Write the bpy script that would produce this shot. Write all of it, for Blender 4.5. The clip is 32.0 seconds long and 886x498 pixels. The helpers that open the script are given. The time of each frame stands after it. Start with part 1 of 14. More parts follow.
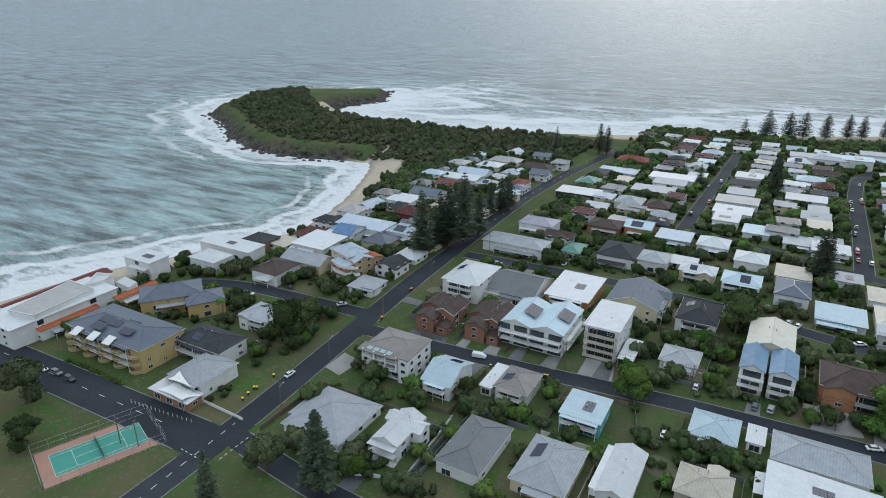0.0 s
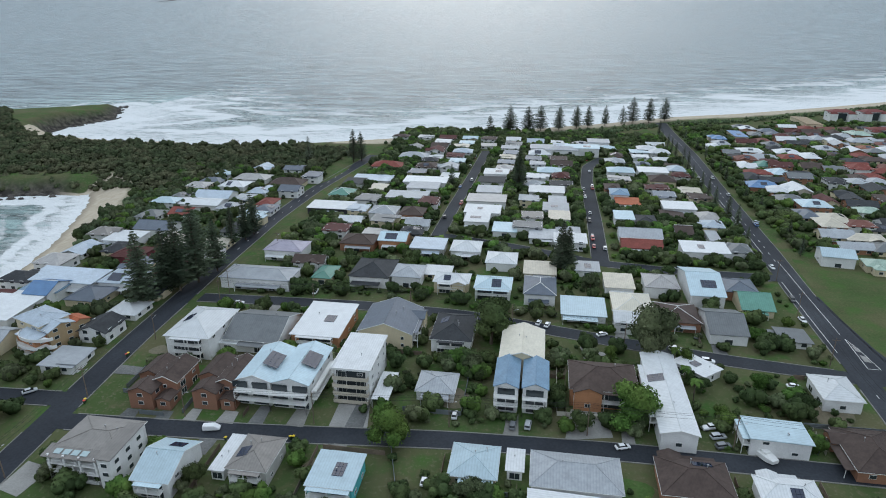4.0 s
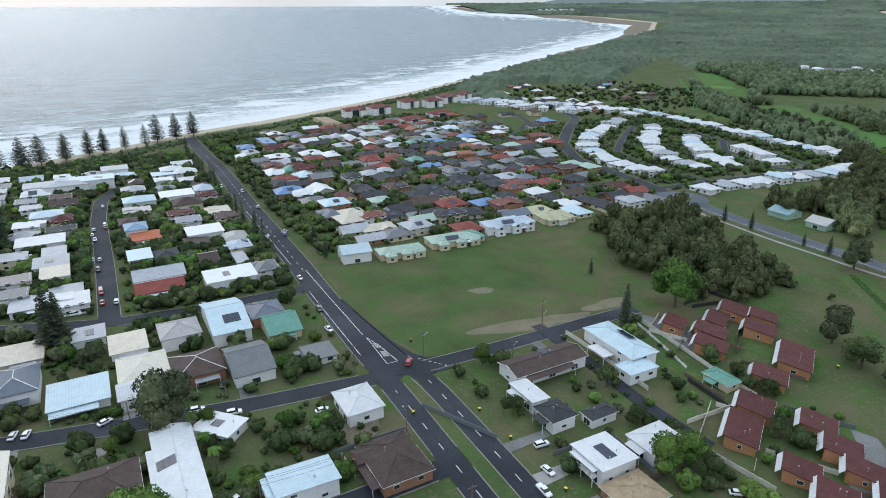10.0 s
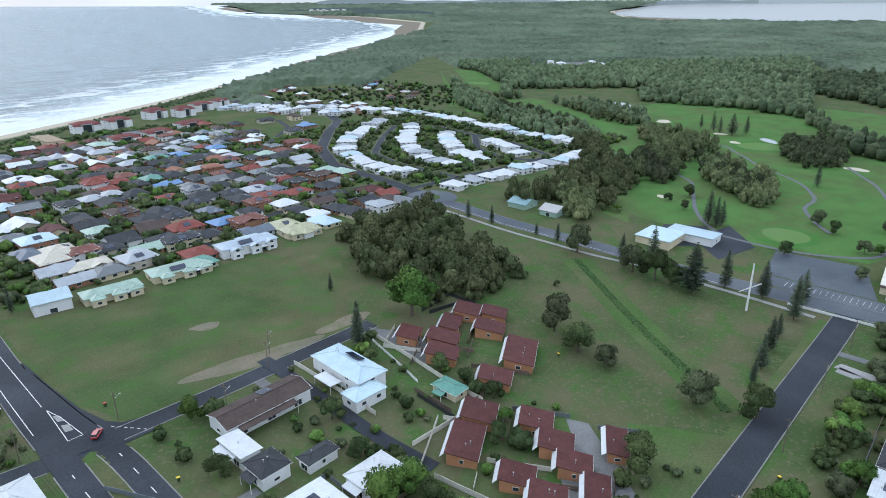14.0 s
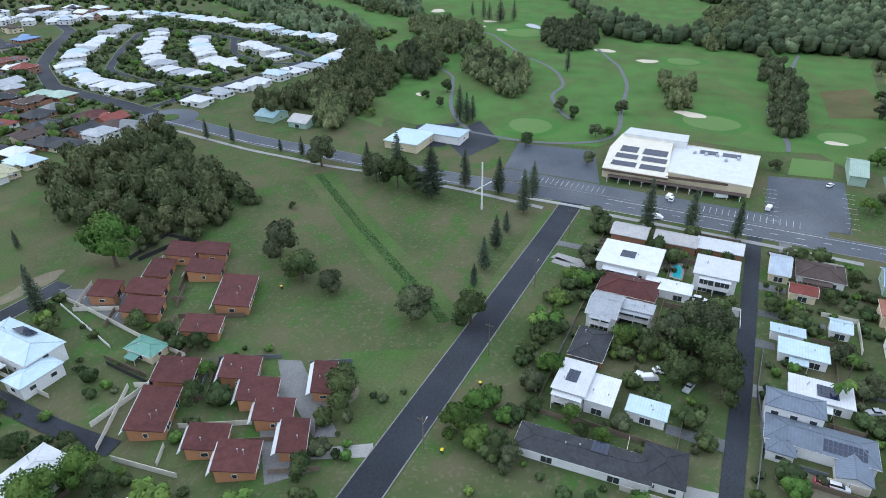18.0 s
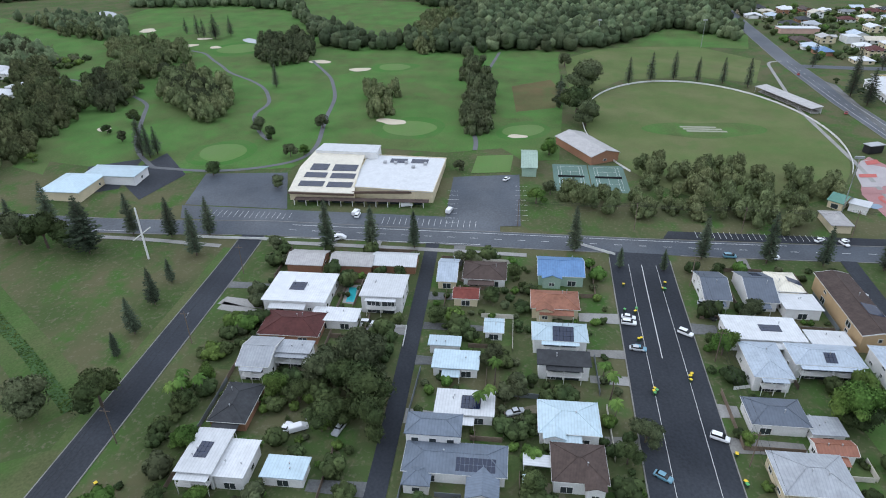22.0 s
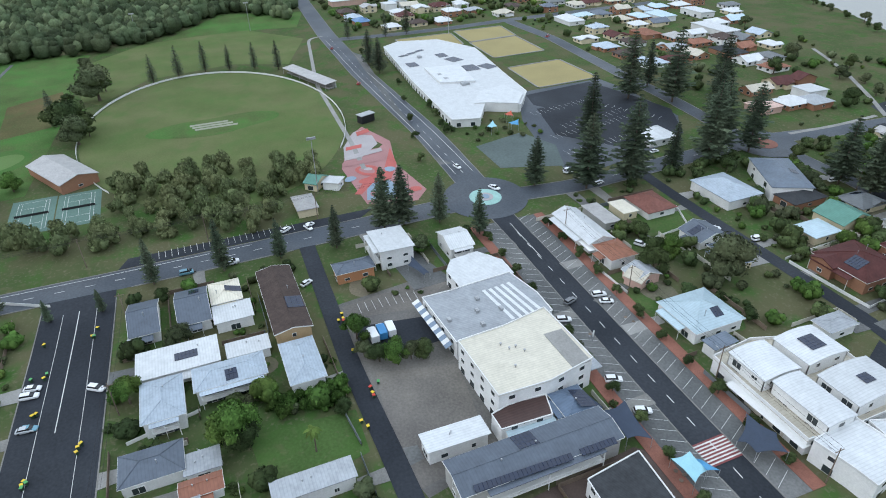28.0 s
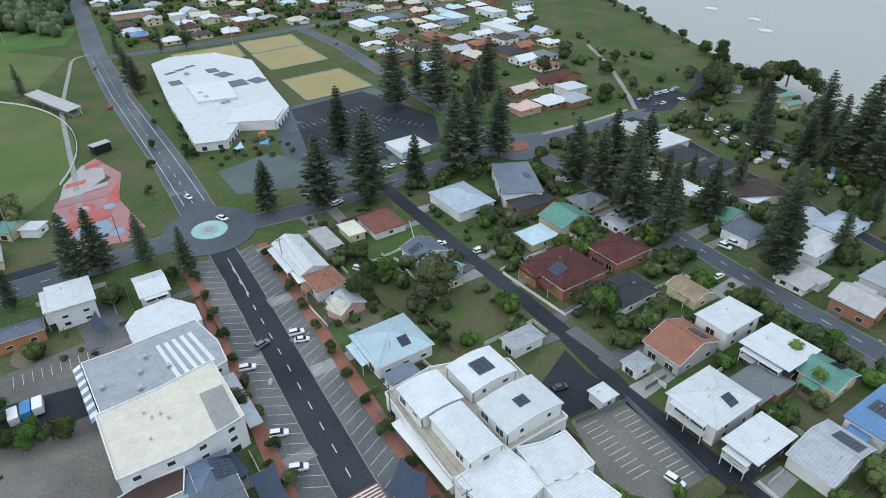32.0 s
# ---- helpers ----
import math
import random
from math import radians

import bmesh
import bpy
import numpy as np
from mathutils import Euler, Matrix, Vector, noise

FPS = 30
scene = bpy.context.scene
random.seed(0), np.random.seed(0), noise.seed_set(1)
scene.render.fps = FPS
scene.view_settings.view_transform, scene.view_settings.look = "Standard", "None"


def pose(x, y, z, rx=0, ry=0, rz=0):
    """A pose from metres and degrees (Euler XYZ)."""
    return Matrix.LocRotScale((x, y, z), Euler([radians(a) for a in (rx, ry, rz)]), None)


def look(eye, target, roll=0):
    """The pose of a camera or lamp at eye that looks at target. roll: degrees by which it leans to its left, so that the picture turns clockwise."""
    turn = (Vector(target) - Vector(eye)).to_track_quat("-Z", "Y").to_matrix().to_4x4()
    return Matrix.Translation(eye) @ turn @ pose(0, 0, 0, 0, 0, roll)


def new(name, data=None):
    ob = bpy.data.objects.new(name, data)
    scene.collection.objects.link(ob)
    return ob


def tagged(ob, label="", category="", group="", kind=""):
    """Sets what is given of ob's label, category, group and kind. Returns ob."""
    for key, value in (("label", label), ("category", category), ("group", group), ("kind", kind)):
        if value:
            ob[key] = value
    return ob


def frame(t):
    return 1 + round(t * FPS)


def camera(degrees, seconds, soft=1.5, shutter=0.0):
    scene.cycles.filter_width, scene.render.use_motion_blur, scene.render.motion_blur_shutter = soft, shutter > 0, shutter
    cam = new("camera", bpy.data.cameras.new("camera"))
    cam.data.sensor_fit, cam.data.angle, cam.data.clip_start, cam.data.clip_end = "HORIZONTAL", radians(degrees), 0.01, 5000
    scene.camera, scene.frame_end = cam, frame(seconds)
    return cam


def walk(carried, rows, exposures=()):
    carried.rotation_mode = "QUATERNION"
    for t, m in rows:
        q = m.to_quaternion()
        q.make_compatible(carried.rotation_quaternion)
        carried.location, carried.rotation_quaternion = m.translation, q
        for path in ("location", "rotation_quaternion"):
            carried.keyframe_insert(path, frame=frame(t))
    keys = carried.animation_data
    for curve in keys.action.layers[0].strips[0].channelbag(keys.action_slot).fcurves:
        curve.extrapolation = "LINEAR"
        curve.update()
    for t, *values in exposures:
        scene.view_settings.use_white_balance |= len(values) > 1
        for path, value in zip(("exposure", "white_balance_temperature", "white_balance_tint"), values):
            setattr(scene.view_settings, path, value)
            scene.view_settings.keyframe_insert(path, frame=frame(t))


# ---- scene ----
cam = camera(70.0, 32.0, 1.0)
PATH = [
    (0, (-0.014, 0.03, 114.959), (-0.926, 1.655, 114.232), 0.2),
    (0.5, (0.812, 4.548, 114.89), (-0.087, 6.181, 114.164), 0.1),
    (1, (1.603, 8.96, 114.823), (0.737, 10.611, 114.099), 0.0),
    (1.5, (2.387, 13.265, 114.777), (1.547, 14.928, 114.052), 0.0),
    (2, (3.322, 17.673, 114.75), (2.489, 19.341, 114.026), -0.0),
    (2.5, (4.52, 22.118, 114.734), (3.752, 23.817, 114.011), -0.1),
    (3, (5.702, 26.297, 114.717), (5.094, 28.061, 113.996), -0.1),
    (3.5, (6.826, 30.115, 114.716), (6.391, 31.929, 113.995), -0.2),
    (4, (7.92, 33.722, 114.673), (7.625, 35.565, 113.954), -0.1),
    (4.5, (9.392, 37.201, 114.562), (9.23, 39.061, 113.845), -0.2),
    (6.5, (18.607, 49.147, 114.115), (18.904, 50.993, 113.403), -0.2),
    (7, (21.721, 51.777, 113.944), (22.118, 53.604, 113.234), -0.3),
    (7.5, (25.153, 54.068, 113.825), (25.67, 55.866, 113.117), -0.2),
    (8, (28.721, 56.148, 113.699), (29.337, 57.914, 112.992), -0.2),
    (8.5, (32.429, 57.903, 113.643), (33.126, 59.639, 112.938), -0.2),
    (9, (36.371, 59.452, 113.602), (37.142, 61.158, 112.899), -0.3),
    (9.5, (40.562, 60.72, 113.533), (41.401, 62.395, 112.832), -0.3),
    (10, (44.901, 61.746, 113.504), (45.806, 63.386, 112.805), -0.3),
    (10.5, (49.339, 62.449, 113.459), (50.31, 64.053, 112.761), -0.3),
    (11, (53.709, 62.872, 113.416), (54.74, 64.438, 112.718), -0.4),
    (11.5, (58.315, 63.023, 113.414), (59.412, 64.543, 112.717), -0.6),
    (12, (62.987, 62.888, 113.448), (64.145, 64.362, 112.75), -0.6),
    (12.5, (67.703, 62.417, 113.507), (68.921, 63.842, 112.81), -0.5),
    (13, (72.435, 61.603, 113.533), (73.712, 62.976, 112.836), -0.7),
    (13.5, (77.186, 60.38, 113.497), (78.519, 61.699, 112.802), -0.5),
    (14, (81.895, 58.849, 113.368), (83.278, 60.112, 112.666), -0.4),
    (14.5, (86.632, 56.955, 113.208), (88.028, 58.126, 112.384), -0.5),
    (16.5, (106.699, 47.286, 113.196), (108.158, 48.233, 112.208), -1.4),
    (17, (111.541, 44.049, 113.126), (113.037, 44.935, 112.136), -1.1),
    (17.5, (116.348, 40.279, 113.045), (117.877, 41.103, 112.053), -0.7),
    (18, (120.963, 36.252, 113.024), (122.525, 37.014, 112.033), -0.8),
    (18.5, (125.369, 31.987, 113.043), (126.961, 32.684, 112.052), -0.7),
    (19, (129.585, 27.45, 113.013), (131.204, 28.081, 112.022), -0.6),
    (19.5, (133.654, 22.628, 113.006), (135.299, 23.192, 112.018), -0.7),
    (20, (137.561, 17.574, 113.037), (139.228, 18.07, 112.049), -0.8),
    (20.5, (141.344, 12.21, 113.025), (143.032, 12.634, 112.04), -0.8),
    (21, (145.085, 6.462, 113.021), (146.79, 6.812, 112.036), -0.9),
    (21.5, (148.697, 0.431, 113.018), (150.416, 0.705, 112.034), -0.9),
    (22, (152.21, -5.904, 113.038), (153.941, -5.705, 112.056), -0.9),
    (22.5, (155.466, -12.511, 113.099), (157.204, -12.389, 112.118), -1.1),
    (23, (158.258, -19.506, 113.106), (159.999, -19.46, 112.123), -1.2),
    (23.5, (160.611, -26.804, 113.115), (162.353, -26.835, 112.133), -1.2),
    (24, (162.441, -34.448, 113.171), (164.178, -34.555, 112.184), -1.4),
    (24.5, (163.863, -42.271, 113.248), (165.586, -42.451, 112.249), -1.3),
    (25, (164.881, -50.278, 113.282), (166.589, -50.528, 112.272), -1.4),
    (25.5, (165.447, -58.366, 113.313), (167.138, -58.686, 112.292), -1.4),
    (27.5, (164.078, -91.386, 113.522), (165.681, -91.96, 112.473), -1.6),
    (28, (162.914, -99.599, 113.54), (164.491, -100.236, 112.489), -1.5),
    (28.5, (161.245, -107.755, 113.543), (162.796, -108.453, 112.49), -1.6),
    (29, (159.239, -115.726, 113.583), (160.76, -116.482, 112.528), -1.5),
    (29.5, (157.092, -123.617, 113.632), (158.592, -124.416, 112.576), -1.5),
    (30, (154.977, -131.492, 113.691), (156.467, -132.306, 112.635), -1.4),
    (30.5, (153.017, -139.387, 113.762), (154.505, -140.205, 112.705), -1.3),
    (31, (151.38, -147.212, 113.833), (152.847, -148.066, 112.775), -1.3),
    (31.5, (150.132, -154.613, 113.853), (151.568, -155.517, 112.793), -1.3),
    (32, (149.329, -161.612, 113.876), (150.747, -162.541, 112.816), -1.3),
]
walk(cam, [(t, look(eye, target, roll)) for t, eye, target, roll in PATH], [(0, -0.64, 6500, 10), (4.5, -0.6, 6480, 10), (9, -0.38, 6450, 11), (13, -0.15, 6150, 12), (17, -0.02, 6120, 14), (20, -0.1, 6300, 15), (23, -0.25, 6500, 16), (25, -0.25, 6500, 15), (28, -0.22, 6400, 11), (32, -0.3, 6450, 10)])

# ---- light ----
SKY_LOW, SKY_HIGH = 0.95, 2.1
world = bpy.data.worlds.new("overcast_sky")
scene.world = world
world.use_nodes = True
wn, wl = world.node_tree.nodes, world.node_tree.links
wn.clear()
sky = wn.new("ShaderNodeTexSky")
sky.sky_type = "NISHITA"
sky.sun_disc = False
sky.sun_elevation = radians(24)
sky.sun_rotation = radians(-6)
sky.air_density, sky.dust_density, sky.ozone_density = 1.0, 0.6, 1.0
# thin cloud: greyed sky, broken into soft bands, three times as bright overhead as along the horizon
hsv = wn.new("ShaderNodeHueSaturation")
hsv.inputs["Saturation"].default_value = 0.7
wl.new(sky.outputs[0], hsv.inputs["Color"])
wtc = wn.new("ShaderNodeTexCoord")
wsep = wn.new("ShaderNodeSeparateXYZ")
wl.new(wtc.outputs["Generated"], wsep.inputs[0])
wup = wn.new("ShaderNodeMath")
wup.operation = "ABSOLUTE"
wl.new(wsep.outputs["Z"], wup.inputs[0])
wgrad = wn.new("ShaderNodeMapRange")
wgrad.interpolation_type = "SMOOTHSTEP"
wgrad.inputs["From Min"].default_value, wgrad.inputs["From Max"].default_value = 0.0, 0.75
wgrad.inputs["To Min"].default_value, wgrad.inputs["To Max"].default_value = SKY_LOW, SKY_HIGH
wl.new(wup.outputs[0], wgrad.inputs[0])
wmap = wn.new("ShaderNodeMapping")
wmap.inputs["Scale"].default_value = (1.2, 1.2, 7.0)
wl.new(wtc.outputs["Generated"], wmap.inputs["Vector"])
wnoise = wn.new("ShaderNodeTexNoise")
wnoise.inputs["Scale"].default_value = 2.2
wnoise.inputs["Detail"].default_value = 4
wl.new(wmap.outputs[0], wnoise.inputs["Vector"])
wband = wn.new("ShaderNodeMapRange")
wband.inputs["From Min"].default_value, wband.inputs["From Max"].default_value = 0.3, 0.7
wband.inputs["To Min"].default_value, wband.inputs["To Max"].default_value = 0.82, 1.18
wl.new(wnoise.outputs[0], wband.inputs[0])
wmul = wn.new("ShaderNodeMath")
wmul.operation = "MULTIPLY"
wl.new(wgrad.outputs[0], wmul.inputs[0])
wl.new(wband.outputs[0], wmul.inputs[1])
wcloud = wn.new("ShaderNodeVectorMath")
wcloud.operation = "SCALE"
wcloud.inputs[0].default_value = (5.6, 6.5, 7.5)
wl.new(wmul.outputs[0], wcloud.inputs["Scale"])
wmix = wn.new("ShaderNodeMixRGB")
wmix.inputs[0].default_value = 0.86
wl.new(hsv.outputs[0], wmix.inputs[1])
wl.new(wcloud.outputs[0], wmix.inputs[2])
wbg = wn.new("ShaderNodeBackground")
wbg.inputs["Strength"].default_value = 0.138
wl.new(wmix.outputs[0], wbg.inputs[0])
wout = wn.new("ShaderNodeOutputWorld")
wl.new(wbg.outputs[0], wout.inputs[0])

sun = new("sun", bpy.data.lights.new("sun", "SUN"))
sun.data.energy, sun.data.angle, sun.data.color = 0.75, radians(42), (1.0, 0.97, 0.93)
sun.matrix_world = look((0, 0, 300), (0.1 * 300, -0.88 * 300, 300 - 0.48 * 300))

# ---- materials ----
MATS = {}


def nodes_of(name):
    m = bpy.data.materials.new(name)
    m.use_nodes = True
    nt = m.node_tree
    return m, nt.nodes, nt.links, nt.nodes["Principled BSDF"]


def surface(name, base, rough=0.8, grain=3.0, patch=0.08, amount=0.25, bump=0.3, metal=0.0, vary=0.0, ribs=0.0, island=0.0, spec=0.4, ribdir=0, warm=None):
    """Base colour broken by fine grain and broad stains; ribs: spacing of metal sheet ribs in metres."""
    if name in MATS:
        return MATS[name]
    m, n, l, b = nodes_of(name)
    tc = n.new("ShaderNodeTexCoord")
    fine = n.new("ShaderNodeTexNoise")
    fine.inputs["Scale"].default_value, fine.inputs["Detail"].default_value = grain, 6
    broad = n.new("ShaderNodeTexNoise")
    broad.inputs["Scale"].default_value, broad.inputs["Detail"].default_value = patch, 4
    geo = n.new("ShaderNodeNewGeometry")
    l.new(geo.outputs["Position"], fine.inputs["Vector"])
    l.new(geo.outputs["Position"], broad.inputs["Vector"])
    add = n.new("ShaderNodeMath")
    add.operation = "ADD"
    l.new(fine.outputs[0], add.inputs[0])
    l.new(broad.outputs[0], add.inputs[1])
    rng = n.new("ShaderNodeMapRange")
    rng.inputs["From Min"].default_value, rng.inputs["From Max"].default_value = 0.6, 1.4
    rng.inputs["To Min"].default_value, rng.inputs["To Max"].default_value = 1 - amount, 1 + amount
    l.new(add.outputs[0], rng.inputs[0])
    last = rng.outputs[0]
    for source, k in ((("rand", vary)), ("isl", island)):
        if k:
            src = n.new("ShaderNodeObjectInfo").outputs["Random"] if source == "rand" else geo.outputs["Random Per Island"]
            r2 = n.new("ShaderNodeMapRange")
            r2.inputs["To Min"].default_value, r2.inputs["To Max"].default_value = 1 - k, 1 + k
            l.new(src, r2.inputs[0])
            mul = n.new("ShaderNodeMath")
            mul.operation = "MULTIPLY"
            l.new(last, mul.inputs[0])
            l.new(r2.outputs[0], mul.inputs[1])
            last = mul.outputs[0]
    sc = n.new("ShaderNodeVectorMath")
    sc.operation = "SCALE"
    if warm:
        mx = n.new("ShaderNodeMixRGB")
        mx.inputs[1].default_value, mx.inputs[2].default_value = (*base, 1), (*warm, 1)
        wr = n.new("ShaderNodeMapRange")
        wr.inputs["From Min"].default_value, wr.inputs["From Max"].default_value = 0.42, 0.62
        w2 = n.new("ShaderNodeTexNoise")
        w2.inputs["Scale"].default_value, w2.inputs["Detail"].default_value = patch * 0.45, 5
        l.new(geo.outputs["Position"], w2.inputs["Vector"])
        l.new(w2.outputs[0], wr.inputs[0])
        l.new(wr.outputs[0], mx.inputs[0])
        l.new(mx.outputs[0], sc.inputs[0])
    else:
        sc.inputs[0].default_value = base
    l.new(last, sc.inputs["Scale"])
    l.new(sc.outputs[0], b.inputs["Base Color"])
    b.inputs["Roughness"].default_value, b.inputs["Metallic"].default_value = rough, metal
    b.inputs["Specular IOR Level"].default_value = spec
    bp = n.new("ShaderNodeBump")
    bp.inputs["Strength"].default_value, bp.inputs["Distance"].default_value = bump, 0.05
    l.new(fine.outputs[0], bp.inputs["Height"])
    if ribs:
        wv = n.new("ShaderNodeTexWave")
        wv.bands_direction = "X" if ribdir == 0 else "Y"
        wv.inputs["Scale"].default_value = 0.314 / ribs
        l.new(tc.outputs["Object"], wv.inputs["Vector"])
        b2 = n.new("ShaderNodeBump")
        b2.inputs["Strength"].default_value, b2.inputs["Distance"].default_value = 0.5, 0.04
        l.new(wv.outputs["Fac"], b2.inputs["Height"])
        l.new(bp.outputs[0], b2.inputs["Normal"])
        l.new(b2.outputs[0], b.inputs["Normal"])
        seam = n.new("ShaderNodeMapRange")
        seam.inputs["From Min"].default_value, seam.inputs["From Max"].default_value = 0.72, 1.0
        seam.inputs["To Min"].default_value, seam.inputs["To Max"].default_value = 1.02, 0.9
        l.new(wv.outputs["Fac"], seam.inputs[0])
        sm2 = n.new("ShaderNodeVectorMath")
        sm2.operation = "SCALE"
        l.new(sc.outputs[0], sm2.inputs[0])
        l.new(seam.outputs[0], sm2.inputs["Scale"])
        l.new(sm2.outputs[0], b.inputs["Base Color"])
    else:
        l.new(bp.outputs[0], b.inputs["Normal"])
    MATS[name] = m
    return m


ROOF = dict(white=(0.55, 0.567, 0.575), grey=(0.32, 0.34, 0.36), paleblue=(0.42, 0.53, 0.58), greyblue=(0.38, 0.44, 0.5), slate=(0.1, 0.12, 0.15), bluegrey=(0.13, 0.16, 0.2),
            charcoal=(0.045, 0.048, 0.052), darkgrey=(0.13, 0.14, 0.145), brownroof=(0.075, 0.055, 0.048), maroon=(0.09, 0.034, 0.031), red=(0.2, 0.06, 0.048), darkred=(0.16, 0.05, 0.045),
            orange=(0.38, 0.12, 0.06), terracotta=(0.26, 0.12, 0.08), cream=(0.62, 0.58, 0.48), beige=(0.46, 0.42, 0.34), tan=(0.3, 0.23, 0.15), taupe=(0.2, 0.185, 0.17),
            green=(0.1, 0.24, 0.19), ltgreen=(0.3, 0.4, 0.33), bluegreen=(0.22, 0.34, 0.36), bluesteel=(0.16, 0.26, 0.36), blue=(0.1, 0.2, 0.36), navy=(0.1, 0.14, 0.2),
            mauve=(0.3, 0.28, 0.34), metalgrey=(0.36, 0.35, 0.34), rust=(0.26, 0.11, 0.07), pink=(0.55, 0.38, 0.32), olive=(0.36, 0.35, 0.22), brownred=(0.17, 0.075, 0.06), darkbrown=(0.07, 0.04, 0.035))
WALL = dict(white=(0.7, 0.7, 0.69), cream=(0.6, 0.52, 0.36), grey=(0.4, 0.39, 0.37), teal=(0.08, 0.4, 0.42), beige=(0.5, 0.45, 0.37), brick=(0.3, 0.15, 0.09), brickorange=(0.42, 0.2, 0.1),
            brickred=(0.26, 0.13, 0.085), maroon=(0.22, 0.06, 0.07), black=(0.04, 0.04, 0.045), tan=(0.42, 0.3, 0.17), pink=(0.55, 0.36, 0.3), green=(0.3, 0.42, 0.34), yellow=(0.5, 0.37, 0.17))
WORD = dict(paleblue="pale blue", greyblue="blue-grey", bluegrey="dark blue-grey", darkgrey="dark grey", brownroof="dark brown", darkred="dark red", ltgreen="pale green", bluegreen="grey-green",
            bluesteel="steel blue", metalgrey="weathered grey", brownred="red-brown", darkbrown="dark brown", brickorange="orange brick", brickred="red brick")
TILED = {"brownroof", "maroon", "red", "terracotta", "charcoal", "tan", "darkred", "brownred", "orange"}


def roof_mat(c):
    return surface("roof_" + c, ROOF[c], 0.62 if c in TILED else 0.42, 1.1, 0.3, 0.3 if c in TILED else (0.13 if c in ("white", "paleblue", "cream") else 0.2), 0.25, ribs=0.33 if c in TILED else 0.76, vary=0.1, spec=0.12 if c in TILED else 0.3)


def wall_mat(c):
    return surface("wall_" + c, WALL[c], 0.75, 2.5, 0.3, 0.14, 0.15, vary=0.06)


def glass_mat(name, tint):
    m, n, l, b = nodes_of(name)
    b.inputs["Base Color"].default_value = (*tint, 1)
    b.inputs["Roughness"].default_value = 0.06
    b.inputs["Specular IOR Level"].default_value = 0.6
    tx = n.new("ShaderNodeTexNoise")
    tx.inputs["Scale"].default_value = 0.7
    bp = n.new("ShaderNodeBump")
    bp.inputs["Strength"].default_value = 0.08
    l.new(tx.outputs[0], bp.inputs["Height"])
    l.new(bp.outputs[0], b.inputs["Normal"])
    return m


GLASS = glass_mat("window_glass", (0.035, 0.045, 0.05))
TRIM = surface("trim_paint", (0.72, 0.72, 0.7), 0.5, 4, 0.5, 0.08, 0.1)
ASPHALT = surface("asphalt", (0.022, 0.026, 0.033), 0.75, 1.3, 0.05, 0.4, 0.5, warm=(0.036, 0.041, 0.049), spec=0.2)
GREY_ASPHALT = surface("grey_asphalt", (0.056, 0.067, 0.082), 0.62, 1.3, 0.05, 0.35, 0.5, warm=(0.09, 0.1, 0.113), spec=0.3)
OLD_ASPHALT = surface("worn_asphalt", (0.1, 0.104, 0.104), 0.85, 1.5, 0.07, 0.4, 0.5, warm=(0.15, 0.15, 0.145))
CONCRETE = surface("concrete", (0.27, 0.265, 0.25), 0.85, 2, 0.15, 0.25, 0.4)
KERB = surface("kerb_concrete", (0.2, 0.195, 0.18), 0.85, 2, 0.2, 0.3, 0.4)
LINE = surface("road_paint", (0.6, 0.6, 0.58), 0.7, 5, 0.4, 0.25, 0.1)
TIMBER = surface("weathered_timber", (0.16, 0.12, 0.09), 0.8, 3, 0.4, 0.3, 0.4, vary=0.2)
PAVER = surface("red_paving", (0.24, 0.1, 0.07), 0.8, 3, 0.2, 0.3, 0.4)
METAL = surface("galvanised_steel", (0.42, 0.43, 0.44), 0.45, 3, 0.5, 0.15, 0.1, metal=0.6)
RUBBER = surface("tyre_rubber", (0.02, 0.02, 0.021), 0.8, 6, 1, 0.2, 0.2)


def turf(name, base, dry, fresh, amount=0.3):
    """Grass mottled at three scales: broad dry and lush areas, patches some metres wide, and blades."""
    if name in MATS:
        return MATS[name]
    m = surface(name, base, 0.95, 1.3, 0.05, amount, 0.6, warm=dry, spec=0.04)
    n, l = m.node_tree.nodes, m.node_tree.links
    out = [k for k in l if k.to_socket.name == "Base Color"][0].from_socket
    pos = n.new("ShaderNodeNewGeometry").outputs["Position"]
    last = out
    for scale, lo, hi, colour, most in ((0.085, 0.5, 0.7, fresh, 0.75), (0.32, 0.55, 0.75, dry, 0.6), (0.75, 0.58, 0.72, (0.16, 0.14, 0.085), 0.3)):
        t = n.new("ShaderNodeTexNoise")
        t.inputs["Scale"].default_value, t.inputs["Detail"].default_value = scale, 8
        l.new(pos, t.inputs["Vector"])
        r = n.new("ShaderNodeMapRange")
        r.inputs["From Min"].default_value, r.inputs["From Max"].default_value, r.inputs["To Max"].default_value = lo, hi, most
        l.new(t.outputs[0], r.inputs[0])
        x = n.new("ShaderNodeMixRGB")
        l.new(r.outputs[0], x.inputs[0])
        l.new(last, x.inputs[1])
        x.inputs[2].default_value = (*colour, 1)
        last = x.outputs[0]
    l.new(last, n["Principled BSDF"].inputs["Base Color"])
    return m


LAWN = turf("mown_lawn", (0.06, 0.093, 0.034), (0.1, 0.102, 0.052), (0.056, 0.116, 0.03))
YARD = turf("yard_grass", (0.064, 0.112, 0.035), (0.1, 0.115, 0.052), (0.058, 0.125, 0.03))
GOLF = turf("golf_fairway_grass", (0.074, 0.15, 0.043), (0.088, 0.125, 0.046), (0.07, 0.175, 0.042), 0.3)
GREEN = turf("putting_green_grass", (0.11, 0.19, 0.06), (0.12, 0.19, 0.07), (0.1, 0.2, 0.06), 0.12)
OVAL = turf("oval_grass", (0.1, 0.135, 0.05), (0.13, 0.145, 0.065), (0.085, 0.14, 0.045), 0.2)
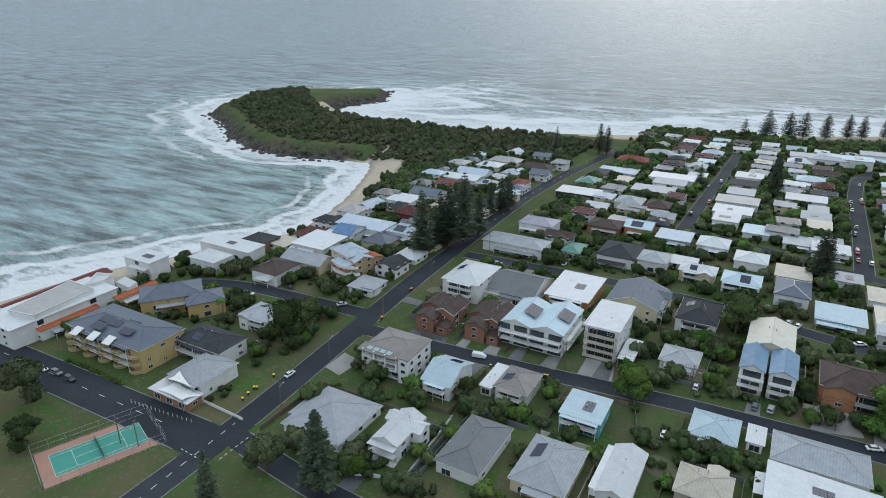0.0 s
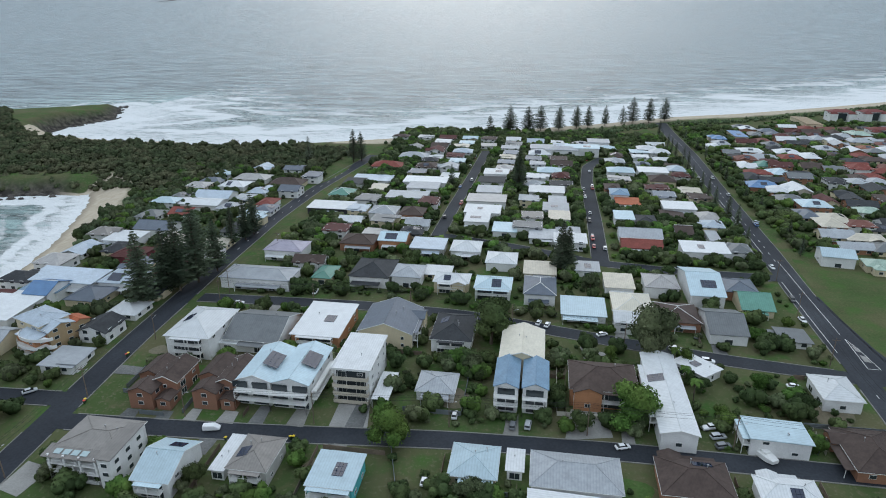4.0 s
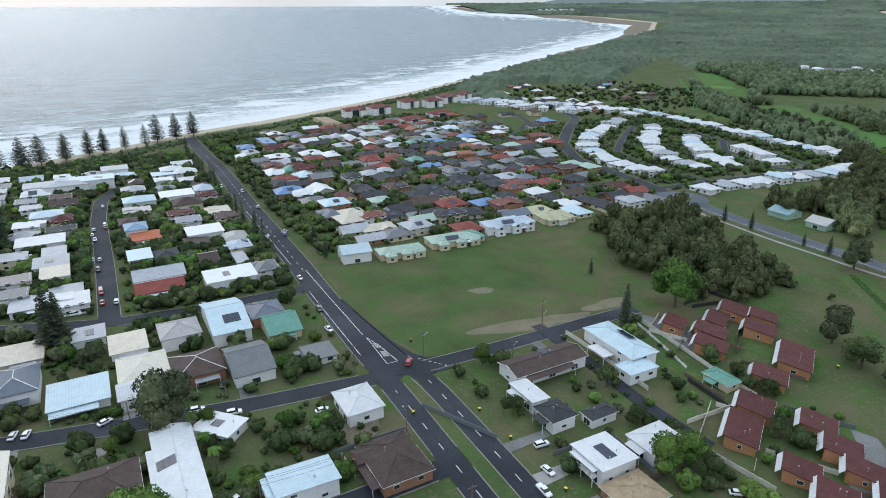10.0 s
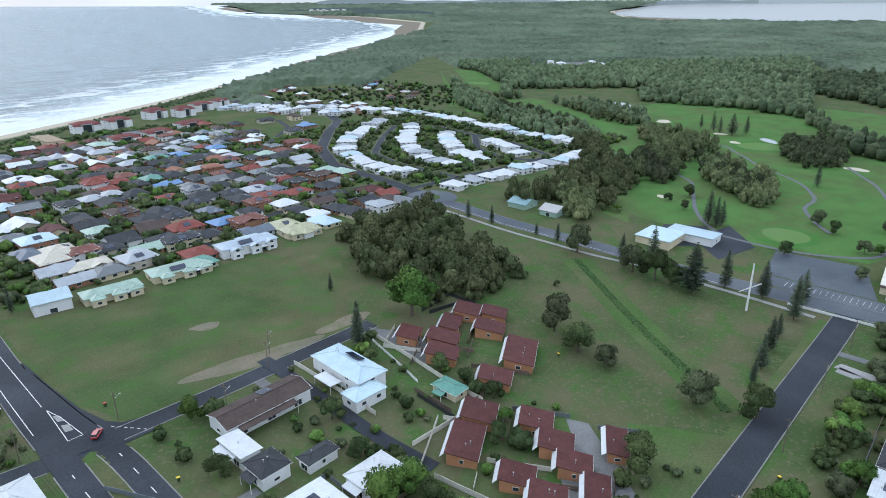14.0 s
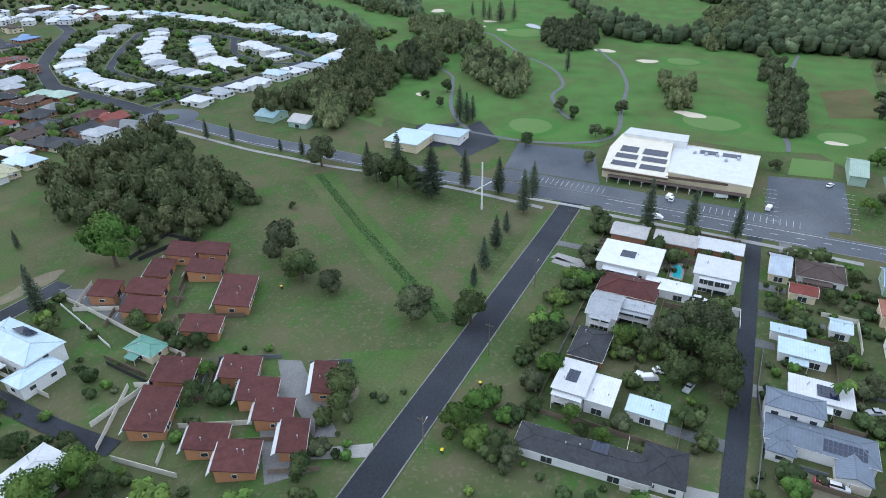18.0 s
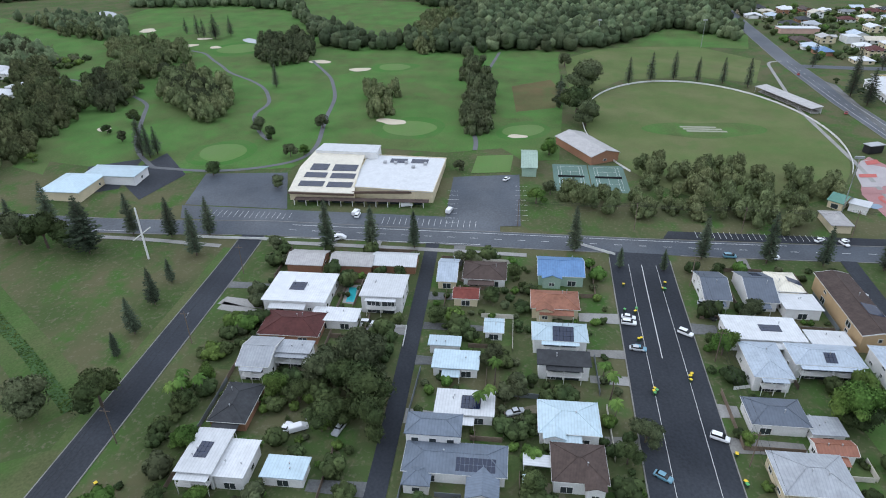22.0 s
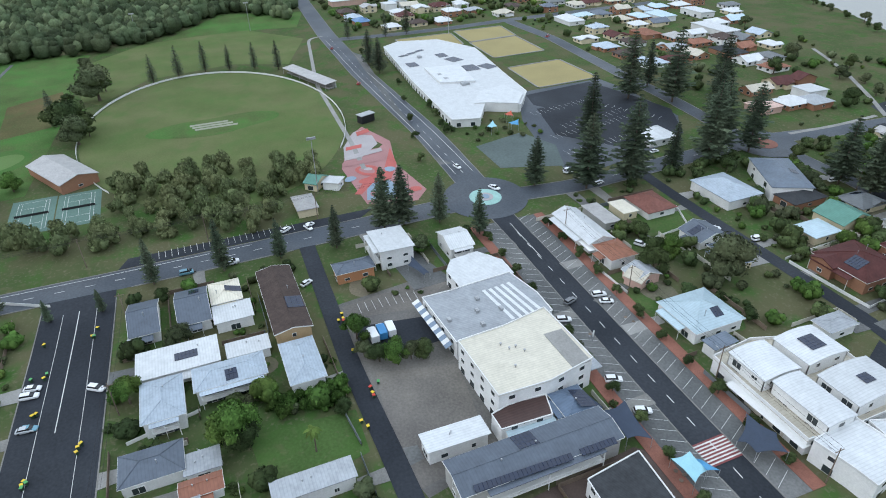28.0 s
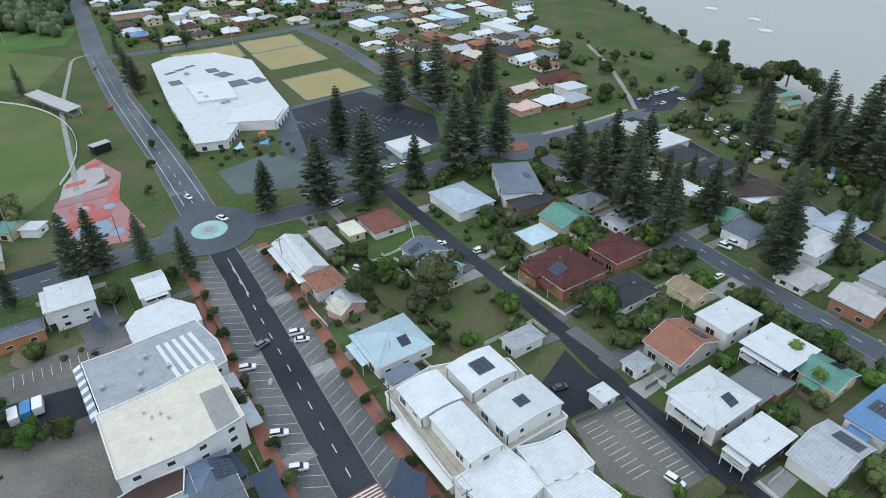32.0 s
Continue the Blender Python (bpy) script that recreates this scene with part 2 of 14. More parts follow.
DIRT = turf("bare_yard", (0.15, 0.14, 0.1), (0.18, 0.155, 0.11), (0.1, 0.12, 0.06))
SAND = surface("pale_sand", (0.5, 0.44, 0.34), 0.9, 1.5, 0.1, 0.15, 0.4)
BARK = surface("bark", (0.11, 0.085, 0.065), 0.9, 4, 0.5, 0.3, 0.5)


def leaf_mat(name, base, warm):
    m = surface(name, base, 0.8, 0.9, 0.12, 0.45, 0.9, vary=0.3, island=0.4, warm=warm, spec=0.08)
    for k in m.node_tree.nodes:
        if k.type == "BUMP":
            k.inputs["Distance"].default_value = 0.45
    return m


LEAF = leaf_mat("broad_leaves", (0.041, 0.064, 0.025), (0.066, 0.086, 0.033))
LEAF_WOOD = leaf_mat("woodland_leaves", (0.105, 0.132, 0.06), (0.14, 0.155, 0.073))
LEAF_LIGHT = leaf_mat("fresh_leaves", (0.06, 0.118, 0.027), (0.092, 0.138, 0.034))
LEAF_GREY = leaf_mat("grey_green_leaves", (0.066, 0.084, 0.042), (0.088, 0.1, 0.052))
LEAF_PINE = leaf_mat("pine_needles", (0.058, 0.082, 0.05), (0.078, 0.098, 0.06))
LEAF_FOREST = leaf_mat("forest_leaves", (0.08, 0.112, 0.058), (0.104, 0.13, 0.068))

# ---- helpers of this scene ----


def sm(v):
    v = min(1.0, max(0.0, v))
    return v * v * (3 - 2 * v)


def gz(x, y):
    """Height of the ground: the low flat in the middle of the town lies four metres down."""
    return -4.0 * sm((230 - y) / 100) * sm((450 - x) / 120)


def sd_line(px, py, pts):
    """Distance of many points to a polyline."""
    best = np.full(px.shape, 1e9)
    for (ax, ay), (bx, by) in zip(pts[:-1], pts[1:]):
        dx, dy = bx - ax, by - ay
        t = np.clip(((px - ax) * dx + (py - ay) * dy) / (dx * dx + dy * dy + 1e-9), 0, 1)
        best = np.minimum(best, np.hypot(px - ax - t * dx, py - ay - t * dy))
    return best


def inside(px, py, poly):
    c = np.zeros(px.shape, bool)
    j = len(poly) - 1
    for i in range(len(poly)):
        (xi, yi), (xj, yj) = poly[i], poly[j]
        if yi != yj:
            c ^= ((yi > py) != (yj > py)) & (px < (xj - xi) * (py - yi) / (yj - yi) + xi)
        j = i
    return c


def mesh_of(name, verts, faces, material=None, smooth=False):
    me = bpy.data.meshes.new(name)
    me.from_pydata(verts, [], faces)
    if material:
        for m in (material if isinstance(material, list) else [material]):
            me.materials.append(m)
    if smooth:
        me.polygons.foreach_set("use_smooth", [True] * len(me.polygons))
    return me


def part(name, data, parent, label=""):
    ob = new(name, data)
    ob.parent = parent
    if label:
        ob["label"] = label
    return ob


class Build:
    """Collects boxes and prisms into one mesh."""

    def __init__(self):
        self.v, self.f = [], []

    def box(self, x0, y0, z0, x1, y1, z1):
        n = len(self.v)
        self.v += [(x0, y0, z0), (x1, y0, z0), (x1, y1, z0), (x0, y1, z0), (x0, y0, z1), (x1, y0, z1), (x1, y1, z1), (x0, y1, z1)]
        self.f += [[n + i for i in q] for q in ((0, 3, 2, 1), (4, 5, 6, 7), (0, 1, 5, 4), (1, 2, 6, 5), (2, 3, 7, 6), (3, 0, 4, 7))]
        return self

    def beam(self, a, b, r, sides=6, r2=None):
        a, b = Vector(a), Vector(b)
        q = (b - a).to_track_quat("Z", "Y")
        n = len(self.v)
        for p, rr in ((a, r), (b, r if r2 is None else r2)):
            for i in range(sides):
                t = 2 * math.pi * i / sides
                self.v.append(tuple(p + q @ Vector((rr * math.cos(t), rr * math.sin(t), 0))))
        for i in range(sides):
            j = (i + 1) % sides
            self.f.append([n + i, n + j, n + sides + j, n + sides + i])
        self.f.append([n + i for i in range(sides)][::-1])
        self.f.append([n + sides + i for i in range(sides)])
        return self

    def shell(self, top, bottom):
        """A closed slab between two outlines of equal length."""
        n, k = len(self.v), len(top)
        self.v += list(top) + list(bottom)
        self.f.append([n + i for i in range(k)])
        self.f.append([n + k + i for i in range(k)][::-1])
        for i in range(k):
            j = (i + 1) % k
            self.f.append([n + i, n + k + i, n + k + j, n + j])
        return self

    def mesh(self, name, material, smooth=False):
        return mesh_of(name, self.v, self.f, material, smooth)


# ---- the land and the sea ----
SEA = -7.0
COAST = [(-420, -4800), (-300, -300), (-300, 14), (-303, 87), (-295, 125), (-294, 139), (-285, 170), (-270, 199), (-258, 225), (-243, 253), (-246, 280), (-258, 320), (-275, 360), (-289, 390), (-301, 408),
         (-324, 406), (-351, 396), (-392, 396), (-430, 402), (-488, 438), (-540, 478), (-598, 508), (-612, 548), (-639, 594), (-625, 671), (-566, 720), (-529, 785), (-482, 699), (-496, 640), (-489, 603), (-436, 563), (-372, 552)]
COAST += [(-307, 563), (-250, 580), (-197, 602), (-134, 632), (-83, 660), (-27, 690), (60, 739), (131, 789), (213, 825), (345, 901), (471, 983), (646, 1108), (921, 1325), (1147, 1510), (1395, 1685),
          (1850, 2033), (2340, 2300), (2650, 2530), (2745, 2790), (2665, 3140), (2350, 3700), (2500, 4700)]
LAND = COAST + [(4900, 4900), (6000, 3000), (6000, -6000), (-420, -6000)]
BANK = [(900, -800), (700, -700), (590, -643), (513, -606), (430, -564), (397, -549), (363, -541), (323, -516), (265, -487), (150, -440), (60, -460)]
LAKE = [(3900, 2080), (3560, 1800), (3484, 1650), (3560, 1250), (3628, 912), (3690, 500), (3800, 100), (4950, 100), (4950, 2000)]
RIVER = BANK + [(-200, -700), (-200, -2600), (900, -2600), (1400, -1500)]


def land_depth(px, py):
    """Metres inland from the water's edge; negative over water."""
    d = np.minimum(np.minimum(sd_line(px, py, COAST), sd_line(px, py, RIVER + RIVER[:1])), sd_line(px, py, LAKE + LAKE[:1]))
    return np.where(inside(px, py, LAND) & ~inside(px, py, RIVER) & ~inside(px, py, LAKE), d, -d)


def gz_array(px, py):
    def s(v):
        v = np.clip(v, 0, 1)
        return v * v * (3 - 2 * v)
    return -4.0 * s((230 - py) / 100) * s((450 - px) / 120)


def spaced(lo, hi, step, ends):
    inner = np.arange(lo, hi + 0.1, step)
    outer, p, k = [], hi, step
    while p < ends[1]:
        k *= 1.25
        p += k
        outer.append(min(p, ends[1]))
    before, p, k = [], lo, step
    while p > ends[0]:
        k *= 1.25
        p -= k
        before.append(max(p, ends[0]))
    return np.concatenate([before[::-1], inner, outer])


def fast_mesh(name, co, quads, materials, attributes=None, smooth=True):
    me = bpy.data.meshes.new(name)
    k = quads.shape[1]
    me.vertices.add(len(co))
    me.vertices.foreach_set("co", np.ascontiguousarray(co, np.float32).ravel())
    me.loops.add(quads.size)
    me.loops.foreach_set("vertex_index", np.ascontiguousarray(quads, np.int32).ravel())
    me.polygons.add(len(quads))
    me.polygons.foreach_set("loop_start", np.arange(0, quads.size, k, dtype=np.int32))
    me.polygons.foreach_set("use_smooth", np.full(len(quads), smooth))
    me.update(calc_edges=True)
    for m in materials:
        me.materials.append(m)
    for key, values in (attributes or {}).items():
        me.attributes.new(key, "FLOAT", "POINT").data.foreach_set("value", np.ascontiguousarray(values, np.float32))
    return me


def sheet(xs, ys):
    gx, gy = np.meshgrid(xs, ys)
    nx, ny = len(xs), len(ys)
    i = np.arange(nx * ny).reshape(ny, nx)
    quads = np.stack([i[:-1, :-1], i[:-1, 1:], i[1:, 1:], i[1:, :-1]], -1).reshape(-1, 4)
    return gx.ravel(), gy.ravel(), quads


def ground_material():
    m, n, l, b = nodes_of("ground_cover")
    geo = n.new("ShaderNodeNewGeometry")

    def noise_node(scale, detail=5):
        t = n.new("ShaderNodeTexNoise")
        t.inputs["Scale"].default_value, t.inputs["Detail"].default_value = scale, detail
        l.new(geo.outputs["Position"], t.inputs["Vector"])
        return t.outputs[0]

    def ramp(src, lo, hi):
        r = n.new("ShaderNodeMapRange")
        r.inputs["From Min"].default_value, r.inputs["From Max"].default_value = lo, hi
        l.new(src, r.inputs[0])
        return r.outputs[0]

    def mix(fac, a, c):
        x = n.new("ShaderNodeMixRGB")
        l.new(fac, x.inputs[0])
        for sock, v in ((x.inputs[1], a), (x.inputs[2], c)):
            if isinstance(v, tuple):
                sock.default_value = (*v, 1)
            else:
                l.new(v, sock)
        return x.outputs[0]
    grass = mix(ramp(noise_node(0.03, 8), 0.4, 0.6), (0.06, 0.09, 0.033), (0.105, 0.103, 0.055))
    grass = mix(ramp(noise_node(0.09, 8), 0.5, 0.66), grass, (0.056, 0.112, 0.03))
    grass = mix(ramp(noise_node(0.3, 8), 0.52, 0.75), grass, (0.1, 0.102, 0.054))
    grass = mix(ramp(noise_node(0.9, 8), 0.55, 0.8), grass, (0.15, 0.14, 0.095))
    sandy = mix(ramp(noise_node(0.3), 0.35, 0.7), (0.48, 0.42, 0.33), (0.4, 0.34, 0.26))
    at = n.new("ShaderNodeAttribute")
    at.attribute_name = "inland"
    wob = n.new("ShaderNodeMath")
    wob.operation = "MULTIPLY_ADD"
    wob.inputs[1].default_value = 14
    l.new(noise_node(0.06), wob.inputs[0])
    l.new(at.outputs["Fac"], wob.inputs[2])
    col = mix(ramp(wob.outputs[0], 34, 40), sandy, grass)
    wet = mix(ramp(at.outputs["Fac"], 1, 9), (0.2, 0.17, 0.13), col)
    rk = n.new("ShaderNodeAttribute")
    rk.attribute_name = "rock"
    stone = mix(ramp(noise_node(0.25, 8), 0.4, 0.65), (0.035, 0.032, 0.03), (0.11, 0.1, 0.085))
    wet = mix(rk.outputs["Fac"], wet, stone)
    l.new(wet, b.inputs["Base Color"])
    b.inputs["Roughness"].default_value = 0.95
    b.inputs["Specular IOR Level"].default_value = 0.04
    bp = n.new("ShaderNodeBump")
    bp.inputs["Strength"].default_value, bp.inputs["Distance"].default_value = 0.6, 0.15
    l.new(noise_node(1.5, 8), bp.inputs["Height"])
    l.new(bp.outputs[0], b.inputs["Normal"])
    return m


def sea_material():
    m, n, l, b = nodes_of("sea_water")
    geo = n.new("ShaderNodeNewGeometry")

    def attr(k):
        a = n.new("ShaderNodeAttribute")
        a.attribute_name = k
        return a.outputs["Fac"]

    def noise_node(scale, detail=4, stretch=(1, 1, 1), rough=0.55):
        mp = n.new("ShaderNodeMapping")
        mp.inputs["Scale"].default_value = stretch
        mp.inputs["Rotation"].default_value = (0, 0, radians(-32))
        l.new(geo.outputs["Position"], mp.inputs["Vector"])
        t = n.new("ShaderNodeTexNoise")
        t.inputs["Scale"].default_value, t.inputs["Detail"].default_value, t.inputs["Roughness"].default_value = scale, detail, rough
        l.new(mp.outputs[0], t.inputs["Vector"])
        return t.outputs[0]

    def op(kind, a, c=None, d=None):
        x = n.new("ShaderNodeMath")
        x.operation = kind
        for i, v in enumerate((a, c, d)):
            if v is None:
                continue
            if isinstance(v, (int, float)):
                x.inputs[i].default_value = v
            else:
                l.new(v, x.inputs[i])
        return x.outputs[0]

    def ramp(src, lo, hi, a=0.0, z=1.0):
        r = n.new("ShaderNodeMapRange")
        r.inputs["From Min"].default_value, r.inputs["From Max"].default_value = lo, hi
        r.inputs["To Min"].default_value, r.inputs["To Max"].default_value = a, z
        l.new(src, r.inputs[0])
        return r.outputs[0]
    surf = attr("surf")          # 0 at the water's edge, 1 where the surf ends
    lace = noise_node(0.14, 12, (0.6, 1.5, 1), 0.74)
    sets = noise_node(0.012, 3, (0.5, 1.4, 1))
    # ragged lines of broken water, thicker towards the shore
    warped = op("MULTIPLY_ADD", sets, 1.1, surf)
    line = op("SINE", op("MULTIPLY", warped, 17.0))
    crest = ramp(line, 0.1, 0.95)
    level = op("SUBTRACT", op("MULTIPLY_ADD", crest, 0.22, lace), ramp(surf, 0.0, 1.0, -0.2, 0.33))
    foam = ramp(level, 0.42, 0.62)
    foam = op("MULTIPLY", foam, ramp(surf, 1.15, 0.85))
    foam = op("MAXIMUM", foam, op("MULTIPLY", ramp(surf, 0.42, 0.2), ramp(lace, 0.36, 0.52)))
    deep = n.new("ShaderNodeMixRGB")
    deep.inputs[1].default_value, deep.inputs[2].default_value = (0.27, 0.375, 0.365, 1), (0.165, 0.22, 0.235, 1)
    l.new(ramp(attr("offshore"), 0, 230), deep.inputs[0])
    # dark and bright faces of the swell are painted into the water's colour
    painted_swells = n.new("ShaderNodeMixRGB")
    painted_swells.blend_type = "MULTIPLY"
    painted_swells.inputs[0].default_value = 1.0
    l.new(deep.outputs[0], painted_swells.inputs[1])
    l.new(ramp(noise_node(0.05, 7, (0.4, 1.9, 1), 0.7), 0.38, 0.62, 0.35, 1.6), painted_swells.inputs[2])
    silt = n.new("ShaderNodeMixRGB")
    silt.inputs[2].default_value = (0.3, 0.3, 0.27, 1)
    l.new(attr("still"), silt.inputs[0])
    l.new(painted_swells.outputs[0], silt.inputs[1])
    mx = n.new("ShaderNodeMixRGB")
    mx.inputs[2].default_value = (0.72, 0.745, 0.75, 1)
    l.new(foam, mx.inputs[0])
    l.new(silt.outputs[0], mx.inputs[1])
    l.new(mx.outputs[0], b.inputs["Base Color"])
    l.new(ramp(foam, 0, 1, 0.22, 0.8), b.inputs["Roughness"])
    b.inputs["IOR"].default_value = 1.33
    bp = n.new("ShaderNodeBump")
    l.new(ramp(attr("still"), 0, 1, 0.9, 0.05), bp.inputs["Strength"])
    bp.inputs["Distance"].default_value = 3.2
    swell = op("MULTIPLY_ADD", noise_node(0.028, 5, (0.45, 1.7, 1), 0.6), 2.2, op("MULTIPLY", noise_node(0.22, 6, (0.6, 1.5, 1), 0.65), 0.9))
    l.new(op("MULTIPLY_ADD", foam, 0.35, swell), bp.inputs["Height"])
    l.new(bp.outputs[0], b.inputs["Normal"])
    return m



def far_rise(px, py):
    """The plain and the sea climb gently towards the horizon beyond 1.8 km."""
    r = np.hypot(px - 80, py)
    k = np.clip((r - 1800) / 3100, 0, 1)
    return 167 * k * k + np.clip(r - 4900, 0, None) * 0.009


gx, gy, quads = sheet(spaced(-720, 720, 6, (-4900, 4950)), spaced(-680, 960, 6, (-4900, 4950)))
depth = land_depth(gx, gy)
rocky = np.clip((-305 - gx) / 20, 0, 1) * np.clip((gy - 330) / 30, 0, 1) * np.clip((14 - depth) / 7, 0, 1) * np.clip(1 - np.clip((gx + 470) / 30, 0, 1) * np.clip((gy - 500) / 30, 0, 1), 0, 1)
bank = (gy < -380) & (gx > -180)
rocky = np.maximum(rocky, np.where(bank, np.clip((7 - depth) / 4, 0, 1), 0))
rise = np.clip(depth / np.where(bank, 7, np.where((gx < -300) & (gy > 380), 16, 32)), 0, 1)
rise = rise * rise * (3 - 2 * rise)
hill = 9 * np.exp(-(((gx + 540) / 110) ** 2 + ((gy - 610) / 110) ** 2)) + 5 * np.exp(-(((gx + 380) / 120) ** 2 + ((gy - 480) / 90) ** 2))
zz = np.where(depth < 0, SEA - 0.4 - np.clip(-depth * 0.06, 0, 6), SEA - 0.4 + (gz_array(gx, gy) - SEA + 0.4) * rise + hill * rise) + far_rise(gx, gy)
ground = new("ground", fast_mesh("ground", np.stack([gx, gy, zz], -1), quads, [ground_material()], {"inland": np.where((bank | ((gx < -303) & (gy > 330) & ~((gx > -490) & (gy > 530)))) & (depth > 0), depth + 40, np.where((gy > 570) & (gx > -180) & (depth > 0), depth * 0.62, depth)), "rock": rocky}))
tagged(ground, "olive and brown grass running down to pale beach sand", "ground", kind="structure")

wx, wy, wq = sheet(spaced(-900, 760, 9, (-4900, 4950)), spaced(60, 1320, 9, (-4900, 4950)))
off = -land_depth(wx, wy)
keep = (off[wq] > -14).any(1)
wq = wq[keep]
used = np.unique(wq)
remap = np.full(len(wx), -1)
remap[used] = np.arange(len(used))
wx, wy, off = wx[used], wy[used], off[used]
cove = np.exp(-(((wx + 330) / 150) ** 2 + ((wy - 300) / 130) ** 2))
width = np.where((wy > 540) & (wx > -500), 300, 92) - 50 * cove + 45 * np.exp(-(((wx + 680) / 110) ** 2 + ((wy - 640) / 130) ** 2))
still = ((wy < -300) | (wx > 3300)).astype(float)
water = new("water", fast_mesh("water", np.stack([wx, wy, SEA + far_rise(wx, wy)], -1), remap[wq], [sea_material()],
                               {"offshore": off, "surf": np.where(still > 0, 5.0, off / width), "still": still}))
tagged(water, "grey-green ocean with rolling white surf along the beach", "sea", kind="structure")


def backdrop(name, a0, a1, r, z0, tops, material, label, step=1.0):
    """A far shell between two bearings (degrees from the y axis towards x), as high as tops says."""
    v, f = [], []
    k = max(2, int(abs(a1 - a0) / step))
    for i in range(k + 1):
        t = radians(a0 + (a1 - a0) * i / k)
        c = (80 + r * math.sin(t), r * math.cos(t))
        v += [(*c, z0), (*c, tops(i / k))]
        if i:
            f.append([2 * i - 2, 2 * i, 2 * i + 1, 2 * i - 1])
    ob = new(name, mesh_of(name, v, f, material, True))
    return tagged(ob, label, "backdrop", kind="structure")




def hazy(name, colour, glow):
    """Paints the haze of distance: a dimmed base colour plus a faint glow of its own."""
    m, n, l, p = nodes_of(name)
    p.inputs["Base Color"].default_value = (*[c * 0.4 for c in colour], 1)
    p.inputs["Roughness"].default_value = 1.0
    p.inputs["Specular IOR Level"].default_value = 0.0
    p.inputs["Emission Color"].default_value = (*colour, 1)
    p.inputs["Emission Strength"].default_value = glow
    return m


# haze painted in: farther shells get paler colour and more glow
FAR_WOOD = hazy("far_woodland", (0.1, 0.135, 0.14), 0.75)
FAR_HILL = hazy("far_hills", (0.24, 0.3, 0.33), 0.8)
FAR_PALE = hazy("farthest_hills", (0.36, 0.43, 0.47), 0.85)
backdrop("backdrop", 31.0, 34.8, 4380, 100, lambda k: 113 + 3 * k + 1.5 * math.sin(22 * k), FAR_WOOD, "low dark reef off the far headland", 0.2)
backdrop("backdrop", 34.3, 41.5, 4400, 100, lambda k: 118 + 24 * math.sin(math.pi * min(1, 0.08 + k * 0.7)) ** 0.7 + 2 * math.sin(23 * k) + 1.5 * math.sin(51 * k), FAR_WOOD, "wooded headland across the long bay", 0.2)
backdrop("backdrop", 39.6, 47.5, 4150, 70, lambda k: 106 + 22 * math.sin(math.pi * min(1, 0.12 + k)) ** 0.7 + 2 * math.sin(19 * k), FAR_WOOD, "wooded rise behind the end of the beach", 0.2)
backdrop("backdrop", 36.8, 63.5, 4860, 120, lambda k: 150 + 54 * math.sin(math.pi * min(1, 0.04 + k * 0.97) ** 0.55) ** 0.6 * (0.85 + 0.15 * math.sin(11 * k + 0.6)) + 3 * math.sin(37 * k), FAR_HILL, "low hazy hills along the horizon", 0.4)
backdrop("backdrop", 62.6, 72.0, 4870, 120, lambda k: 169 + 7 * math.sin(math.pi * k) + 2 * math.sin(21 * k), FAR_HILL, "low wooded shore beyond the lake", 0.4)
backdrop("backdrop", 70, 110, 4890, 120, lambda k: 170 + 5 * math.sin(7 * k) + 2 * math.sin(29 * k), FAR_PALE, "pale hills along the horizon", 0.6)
# white houses of a town on the far headland
for k in range(16):
    t = radians(36.2 + k * 0.19 + 0.07 * math.sin(k * 5))
    z0 = 128 + 5 * math.sin(k * 2.3)
    tagged(new("far_building", Build().box(-7 - k % 3 * 3, -4, 0, 7, 4, 7 + k % 4).mesh("far_building", TRIM)), "tiny white house on the far wooded headland", "house").matrix_world = pose(80 + 4370 * math.sin(t), 4370 * math.cos(t), z0 - 6)

# ---- roads ----
ROADS = []


def along(points, step):
    out = []
    for (ax, ay), (bx, by) in zip(points[:-1], points[1:]):
        k = max(1, int(math.hypot(bx - ax, by - ay) / step))
        out += [(ax + (bx - ax) * i / k, ay + (by - ay) * i / k) for i in range(k)]
    return out + [points[-1]]


def rounded(points, r=9.0):
    """Bends of a polyline cut into short arcs."""
    out = [points[0]]
    for a, p, c in zip(points[:-2], points[1:-1], points[2:]):
        a, p, c = Vector(a), Vector(p), Vector(c)
        k1, k2 = min(r, (a - p).length / 2.2), min(r, (c - p).length / 2.2)
        s, e = p + (a - p).normalized() * k1, p + (c - p).normalized() * k2
        for t in (0, 0.25, 0.5, 0.75, 1):
            q = s.lerp(p, t).lerp(p.lerp(e, t), t)
            out.append((q.x, q.y))
    return out + [points[-1]]


def sides(points):
    """Unit normals to the left at each point."""
    res = []
    for i in range(len(points)):
        a, b = points[max(0, i - 1)], points[min(len(points) - 1, i + 1)]
        d = Vector((b[0] - a[0], b[1] - a[1])).normalized()
        res.append((-d.y, d.x))
    return res


def strip(points, o0, o1, z, thick=0.0, test=None):
    """A ribbon between two offsets from a line; with thick it stands up as a closed bar."""
    v, f = [], []
    nn = sides(points)
    last = False
    for (x, y), (nx, ny) in zip(points, nn):
        a, b = (x + nx * o0, y + ny * o0), (x + nx * o1, y + ny * o1)
        mid = ((a[0] + b[0]) / 2, (a[1] + b[1]) / 2)
        if test and not test(*mid):
            last = False
            continue
        k = len(v)
        cols = 5 if abs(o1 - o0) > 3 and not thick else 2
        for i in range(cols):
            px, py = a[0] + (b[0] - a[0]) * i / (cols - 1), a[1] + (b[1] - a[1]) * i / (cols - 1)
            v.append((px, py, gz(px, py) + z + thick))
        if thick:
            v += [(*b, gz(*b) + z - 0.1), (*a, gz(*a) + z - 0.1)]
            cols = 4
        if last:
            for i in range(cols - (0 if thick else 1)):
                j = (i + 1) % cols
                f.append([k - cols + i, k + i, k + j, k - cols + j])
        last = True
    return v, f


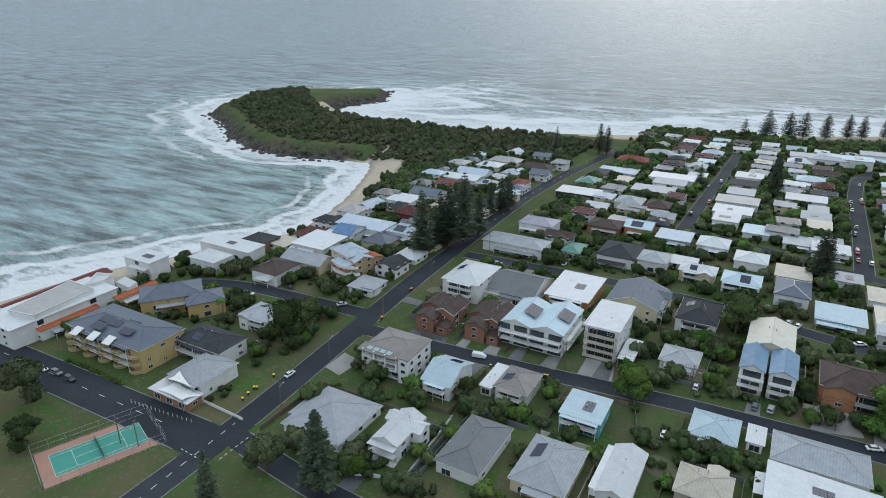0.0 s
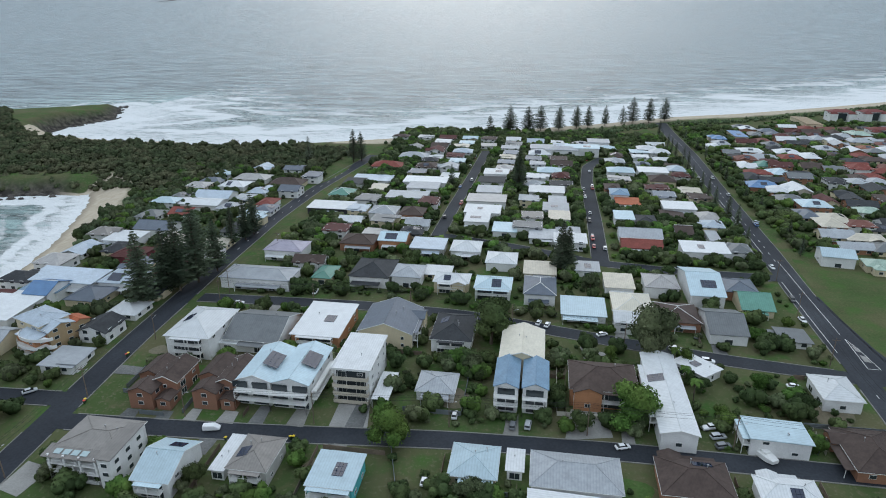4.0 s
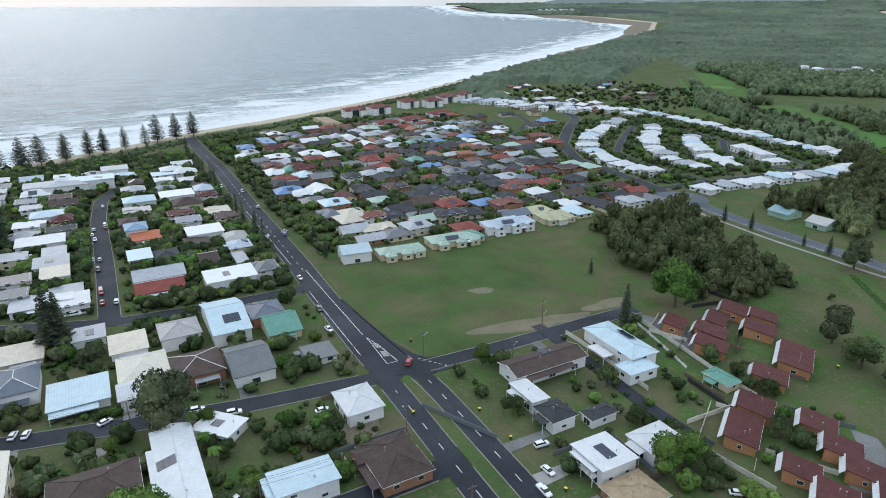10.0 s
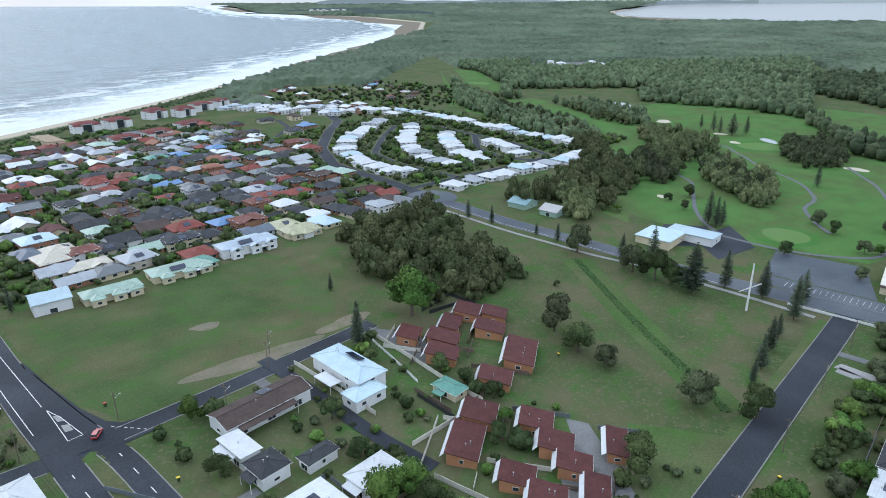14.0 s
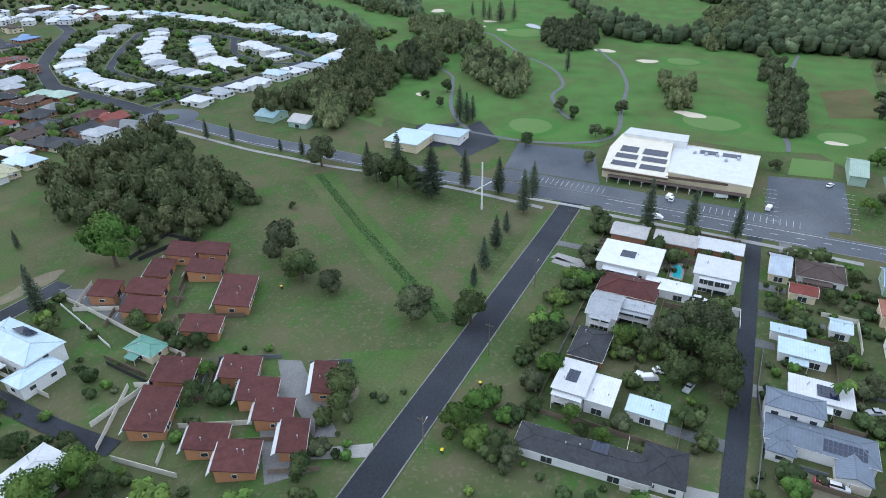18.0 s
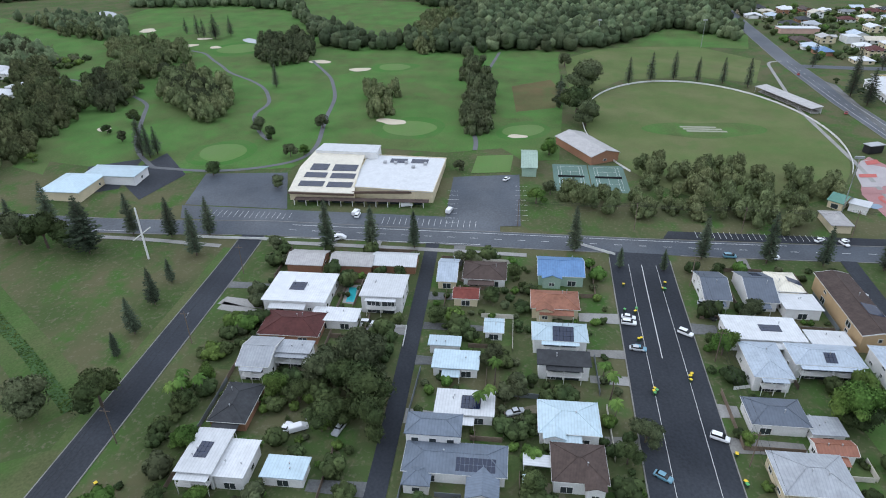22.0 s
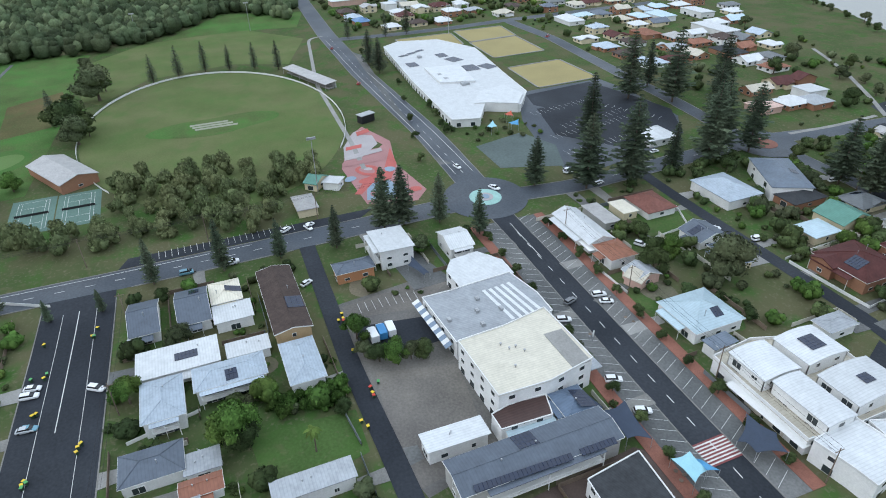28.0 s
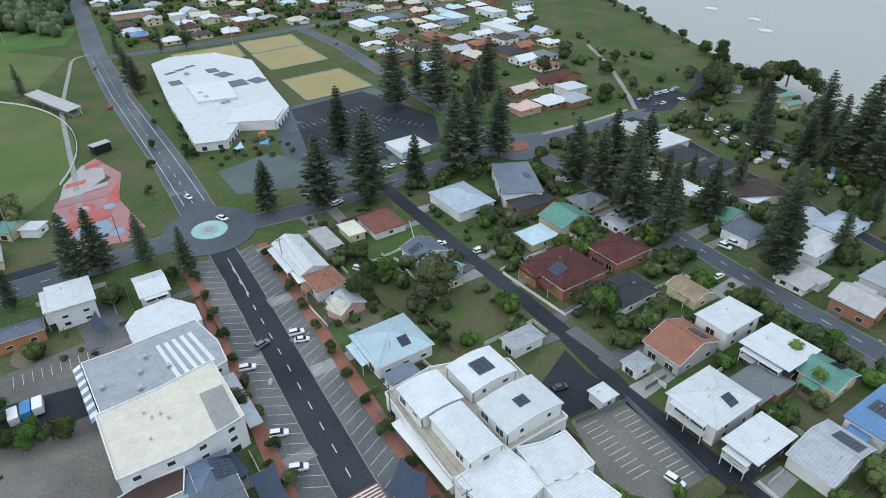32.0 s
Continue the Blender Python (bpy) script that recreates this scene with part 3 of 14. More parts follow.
def on_road(x, y, margin=0.0, skip=None):
    for name, w, pts, box in ROADS:
        if pts is skip or not (box[0] - margin < x < box[1] + margin and box[2] - margin < y < box[3] + margin):
            continue
        for (ax, ay), (bx, by) in zip(pts[:-1], pts[1:]):
            dx, dy = bx - ax, by - ay
            t = min(1, max(0, ((x - ax) * dx + (y - ay) * dy) / (dx * dx + dy * dy + 1e-9)))
            if math.hypot(x - ax - t * dx, y - ay - t * dy) < w / 2 + margin:
                return True
    return False


def road(name, w, points, material=None, kerb=True):
    pts = rounded(points) if len(points) > 2 else list(points)
    z = 0.08 + 0.012 * (len(ROADS) % 12)
    v, f = strip(along(pts, 6), -w / 2, w / 2, z)
    ob = new("road", mesh_of("road", v, f, material or (GREY_ASPHALT if name in ("ballina_road", "north_road", "club_road", "bowls_road", "oval_road", "river_road") else ASPHALT)))
    tagged(ob, "dark asphalt street with worn edges", "road", kind="structure")
    xs, ys = [p[0] for p in pts], [p[1] for p in pts]
    ROADS.append((name, w, pts, (min(xs) - w / 2, max(xs) + w / 2, min(ys) - w / 2, max(ys) + w / 2)))
    return ob


def kerbs():
    for name, w, pts, box in ROADS:
        if w < 6:
            continue
        fine = along(pts, 4)
        for s in (-1, 1):
            v, f = strip(fine, s * w / 2, s * (w / 2 + 0.32), 0.08, 0.13, lambda x, y: not on_road(x, y, 0.1, pts))
            if f:
                tagged(new("kerb", mesh_of("kerb", v, f, KERB)), "grey concrete kerb along the street", "kerb", kind="structure")


def paint(points, w=0.15, dash=None, z=0.24):
    """A painted line; dash: painted and open lengths."""
    fine = along(points, 1.5)
    v, f, run = [], [], 0.0
    if dash:
        v, f = [], []
        fine = along(points, 1.0)
        nn = sides(fine)
        for i in range(len(fine) - 1):
            if (i % int(sum(dash))) < dash[0]:
                k = len(v)
                for (x, y), (nx, ny) in ((fine[i], nn[i]), (fine[i + 1], nn[i + 1])):
                    v += [(x + nx * w / 2, y + ny * w / 2, gz(x, y) + z), (x - nx * w / 2, y - ny * w / 2, gz(x, y) + z)]
                f.append([k, k + 1, k + 3, k + 2])
    else:
        v, f = strip(fine, -w / 2, w / 2, z)
    tagged(new("road_marking", mesh_of("road_marking", v, f, LINE)), "worn white painted line on the asphalt", "road marking", kind="structure")


def patch(name, points, material, z, label, category, grid=12.0):
    """A flat cover cut to an outline and laid over the ground."""
    bm = bmesh.new()
    face = bm.faces.new([bm.verts.new((x, y, 0)) for x, y in points])
    xs, ys = [p[0] for p in points], [p[1] for p in points]
    for axis, vals in ((0, xs), (1, ys)):
        p = math.ceil(min(vals) / grid) * grid
        while p < max(vals):
            no = (1, 0, 0) if axis == 0 else (0, 1, 0)
            bmesh.ops.bisect_plane(bm, geom=bm.verts[:] + bm.edges[:] + bm.faces[:], plane_co=(p, p, 0), plane_no=no)
            p += grid
    for q in bm.verts:
        q.co.z = gz(q.co.x, q.co.y) + z
    bmesh.ops.recalc_face_normals(bm, faces=bm.faces)
    if sum(fc.normal.z for fc in bm.faces) < 0:
        bmesh.ops.reverse_faces(bm, faces=bm.faces)
    bmesh.ops.triangulate(bm, faces=bm.faces)
    me = bpy.data.meshes.new(name)
    bm.to_mesh(me)
    bm.free()
    me.materials.append(material)
    return tagged(new(name, me), label, category, kind="structure")


def ellipse(cx, cy, rx, ry, n=40, rot=0.0, wob=0.0, seed=0):
    rnd = random.Random(seed)
    ph = [rnd.uniform(0, 6.28) for _ in range(3)]
    out = []
    for i in range(n):
        t = 2 * math.pi * i / n
        k = 1 + wob * (math.sin(2 * t + ph[0]) + 0.6 * math.sin(3 * t + ph[1]) + 0.3 * math.sin(5 * t + ph[2]))
        x, y = rx * k * math.cos(t), ry * k * math.sin(t)
        c, s = math.cos(radians(rot)), math.sin(radians(rot))
        out.append((cx + x * c - y * s, cy + x * s + y * c))
    return out


road("beach_road", 9, [(-131, 0), (-130, 60), (-131, 110), (-134, 150), (-136, 205), (-138, 245), (-141, 300), (-143, 360), (-141, 420), (-134, 485), (-128, 530)])
road("esplanade", 14, [(-300, 95), (-238, 96), (-131, 98)])
road("corner_street", 7.5, [(-131, 104), (-112, 101), (-92, 98.5), (-60, 97), (20, 95), (112, 95)])
road("cove_street", 7, [(-137, 183), (-174, 181), (-202, 179), (-223, 172), (-229, 160)])
road("first_street", 7, [(-137, 173), (-97, 175), (-68, 177), (-13, 182), (34, 184), (117, 184)])
road("second_street", 7.5, [(-131, 256), (-62, 259), (-19, 257), (34, 245), (71, 237), (116, 231)])
road("third_street", 7.5, [(-44, 347), (-1, 335), (37, 320), (76, 315), (120, 314)])
road("cross_street", 8, [(38, 320), (39, 385), (39, 471), (42, 516), (55, 546)])
road("pine_street", 7, [(-45, 346), (-44, 395), (-41, 478), (-39, 560)])
road("main_road", 11, [(118, 232), (118, 262), (119, 300), (121, 346), (123, 445), (127, 567), (126, 666), (127, 722)])
road("main_road_east", 7, [(128, 95), (128, 176), (127.5, 222), (124, 245), (121.5, 285)])
road("main_road_west", 7.4, [(115.6, 95), (115.6, 176), (115.8, 229), (117.2, 262)])
road("park_lane", 7, [(118, 231), (162, 229), (226, 228)])
road("ballina_road", 11, [(371, 332), (362, 265), (361, 213), (365, 142), (368, 92), (366, 4), (365, -60), (365, -109), (366, -163), (367, -196)])
road("estate_road", 10, [(371, 330), (380, 382), (389, 457), (422, 516), (476, 574), (529, 624), (559, 688)])
road("estate_lane", 5, [(372, 539), (410, 577), (469, 632), (490, 684)])
road("estate_lane", 5, [(231, 464), (222, 390), (229, 357)])
road("estate_lane", 5, [(368, 385), (334, 390), (280, 379), (222, 374)])
road("estate_lane", 6, [(382, 358), (437, 353), (490, 344), (529, 345), (553, 400), (562, 456), (574, 512), (548, 553), (488, 508), (437, 462), (424, 415), (423, 355)])
road("estate_lane", 6, [(560, 452), (513, 411), (496, 367), (506, 347)])
road("diagonal_road", 9, [(117, 95), (200, 95), (288, 94), (362, 93)])
road("back_lane", 5, [(120, 21), (272, 21), (362, 22)])
road("wide_street", 21, [(160, -49), (251, -50), (305, -52), (360, -54)])
road("service_lane", 5.5, [(150, -125), (262, -125), (293, -124.5), (360, -127)])
road("shopping_street", 9, [(130, -191), (235, -194), (285, -197), (332, -200), (366, -201)])
road("north_road", 13, [(366, -201), (433, -203), (548, -203), (662, -208), (900, -228)])
road("club_road", 10, [(367, -190), (361, -241), (364, -296), (366, -342), (358, -390), (355, -430)])
road("lane_west", 5.5, [(361, -272), (309, -270), (275, -269), (249, -268), (224, -264), (120, -262)])
road("river_road", 8, [(363, -346), (313, -345), (265, -338), (229, -334), (120, -328)])
road("oval_road", 9, [(641, -206), (635, -253), (634, -301), (638, -352), (640, -500)])
road("bowls_road", 9, [(638, -352), (571, -354), (455, -342), (366, -338)])
road("caravan_road", 6, [(356, -413), (324, -412), (287, -403), (259, -398), (200, -384)])
kerbs()

# ---- houses ----
HOUSES = []
WIN = {}


def window_meshes(w, h):
    if (w, h) not in WIN:
        fr = Build()
        t = 0.09
        fr.box(-w / 2, -0.1, 0, w / 2, 0.06, t).box(-w / 2, -0.1, h - t, w / 2, 0.06, h).box(-w / 2, -0.1, t, -w / 2 + t, 0.06, h - t).box(w / 2 - t, -0.1, t, w / 2, 0.06, h - t)
        fr.box(-t / 2, -0.08, t, t / 2, 0.05, h - t)
        gl = Build().box(-w / 2 + t, -0.05, t, w / 2 - t, 0.02, h - t)
        WIN[(w, h)] = (fr.mesh("window", TRIM), gl.mesh("pane", GLASS))
    return WIN[(w, h)]


def far_window(w, h):
    """Frame and glass in one small mesh, for walls that stay far off."""
    if ("far", w, h) not in WIN:
        me = Build().box(-w / 2, -0.1, 0, w / 2, 0.06, h).box(-w / 2 + 0.1, -0.13, 0.1, w / 2 - 0.1, 0.0, h - 0.1).mesh("window", [TRIM, GLASS])
        me.polygons.foreach_set("material_index", [0] * 6 + [1] * 6)
        WIN[("far", w, h)] = me
    return WIN[("far", w, h)]


def extruded(b, prof, x0, x1):
    """One closed prism of a profile in y and z."""
    return b.shell([(x1, p, q) for p, q in prof], [(x0, p, q) for p, q in prof])


def roof_shape(kind, w, d, h, over, pitch):
    b = Build()
    W, D = w / 2 + over, d / 2 + over
    t = 0.22
    if kind == "g":
        r = math.tan(radians(pitch)) * D
        extruded(b, [(-D, h), (0, h + r), (D, h), (D, h + t), (0, h + r + t), (-D, h + t)][::-1], -W, W)
        return b, r
    if kind == "h":
        swap = D > W
        if swap:
            W, D = D, W
        r = math.tan(radians(pitch)) * D
        L = max(W - D, 0.3)
        for dz in (t, 0):
            v = [(-W, -D, h + dz), (W, -D, h + dz), (W, D, h + dz), (-W, D, h + dz), (-L, 0, h + r + dz), (L, 0, h + r + dz)]
            b.v += [(-y, x, z) for x, y, z in v] if swap else v
        for face in ((0, 1, 5, 4), (1, 2, 5), (2, 3, 4, 5), (3, 0, 4)):
            b.f.append(list(face))
            b.f.append([k + 6 for k in face][::-1])
        for i in range(4):
            j = (i + 1) % 4
            b.f.append([i, i + 6, j + 6, j])
        return b, r
    if kind == "c":
        k, r = 12, d * 0.085
        arc = [(-D + 2 * D * i / k, h + r * math.sin(math.pi * (0.08 + 0.84 * i / k))) for i in range(k + 1)]
        extruded(b, (arc + [(p, q + t) for p, q in arc[::-1]])[::-1], -W, W)
        return b, 0.2 * r
    r = math.tan(radians(pitch * 0.7)) * d if kind == "s" else 0.035 * d
    extruded(b, [(-D, h), (D, h + r), (D, h + r + t), (-D, h + t)], -W, W)
    return b, r


def ridge_caps(kind, w, d, h, over, r):
    """The capping along ridge and hips, beam by beam."""
    W, D = w / 2 + over, d / 2 + over
    t = 0.24
    if kind == "g":
        return [((-W, 0, h + r + t), (W, 0, h + r + t))]
    if kind != "h":
        return []
    swap = D > W
    if swap:
        W, D = D, W
    L = max(W - D, 0.3)
    lines = [((-L, 0, h + r + t), (L, 0, h + r + t))] + [((sx * W, sy * D, h + t), (sx * L, 0, h + r + t)) for sx in (-1, 1) for sy in (-1, 1)]
    return [tuple((-p[1], p[0], p[2]) for p in ln) if swap else ln for ln in lines]


def panel_grid(cols, rows, pw, ph):
    """One sheet of solar panels with sunk joints."""
    xs, ys = [], []
    for i in range(cols):
        xs += [(i * pw, 0), (i * pw + 0.04, 1), ((i + 1) * pw - 0.04, 1)]
    xs.append((cols * pw, 0))
    for j in range(rows):
        ys += [(j * ph, 0), (j * ph + 0.04, 1), ((j + 1) * ph - 0.04, 1)]
    ys.append((rows * ph, 0))
    b = Build()
    for y, hy in ys:
        for x, hx in xs:
            b.v.append((x - cols * pw / 2, y - rows * ph / 2, 0.13 if hx and hy else 0.05))
    n = len(xs)
    for j in range(len(ys) - 1):
        for i in range(n - 1):
            b.f.append([j * n + i, j * n + i + 1, (j + 1) * n + i + 1, (j + 1) * n + i])
    return b


PANEL = surface("solar_cells", (0.012, 0.02, 0.045), 0.12, 1.2, 0.4, 0.2, 0.02, spec=0.6)


def house(x, y, w, d, rot, h, kind, roof, wall, near=0, front=-1, label="", name="house", solar=None, pitch=None, extras=True):
    rnd = random.Random(int(x * 7 + y * 13))
    HOUSES.append((x, y, w, d, radians(rot)))
    z = gz(x, y)
    ob = new(name)
    ob.empty_display_size = 1
    storeys = max(1, round(h / 2.8))
    form = dict(g="gable", h="hip", f="low-pitched", c="curved", s="single-slope")[kind]
    auto = "%s-storey %s-walled house with a %s %s roof" % (["one", "two", "three", "four", "five"][min(4, storeys - 1)], WORD.get(wall, wall), WORD.get(roof, roof), form)
    tagged(ob, label or auto, "house" if name == "house" else name.replace("_", " "))
    ob.matrix_world = pose(x, y, z, 0, 0, rot)
    over = 0.55 if kind != "c" else 0.3
    w, d = max(3.5, w - 2 * over), max(3.5, d - 2 * over)
    pitch = pitch or rnd.uniform(17, 23)
    if max(w, d) > 24:
        pitch *= 0.7
    rb, rise = roof_shape(kind, w, d, h, over, pitch)
    # walls: four slabs 0.2 thick with gables or a sloping head where the roof asks for it
    b = Build()
    head = rise * 0.98
    if kind == "g":
        k = (d / 2) / (d / 2 + over)
        for s in (-1, 1):
            x0, x1 = (-w / 2, -w / 2 + 0.2) if s < 0 else (w / 2 - 0.2, w / 2)
            prof = [(-d / 2, -0.8), (d / 2, -0.8), (d / 2, h + rise * (1 - k)), (0, h + head), (-d / 2, h + rise * (1 - k))]
            b.shell([(x1, p, q) for p, q in prof], [(x0, p, q) for p, q in prof])
        for s in (-1, 1):
            y0, y1 = (-d / 2, -d / 2 + 0.2) if s < 0 else (d / 2 - 0.2, d / 2)
            b.box(-w / 2 + 0.2, y0, -0.8, w / 2 - 0.2, y1, h + rise * (1 - k) * 0.6)
    else:
        top = h + 0.1 if kind == "h" else h + 0.02
        b.box(-w / 2, -d / 2, -0.8, w / 2, -d / 2 + 0.2, top).box(-w / 2, d / 2 - 0.2, -0.8, w / 2, d / 2, top + (rise * 0.94 if kind in "fs" else 0))
        for s in (-1, 1):
            x0, x1 = (-w / 2, -w / 2 + 0.2) if s < 0 else (w / 2 - 0.2, w / 2)
            if kind == "c":
                D = d / 2 + over
                arc = [(-d / 2 + d * i / 8) for i in range(9)]
                prof = [(-d / 2, -0.8), (d / 2, -0.8)] + [(p, h + d * 0.085 * math.sin(math.pi * (0.08 + 0.84 * (p + D) / (2 * D))) + 0.02) for p in arc[::-1]]
            else:
                extra = rise * 0.94 if kind in "fs" else 0
                prof = [(-d / 2 + 0.2, -0.8), (d / 2 - 0.2, -0.8), (d / 2 - 0.2, top + extra), (-d / 2 + 0.2, top)]
            b.shell([(x1, p, q) for p, q in prof], [(x0, p, q) for p, q in prof])
    part("wall", b.mesh("wall", wall_mat(wall)), ob)
    rf = part("roof", rb.mesh("roof", roof_mat(roof)), ob)
    if near:
        W, D = w / 2 + over, d / 2 + over
        if kind == "h":
            g = Build()
            for e in (-0.07, 0.07):
                for z0 in (h + 0.02, h + 0.16):
                    g.v += [(-W - e, -D - e, z0), (W + e, -D - e, z0), (W + e, D + e, z0), (-W - e, D + e, z0)]
            for i in range(4):
                j = (i + 1) % 4
                g.f += [[i, j, 4 + j, 4 + i], [8 + j, 8 + i, 12 + i, 12 + j], [4 + i, 4 + j, 12 + j, 12 + i], [j, i, 8 + i, 8 + j]]
            part("gutter", g.mesh("gutter", TRIM), ob)
        else:
            for e in ((-1, 1) if kind == "g" else (-1,)):
                part("gutter", Build().box(-W, e * D - 0.07, h + 0.02, W, e * D + 0.07, h + 0.16).mesh("gutter", TRIM), ob)
        if kind == "g":
            # white bargeboards up each gable
            for e in (-1, 1):
                bb = Build().shell([(e * W + 0.04, -D, h + 0.28), (e * W + 0.04, 0, h + rise + 0.28), (e * W + 0.04, D, h + 0.28), (e * W + 0.04, D, h + 0.02), (e * W + 0.04, 0, h + rise + 0.02), (e * W + 0.04, -D, h + 0.02)],
                                   [(e * W - 0.04, -D, h + 0.28), (e * W - 0.04, 0, h + rise + 0.28), (e * W - 0.04, D, h + 0.28), (e * W - 0.04, D, h + 0.02), (e * W - 0.04, 0, h + rise + 0.02), (e * W - 0.04, -D, h + 0.02)])
                part("bargeboard", bb.mesh("bargeboard", TRIM), ob)
        if kind in "hg" and w > 10.5 and d > 8 and max(w, d) < 24 and (kind == "g" or w >= d) and rnd.random() < 0.62 and extras:
            # a gabled wing stepping out of the front
            sgn = -1 if front < 0 else 1
            ww, out = w * rnd.uniform(0.3, 0.42), rnd.uniform(1.6, 2.6)
            cx = rnd.choice((-1, 1)) * (w / 2 - ww / 2 - rnd.uniform(0.2, 1.5))
            wr = min(rise * 0.85, math.tan(radians(pitch)) * (ww / 2 + 0.45))
            ya, yb = sgn * (d / 2 - 0.1), sgn * (d / 2 + out)
            y0, y1 = sorted((ya, yb))
            wb = Build().box(cx - ww / 2, y0, -0.8, cx + ww / 2, y1, h)
            wb.shell([(cx - ww / 2, yb - sgn * 0.02, h), (cx + ww / 2, yb - sgn * 0.02, h), (cx, yb - sgn * 0.02, h + wr * 0.85)][::-sgn], [(cx - ww / 2, yb - sgn * 0.3, h), (cx + ww / 2, yb - sgn * 0.3, h), (cx, yb - sgn * 0.3, h + wr * 0.85)][::-sgn])
            part("wing", wb.mesh("wing", wall_mat(wall)), ob)
            ye, yi = yb + sgn * 0.45, sgn * D * (1 - wr / rise)
            hw = ww / 2 + 0.45
            prof = [(-hw, h), (0, h + wr), (hw, h), (hw, h + 0.2), (0, h + wr + 0.2), (-hw, h + 0.2)]
            part("wing_roof", Build().shell([(cx + p, ye, q) for p, q in prof][::sgn], [(cx + p, yi, q) for p, q in prof][::sgn]).mesh("wing_roof", roof_mat(roof)), ob)
            fr, gl = window_meshes(1.8, 1.3)
            wo = part("window", fr, ob)
            wo.matrix_local = pose(0, 0, 0, 0, 0, 0 if sgn < 0 else 180) @ pose(-sgn * cx, -(d / 2 + out), 1.0)
            part("pane", gl, wo)
        cb = Build()
        for p, q in ridge_caps(kind, w, d, h, over, rise):
            cb.beam(p, q, 0.12, 5)
        if cb.v:
            part("ridge_cap", cb.mesh("ridge_cap", roof_mat(roof)), rf)
    elif x < 115 and y < 480 and extras:
        cb = Build()
        for p, q in ridge_caps(kind, w, d, h, over, rise):
            cb.beam(p, q, 0.13, 5)
        if cb.v:
            part("ridge_cap", cb.mesh("ridge_cap", TRIM if rnd.random() < 0.3 else roof_mat(roof)), rf)
        if rnd.random() < 0.6:
            L, c = w * rnd.uniform(0.25, 0.45), rnd.uniform(-0.15, 0.15) * w
            hh, dp = min(h - 0.3, 5.2 if h > 5.5 else 2.9), rnd.uniform(2.2, 3.6)
            top = [(c - L, -d / 2 - dp, hh - 0.35), (c + L, -d / 2 - dp, hh - 0.35), (c + L, -d / 2 - 0.1, hh), (c - L, -d / 2 - 0.1, hh)]
            part("verandah_roof", Build().shell(top, [(p, q, r - 0.12) for p, q, r in top]).mesh("verandah_roof", roof_mat(rnd.choice((roof, "white", "grey")))), ob)
            for e in (-1, 1):
                part("post", Build().box(c + e * (L - 0.15) - 0.08, -d / 2 - dp + 0.1, -0.6, c + e * (L - 0.15) + 0.08, -d / 2 - dp + 0.26, hh - 0.5).mesh("post", TRIM), ob)
    # windows, wall by wall
    for side in range(4):
        length = w if side % 2 == 0 else d
        face = d / 2 if side % 2 == 0 else w / 2
        if not near and side in (1, 2) and rnd.random() < 0.85:
            continue
        out = radians(rot + 90 * side - 90)
        if math.cos(out) * (90 - x) + math.sin(out) * (-20 - y) < 0:
            continue
        is_face = side == (0 if front < 0 else 2) or side == 1
        for s in range(storeys):
            full = near and is_face
            count = max(1, int(length / (5.5 if near else 9)))
            count = min(count, (3 if side != 2 else 2) if near else 2)
            for i in range(count):
                if rnd.random() < 0.12:
                    continue
                u = -length / 2 + length * (i + 0.5) / count
                is_front = (side == 0 and front < 0) or (side == 2 and front > 0)
                tall = (is_front and rnd.random() < 0.75) or (s == 0 and is_front and i == 0)
                ww, hh = ((2.8, 2.1) if tall else rnd.choice([(1.8, 1.3), (1.2, 1.3), (1.8, 1.0)]))
                zz = s * 2.75 + (0.12 if tall else 1.0)
                if zz + hh > h - 0.05:
                    continue
                fr, gl = window_meshes(ww, hh)
                wob = part("window", fr if full else far_window(ww, hh), ob)
                a = side * 90
                wob.matrix_local = pose(0, 0, 0, 0, 0, a) @ pose(u, -face, zz)
                if full:
                    part("pane", gl, wob)
    if near and extras and h >= 5 and kind != "c" and rnd.random() < 0.92:
        # a balcony along the front of each upper floor
        L, dp, sgn = w * rnd.uniform(0.65, 0.97) / 2, 2.0, (-1 if front < 0 else 1)
        y0, y1 = sorted((sgn * d / 2, sgn * (d / 2 + dp)))
        part("balcony_roof", Build().box(-L - 0.2, y0, h - 0.16, L + 0.2, y1 + 0.2 if sgn > 0 else y1, h - 0.02).mesh("balcony_roof", roof_mat(roof)), ob)
        # sliding doors, made wide and dark to imitate the shaded recess as well
        for s in range(0, storeys):
            for e in (-1, 1):
                yg = sgn * d / 2
                part("glass_door", Build().box(min(e * 0.25, e * L * 0.9), yg - 0.07, s * 2.75 + 0.06, max(e * 0.25, e * L * 0.9), yg + 0.07, s * 2.75 + 2.2).mesh("glass_door", GLASS), ob)
        for s in range(1, storeys):
            f = s * 2.75
            part("balcony_floor", Build().box(-L, y0, f - 0.22, L, y1, f).mesh("balcony_floor", TRIM), ob)
            rl = Build()
            yo = sgn * (d / 2 + dp - 0.05)
            rl.box(-L, yo - 0.04, f + 0.95, L, yo + 0.04, f + 1.03).box(-L, yo - 0.03, f + 0.1, L, yo + 0.03, f + 0.16)
            k = max(3, int(2 * L / 0.5))
            for i in range(k + 1):
                p = -L + 2 * L * i / k
                rl.box(p - 0.03, yo - 0.025, f, p + 0.03, yo + 0.025, f + 0.98)
            for e in (-1, 1):
                ya, yb = sorted((sgn * d / 2, yo))
                rl.box(e * L - 0.04, ya, f + 0.95, e * L + 0.04, yb, f + 1.03)
            part("railing", rl.mesh("railing", TRIM), ob)
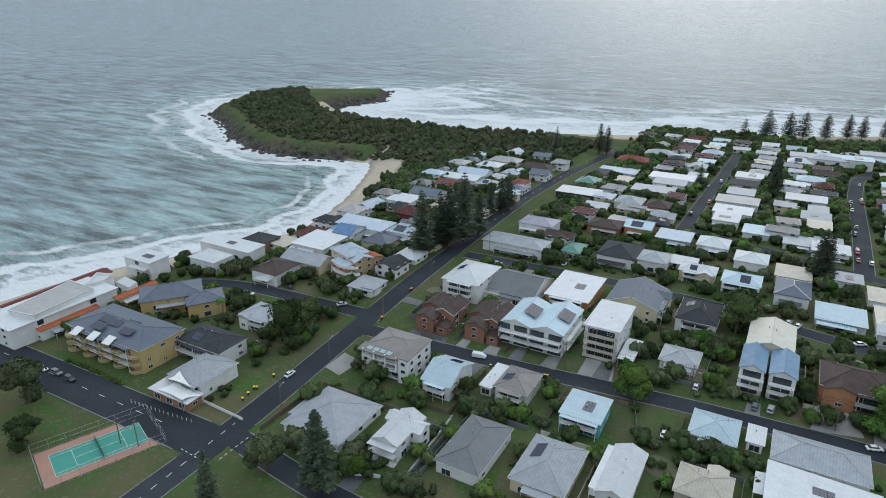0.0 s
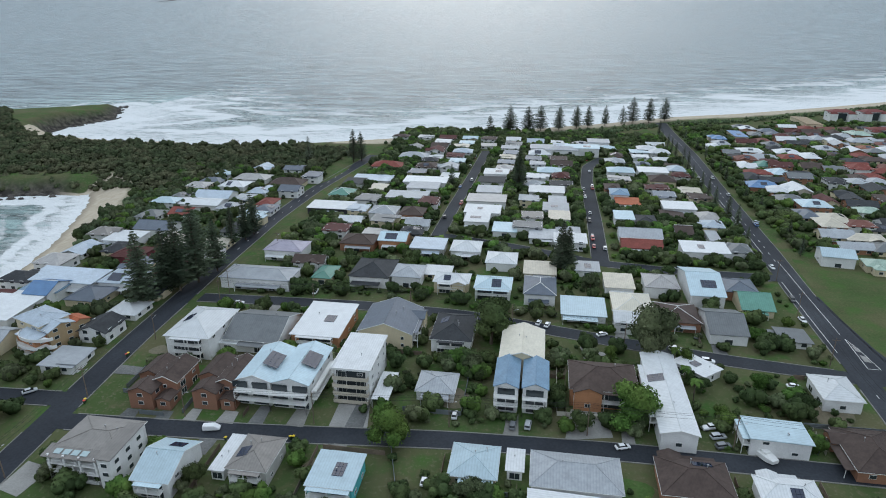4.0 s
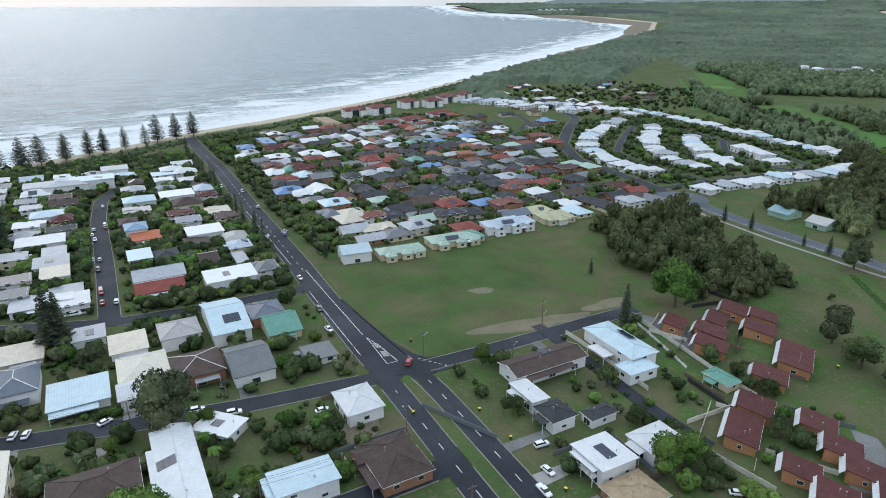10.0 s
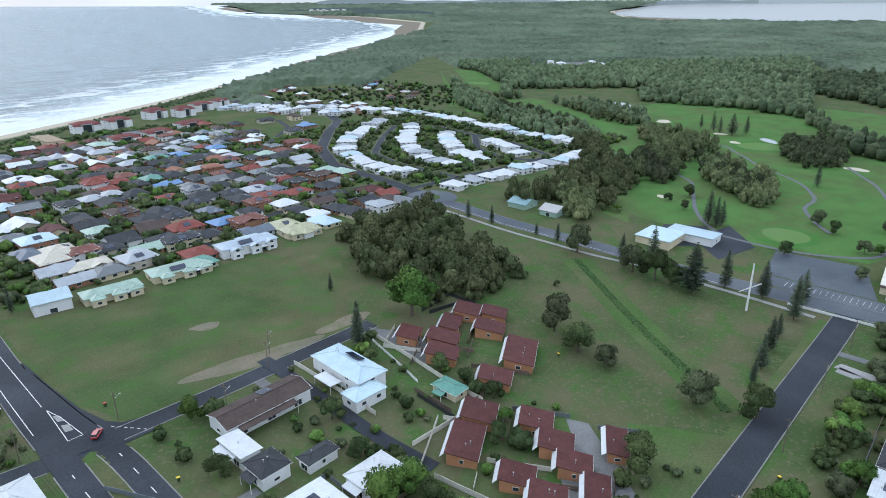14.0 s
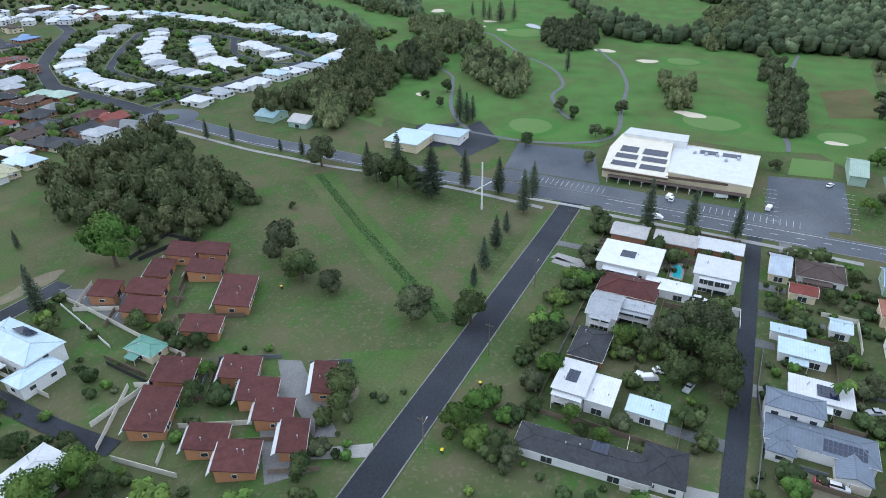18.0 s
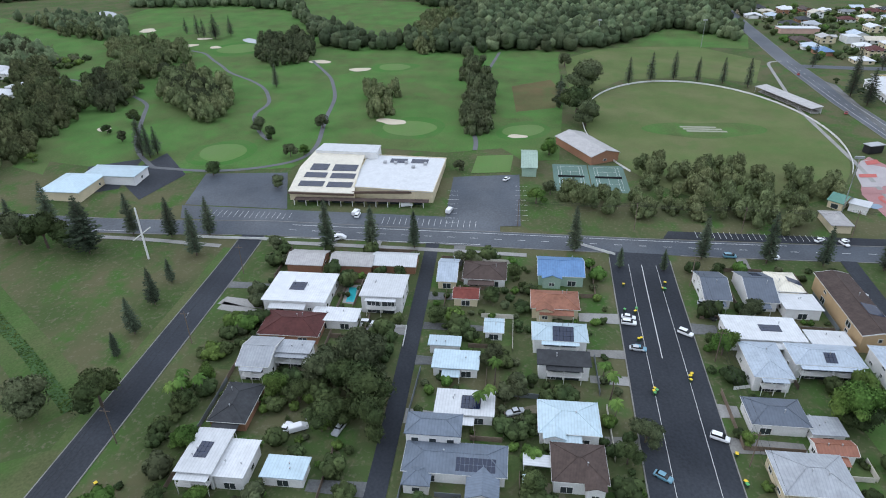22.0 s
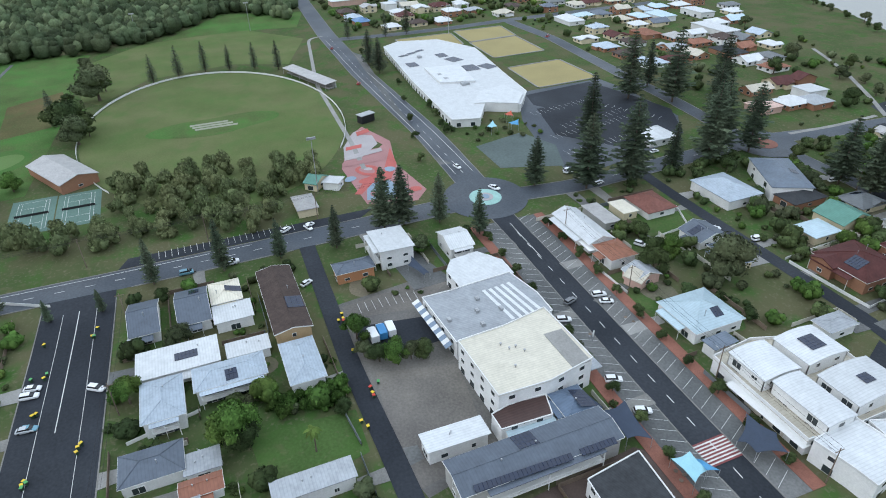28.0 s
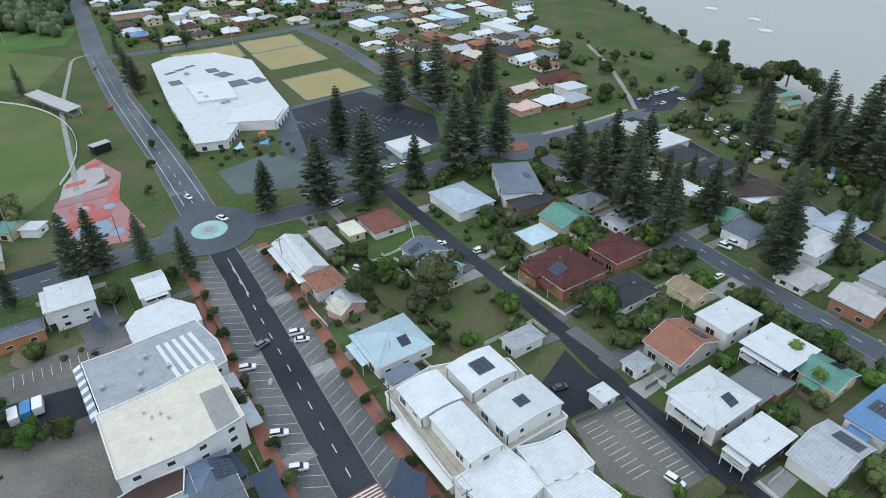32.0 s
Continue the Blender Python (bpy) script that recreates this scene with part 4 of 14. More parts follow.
        for e in (-1, 0, 1):
            yo = sgn * (d / 2 + dp - 0.12)
            part("post", Build().box(e * (L - 0.1) - 0.08, yo - 0.08, -0.5, e * (L - 0.1) + 0.08, yo + 0.08, h - 0.16).mesh("post", TRIM), ob)
    elif near and extras and h < 5 and rnd.random() < 0.5 and w > 7:
        # a low verandah roof on posts
        L, dp, sgn = w * rnd.uniform(0.4, 0.8) / 2, 2.6, (-1 if front < 0 else 1)
        c = rnd.uniform(-0.1, 0.1) * w
        ya, yb = sgn * (d / 2 + 0.3), sgn * (d / 2 + dp + 0.3)
        top = [(c - L, ya, h - 0.25), (c + L, ya, h - 0.25), (c + L, yb, h - 0.6), (c - L, yb, h - 0.6)]
        if sgn > 0:
            top = top
        part("verandah_roof", Build().shell(top, [(p, q, r - 0.12) for p, q, r in top]).mesh("verandah_roof", roof_mat(roof)), ob)
        for e in (-1, 1):
            part("post", Build().box(c + e * (L - 0.15) - 0.06, yb - sgn * 0.2 - 0.06, -0.6, c + e * (L - 0.15) + 0.06, yb - sgn * 0.2 + 0.06, h - 0.7).mesh("post", TRIM), ob)
    if near:
        for i in range(rnd.randint(1, 2)):
            p, q = rnd.uniform(-w * 0.3, w * 0.3), rnd.uniform(-d * 0.25, d * 0.25)
            base = h + rise * (0.55 if kind != "f" else 0.5)
            part("roof_vent", Build().beam((p, q, h), (p, q, base + rise * 0.45 + 0.55), 0.09, 6).beam((p, q, base + rise * 0.45 + 0.5), (p, q, base + rise * 0.45 + 0.72), 0.2, 7).mesh("roof_vent", METAL), ob)
    if solar if solar is not None else (rnd.random() < (0.4 if near else 0.22) and min(w, d) > 7):
        W, D = w / 2 + over, d / 2 + over
        cols, rows = rnd.randint(3, 6), rnd.randint(2, 3)
        pw, ph = 1.0, 1.65
        if kind in "gh" and not (kind == "h" and D > W):
            slope, run = math.atan2(rise, D), D
            turn = 0 if rnd.random() < 0.6 else 180
        elif kind == "h":
            slope, run = math.atan2(rise, W), W
            turn = 90 if rnd.random() < 0.5 else -90
        else:
            slope, run, turn = math.atan2(rise, 2 * D) if kind in "fs" else 0.0, D, 0
        sb = panel_grid(cols, rows, pw, ph)
        arr = part("solar_panel", sb.mesh("solar_panel", PANEL), ob, "dark blue solar panels on the roof")
        if kind in "gh":
            mid = run * 0.5
            arr.matrix_local = pose(0, 0, 0, 0, 0, turn) @ pose(rnd.uniform(-0.15, 0.15) * w, -mid, h + 0.24 + math.tan(slope) * (run - mid), math.degrees(slope), 0, 0)
        else:
            lift = h + 0.24 + (rise / 2 if kind in "fs" else d * 0.085 + 0.02)
            arr.matrix_local = pose(rnd.uniform(-0.15, 0.15) * w, 0, lift, math.degrees(slope), 0, 0)
    return ob



def under(ob, x, y, rot):
    """The local place, in a house, of a spot of the plan."""
    return ob.matrix_world.inverted() @ pose(x, y, ob.matrix_world.translation.z, 0, 0, rot)


def volume(ob, x, y, w, d, rot, h, kind, roof, wall, base=-0.8, over=0.4, pitch=20, windows=True):
    """One more mass of a house: walls and a roof of their own."""
    HOUSES.append((x, y, w, d, radians(rot)))
    m = under(ob, x, y, rot)
    w, d = w - 2 * over, d - 2 * over
    rb, rise = roof_shape(kind, w, d, h, over, pitch)
    b = Build().box(-w / 2, -d / 2, base, w / 2, d / 2, h + 0.08)
    if kind == "g":
        k = rise * (d / 2) / (d / 2 + over)
        extruded(b, [(-d / 2, h), (d / 2, h), (d / 2, h + rise - k), (0, h + rise * 0.97), (-d / 2, h + rise - k)][::-1], -w / 2, w / 2)
    elif kind in "sf":
        extruded(b, [(-d / 2, h), (d / 2, h), (d / 2, h + rise * 0.92)][::-1], -w / 2, w / 2)
    for name, me in (("wall", b.mesh("wall", wall_mat(wall))), ("roof", rb.mesh("roof", roof_mat(roof)))):
        part(name, me, ob).matrix_local = m
    caps = ridge_caps(kind, w, d, h, over, rise)
    if caps:
        cb = Build()
        for p, q in caps:
            cb.beam(p, q, 0.12, 5)
        part("ridge_cap", cb.mesh("ridge_cap", roof_mat(roof)), ob).matrix_local = m
    for side in range(4 if windows else 0):
        out = radians(rot + 90 * side - 90)
        length, face = (w, d / 2) if side % 2 == 0 else (d, w / 2)
        if math.cos(out) * (90 - x) + math.sin(out) * (-20 - y) < 0 or length < 3.5:
            continue
        for s in range(max(1, round((h - max(base, 0)) / 2.8))):
            k = max(1, min(3, int(length / 4)))
            for i in range(k):
                wo = part("window", far_window(1.8, 1.3), ob)
                wo.matrix_local = m @ pose(0, 0, 0, 0, 0, 90 * side) @ pose(-length / 2 + length * (i + 0.5) / k, -face, max(base, 0) + s * 2.75 + 0.95)


def open_roof(ob, x, y, w, d, rot, h, roof, kind="f", pitch=8, foot=-0.6, th=0.1):
    """A carport, patio or verandah: a roof on slim posts."""
    m = under(ob, x, y, rot)
    rb, rise = roof_shape(kind, w, d, h, 0.0, pitch)
    part("patio_roof", rb.mesh("patio_roof", roof_mat(roof)), ob).matrix_local = m
    for sx in (-1, 1):
        for sy in (-1, 1):
            px, py = sx * (w / 2 - 0.2), sy * (d / 2 - 0.2)
            top = h + (rise * (py + d / 2) / d if kind in "fs" else 0.0) + 0.02
            part("post", Build().box(px - 0.07, py - 0.07, foot, px + 0.07, py + 0.07, top).mesh("post", TRIM), ob).matrix_local = m


def deck(ob, x, y, w, d, rot, z, rail=None, posts=True):
    """A balcony: a floor, a rail on its three open sides (the -y side is the outer one) and posts down to the ground."""
    m = under(ob, x, y, rot)
    part("balcony_floor", Build().box(-w / 2, -d / 2, z - 0.22, w / 2, d / 2, z).mesh("balcony_floor", TRIM), ob).matrix_local = m
    rl = Build()
    for a, b in (((-w / 2, -d / 2), (w / 2, -d / 2)), ((-w / 2, -d / 2), (-w / 2, d / 2)), ((w / 2, -d / 2), (w / 2, d / 2))):
        for zz in (0.15, 1.0):
            rl.beam((*a, z + zz), (*b, z + zz), 0.045, 4)
        L = math.hypot(b[0] - a[0], b[1] - a[1])
        for i in range(int(L / 0.45) + 1):
            t = i * 0.45 / L
            p = (a[0] + (b[0] - a[0]) * t, a[1] + (b[1] - a[1]) * t)
            rl.beam((*p, z), (*p, z + 1.0), 0.025, 4)
    part("railing", rl.mesh("railing", rail or TRIM), ob).matrix_local = m
    if posts:
        for sx in (-1, 0, 1):
            part("post", Build().box(sx * (w / 2 - 0.12) - 0.08, -d / 2, -0.6, sx * (w / 2 - 0.12) + 0.08, -d / 2 + 0.16, z - 0.2).mesh("post", TRIM), ob).matrix_local = m


def panels(ob, x, y, z, rot, pitch, cols, rows):
    """Solar panels lying on a slope that falls towards local -y."""
    p = part("solar_panel", panel_grid(cols, rows, 1.0, 1.65).mesh("solar_panel", PANEL), ob, "dark blue solar panels on the roof")
    p.matrix_local = under(ob, x, y, rot) @ pose(0, 0, z, pitch)


FAR = {}


def far_house(estate, x, y, w, d, rot, h, kind, roof, wall):
    """A house of a distant estate: walls, roof and windows go into the estate's one mesh."""
    rnd = random.Random(int(x * 7 + y * 13))
    HOUSES.append((x, y, w, d, radians(rot)))
    pick = rnd.random()
    if estate == WHITES:
        x, y, rot, w, d = x + rnd.uniform(-1.2, 1.2), y + rnd.uniform(-1.2, 1.2), rot + rnd.uniform(-4, 4), w * rnd.uniform(0.86, 1.0), d * rnd.uniform(0.8, 0.97)
    elif estate == BEACHES and roof == "white" and pick > 0.4:
        roof, rot = ("grey", "bluegrey", "metalgrey", "taupe", "greyblue", "brownroof")[int(pick * 60) % 6], rot + rnd.uniform(-4, 4)
    m = pose(x, y, gz(x, y), 0, 0, rot)
    w, d, h = w * 1.1 - 1.1, d * 1.1 - 1.1, (2.5 if h < 4 else 4.4)
    rb, rise = roof_shape(kind, w, d, h, 0.7, rnd.uniform(18, 24) * (0.7 if w > 18 else 1))
    wb = Build().box(-w / 2, -d / 2, -0.6, w / 2, d / 2, h + 0.1)
    if kind == "g":
        extruded(wb, [(-d / 2, h), (d / 2, h), (0, h + rise * 0.92)], -w / 2 + 0.01, w / 2 - 0.01)
    # a wing set across the main roof
    ww, wd, wh = w * rnd.uniform(0.38, 0.55), d * rnd.uniform(0.55, 0.8), h + rnd.choice((-0.25, 0.3, 0.9 if estate == WHITES else 0.45))
    wm = pose(rnd.choice((-1, 1)) * w * rnd.uniform(0.1, 0.28), rnd.choice((-1, 1)) * d * rnd.uniform(0.22, 0.4), 0, 0, 0, 90)
    wr = roof_shape(rnd.choice("hhg") if kind != "f" else "f", wd, ww, wh, 0.5, 19)[0]
    for b, e in ((rb, wr), (wb, Build().box(-wd / 2, -ww / 2, -0.6, wd / 2, ww / 2, wh + 0.1))):
        n0 = len(b.v)
        b.v += [tuple(wm @ Vector(c)) for c in e.v]
        b.f += [[n0 + c for c in fc] for fc in e.f]
    gb, tb = Build(), Build()
    for side in range(4):
        length, face = (w, d / 2) if side % 2 == 0 else (d, w / 2)
        q = pose(0, 0, 0, 0, 0, 90 * side)
        for s in range(max(1, round(h / 2.8))):
            for i in range(max(2, int(length / 4.5))):
                u = -length / 2 + length * (i + 0.5) / max(2, int(length / 4.5))
                for b, k, o in ((tb, 0.08, 0.05), (gb, 0.0, 0.09)):
                    e = Build().box(u - 0.9 - k, -face - o, s * 2.75 + 0.9 - k, u + 0.9 + k, -face + 0.1, s * 2.75 + 2.2 + k)
                    n0 = len(b.v)
                    b.v += [tuple(q @ Vector(c)) for c in e.v]
                    b.f += [[n0 + c for c in fc] for fc in e.f]
    if rnd.random() < 0.3 and kind == "h":
        pb = panel_grid(4, 2, 1.0, 1.65)
        slope = math.atan2(rise, min(w, d) / 2 + 0.55)
        run = min(w, d) / 2 + 0.55
        pm = pose(0, 0, 0, 0, 0, 0 if w >= d else 90) @ pose(0, -run * 0.5, h + 0.3 + math.tan(slope) * run * 0.5, math.degrees(slope), 0, 0)
        pb.v = [tuple(pm @ Vector(c)) for c in pb.v]
    else:
        pb = Build()
    for b, mat in ((rb, roof_mat(roof)), (wb, wall_mat(wall)), (gb, GLASS), (tb, TRIM), (pb, PANEL)):
        v, f, k = FAR.setdefault(estate, ([], [], []))
        n0 = len(v)
        v += [tuple(m @ Vector(c)) for c in b.v]
        f += [[n0 + c for c in fc] for fc in b.f]
        k += [mat.name] * len(b.f)


def finish_estates():
    for estate, (v, f, k) in FAR.items():
        names = sorted(set(k))
        me = mesh_of("houses", v, f, [bpy.data.materials[q] for q in names])
        me.polygons.foreach_set("material_index", [names.index(q) for q in k])
        tagged(new("houses", me), estate, "houses", kind="stuff")




def block(points, h, roof, wall, label, name="building", lip=0.4, windows=True):
    """A flat-roofed building on any outline, with a low parapet and a row of windows."""
    if sum((b[0] - a[0]) * (b[1] + a[1]) for a, b in zip(points, points[1:] + points[:1])) > 0:
        points = points[::-1]
    cx, cy = sum(p[0] for p in points) / len(points), sum(p[1] for p in points) / len(points)
    ob = new(name)
    tagged(ob, label, name.replace("_", " "))
    z = gz(cx, cy)
    ob.matrix_world = pose(cx, cy, z)
    loc = [(x - cx, y - cy) for x, y in points]
    xs, ys = [p[0] for p in points], [p[1] for p in points]
    HOUSES.append(((min(xs) + max(xs)) / 2, (min(ys) + max(ys)) / 2, (max(xs) - min(xs)) * 0.9, (max(ys) - min(ys)) * 0.9, 0.0))
    part("wall", Build().shell([(x, y, h - 0.02) for x, y in loc], [(x, y, -0.8) for x, y in loc]).mesh("wall", wall_mat(wall)), ob)
    part("roof", Build().shell([(x * 1.01, y * 1.01, h + 0.2) for x, y in loc], [(x * 1.01, y * 1.01, h) for x, y in loc]).mesh("roof", roof_mat(roof)), ob)
    for (ax, ay), (bx, by) in zip(loc, loc[1:] + loc[:1]):
        L = math.hypot(bx - ax, by - ay)
        t = math.degrees(math.atan2(by - ay, bx - ax))
        if lip:
            e = part("parapet", Build().box(0, -0.12, h + 0.2, L, 0.12, h + 0.2 + lip).mesh("parapet", wall_mat(wall)), ob)
            e.matrix_local = pose(ax * 1.005, ay * 1.005, 0, 0, 0, t)
        if windows and L > 6:
            for s in range(max(1, round(h / 3.2))):
                k = int(L / 5)
                for i in range(k):
                    fr = far_window(2.4, 2.1) if s == 0 else far_window(1.8, 1.3)
                    w = part("window", fr, ob)
                    w.matrix_local = pose(ax, ay, 0, 0, 0, t) @ pose(L * (i + 0.5) / k, 0, s * 3.0 + (0.15 if s == 0 else 1.0))
    return ob


def on_roof(ob, name, data, m, label=""):
    p = part(name, data, ob, label)
    p.matrix_local = m
    return p


WHITES = "new white-roofed houses packed along curving lanes"
BRICKS = "low brick houses with red, grey and dark tiled roofs"
BEACHES = "white and grey beach houses between green gardens"
RIVERS = "low houses among trees near the river"
house(213, 175.9, 10.7, 7, 90, 2.5, 'h', 'green', 'cream', 1, 1)
house(-251.6, 168.9, 18.5, 11.5, 0, 8, 'f', 'white', 'white', 0, -1)
house(-230.1, 187.2, 17, 12.5, 0, 5, 'h', 'white', 'white', 0, -1)
house(-232.6, 202.5, 34.1, 11.8, 0, 5, 'f', 'white', 'white', 0, -1)
house(-226.5, 215.4, 15.3, 14.2, 0, 4, 'h', 'charcoal', 'brick', 0, -1)
house(-194.3, 192.2, 15.4, 16.5, 0, 5, 'h', 'brownroof', 'white', 0, -1)
house(-188.6, 207.8, 23.6, 13, 0, 4, 'g', 'grey', 'cream', 0, -1)
house(-198.4, 228, 20.6, 20.6, 0, 4, 'f', 'white', 'white', 0, -1)
house(-193.2, 245.7, 11.4, 15.7, 0, 5, 'g', 'blue', 'white', 0, -1)
house(-244.2, 120.5, 43.4, 19.9, 90, 8, 'f', 'white', 'white', 0, -1)
house(-262.2, 132.9, 45.8, 8.3, 90, 5, 'g', 'darkred', 'white', 0, -1)
house(-200.2, 121.2, 41.1, 19, 0, 9, 'h', 'slate', 'yellow', 1, -1)
house(-234.5, 119.9, 24.2, 4.5, 90, 4, 'g', 'orange', 'white', 0, -1)
house(-233.3, 148.8, 19.6, 4.5, 90, 4, 'g', 'orange', 'cream', 0, -1)
house(-214.1, 152, 24.3, 16.9, 51.7, 7, 'h', 'slate', 'yellow', 0, -1)
house(-199.1, 155.9, 15.1, 13.2, 55.7, 6, 'h', 'slate', 'yellow', 0, -1)
house(-171, 133.9, 23.3, 13.7, 0, 6, 'h', 'charcoal', 'white', 1, -1)
house(-158.4, 119.6, 15.4, 16.6, 0, 5, 'h', 'grey', 'white', 1, -1)
house(-158.1, 107.9, 18.3, 6.6, 0, 3, 'f', 'white', 'brick', 1, -1)
house(-169.4, 158.9, 15.1, 12.1, 0, 5, 'h', 'grey', 'white', 1, -1)
ob = house(-107.4, 161.0, 18.5, 13.5, 0, 8.2, 'h', 'taupe', 'white', 1, -1, "three-storey white house with a taupe roof and deep front balconies", solar=False, pitch=9, extras=False)
volume(ob, -99.4, 157.5, 4.6, 15.0, 0, 9.0, 'f', 'taupe', 'white')
for z in (0.3, 2.95, 5.6):
    deck(ob, -109.2, 152.6, 14.6, 3.6, 0, z)
    # full-width dark doors double as the shade of the deep recess
    part("glass_door", Build().box(-6.6, -0.08, 0.05, 6.6, 0.08, 2.2).mesh("glass_door", GLASS), ob).matrix_local = under(ob, -109.2, 154.75, 0) @ pose(0, 0, z)
for x in (-116, -111.5, -107, -102.5):
    part("post", Build().box(-0.25, -0.25, 2.9, 0.25, 0.25, 8.3).mesh("post", wall_mat("white")), ob).matrix_local = under(ob, x, 151.1, 0)
part("balcony_roof", Build().shell([(-8.6, -2.2, 7.9), (8.0, -2.2, 7.9), (8.0, 2.6, 8.5), (-8.6, 2.6, 8.5)], [(-8.6, -2.2, 7.75), (8.0, -2.2, 7.75), (8.0, 2.6, 8.35), (-8.6, 2.6, 8.35)]).mesh("balcony_roof", roof_mat("taupe")), ob).matrix_local = under(ob, -109.2, 152.6, 0)
for x in (-114, -111.4, -108.8, -106.2):
    part("skylight", Build().box(-1.0, -0.9, 0, 1.0, 0.9, 0.08).mesh("skylight", surface("frosted_skylight", (0.34, 0.43, 0.44), 0.25, 2, 0.4, 0.1, 0.05)), ob, "frosted glass roof light").matrix_local = under(ob, x, 152.6, 0) @ pose(0, 0, 8.24, 7)
house(-107, 123.1, 22.1, 21.4, 90, 3, 'h', 'grey', 'white', 1, 1)
ob = house(-84.0, 124.5, 15.5, 8.6, 90, 5.8, 'g', 'white', 'white', 1, -1, "two-storey white timber house with white cross gables and verandahs", solar=False, pitch=24, extras=False)
volume(ob, -80.4, 127.5, 7.0, 6.0, 0, 5.6, 'g', 'white', 'white', pitch=24)
volume(ob, -88.0, 130.0, 6.0, 5.4, 0, 4.6, 'g', 'white', 'white', pitch=24)
for z in (0.4, 3.1):
    deck(ob, -84.0, 115.9, 8.2, 2.0, 0, z)
part("balcony_roof", Build().box(-4.4, -1.3, 5.5, 4.4, 1.2, 5.65).mesh("balcony_roof", roof_mat("white")), ob).matrix_local = under(ob, -84.0, 115.9, 0)
house(-86.3, 157.4, 11, 17.2, 0, 5, 'g', 'paleblue', 'white', 1, -1)
house(-63.8, 163.5, 11.6, 14.4, 0, 5, 'h', 'taupe', 'grey', 1, -1)
house(-72.7, 164.6, 4.5, 14.7, 0, 3, 'f', 'white', 'white', 1, -1)
house(-40.6, 160.5, 12.9, 13.6, 0, 5, 'f', 'paleblue', 'teal', 1, -1)
house(-63, 130.9, 13.5, 23.3, 0, 4, 'h', 'darkgrey', 'white', 1, -1)
house(-41.9, 133.2, 15.3, 20.7, 0, 4, 'h', 'grey', 'cream', 1, -1)
house(-24, 138.4, 20.8, 9, 90, 5, 'g', 'white', 'white', 1, 1)
house(-4.7, 145.2, 13.5, 12.4, 0, 4, 'h', 'beige', 'beige', 1, 1)
house(-5.6, 171.3, 13.2, 13.7, 0, 3, 'h', 'paleblue', 'cream', 1, -1)
house(5.2, 173.1, 5.1, 8.9, 0, 3, 'f', 'white', 'white', 1, -1)
house(20.9, 170, 23.5, 14.1, 0, 4, 'h', 'grey', 'white', 1, -1)
house(21.8, 152.9, 18.5, 26.2, 90, 4, 'f', 'white', 'white', 1, 1)
house(50.8, 172.1, 18.3, 14.7, 0, 4, 'h', 'brownroof', 'brick', 1, 1)
house(73.1, 171.3, 15, 9.2, 0, 4, 'h', 'white', 'white', 1, 1)
house(100.6, 190.6, 19.3, 15, 90, 3, 'h', 'brownroof', 'brick', 1, 1)
house(76.4, 192.6, 10.5, 16.7, 90, 5, 'f', 'paleblue', 'white', 1, 1)
house(101.3, 217.9, 14.6, 11.9, 90, 4, 'h', 'white', 'white', 1, 1)
house(49.5, 207.5, 44.1, 10.9, 90, 5, 'g', 'white', 'white', 1, 1)
house(62.3, 226.7, 13, 10.1, 132.9, 3, 'f', 'white', 'white', 1, 1)
house(30.3, 210.6, 21, 17, 0, 6, 'h', 'brownroof', 'brickorange', 1, -1)
ob = house(4.8, 223.0, 21.0, 14.6, 90, 8.4, 'g', 'cream', 'cream', 1, -1, "tall cream house with twin steel blue gables and balconies", solar=False, pitch=18, extras=False)
volume(ob, 0.9, 204.5, 16.8, 7.8, 90, 8, 'g', 'bluesteel', 'white', pitch=24)
volume(ob, 9.6, 204.8, 16.7, 8.2, 90, 8, 'g', 'bluesteel', 'white', pitch=24)
for z in (2.75, 5.5):
    for x in (1.0, 9.5):
        deck(ob, x, 195.3, 7.2, 2.0, 0, z)
        part("glass_door", Build().box(-2.6, -0.08, 0.05, 2.6, 0.08, 2.2).mesh("glass_door", GLASS), ob).matrix_local = under(ob, x, 196.45, 0) @ pose(0, 0, z)
# garage doors coloured near black to stand for the shade in the garages
for x in (1.0, 9.5):
    part("garage_door", Build().box(-2.4, -0.08, 0, 2.4, 0.06, 2.2).mesh("garage_door", surface("shaded_garage", (0.05, 0.05, 0.055), 0.6)), ob).matrix_local = under(ob, x, 196.4, 0)


ob = house(-46.6, 205.3, 12.7, 22.3, 0, 11, 'f', 'white', 'white', 1, -1, "four-storey white apartment block with inset beige balconies", solar=False, extras=False)
for s in range(4):
    z = 0.1 + 2.75 * s
    part("glass_door", Build().box(-4.6, -0.1, 0, 4.6, 0.1, 2.3).mesh("glass_door", GLASS), ob).matrix_local = under(ob, -46.6, 194.72, 0) @ pose(0, 0, z)
    part("balcony_front", Build().box(-5.6, -1.6, 0, 5.6, -1.48, 1.05).box(-5.6, -1.48, 0, -5.48, 0, 1.05).box(5.48, -1.48, 0, 5.6, 0, 1.05).box(-5.6, -1.6, -0.2, 5.6, 0, 0).mesh("balcony_front", wall_mat("beige")), ob, "solid beige balcony front").matrix_local = under(ob, -46.6, 194.7, 0) @ pose(0, 0, z)
part("parapet", Build().box(-6.4, -11.2, 11.2, 6.4, -10.9, 11.75).box(-6.4, -10.9, 11.2, -6.1, 11.1, 11.75).box(6.1, -10.9, 11.2, 6.4, 11.1, 11.75).mesh("parapet", wall_mat("white")), ob)
open_roof(ob, -37.2, 200, 5.4, 15, 0, 2.7, "white")
ob = house(-76.0, 199.5, 21.5, 11.6, 90, 8, 'g', 'paleblue', 'white', 1, -1, "three-storey white house with twin pale blue gables and decks", solar=False, pitch=19, extras=False)
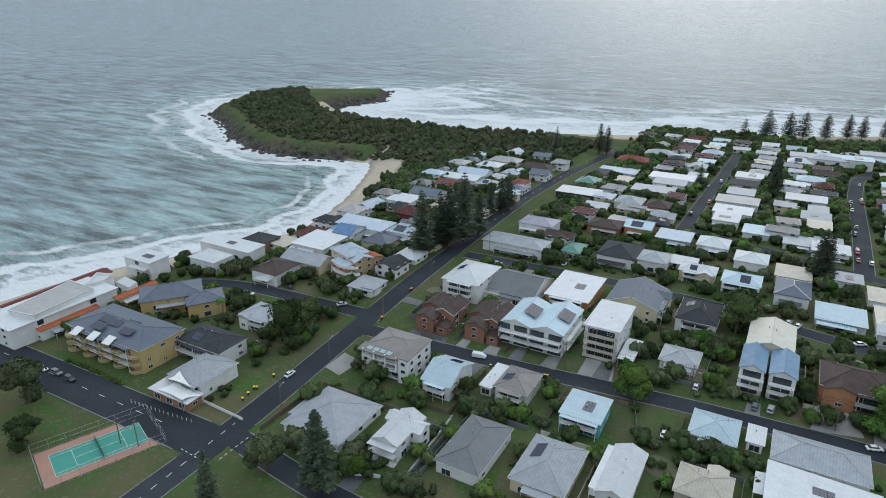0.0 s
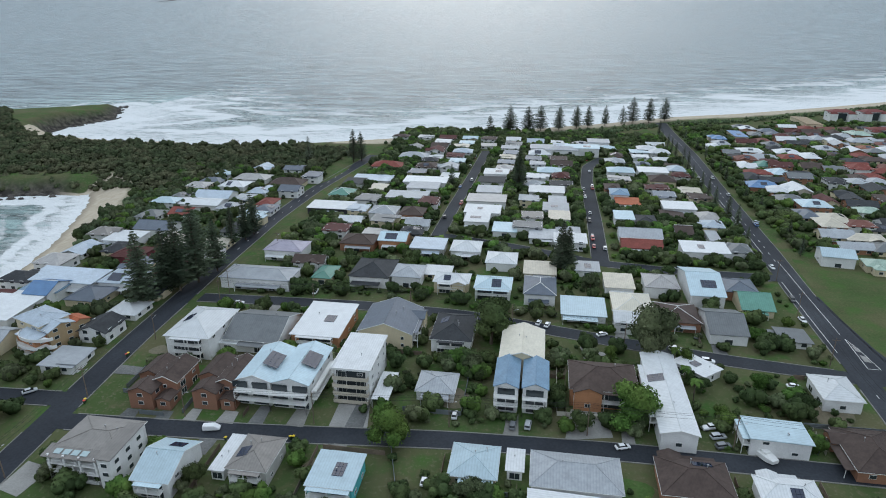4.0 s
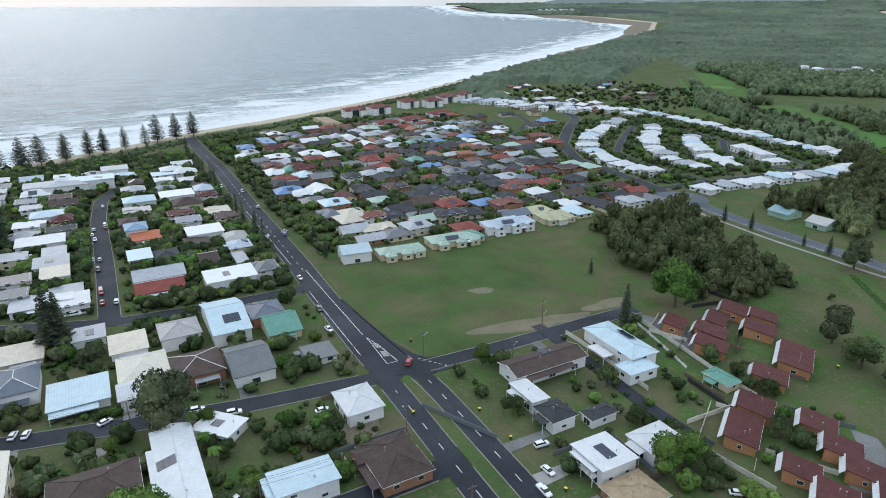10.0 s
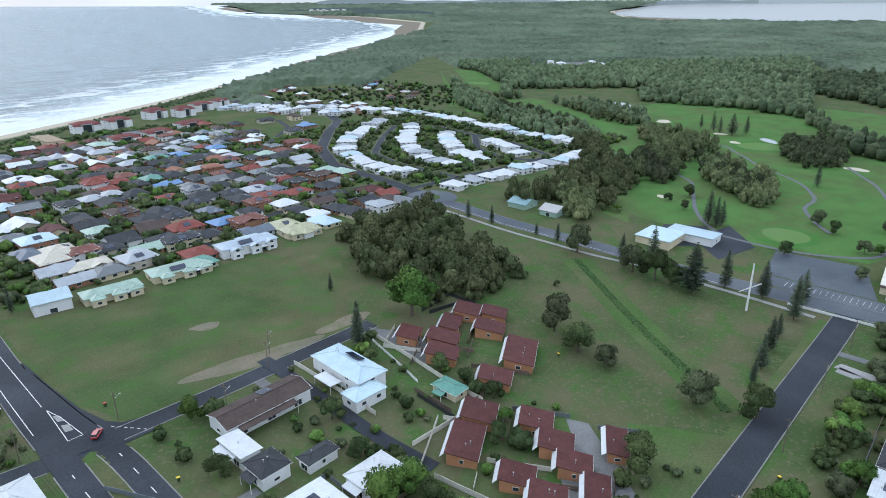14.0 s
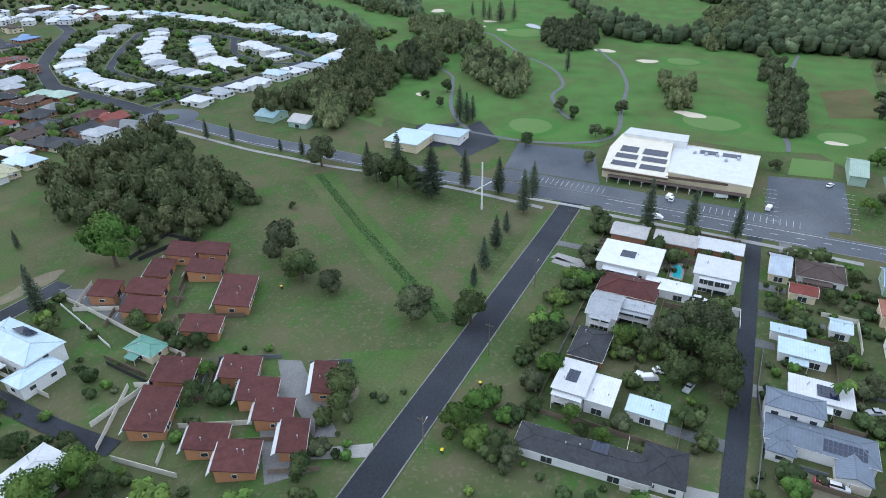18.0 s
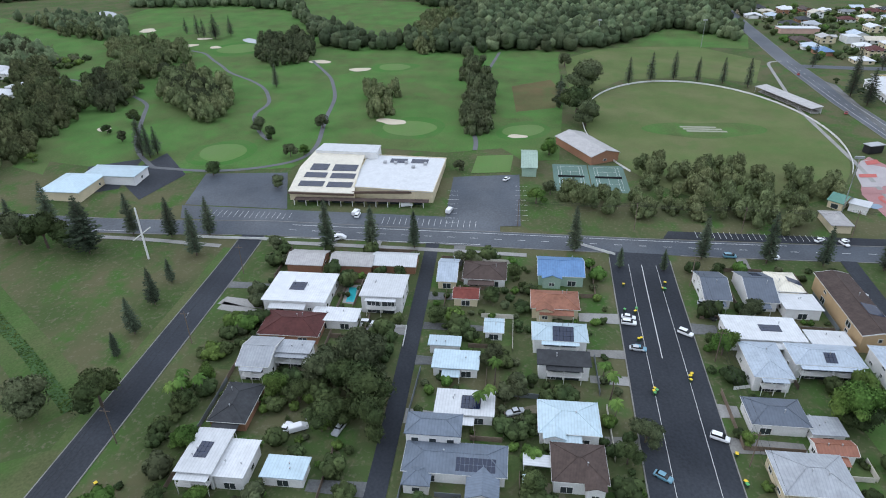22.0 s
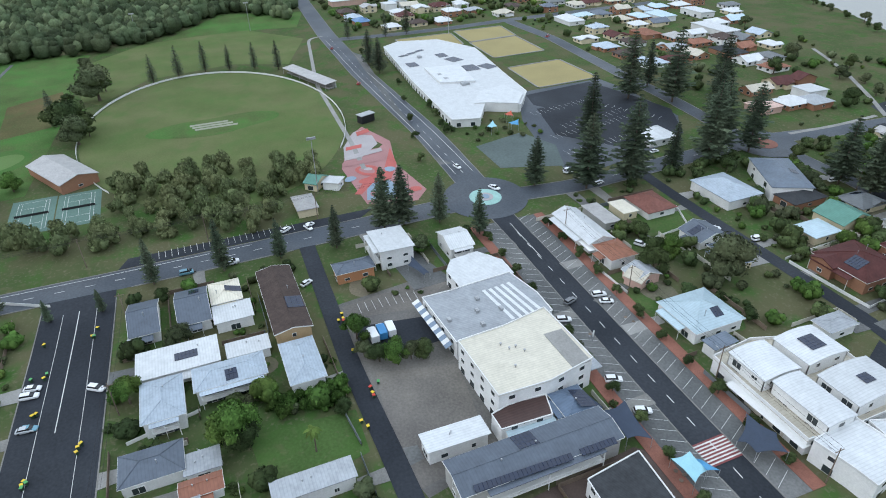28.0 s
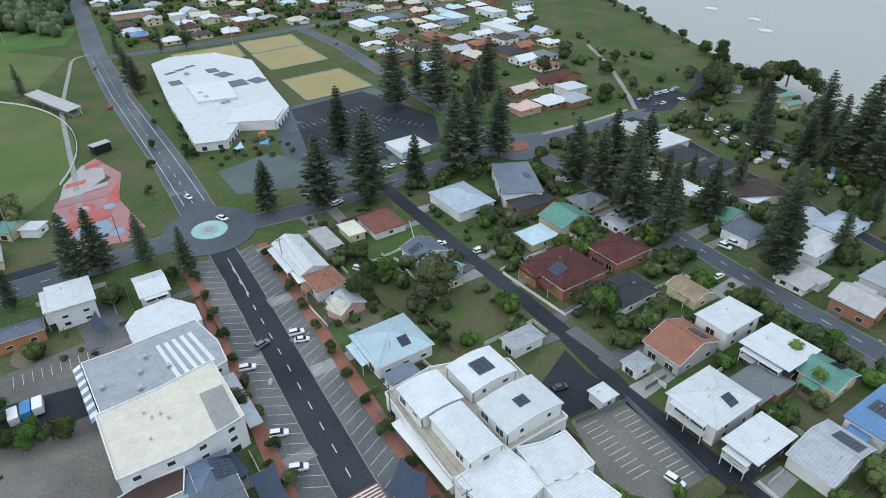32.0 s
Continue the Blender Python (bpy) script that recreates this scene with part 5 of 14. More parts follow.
volume(ob, -64.2, 200.5, 23.5, 12.4, 90, 8, 'g', 'paleblue', 'white', pitch=19)
for z in (2.75, 5.5):
    deck(ob, -70.0, 187.6, 23.0, 2.6, 0, z)
    deck(ob, -57.2, 199.0, 18.0, 1.6, 90, z, None, False)
for x in (-81.5, -75, -68.5, -62):
    for z in (0.1, 2.85, 5.6):
        part("glass_door", Build().box(-2.4, -0.08, 0, 2.4, 0.08, 2.2).mesh("glass_door", GLASS), ob).matrix_local = under(ob, x + 1, 188.85 if x < -70 else 188.7, 0) @ pose(0, -0.02, z)
panels(ob, -73.0, 199, 10.05, 90, 19, 8, 3)
panels(ob, -61.1, 201, 10.05, 90, 19, 8, 3)
for x, y, w, d in ((-108.7, 192.4, 17.2, 20.3), (-89.0, 195.1, 16.0, 22.0)):
    ob = house(x + 3.5, y + 2, d - 6, w - 8, 90, 6, 'g', 'brownroof', 'brickred', 1, -1, "two-storey brown brick house with stepped dark brown gables", solar=False, pitch=24, extras=False)
    volume(ob, x - 4, y + 4.5, d - 9, 8.2, 90, 5.2, 'g', 'brownroof', 'brickred', pitch=24)
    volume(ob, x - 1.5, y - 7.2, 7, 8.6, 90, 5.2, 'g', 'brownroof', 'brickred', pitch=24)
    volume(ob, x + 5.5, y - 6.4, 7.5, 5.2, 90, 2.8, 'g', 'brownroof', 'brickred', pitch=20)

house(-21.2, 204.4, 12.7, 12.2, 0, 3, 'h', 'grey', 'white', 1, -1)
house(-20.4, 237.2, 15.1, 21, 0, 5, 'h', 'charcoal', 'white', 1, -1)
house(-44.2, 237.7, 22.2, 20.4, 90, 6, 'g', 'slate', 'cream', 1, -1)
house(-68.8, 235.4, 18.6, 25.7, 0, 5, 'f', 'white', 'brickorange', 1, -1)
house(-90.6, 229, 20.8, 23.9, 0, 4, 'g', 'darkgrey', 'white', 1, -1)
house(-93.4, 219.5, 18, 6.5, 0, 3, 'f', 'white', 'white', 1, -1)
house(-110.1, 221.4, 17.1, 23.4, 0, 8, 'h', 'white', 'white', 1, -1)
house(-111.8, 273.9, 32, 15, 0, 5, 'h', 'grey', 'white', 0, -1)
house(-112.8, 307.6, 19.4, 15, 0, 5, 'h', 'mauve', 'white', 0, -1)
house(-85.2, 283.6, 9.2, 15, 0, 3, 'h', 'green', 'cream', 0, -1)
house(-63.7, 286.8, 18.1, 21.5, 0, 5, 'h', 'charcoal', 'white', 0, -1)
house(-47.7, 285.9, 13.6, 14.7, 0, 5, 'h', 'grey', 'white', 0, -1)
house(-27.6, 281.1, 15.6, 10.9, 0, 5, 'h', 'white', 'cream', 1, -1)
house(-9.6, 278.9, 15.7, 13.6, 0, 5, 'h', 'paleblue', 'white', 1, -1)
house(9.8, 279, 13.6, 18.9, 0, 5, 'h', 'slate', 'white', 0, -1)
house(27, 265.5, 17.7, 16.5, 0, 3, 'f', 'paleblue', 'white', 0, -1)
house(46, 270, 15.7, 18.7, 0, 4, 'h', 'cream', 'cream', 0, -1)
house(62.1, 263.6, 16.2, 17.2, 0, 4, 'h', 'brownroof', 'brick', 0, -1)
house(77.8, 258.5, 13.9, 21.9, 0, 4, 'g', 'darkgrey', 'white', 0, -1)
house(-26.6, 322.8, 15, 15, 0, 4, 'h', 'white', 'white', 0, -1)
house(-8.3, 310.1, 14.8, 15, 0, 4, 'h', 'white', 'white', 0, -1)
house(9.5, 302.7, 14.9, 15, 0, 3, 'f', 'beige', 'beige', 0, -1)
house(30.7, 307.8, 11.5, 11.6, 0, 3, 'f', 'grey', 'white', 0, -1)
house(43, 290.9, 12.7, 15.2, 0, 4, 'f', 'beige', 'white', 0, -1)
house(60.2, 291.3, 14.4, 15.1, 0, 5, 'h', 'metalgrey', 'white', 0, -1)
house(77.1, 293.6, 14.2, 30.8, 0, 5, 'g', 'paleblue', 'white', 0, -1)
house(92.4, 294, 13.4, 15, 0, 4, 'h', 'slate', 'brick', 0, -1)
house(94.7, 281.3, 12.9, 18.7, 0, 3, 'g', 'green', 'cream', 0, -1)
house(87.5, 336, 21.9, 15, 0, 5, 'f', 'white', 'white', 0, -1)
house(58.9, 341.9, 20.3, 13.9, 0, 3, 'g', 'red', 'brick', 0, -1)
house(60.1, 357.8, 22.3, 15, 0, 3, 'g', 'grey', 'white', 0, -1)
house(-174.2, 246.7, 15.7, 15, 0, 3, 'h', 'slate', 'cream', 0, -1)
house(-193.5, 258.2, 32.8, 15, 0, 5, 'f', 'greyblue', 'white', 0, -1)
house(-168, 260.7, 17.2, 15, 0, 5, 'h', 'greyblue', 'white', 0, -1)
ob = house(-170.5, 216.0, 16.0, 12.0, -20, 8.6, 'h', 'greyblue', 'cream', 1, -1, "tall stepped apartment house with blue-grey roofs and curved white decks", solar=False, pitch=18, extras=False)
volume(ob, -163.5, 213.0, 10.0, 10.5, -20, 7.2, 'g', 'greyblue', 'tan', pitch=20)
volume(ob, -168.0, 207.5, 12.0, 6.0, -20, 5.6, 's', 'greyblue', 'brickorange', pitch=16)
volume(ob, -160.5, 219.5, 8.0, 8.0, -20, 6.0, 'g', 'orange', 'tan', pitch=18)
for z, r in ((0.4, 9.6), (3.1, 9.2), (5.8, 8.0)):
    arc = [(r * math.cos(radians(a)), 0.62 * r * math.sin(radians(a))) for a in range(-175, 0, 12)]
    m = under(ob, -165.5, 207.5, -12) @ pose(0, 0, z)
    part("balcony_floor", Build().shell([(x, y, 0.0) for x, y in arc], [(x, y, -0.25) for x, y in arc]).mesh("balcony_floor", TRIM), ob).matrix_local = m
    rim = Build()
    for p, q in zip(arc[:-1], arc[1:]):
        rim.shell([(p[0], p[1], 0.95), (q[0], q[1], 0.95), (q[0] * 0.98, q[1] * 0.98, 0.95), (p[0] * 0.98, p[1] * 0.98, 0.95)], [(p[0], p[1], 0.0), (q[0], q[1], 0.0), (q[0] * 0.98, q[1] * 0.98, 0.0), (p[0] * 0.98, p[1] * 0.98, 0.0)])
    part("railing", rim.mesh("railing", TRIM), ob, "white curved balcony front").matrix_local = m
house(-196, 249.9, 18.3, 15, 0, 4, 'f', 'bluesteel', 'white', 0, -1)
house(-196.7, 234.9, 14.3, 14.3, 0, 4, 'f', 'white', 'white', 0, -1)
house(-182.9, 288.2, 15.7, 15, 0, 5, 'h', 'maroon', 'maroon', 0, -1)
house(-201.3, 310.3, 18.1, 15, 0, 4, 'f', 'white', 'white', 0, -1)
house(-195.2, 328.6, 20.4, 15, 0, 4, 'g', 'slate', 'white', 0, -1)
house(-196.1, 357.5, 13.9, 15, 0, 3, 'g', 'red', 'white', 0, -1)
house(-195.3, 377, 26.3, 15, 0, 3, 'g', 'white', 'white', 0, -1)
house(-194.7, 392.2, 23.8, 15, 0, 3, 'g', 'greyblue', 'white', 0, -1)
house(-194.4, 418.1, 18.6, 15, 0, 3, 'h', 'white', 'white', 0, -1)
house(-190.4, 437, 24.4, 15, 0, 3, 'h', 'metalgrey', 'white', 0, -1)
house(-161.6, 428.8, 23.3, 15, 0, 3, 'h', 'brownroof', 'cream', 0, -1)
house(-155.9, 383.1, 10.8, 15, 0, 3, 'h', 'red', 'white', 0, -1)
house(-113.9, 378.9, 26.9, 15, 0, 4, 'f', 'white', 'black', 0, -1)
house(-117.5, 410.4, 14.9, 15, 0, 3, 'h', 'green', 'white', 0, -1)
house(-80.8, 374.3, 16.4, 15, 0, 4, 'h', 'grey', 'white', 0, -1)
house(-64, 374.3, 14.2, 15, 0, 4, 'h', 'brownroof', 'brick', 0, -1)
house(-64.1, 328.9, 14.8, 15, 0, 5, 'g', 'paleblue', 'brickorange', 0, -1)
house(-81.3, 324.8, 17.8, 15, 0, 4, 'h', 'brownroof', 'brick', 0, -1)
house(-45.5, 323.7, 17.4, 15, 0, 4, 'f', 'greyblue', 'grey', 0, -1)
house(-74.8, 410.6, 26.5, 15, 0, 3, 'f', 'grey', 'white', 0, -1)
house(-69.3, 445, 30, 15, 0, 4, 'f', 'white', 'white', 0, -1)
house(-68.2, 430.3, 21.1, 15, 0, 4, 'f', 'grey', 'white', 0, -1)
house(-106.4, 487.6, 23.6, 15, 0, 3, 'h', 'red', 'white', 0, -1)
house(-93.2, 521.6, 22.8, 15, 0, 3, 'h', 'grey', 'white', 0, -1)
house(-107.3, 448.2, 27.5, 15, 0, 3, 'f', 'greyblue', 'white', 0, -1)
house(-117.4, 437.7, 13.9, 15, 0, 3, 'f', 'charcoal', 'white', 0, -1)
house(-25.8, 365, 13.9, 15, 0, 5, 'f', 'white', 'white', 0, -1)
house(-24.4, 381.4, 21, 15, 0, 5, 'f', 'white', 'white', 0, -1)
house(-24.2, 403.8, 23.9, 15, 0, 5, 'f', 'metalgrey', 'white', 0, -1)
house(-24.3, 424.2, 16.3, 15, 0, 5, 'f', 'grey', 'white', 0, -1)
house(-25.2, 451.8, 18.3, 15, 0, 4, 'f', 'charcoal', 'white', 0, -1)
house(-23.5, 470.3, 17.7, 15, 0, 5, 'f', 'white', 'white', 0, -1)
house(-9.9, 357, 13.4, 15, 0, 3, 'f', 'paleblue', 'white', 0, -1)
house(13.3, 484.7, 17.8, 15, 0, 4, 'h', 'paleblue', 'white', 0, -1)
house(11.6, 432.6, 22.9, 15, 0, 4, 'f', 'white', 'white', 0, -1)
house(18.2, 409.5, 11, 15, 0, 4, 'f', 'grey', 'white', 0, -1)
house(17.2, 395.3, 15.4, 15, 0, 4, 'f', 'grey', 'white', 0, -1)
house(19, 379.4, 12.3, 15, 0, 4, 'f', 'beige', 'white', 0, -1)
house(10.1, 349.2, 14.3, 15, 0, 3, 'f', 'grey', 'white', 0, -1)
house(5.4, 544.8, 17.9, 15, 0, 3, 'h', 'white', 'white', 0, -1)
house(8, 560.4, 21.5, 15, 0, 5, 'f', 'grey', 'white', 0, -1)
house(23.1, 551.5, 26.7, 15, 0, 6, 'h', 'grey', 'white', 0, -1)
house(39.2, 555.7, 27.5, 15, 0, 7, 'f', 'paleblue', 'white', 0, -1)
house(54.7, 591.7, 18.7, 15, 0, 5, 'f', 'grey', 'white', 0, -1)
house(65.3, 541.3, 10.5, 15, 0, 4, 'h', 'brownroof', 'brick', 0, -1)
house(91.7, 567.7, 16.1, 15, 0, 5, 'h', 'white', 'white', 0, -1)
house(63.1, 488.3, 19.2, 15, 0, 5, 'h', 'paleblue', 'white', 0, -1)
house(85.6, 491.8, 21, 15, 0, 5, 'f', 'white', 'white', 0, -1)
house(53.7, 445.6, 10.4, 15, 0, 4, 'h', 'brownroof', 'brick', 0, -1)
house(56.5, 430.2, 11.8, 15, 0, 5, 'h', 'bluesteel', 'white', 0, -1)
house(89, 470.8, 17.5, 15, 0, 4, 'h', 'brownroof', 'cream', 0, -1)
house(88.7, 409, 19, 15, 0, 4, 'f', 'white', 'white', 0, -1)
house(60.3, 416.7, 14.8, 14.5, 0, 3, 'f', 'orange', 'white', 0, -1)
house(54.5, 381.8, 11.1, 15, 0, 5, 'f', 'paleblue', 'white', 0, -1)
house(66.3, 382.8, 11.9, 15, 0, 3, 'h', 'charcoal', 'white', 0, -1)
house(83.3, 366.5, 9.6, 15, 0, 3, 'g', 'brownroof', 'white', 0, -1)
house(97, 359.3, 6.1, 15, 0, 3, 'f', 'grey', 'white', 0, -1)
ob = house(196, 206, 26, 12, 88, 5, 'h', 'paleblue', 'white', 1, 1, "two-storey white house with a pale blue hip roof", solar=False, extras=False)
volume(ob, 190.5, 192, 8, 12.5, 88, 3.2, 'h', 'paleblue', 'white')
open_roof(ob, 187.2, 206, 9, 4.6, 88, 2.8, 'white')
panels(ob, 199, 206, 6.45, 88, 20, 7, 2)
house(164.9, 209.5, 29.5, 11.5, 0, 4, 'g', 'brownroof', 'white', 1, -1)
house(150, 197.1, 12.8, 6.8, 90, 4, 'f', 'white', 'white', 1, 1)
house(151, 185.4, 9.7, 9.4, 90, 4, 'h', 'charcoal', 'white', 1, 1)
house(150.9, 164.3, 13.2, 12.9, 90, 5, 'f', 'white', 'white', 1, 1)
house(169.1, 162.5, 11.2, 13.5, 90, 4, 'h', 'white', 'white', 1, 1)
house(149.6, 151.3, 11.7, 13.8, 90, 3, 'h', 'tan', 'brick', 1, 1)
house(163.6, 180.1, 5.8, 10.5, 90, 3, 'h', 'charcoal', 'white', 1, 1)
house(147.5, 338, 15, 14, -8, 5, 'g', 'paleblue', 'white', 0, -1, solar=False)
for x, y, w, d, roof, label in ((169, 331, 24, 10.5, "ltgreen", "long low house with a pale green hip roof"), (200.5, 333.5, 28, 13, "ltgreen", "broad house with stepped pale green hip roofs"), (238, 337.5, 30, 12.5, "greyblue", "row of white houses with blue-grey gabled roofs"), (271, 338.5, 20, 13, "olive", "low house with a drab olive hip roof")):
    ob = house(x, y, w, d, -6, 3.2 if roof != "greyblue" else 4.6, "h", roof, "cream" if roof != "greyblue" else "white", 0, -1, label, solar=False, pitch=21, extras=False)
    for k in (-0.3, 0.05, 0.33):
        volume(ob, x + k * w, y - d * 0.42 - k, 7.5, 6.0, 84, 3.0 if roof != "greyblue" else 4.2, "h" if roof != "greyblue" else "g", roof, "cream" if roof != "greyblue" else "white", pitch=22)
    open_roof(ob, x + 0.17 * w, y - d * 0.62, 5, 3.4, -6, 2.6, "white")
    if w > 25:
        panels(ob, x - 2, y - d * 0.28, 4.6 if roof != "greyblue" else 6.0, -6, 21, 7, 2)
VILLAS = [(244.0, 203.0, 12.0, 7.6), (227.0, 208.5, 10.0, 8.2), (233.6, 197.4, 9.2, 11.6), (225.8, 190.8, 9.2, 11.4), (251.6, 190.0, 9.2, 11.4), (245.8, 171.6, 18.5, 11.0), (227.4, 168.5, 9.2, 11.2), (208.9, 160.2, 10.8, 10.6), (195.9, 154.6, 16.2, 9.6),
          (217.7, 145.6, 9.8, 10.2), (213.0, 135.6, 9.6, 10.2), (208.8, 127.1, 8.6, 9.8), (204.0, 117.4, 11.4, 6.9), (194.6, 135.8, 8.8, 9.8), (193.1, 125.2, 9.8, 10.0), (224.6, 122.8, 13.0, 6.4)]
VILLAS += [(256.5, 204.5, 10.5, 11.0), (262.0, 196.0, 9.2, 10.0)]
for k, (x, y, w, d) in enumerate(VILLAS):
    ob = house(x, y, w, d, 30, 2.7, "s", "maroon", "brickorange", 1 if y < 175 else 0, -1, "single-storey orange brick unit with a dark red single-slope roof", solar=False, pitch=15, extras=False)
    rise = math.tan(radians(15 * 0.7)) * (d - 1.1)
    lo, hi = 2.75, 2.75 + rise
    part("sloping_panel", Build().shell([(-w / 2 + 0.2, d / 2 - 0.25, hi), (-w / 2 + 0.2, d / 2 + 1.3, lo), (w / 2 - 0.2, d / 2 + 1.3, lo), (w / 2 - 0.2, d / 2 - 0.25, hi)], [(-w / 2 + 0.2, d / 2 - 0.25, hi - 0.12), (-w / 2 + 0.2, d / 2 + 1.2, lo - 0.12), (w / 2 - 0.2, d / 2 + 1.2, lo - 0.12), (w / 2 - 0.2, d / 2 - 0.25, hi - 0.12)]).mesh("sloping_panel", roof_mat("white")), ob, "white sloping panel along the high edge of the roof")
house(342.6, 64.9, 13.6, 10.9, 90, 3, 'g', 'metalgrey', 'brick', 0, 1)
house(342.9, 48.3, 15.6, 10.1, 90, 3, 'g', 'metalgrey', 'brick', 0, 1)
house(343.9, 33.2, 16.2, 9.8, 90, 3, 'g', 'white', 'brick', 0, 1)
house(321.9, 60.8, 21.1, 18.5, 90, 4, 'f', 'white', 'white', 1, 1)
house(322.1, 32.8, 14, 14.6, 90, 6, 'f', 'white', 'white', 1, 1)
house(303.5, 57.8, 18.8, 12.6, 90, 3, 'h', 'maroon', 'brick', 1, 1)
house(309.1, 46.1, 15.1, 7.7, 90, 3, 'f', 'white', 'white', 1, 1)
house(286.9, 61.8, 9.5, 13.4, 90, 5, 'g', 'grey', 'white', 1, 1)
house(289.8, 53, 10.9, 6.2, 90, 5, 'f', 'grey', 'white', 1, 1)
house(268.6, 61.6, 10, 14.6, 90, 3, 'h', 'charcoal', 'brick', 1, 1)
house(250.4, 61.5, 9, 13.9, 90, 5, 'f', 'white', 'white', 1, 1)
house(249.7, 53.9, 7.7, 11.7, 90, 4, 'f', 'white', 'white', 1, 1)
house(249.1, 42.2, 10.3, 6.8, 90, 3, 'f', 'paleblue', 'white', 1, 1)
ob = house(228.3, 53.2, 31.8, 8.5, 93, 3, 'h', 'charcoal', 'white', 1, 1, "long low white house with an L-shaped charcoal hip roof", extras=False)
volume(ob, 232.1, 35.5, 11.5, 10, 3, 3, 'h', 'charcoal', 'white')
house(338.4, 13.6, 7, 15.3, 90, 3, 'g', 'greyblue', 'cream', 1, 1)
house(339.2, 1.1, 15, 12.2, 90, 3, 'h', 'brownroof', 'white', 1, 1)
house(324.5, 6.5, 8.6, 6.9, 90, 3, 'g', 'red', 'cream', 1, 1)
house(342.1, -24.6, 15.9, 13.1, 90, 4, 'g', 'blue', 'green', 1, 1)
house(321.6, -21.8, 15.2, 10.5, 90, 4, 'h', 'terracotta', 'cream', 1, 1)
house(303.4, -22.3, 16.1, 8.9, 90, 5, 'h', 'paleblue', 'white', 1, 1)
house(291.4, -22.8, 14.7, 7, 90, 5, 'f', 'charcoal', 'white', 1, 1)
house(307.6, -3.2, 6.1, 7.3, 90, 3, 'g', 'paleblue', 'white', 1, 1)
house(290.7, 6.8, 13.2, 8.5, 90, 3, 'f', 'paleblue', 'white', 1, 1)
house(273.8, 3, 15.3, 9.6, 90, 3, 'f', 'white', 'white', 1, 1)
house(269.9, -22.8, 15.1, 11.5, 90, 4, 'h', 'paleblue', 'white', 1, 1)
ob = house(255.0, 3.8, 24.0, 9.5, 90, 3.4, 'h', 'bluegrey', 'white', 1, 1, "long low house with a slate-blue metal roof and an upper storey", solar=False, pitch=20, extras=False)
open_roof(ob, 256.3, -17.2, 3.5, 11.1, 0, 3, 'white')
open_roof(ob, 248.8, -13.6, 7.2, 4.1, 0, 2.6, 'paleblue')
volume(ob, 262.5, 9.6, 13.5, 7.4, 90, 6.2, 'h', 'bluegrey', 'white', pitch=22)
volume(ob, 249.0, -2.8, 9.0, 7.5, 0, 3.0, 'g', 'bluegrey', 'white', pitch=18)
volume(ob, 250.0, 12.0, 6.5, 6.5, 90, 3.0, 'h', 'bluegrey', 'white', pitch=20)
panels(ob, 252.6, -1.0, 4.35, -90, 20, 9, 2)
for y in (-5, -0.5):
    part("garage_door", Build().box(-1.9, -0.08, 0, 1.9, 0.06, 2.2).mesh("garage_door", wall_mat("beige")), ob).matrix_local = under(ob, 244.8, y + 1, -90)

house(255.7, -24.2, 12.6, 11.6, 90, 4, 'h', 'brownroof', 'white', 1, 1)
house(298.9, 10.8, 9.6, 5, 90, 3, 'f', 'paleblue', 'white', 1, 1)
house(335.2, -73.2, 8.7, 17.6, 90, 3.5, 'g', 'slate', 'white', 1, 1)
house(335.6, -87, 9.6, 18.7, 90, 3.5, 'g', 'slate', 'white', 1, 1)
house(338.5, -96.9, 9.4, 12.1, 90, 4, 'h', 'cream', 'white', 1, 1)
house(327.6, -97.8, 11.5, 9.8, 90, 3.5, 'f', 'white', 'white', 1, 1)
house(324.8, -112.5, 34.6, 10.9, 0, 6, 'g', 'brownroof', 'tan', 1, 1)
house(311.6, -81.5, 21.5, 12.5, 90, 4, 'f', 'white', 'white', 1, 1)
house(295.9, -77.2, 10.4, 15.4, 90, 5, 'h', 'greyblue', 'white', 1, 1)
house(299.2, -93.8, 18.5, 9.5, 90, 5, 'h', 'greyblue', 'white', 1, 1)
house(295.9, -112.1, 9.5, 17.7, 90, 5, 'h', 'greyblue', 'white', 1, 1)
house(310, -99.7, 12, 7.2, 90, 3, 'f', 'white', 'white', 1, 1)
house(277.1, -73.9, 14, 9.8, 90, 3.5, 'h', 'slate', 'white', 1, 1)
house(273.7, -84.4, 8.4, 6.7, 90, 3, 'f', 'grey', 'white', 1, 1)
house(266.8, -83.7, 9.4, 5.2, 90, 3, 'g', 'rust', 'white', 1, 1)
house(257.3, -75.2, 16.2, 12.4, 90, 4, 'h', 'grey', 'cream', 1, 1)
house(257.6, -106.3, 18.3, 6.3, 90, 4, 'f', 'grey', 'white', 1, 1)
house(342, -152.6, 15.1, 12.5, 0, 7, 'f', 'white', 'white', 1, 1)
house(336, -137.5, 7.3, 13.3, 0, 4, 'h', 'slate', 'brickorange', 1, 1)
house(244.1, -153, 40.1, 10.5, 90, 6, 'g', 'slate', 'grey', 1, 1)
house(253.6, -169, 9.5, 8.6, 0, 5, 'h', 'navy', 'white', 1, 1)
house(256.7, -139.2, 6.1, 15.8, 0, 4, 'f', 'white', 'white', 1, 1)
house(243.8, -218.6, 11.9, 12, 0, 8, 'c', 'white', 'white', 1, 1)
house(243.4, -233.9, 11.6, 13.8, 0, 8, 'c', 'white', 'white', 1, 1)
house(229.4, -218.9, 16.1, 9.1, 0, 8, 'c', 'white', 'white', 1, 1)
house(228.7, -234.2, 11.7, 16.9, 0, 8, 'c', 'white', 'white', 1, 1)
house(326.9, -220.1, 24.6, 10.6, 0, 4, 'g', 'white', 'white', 1, 1)
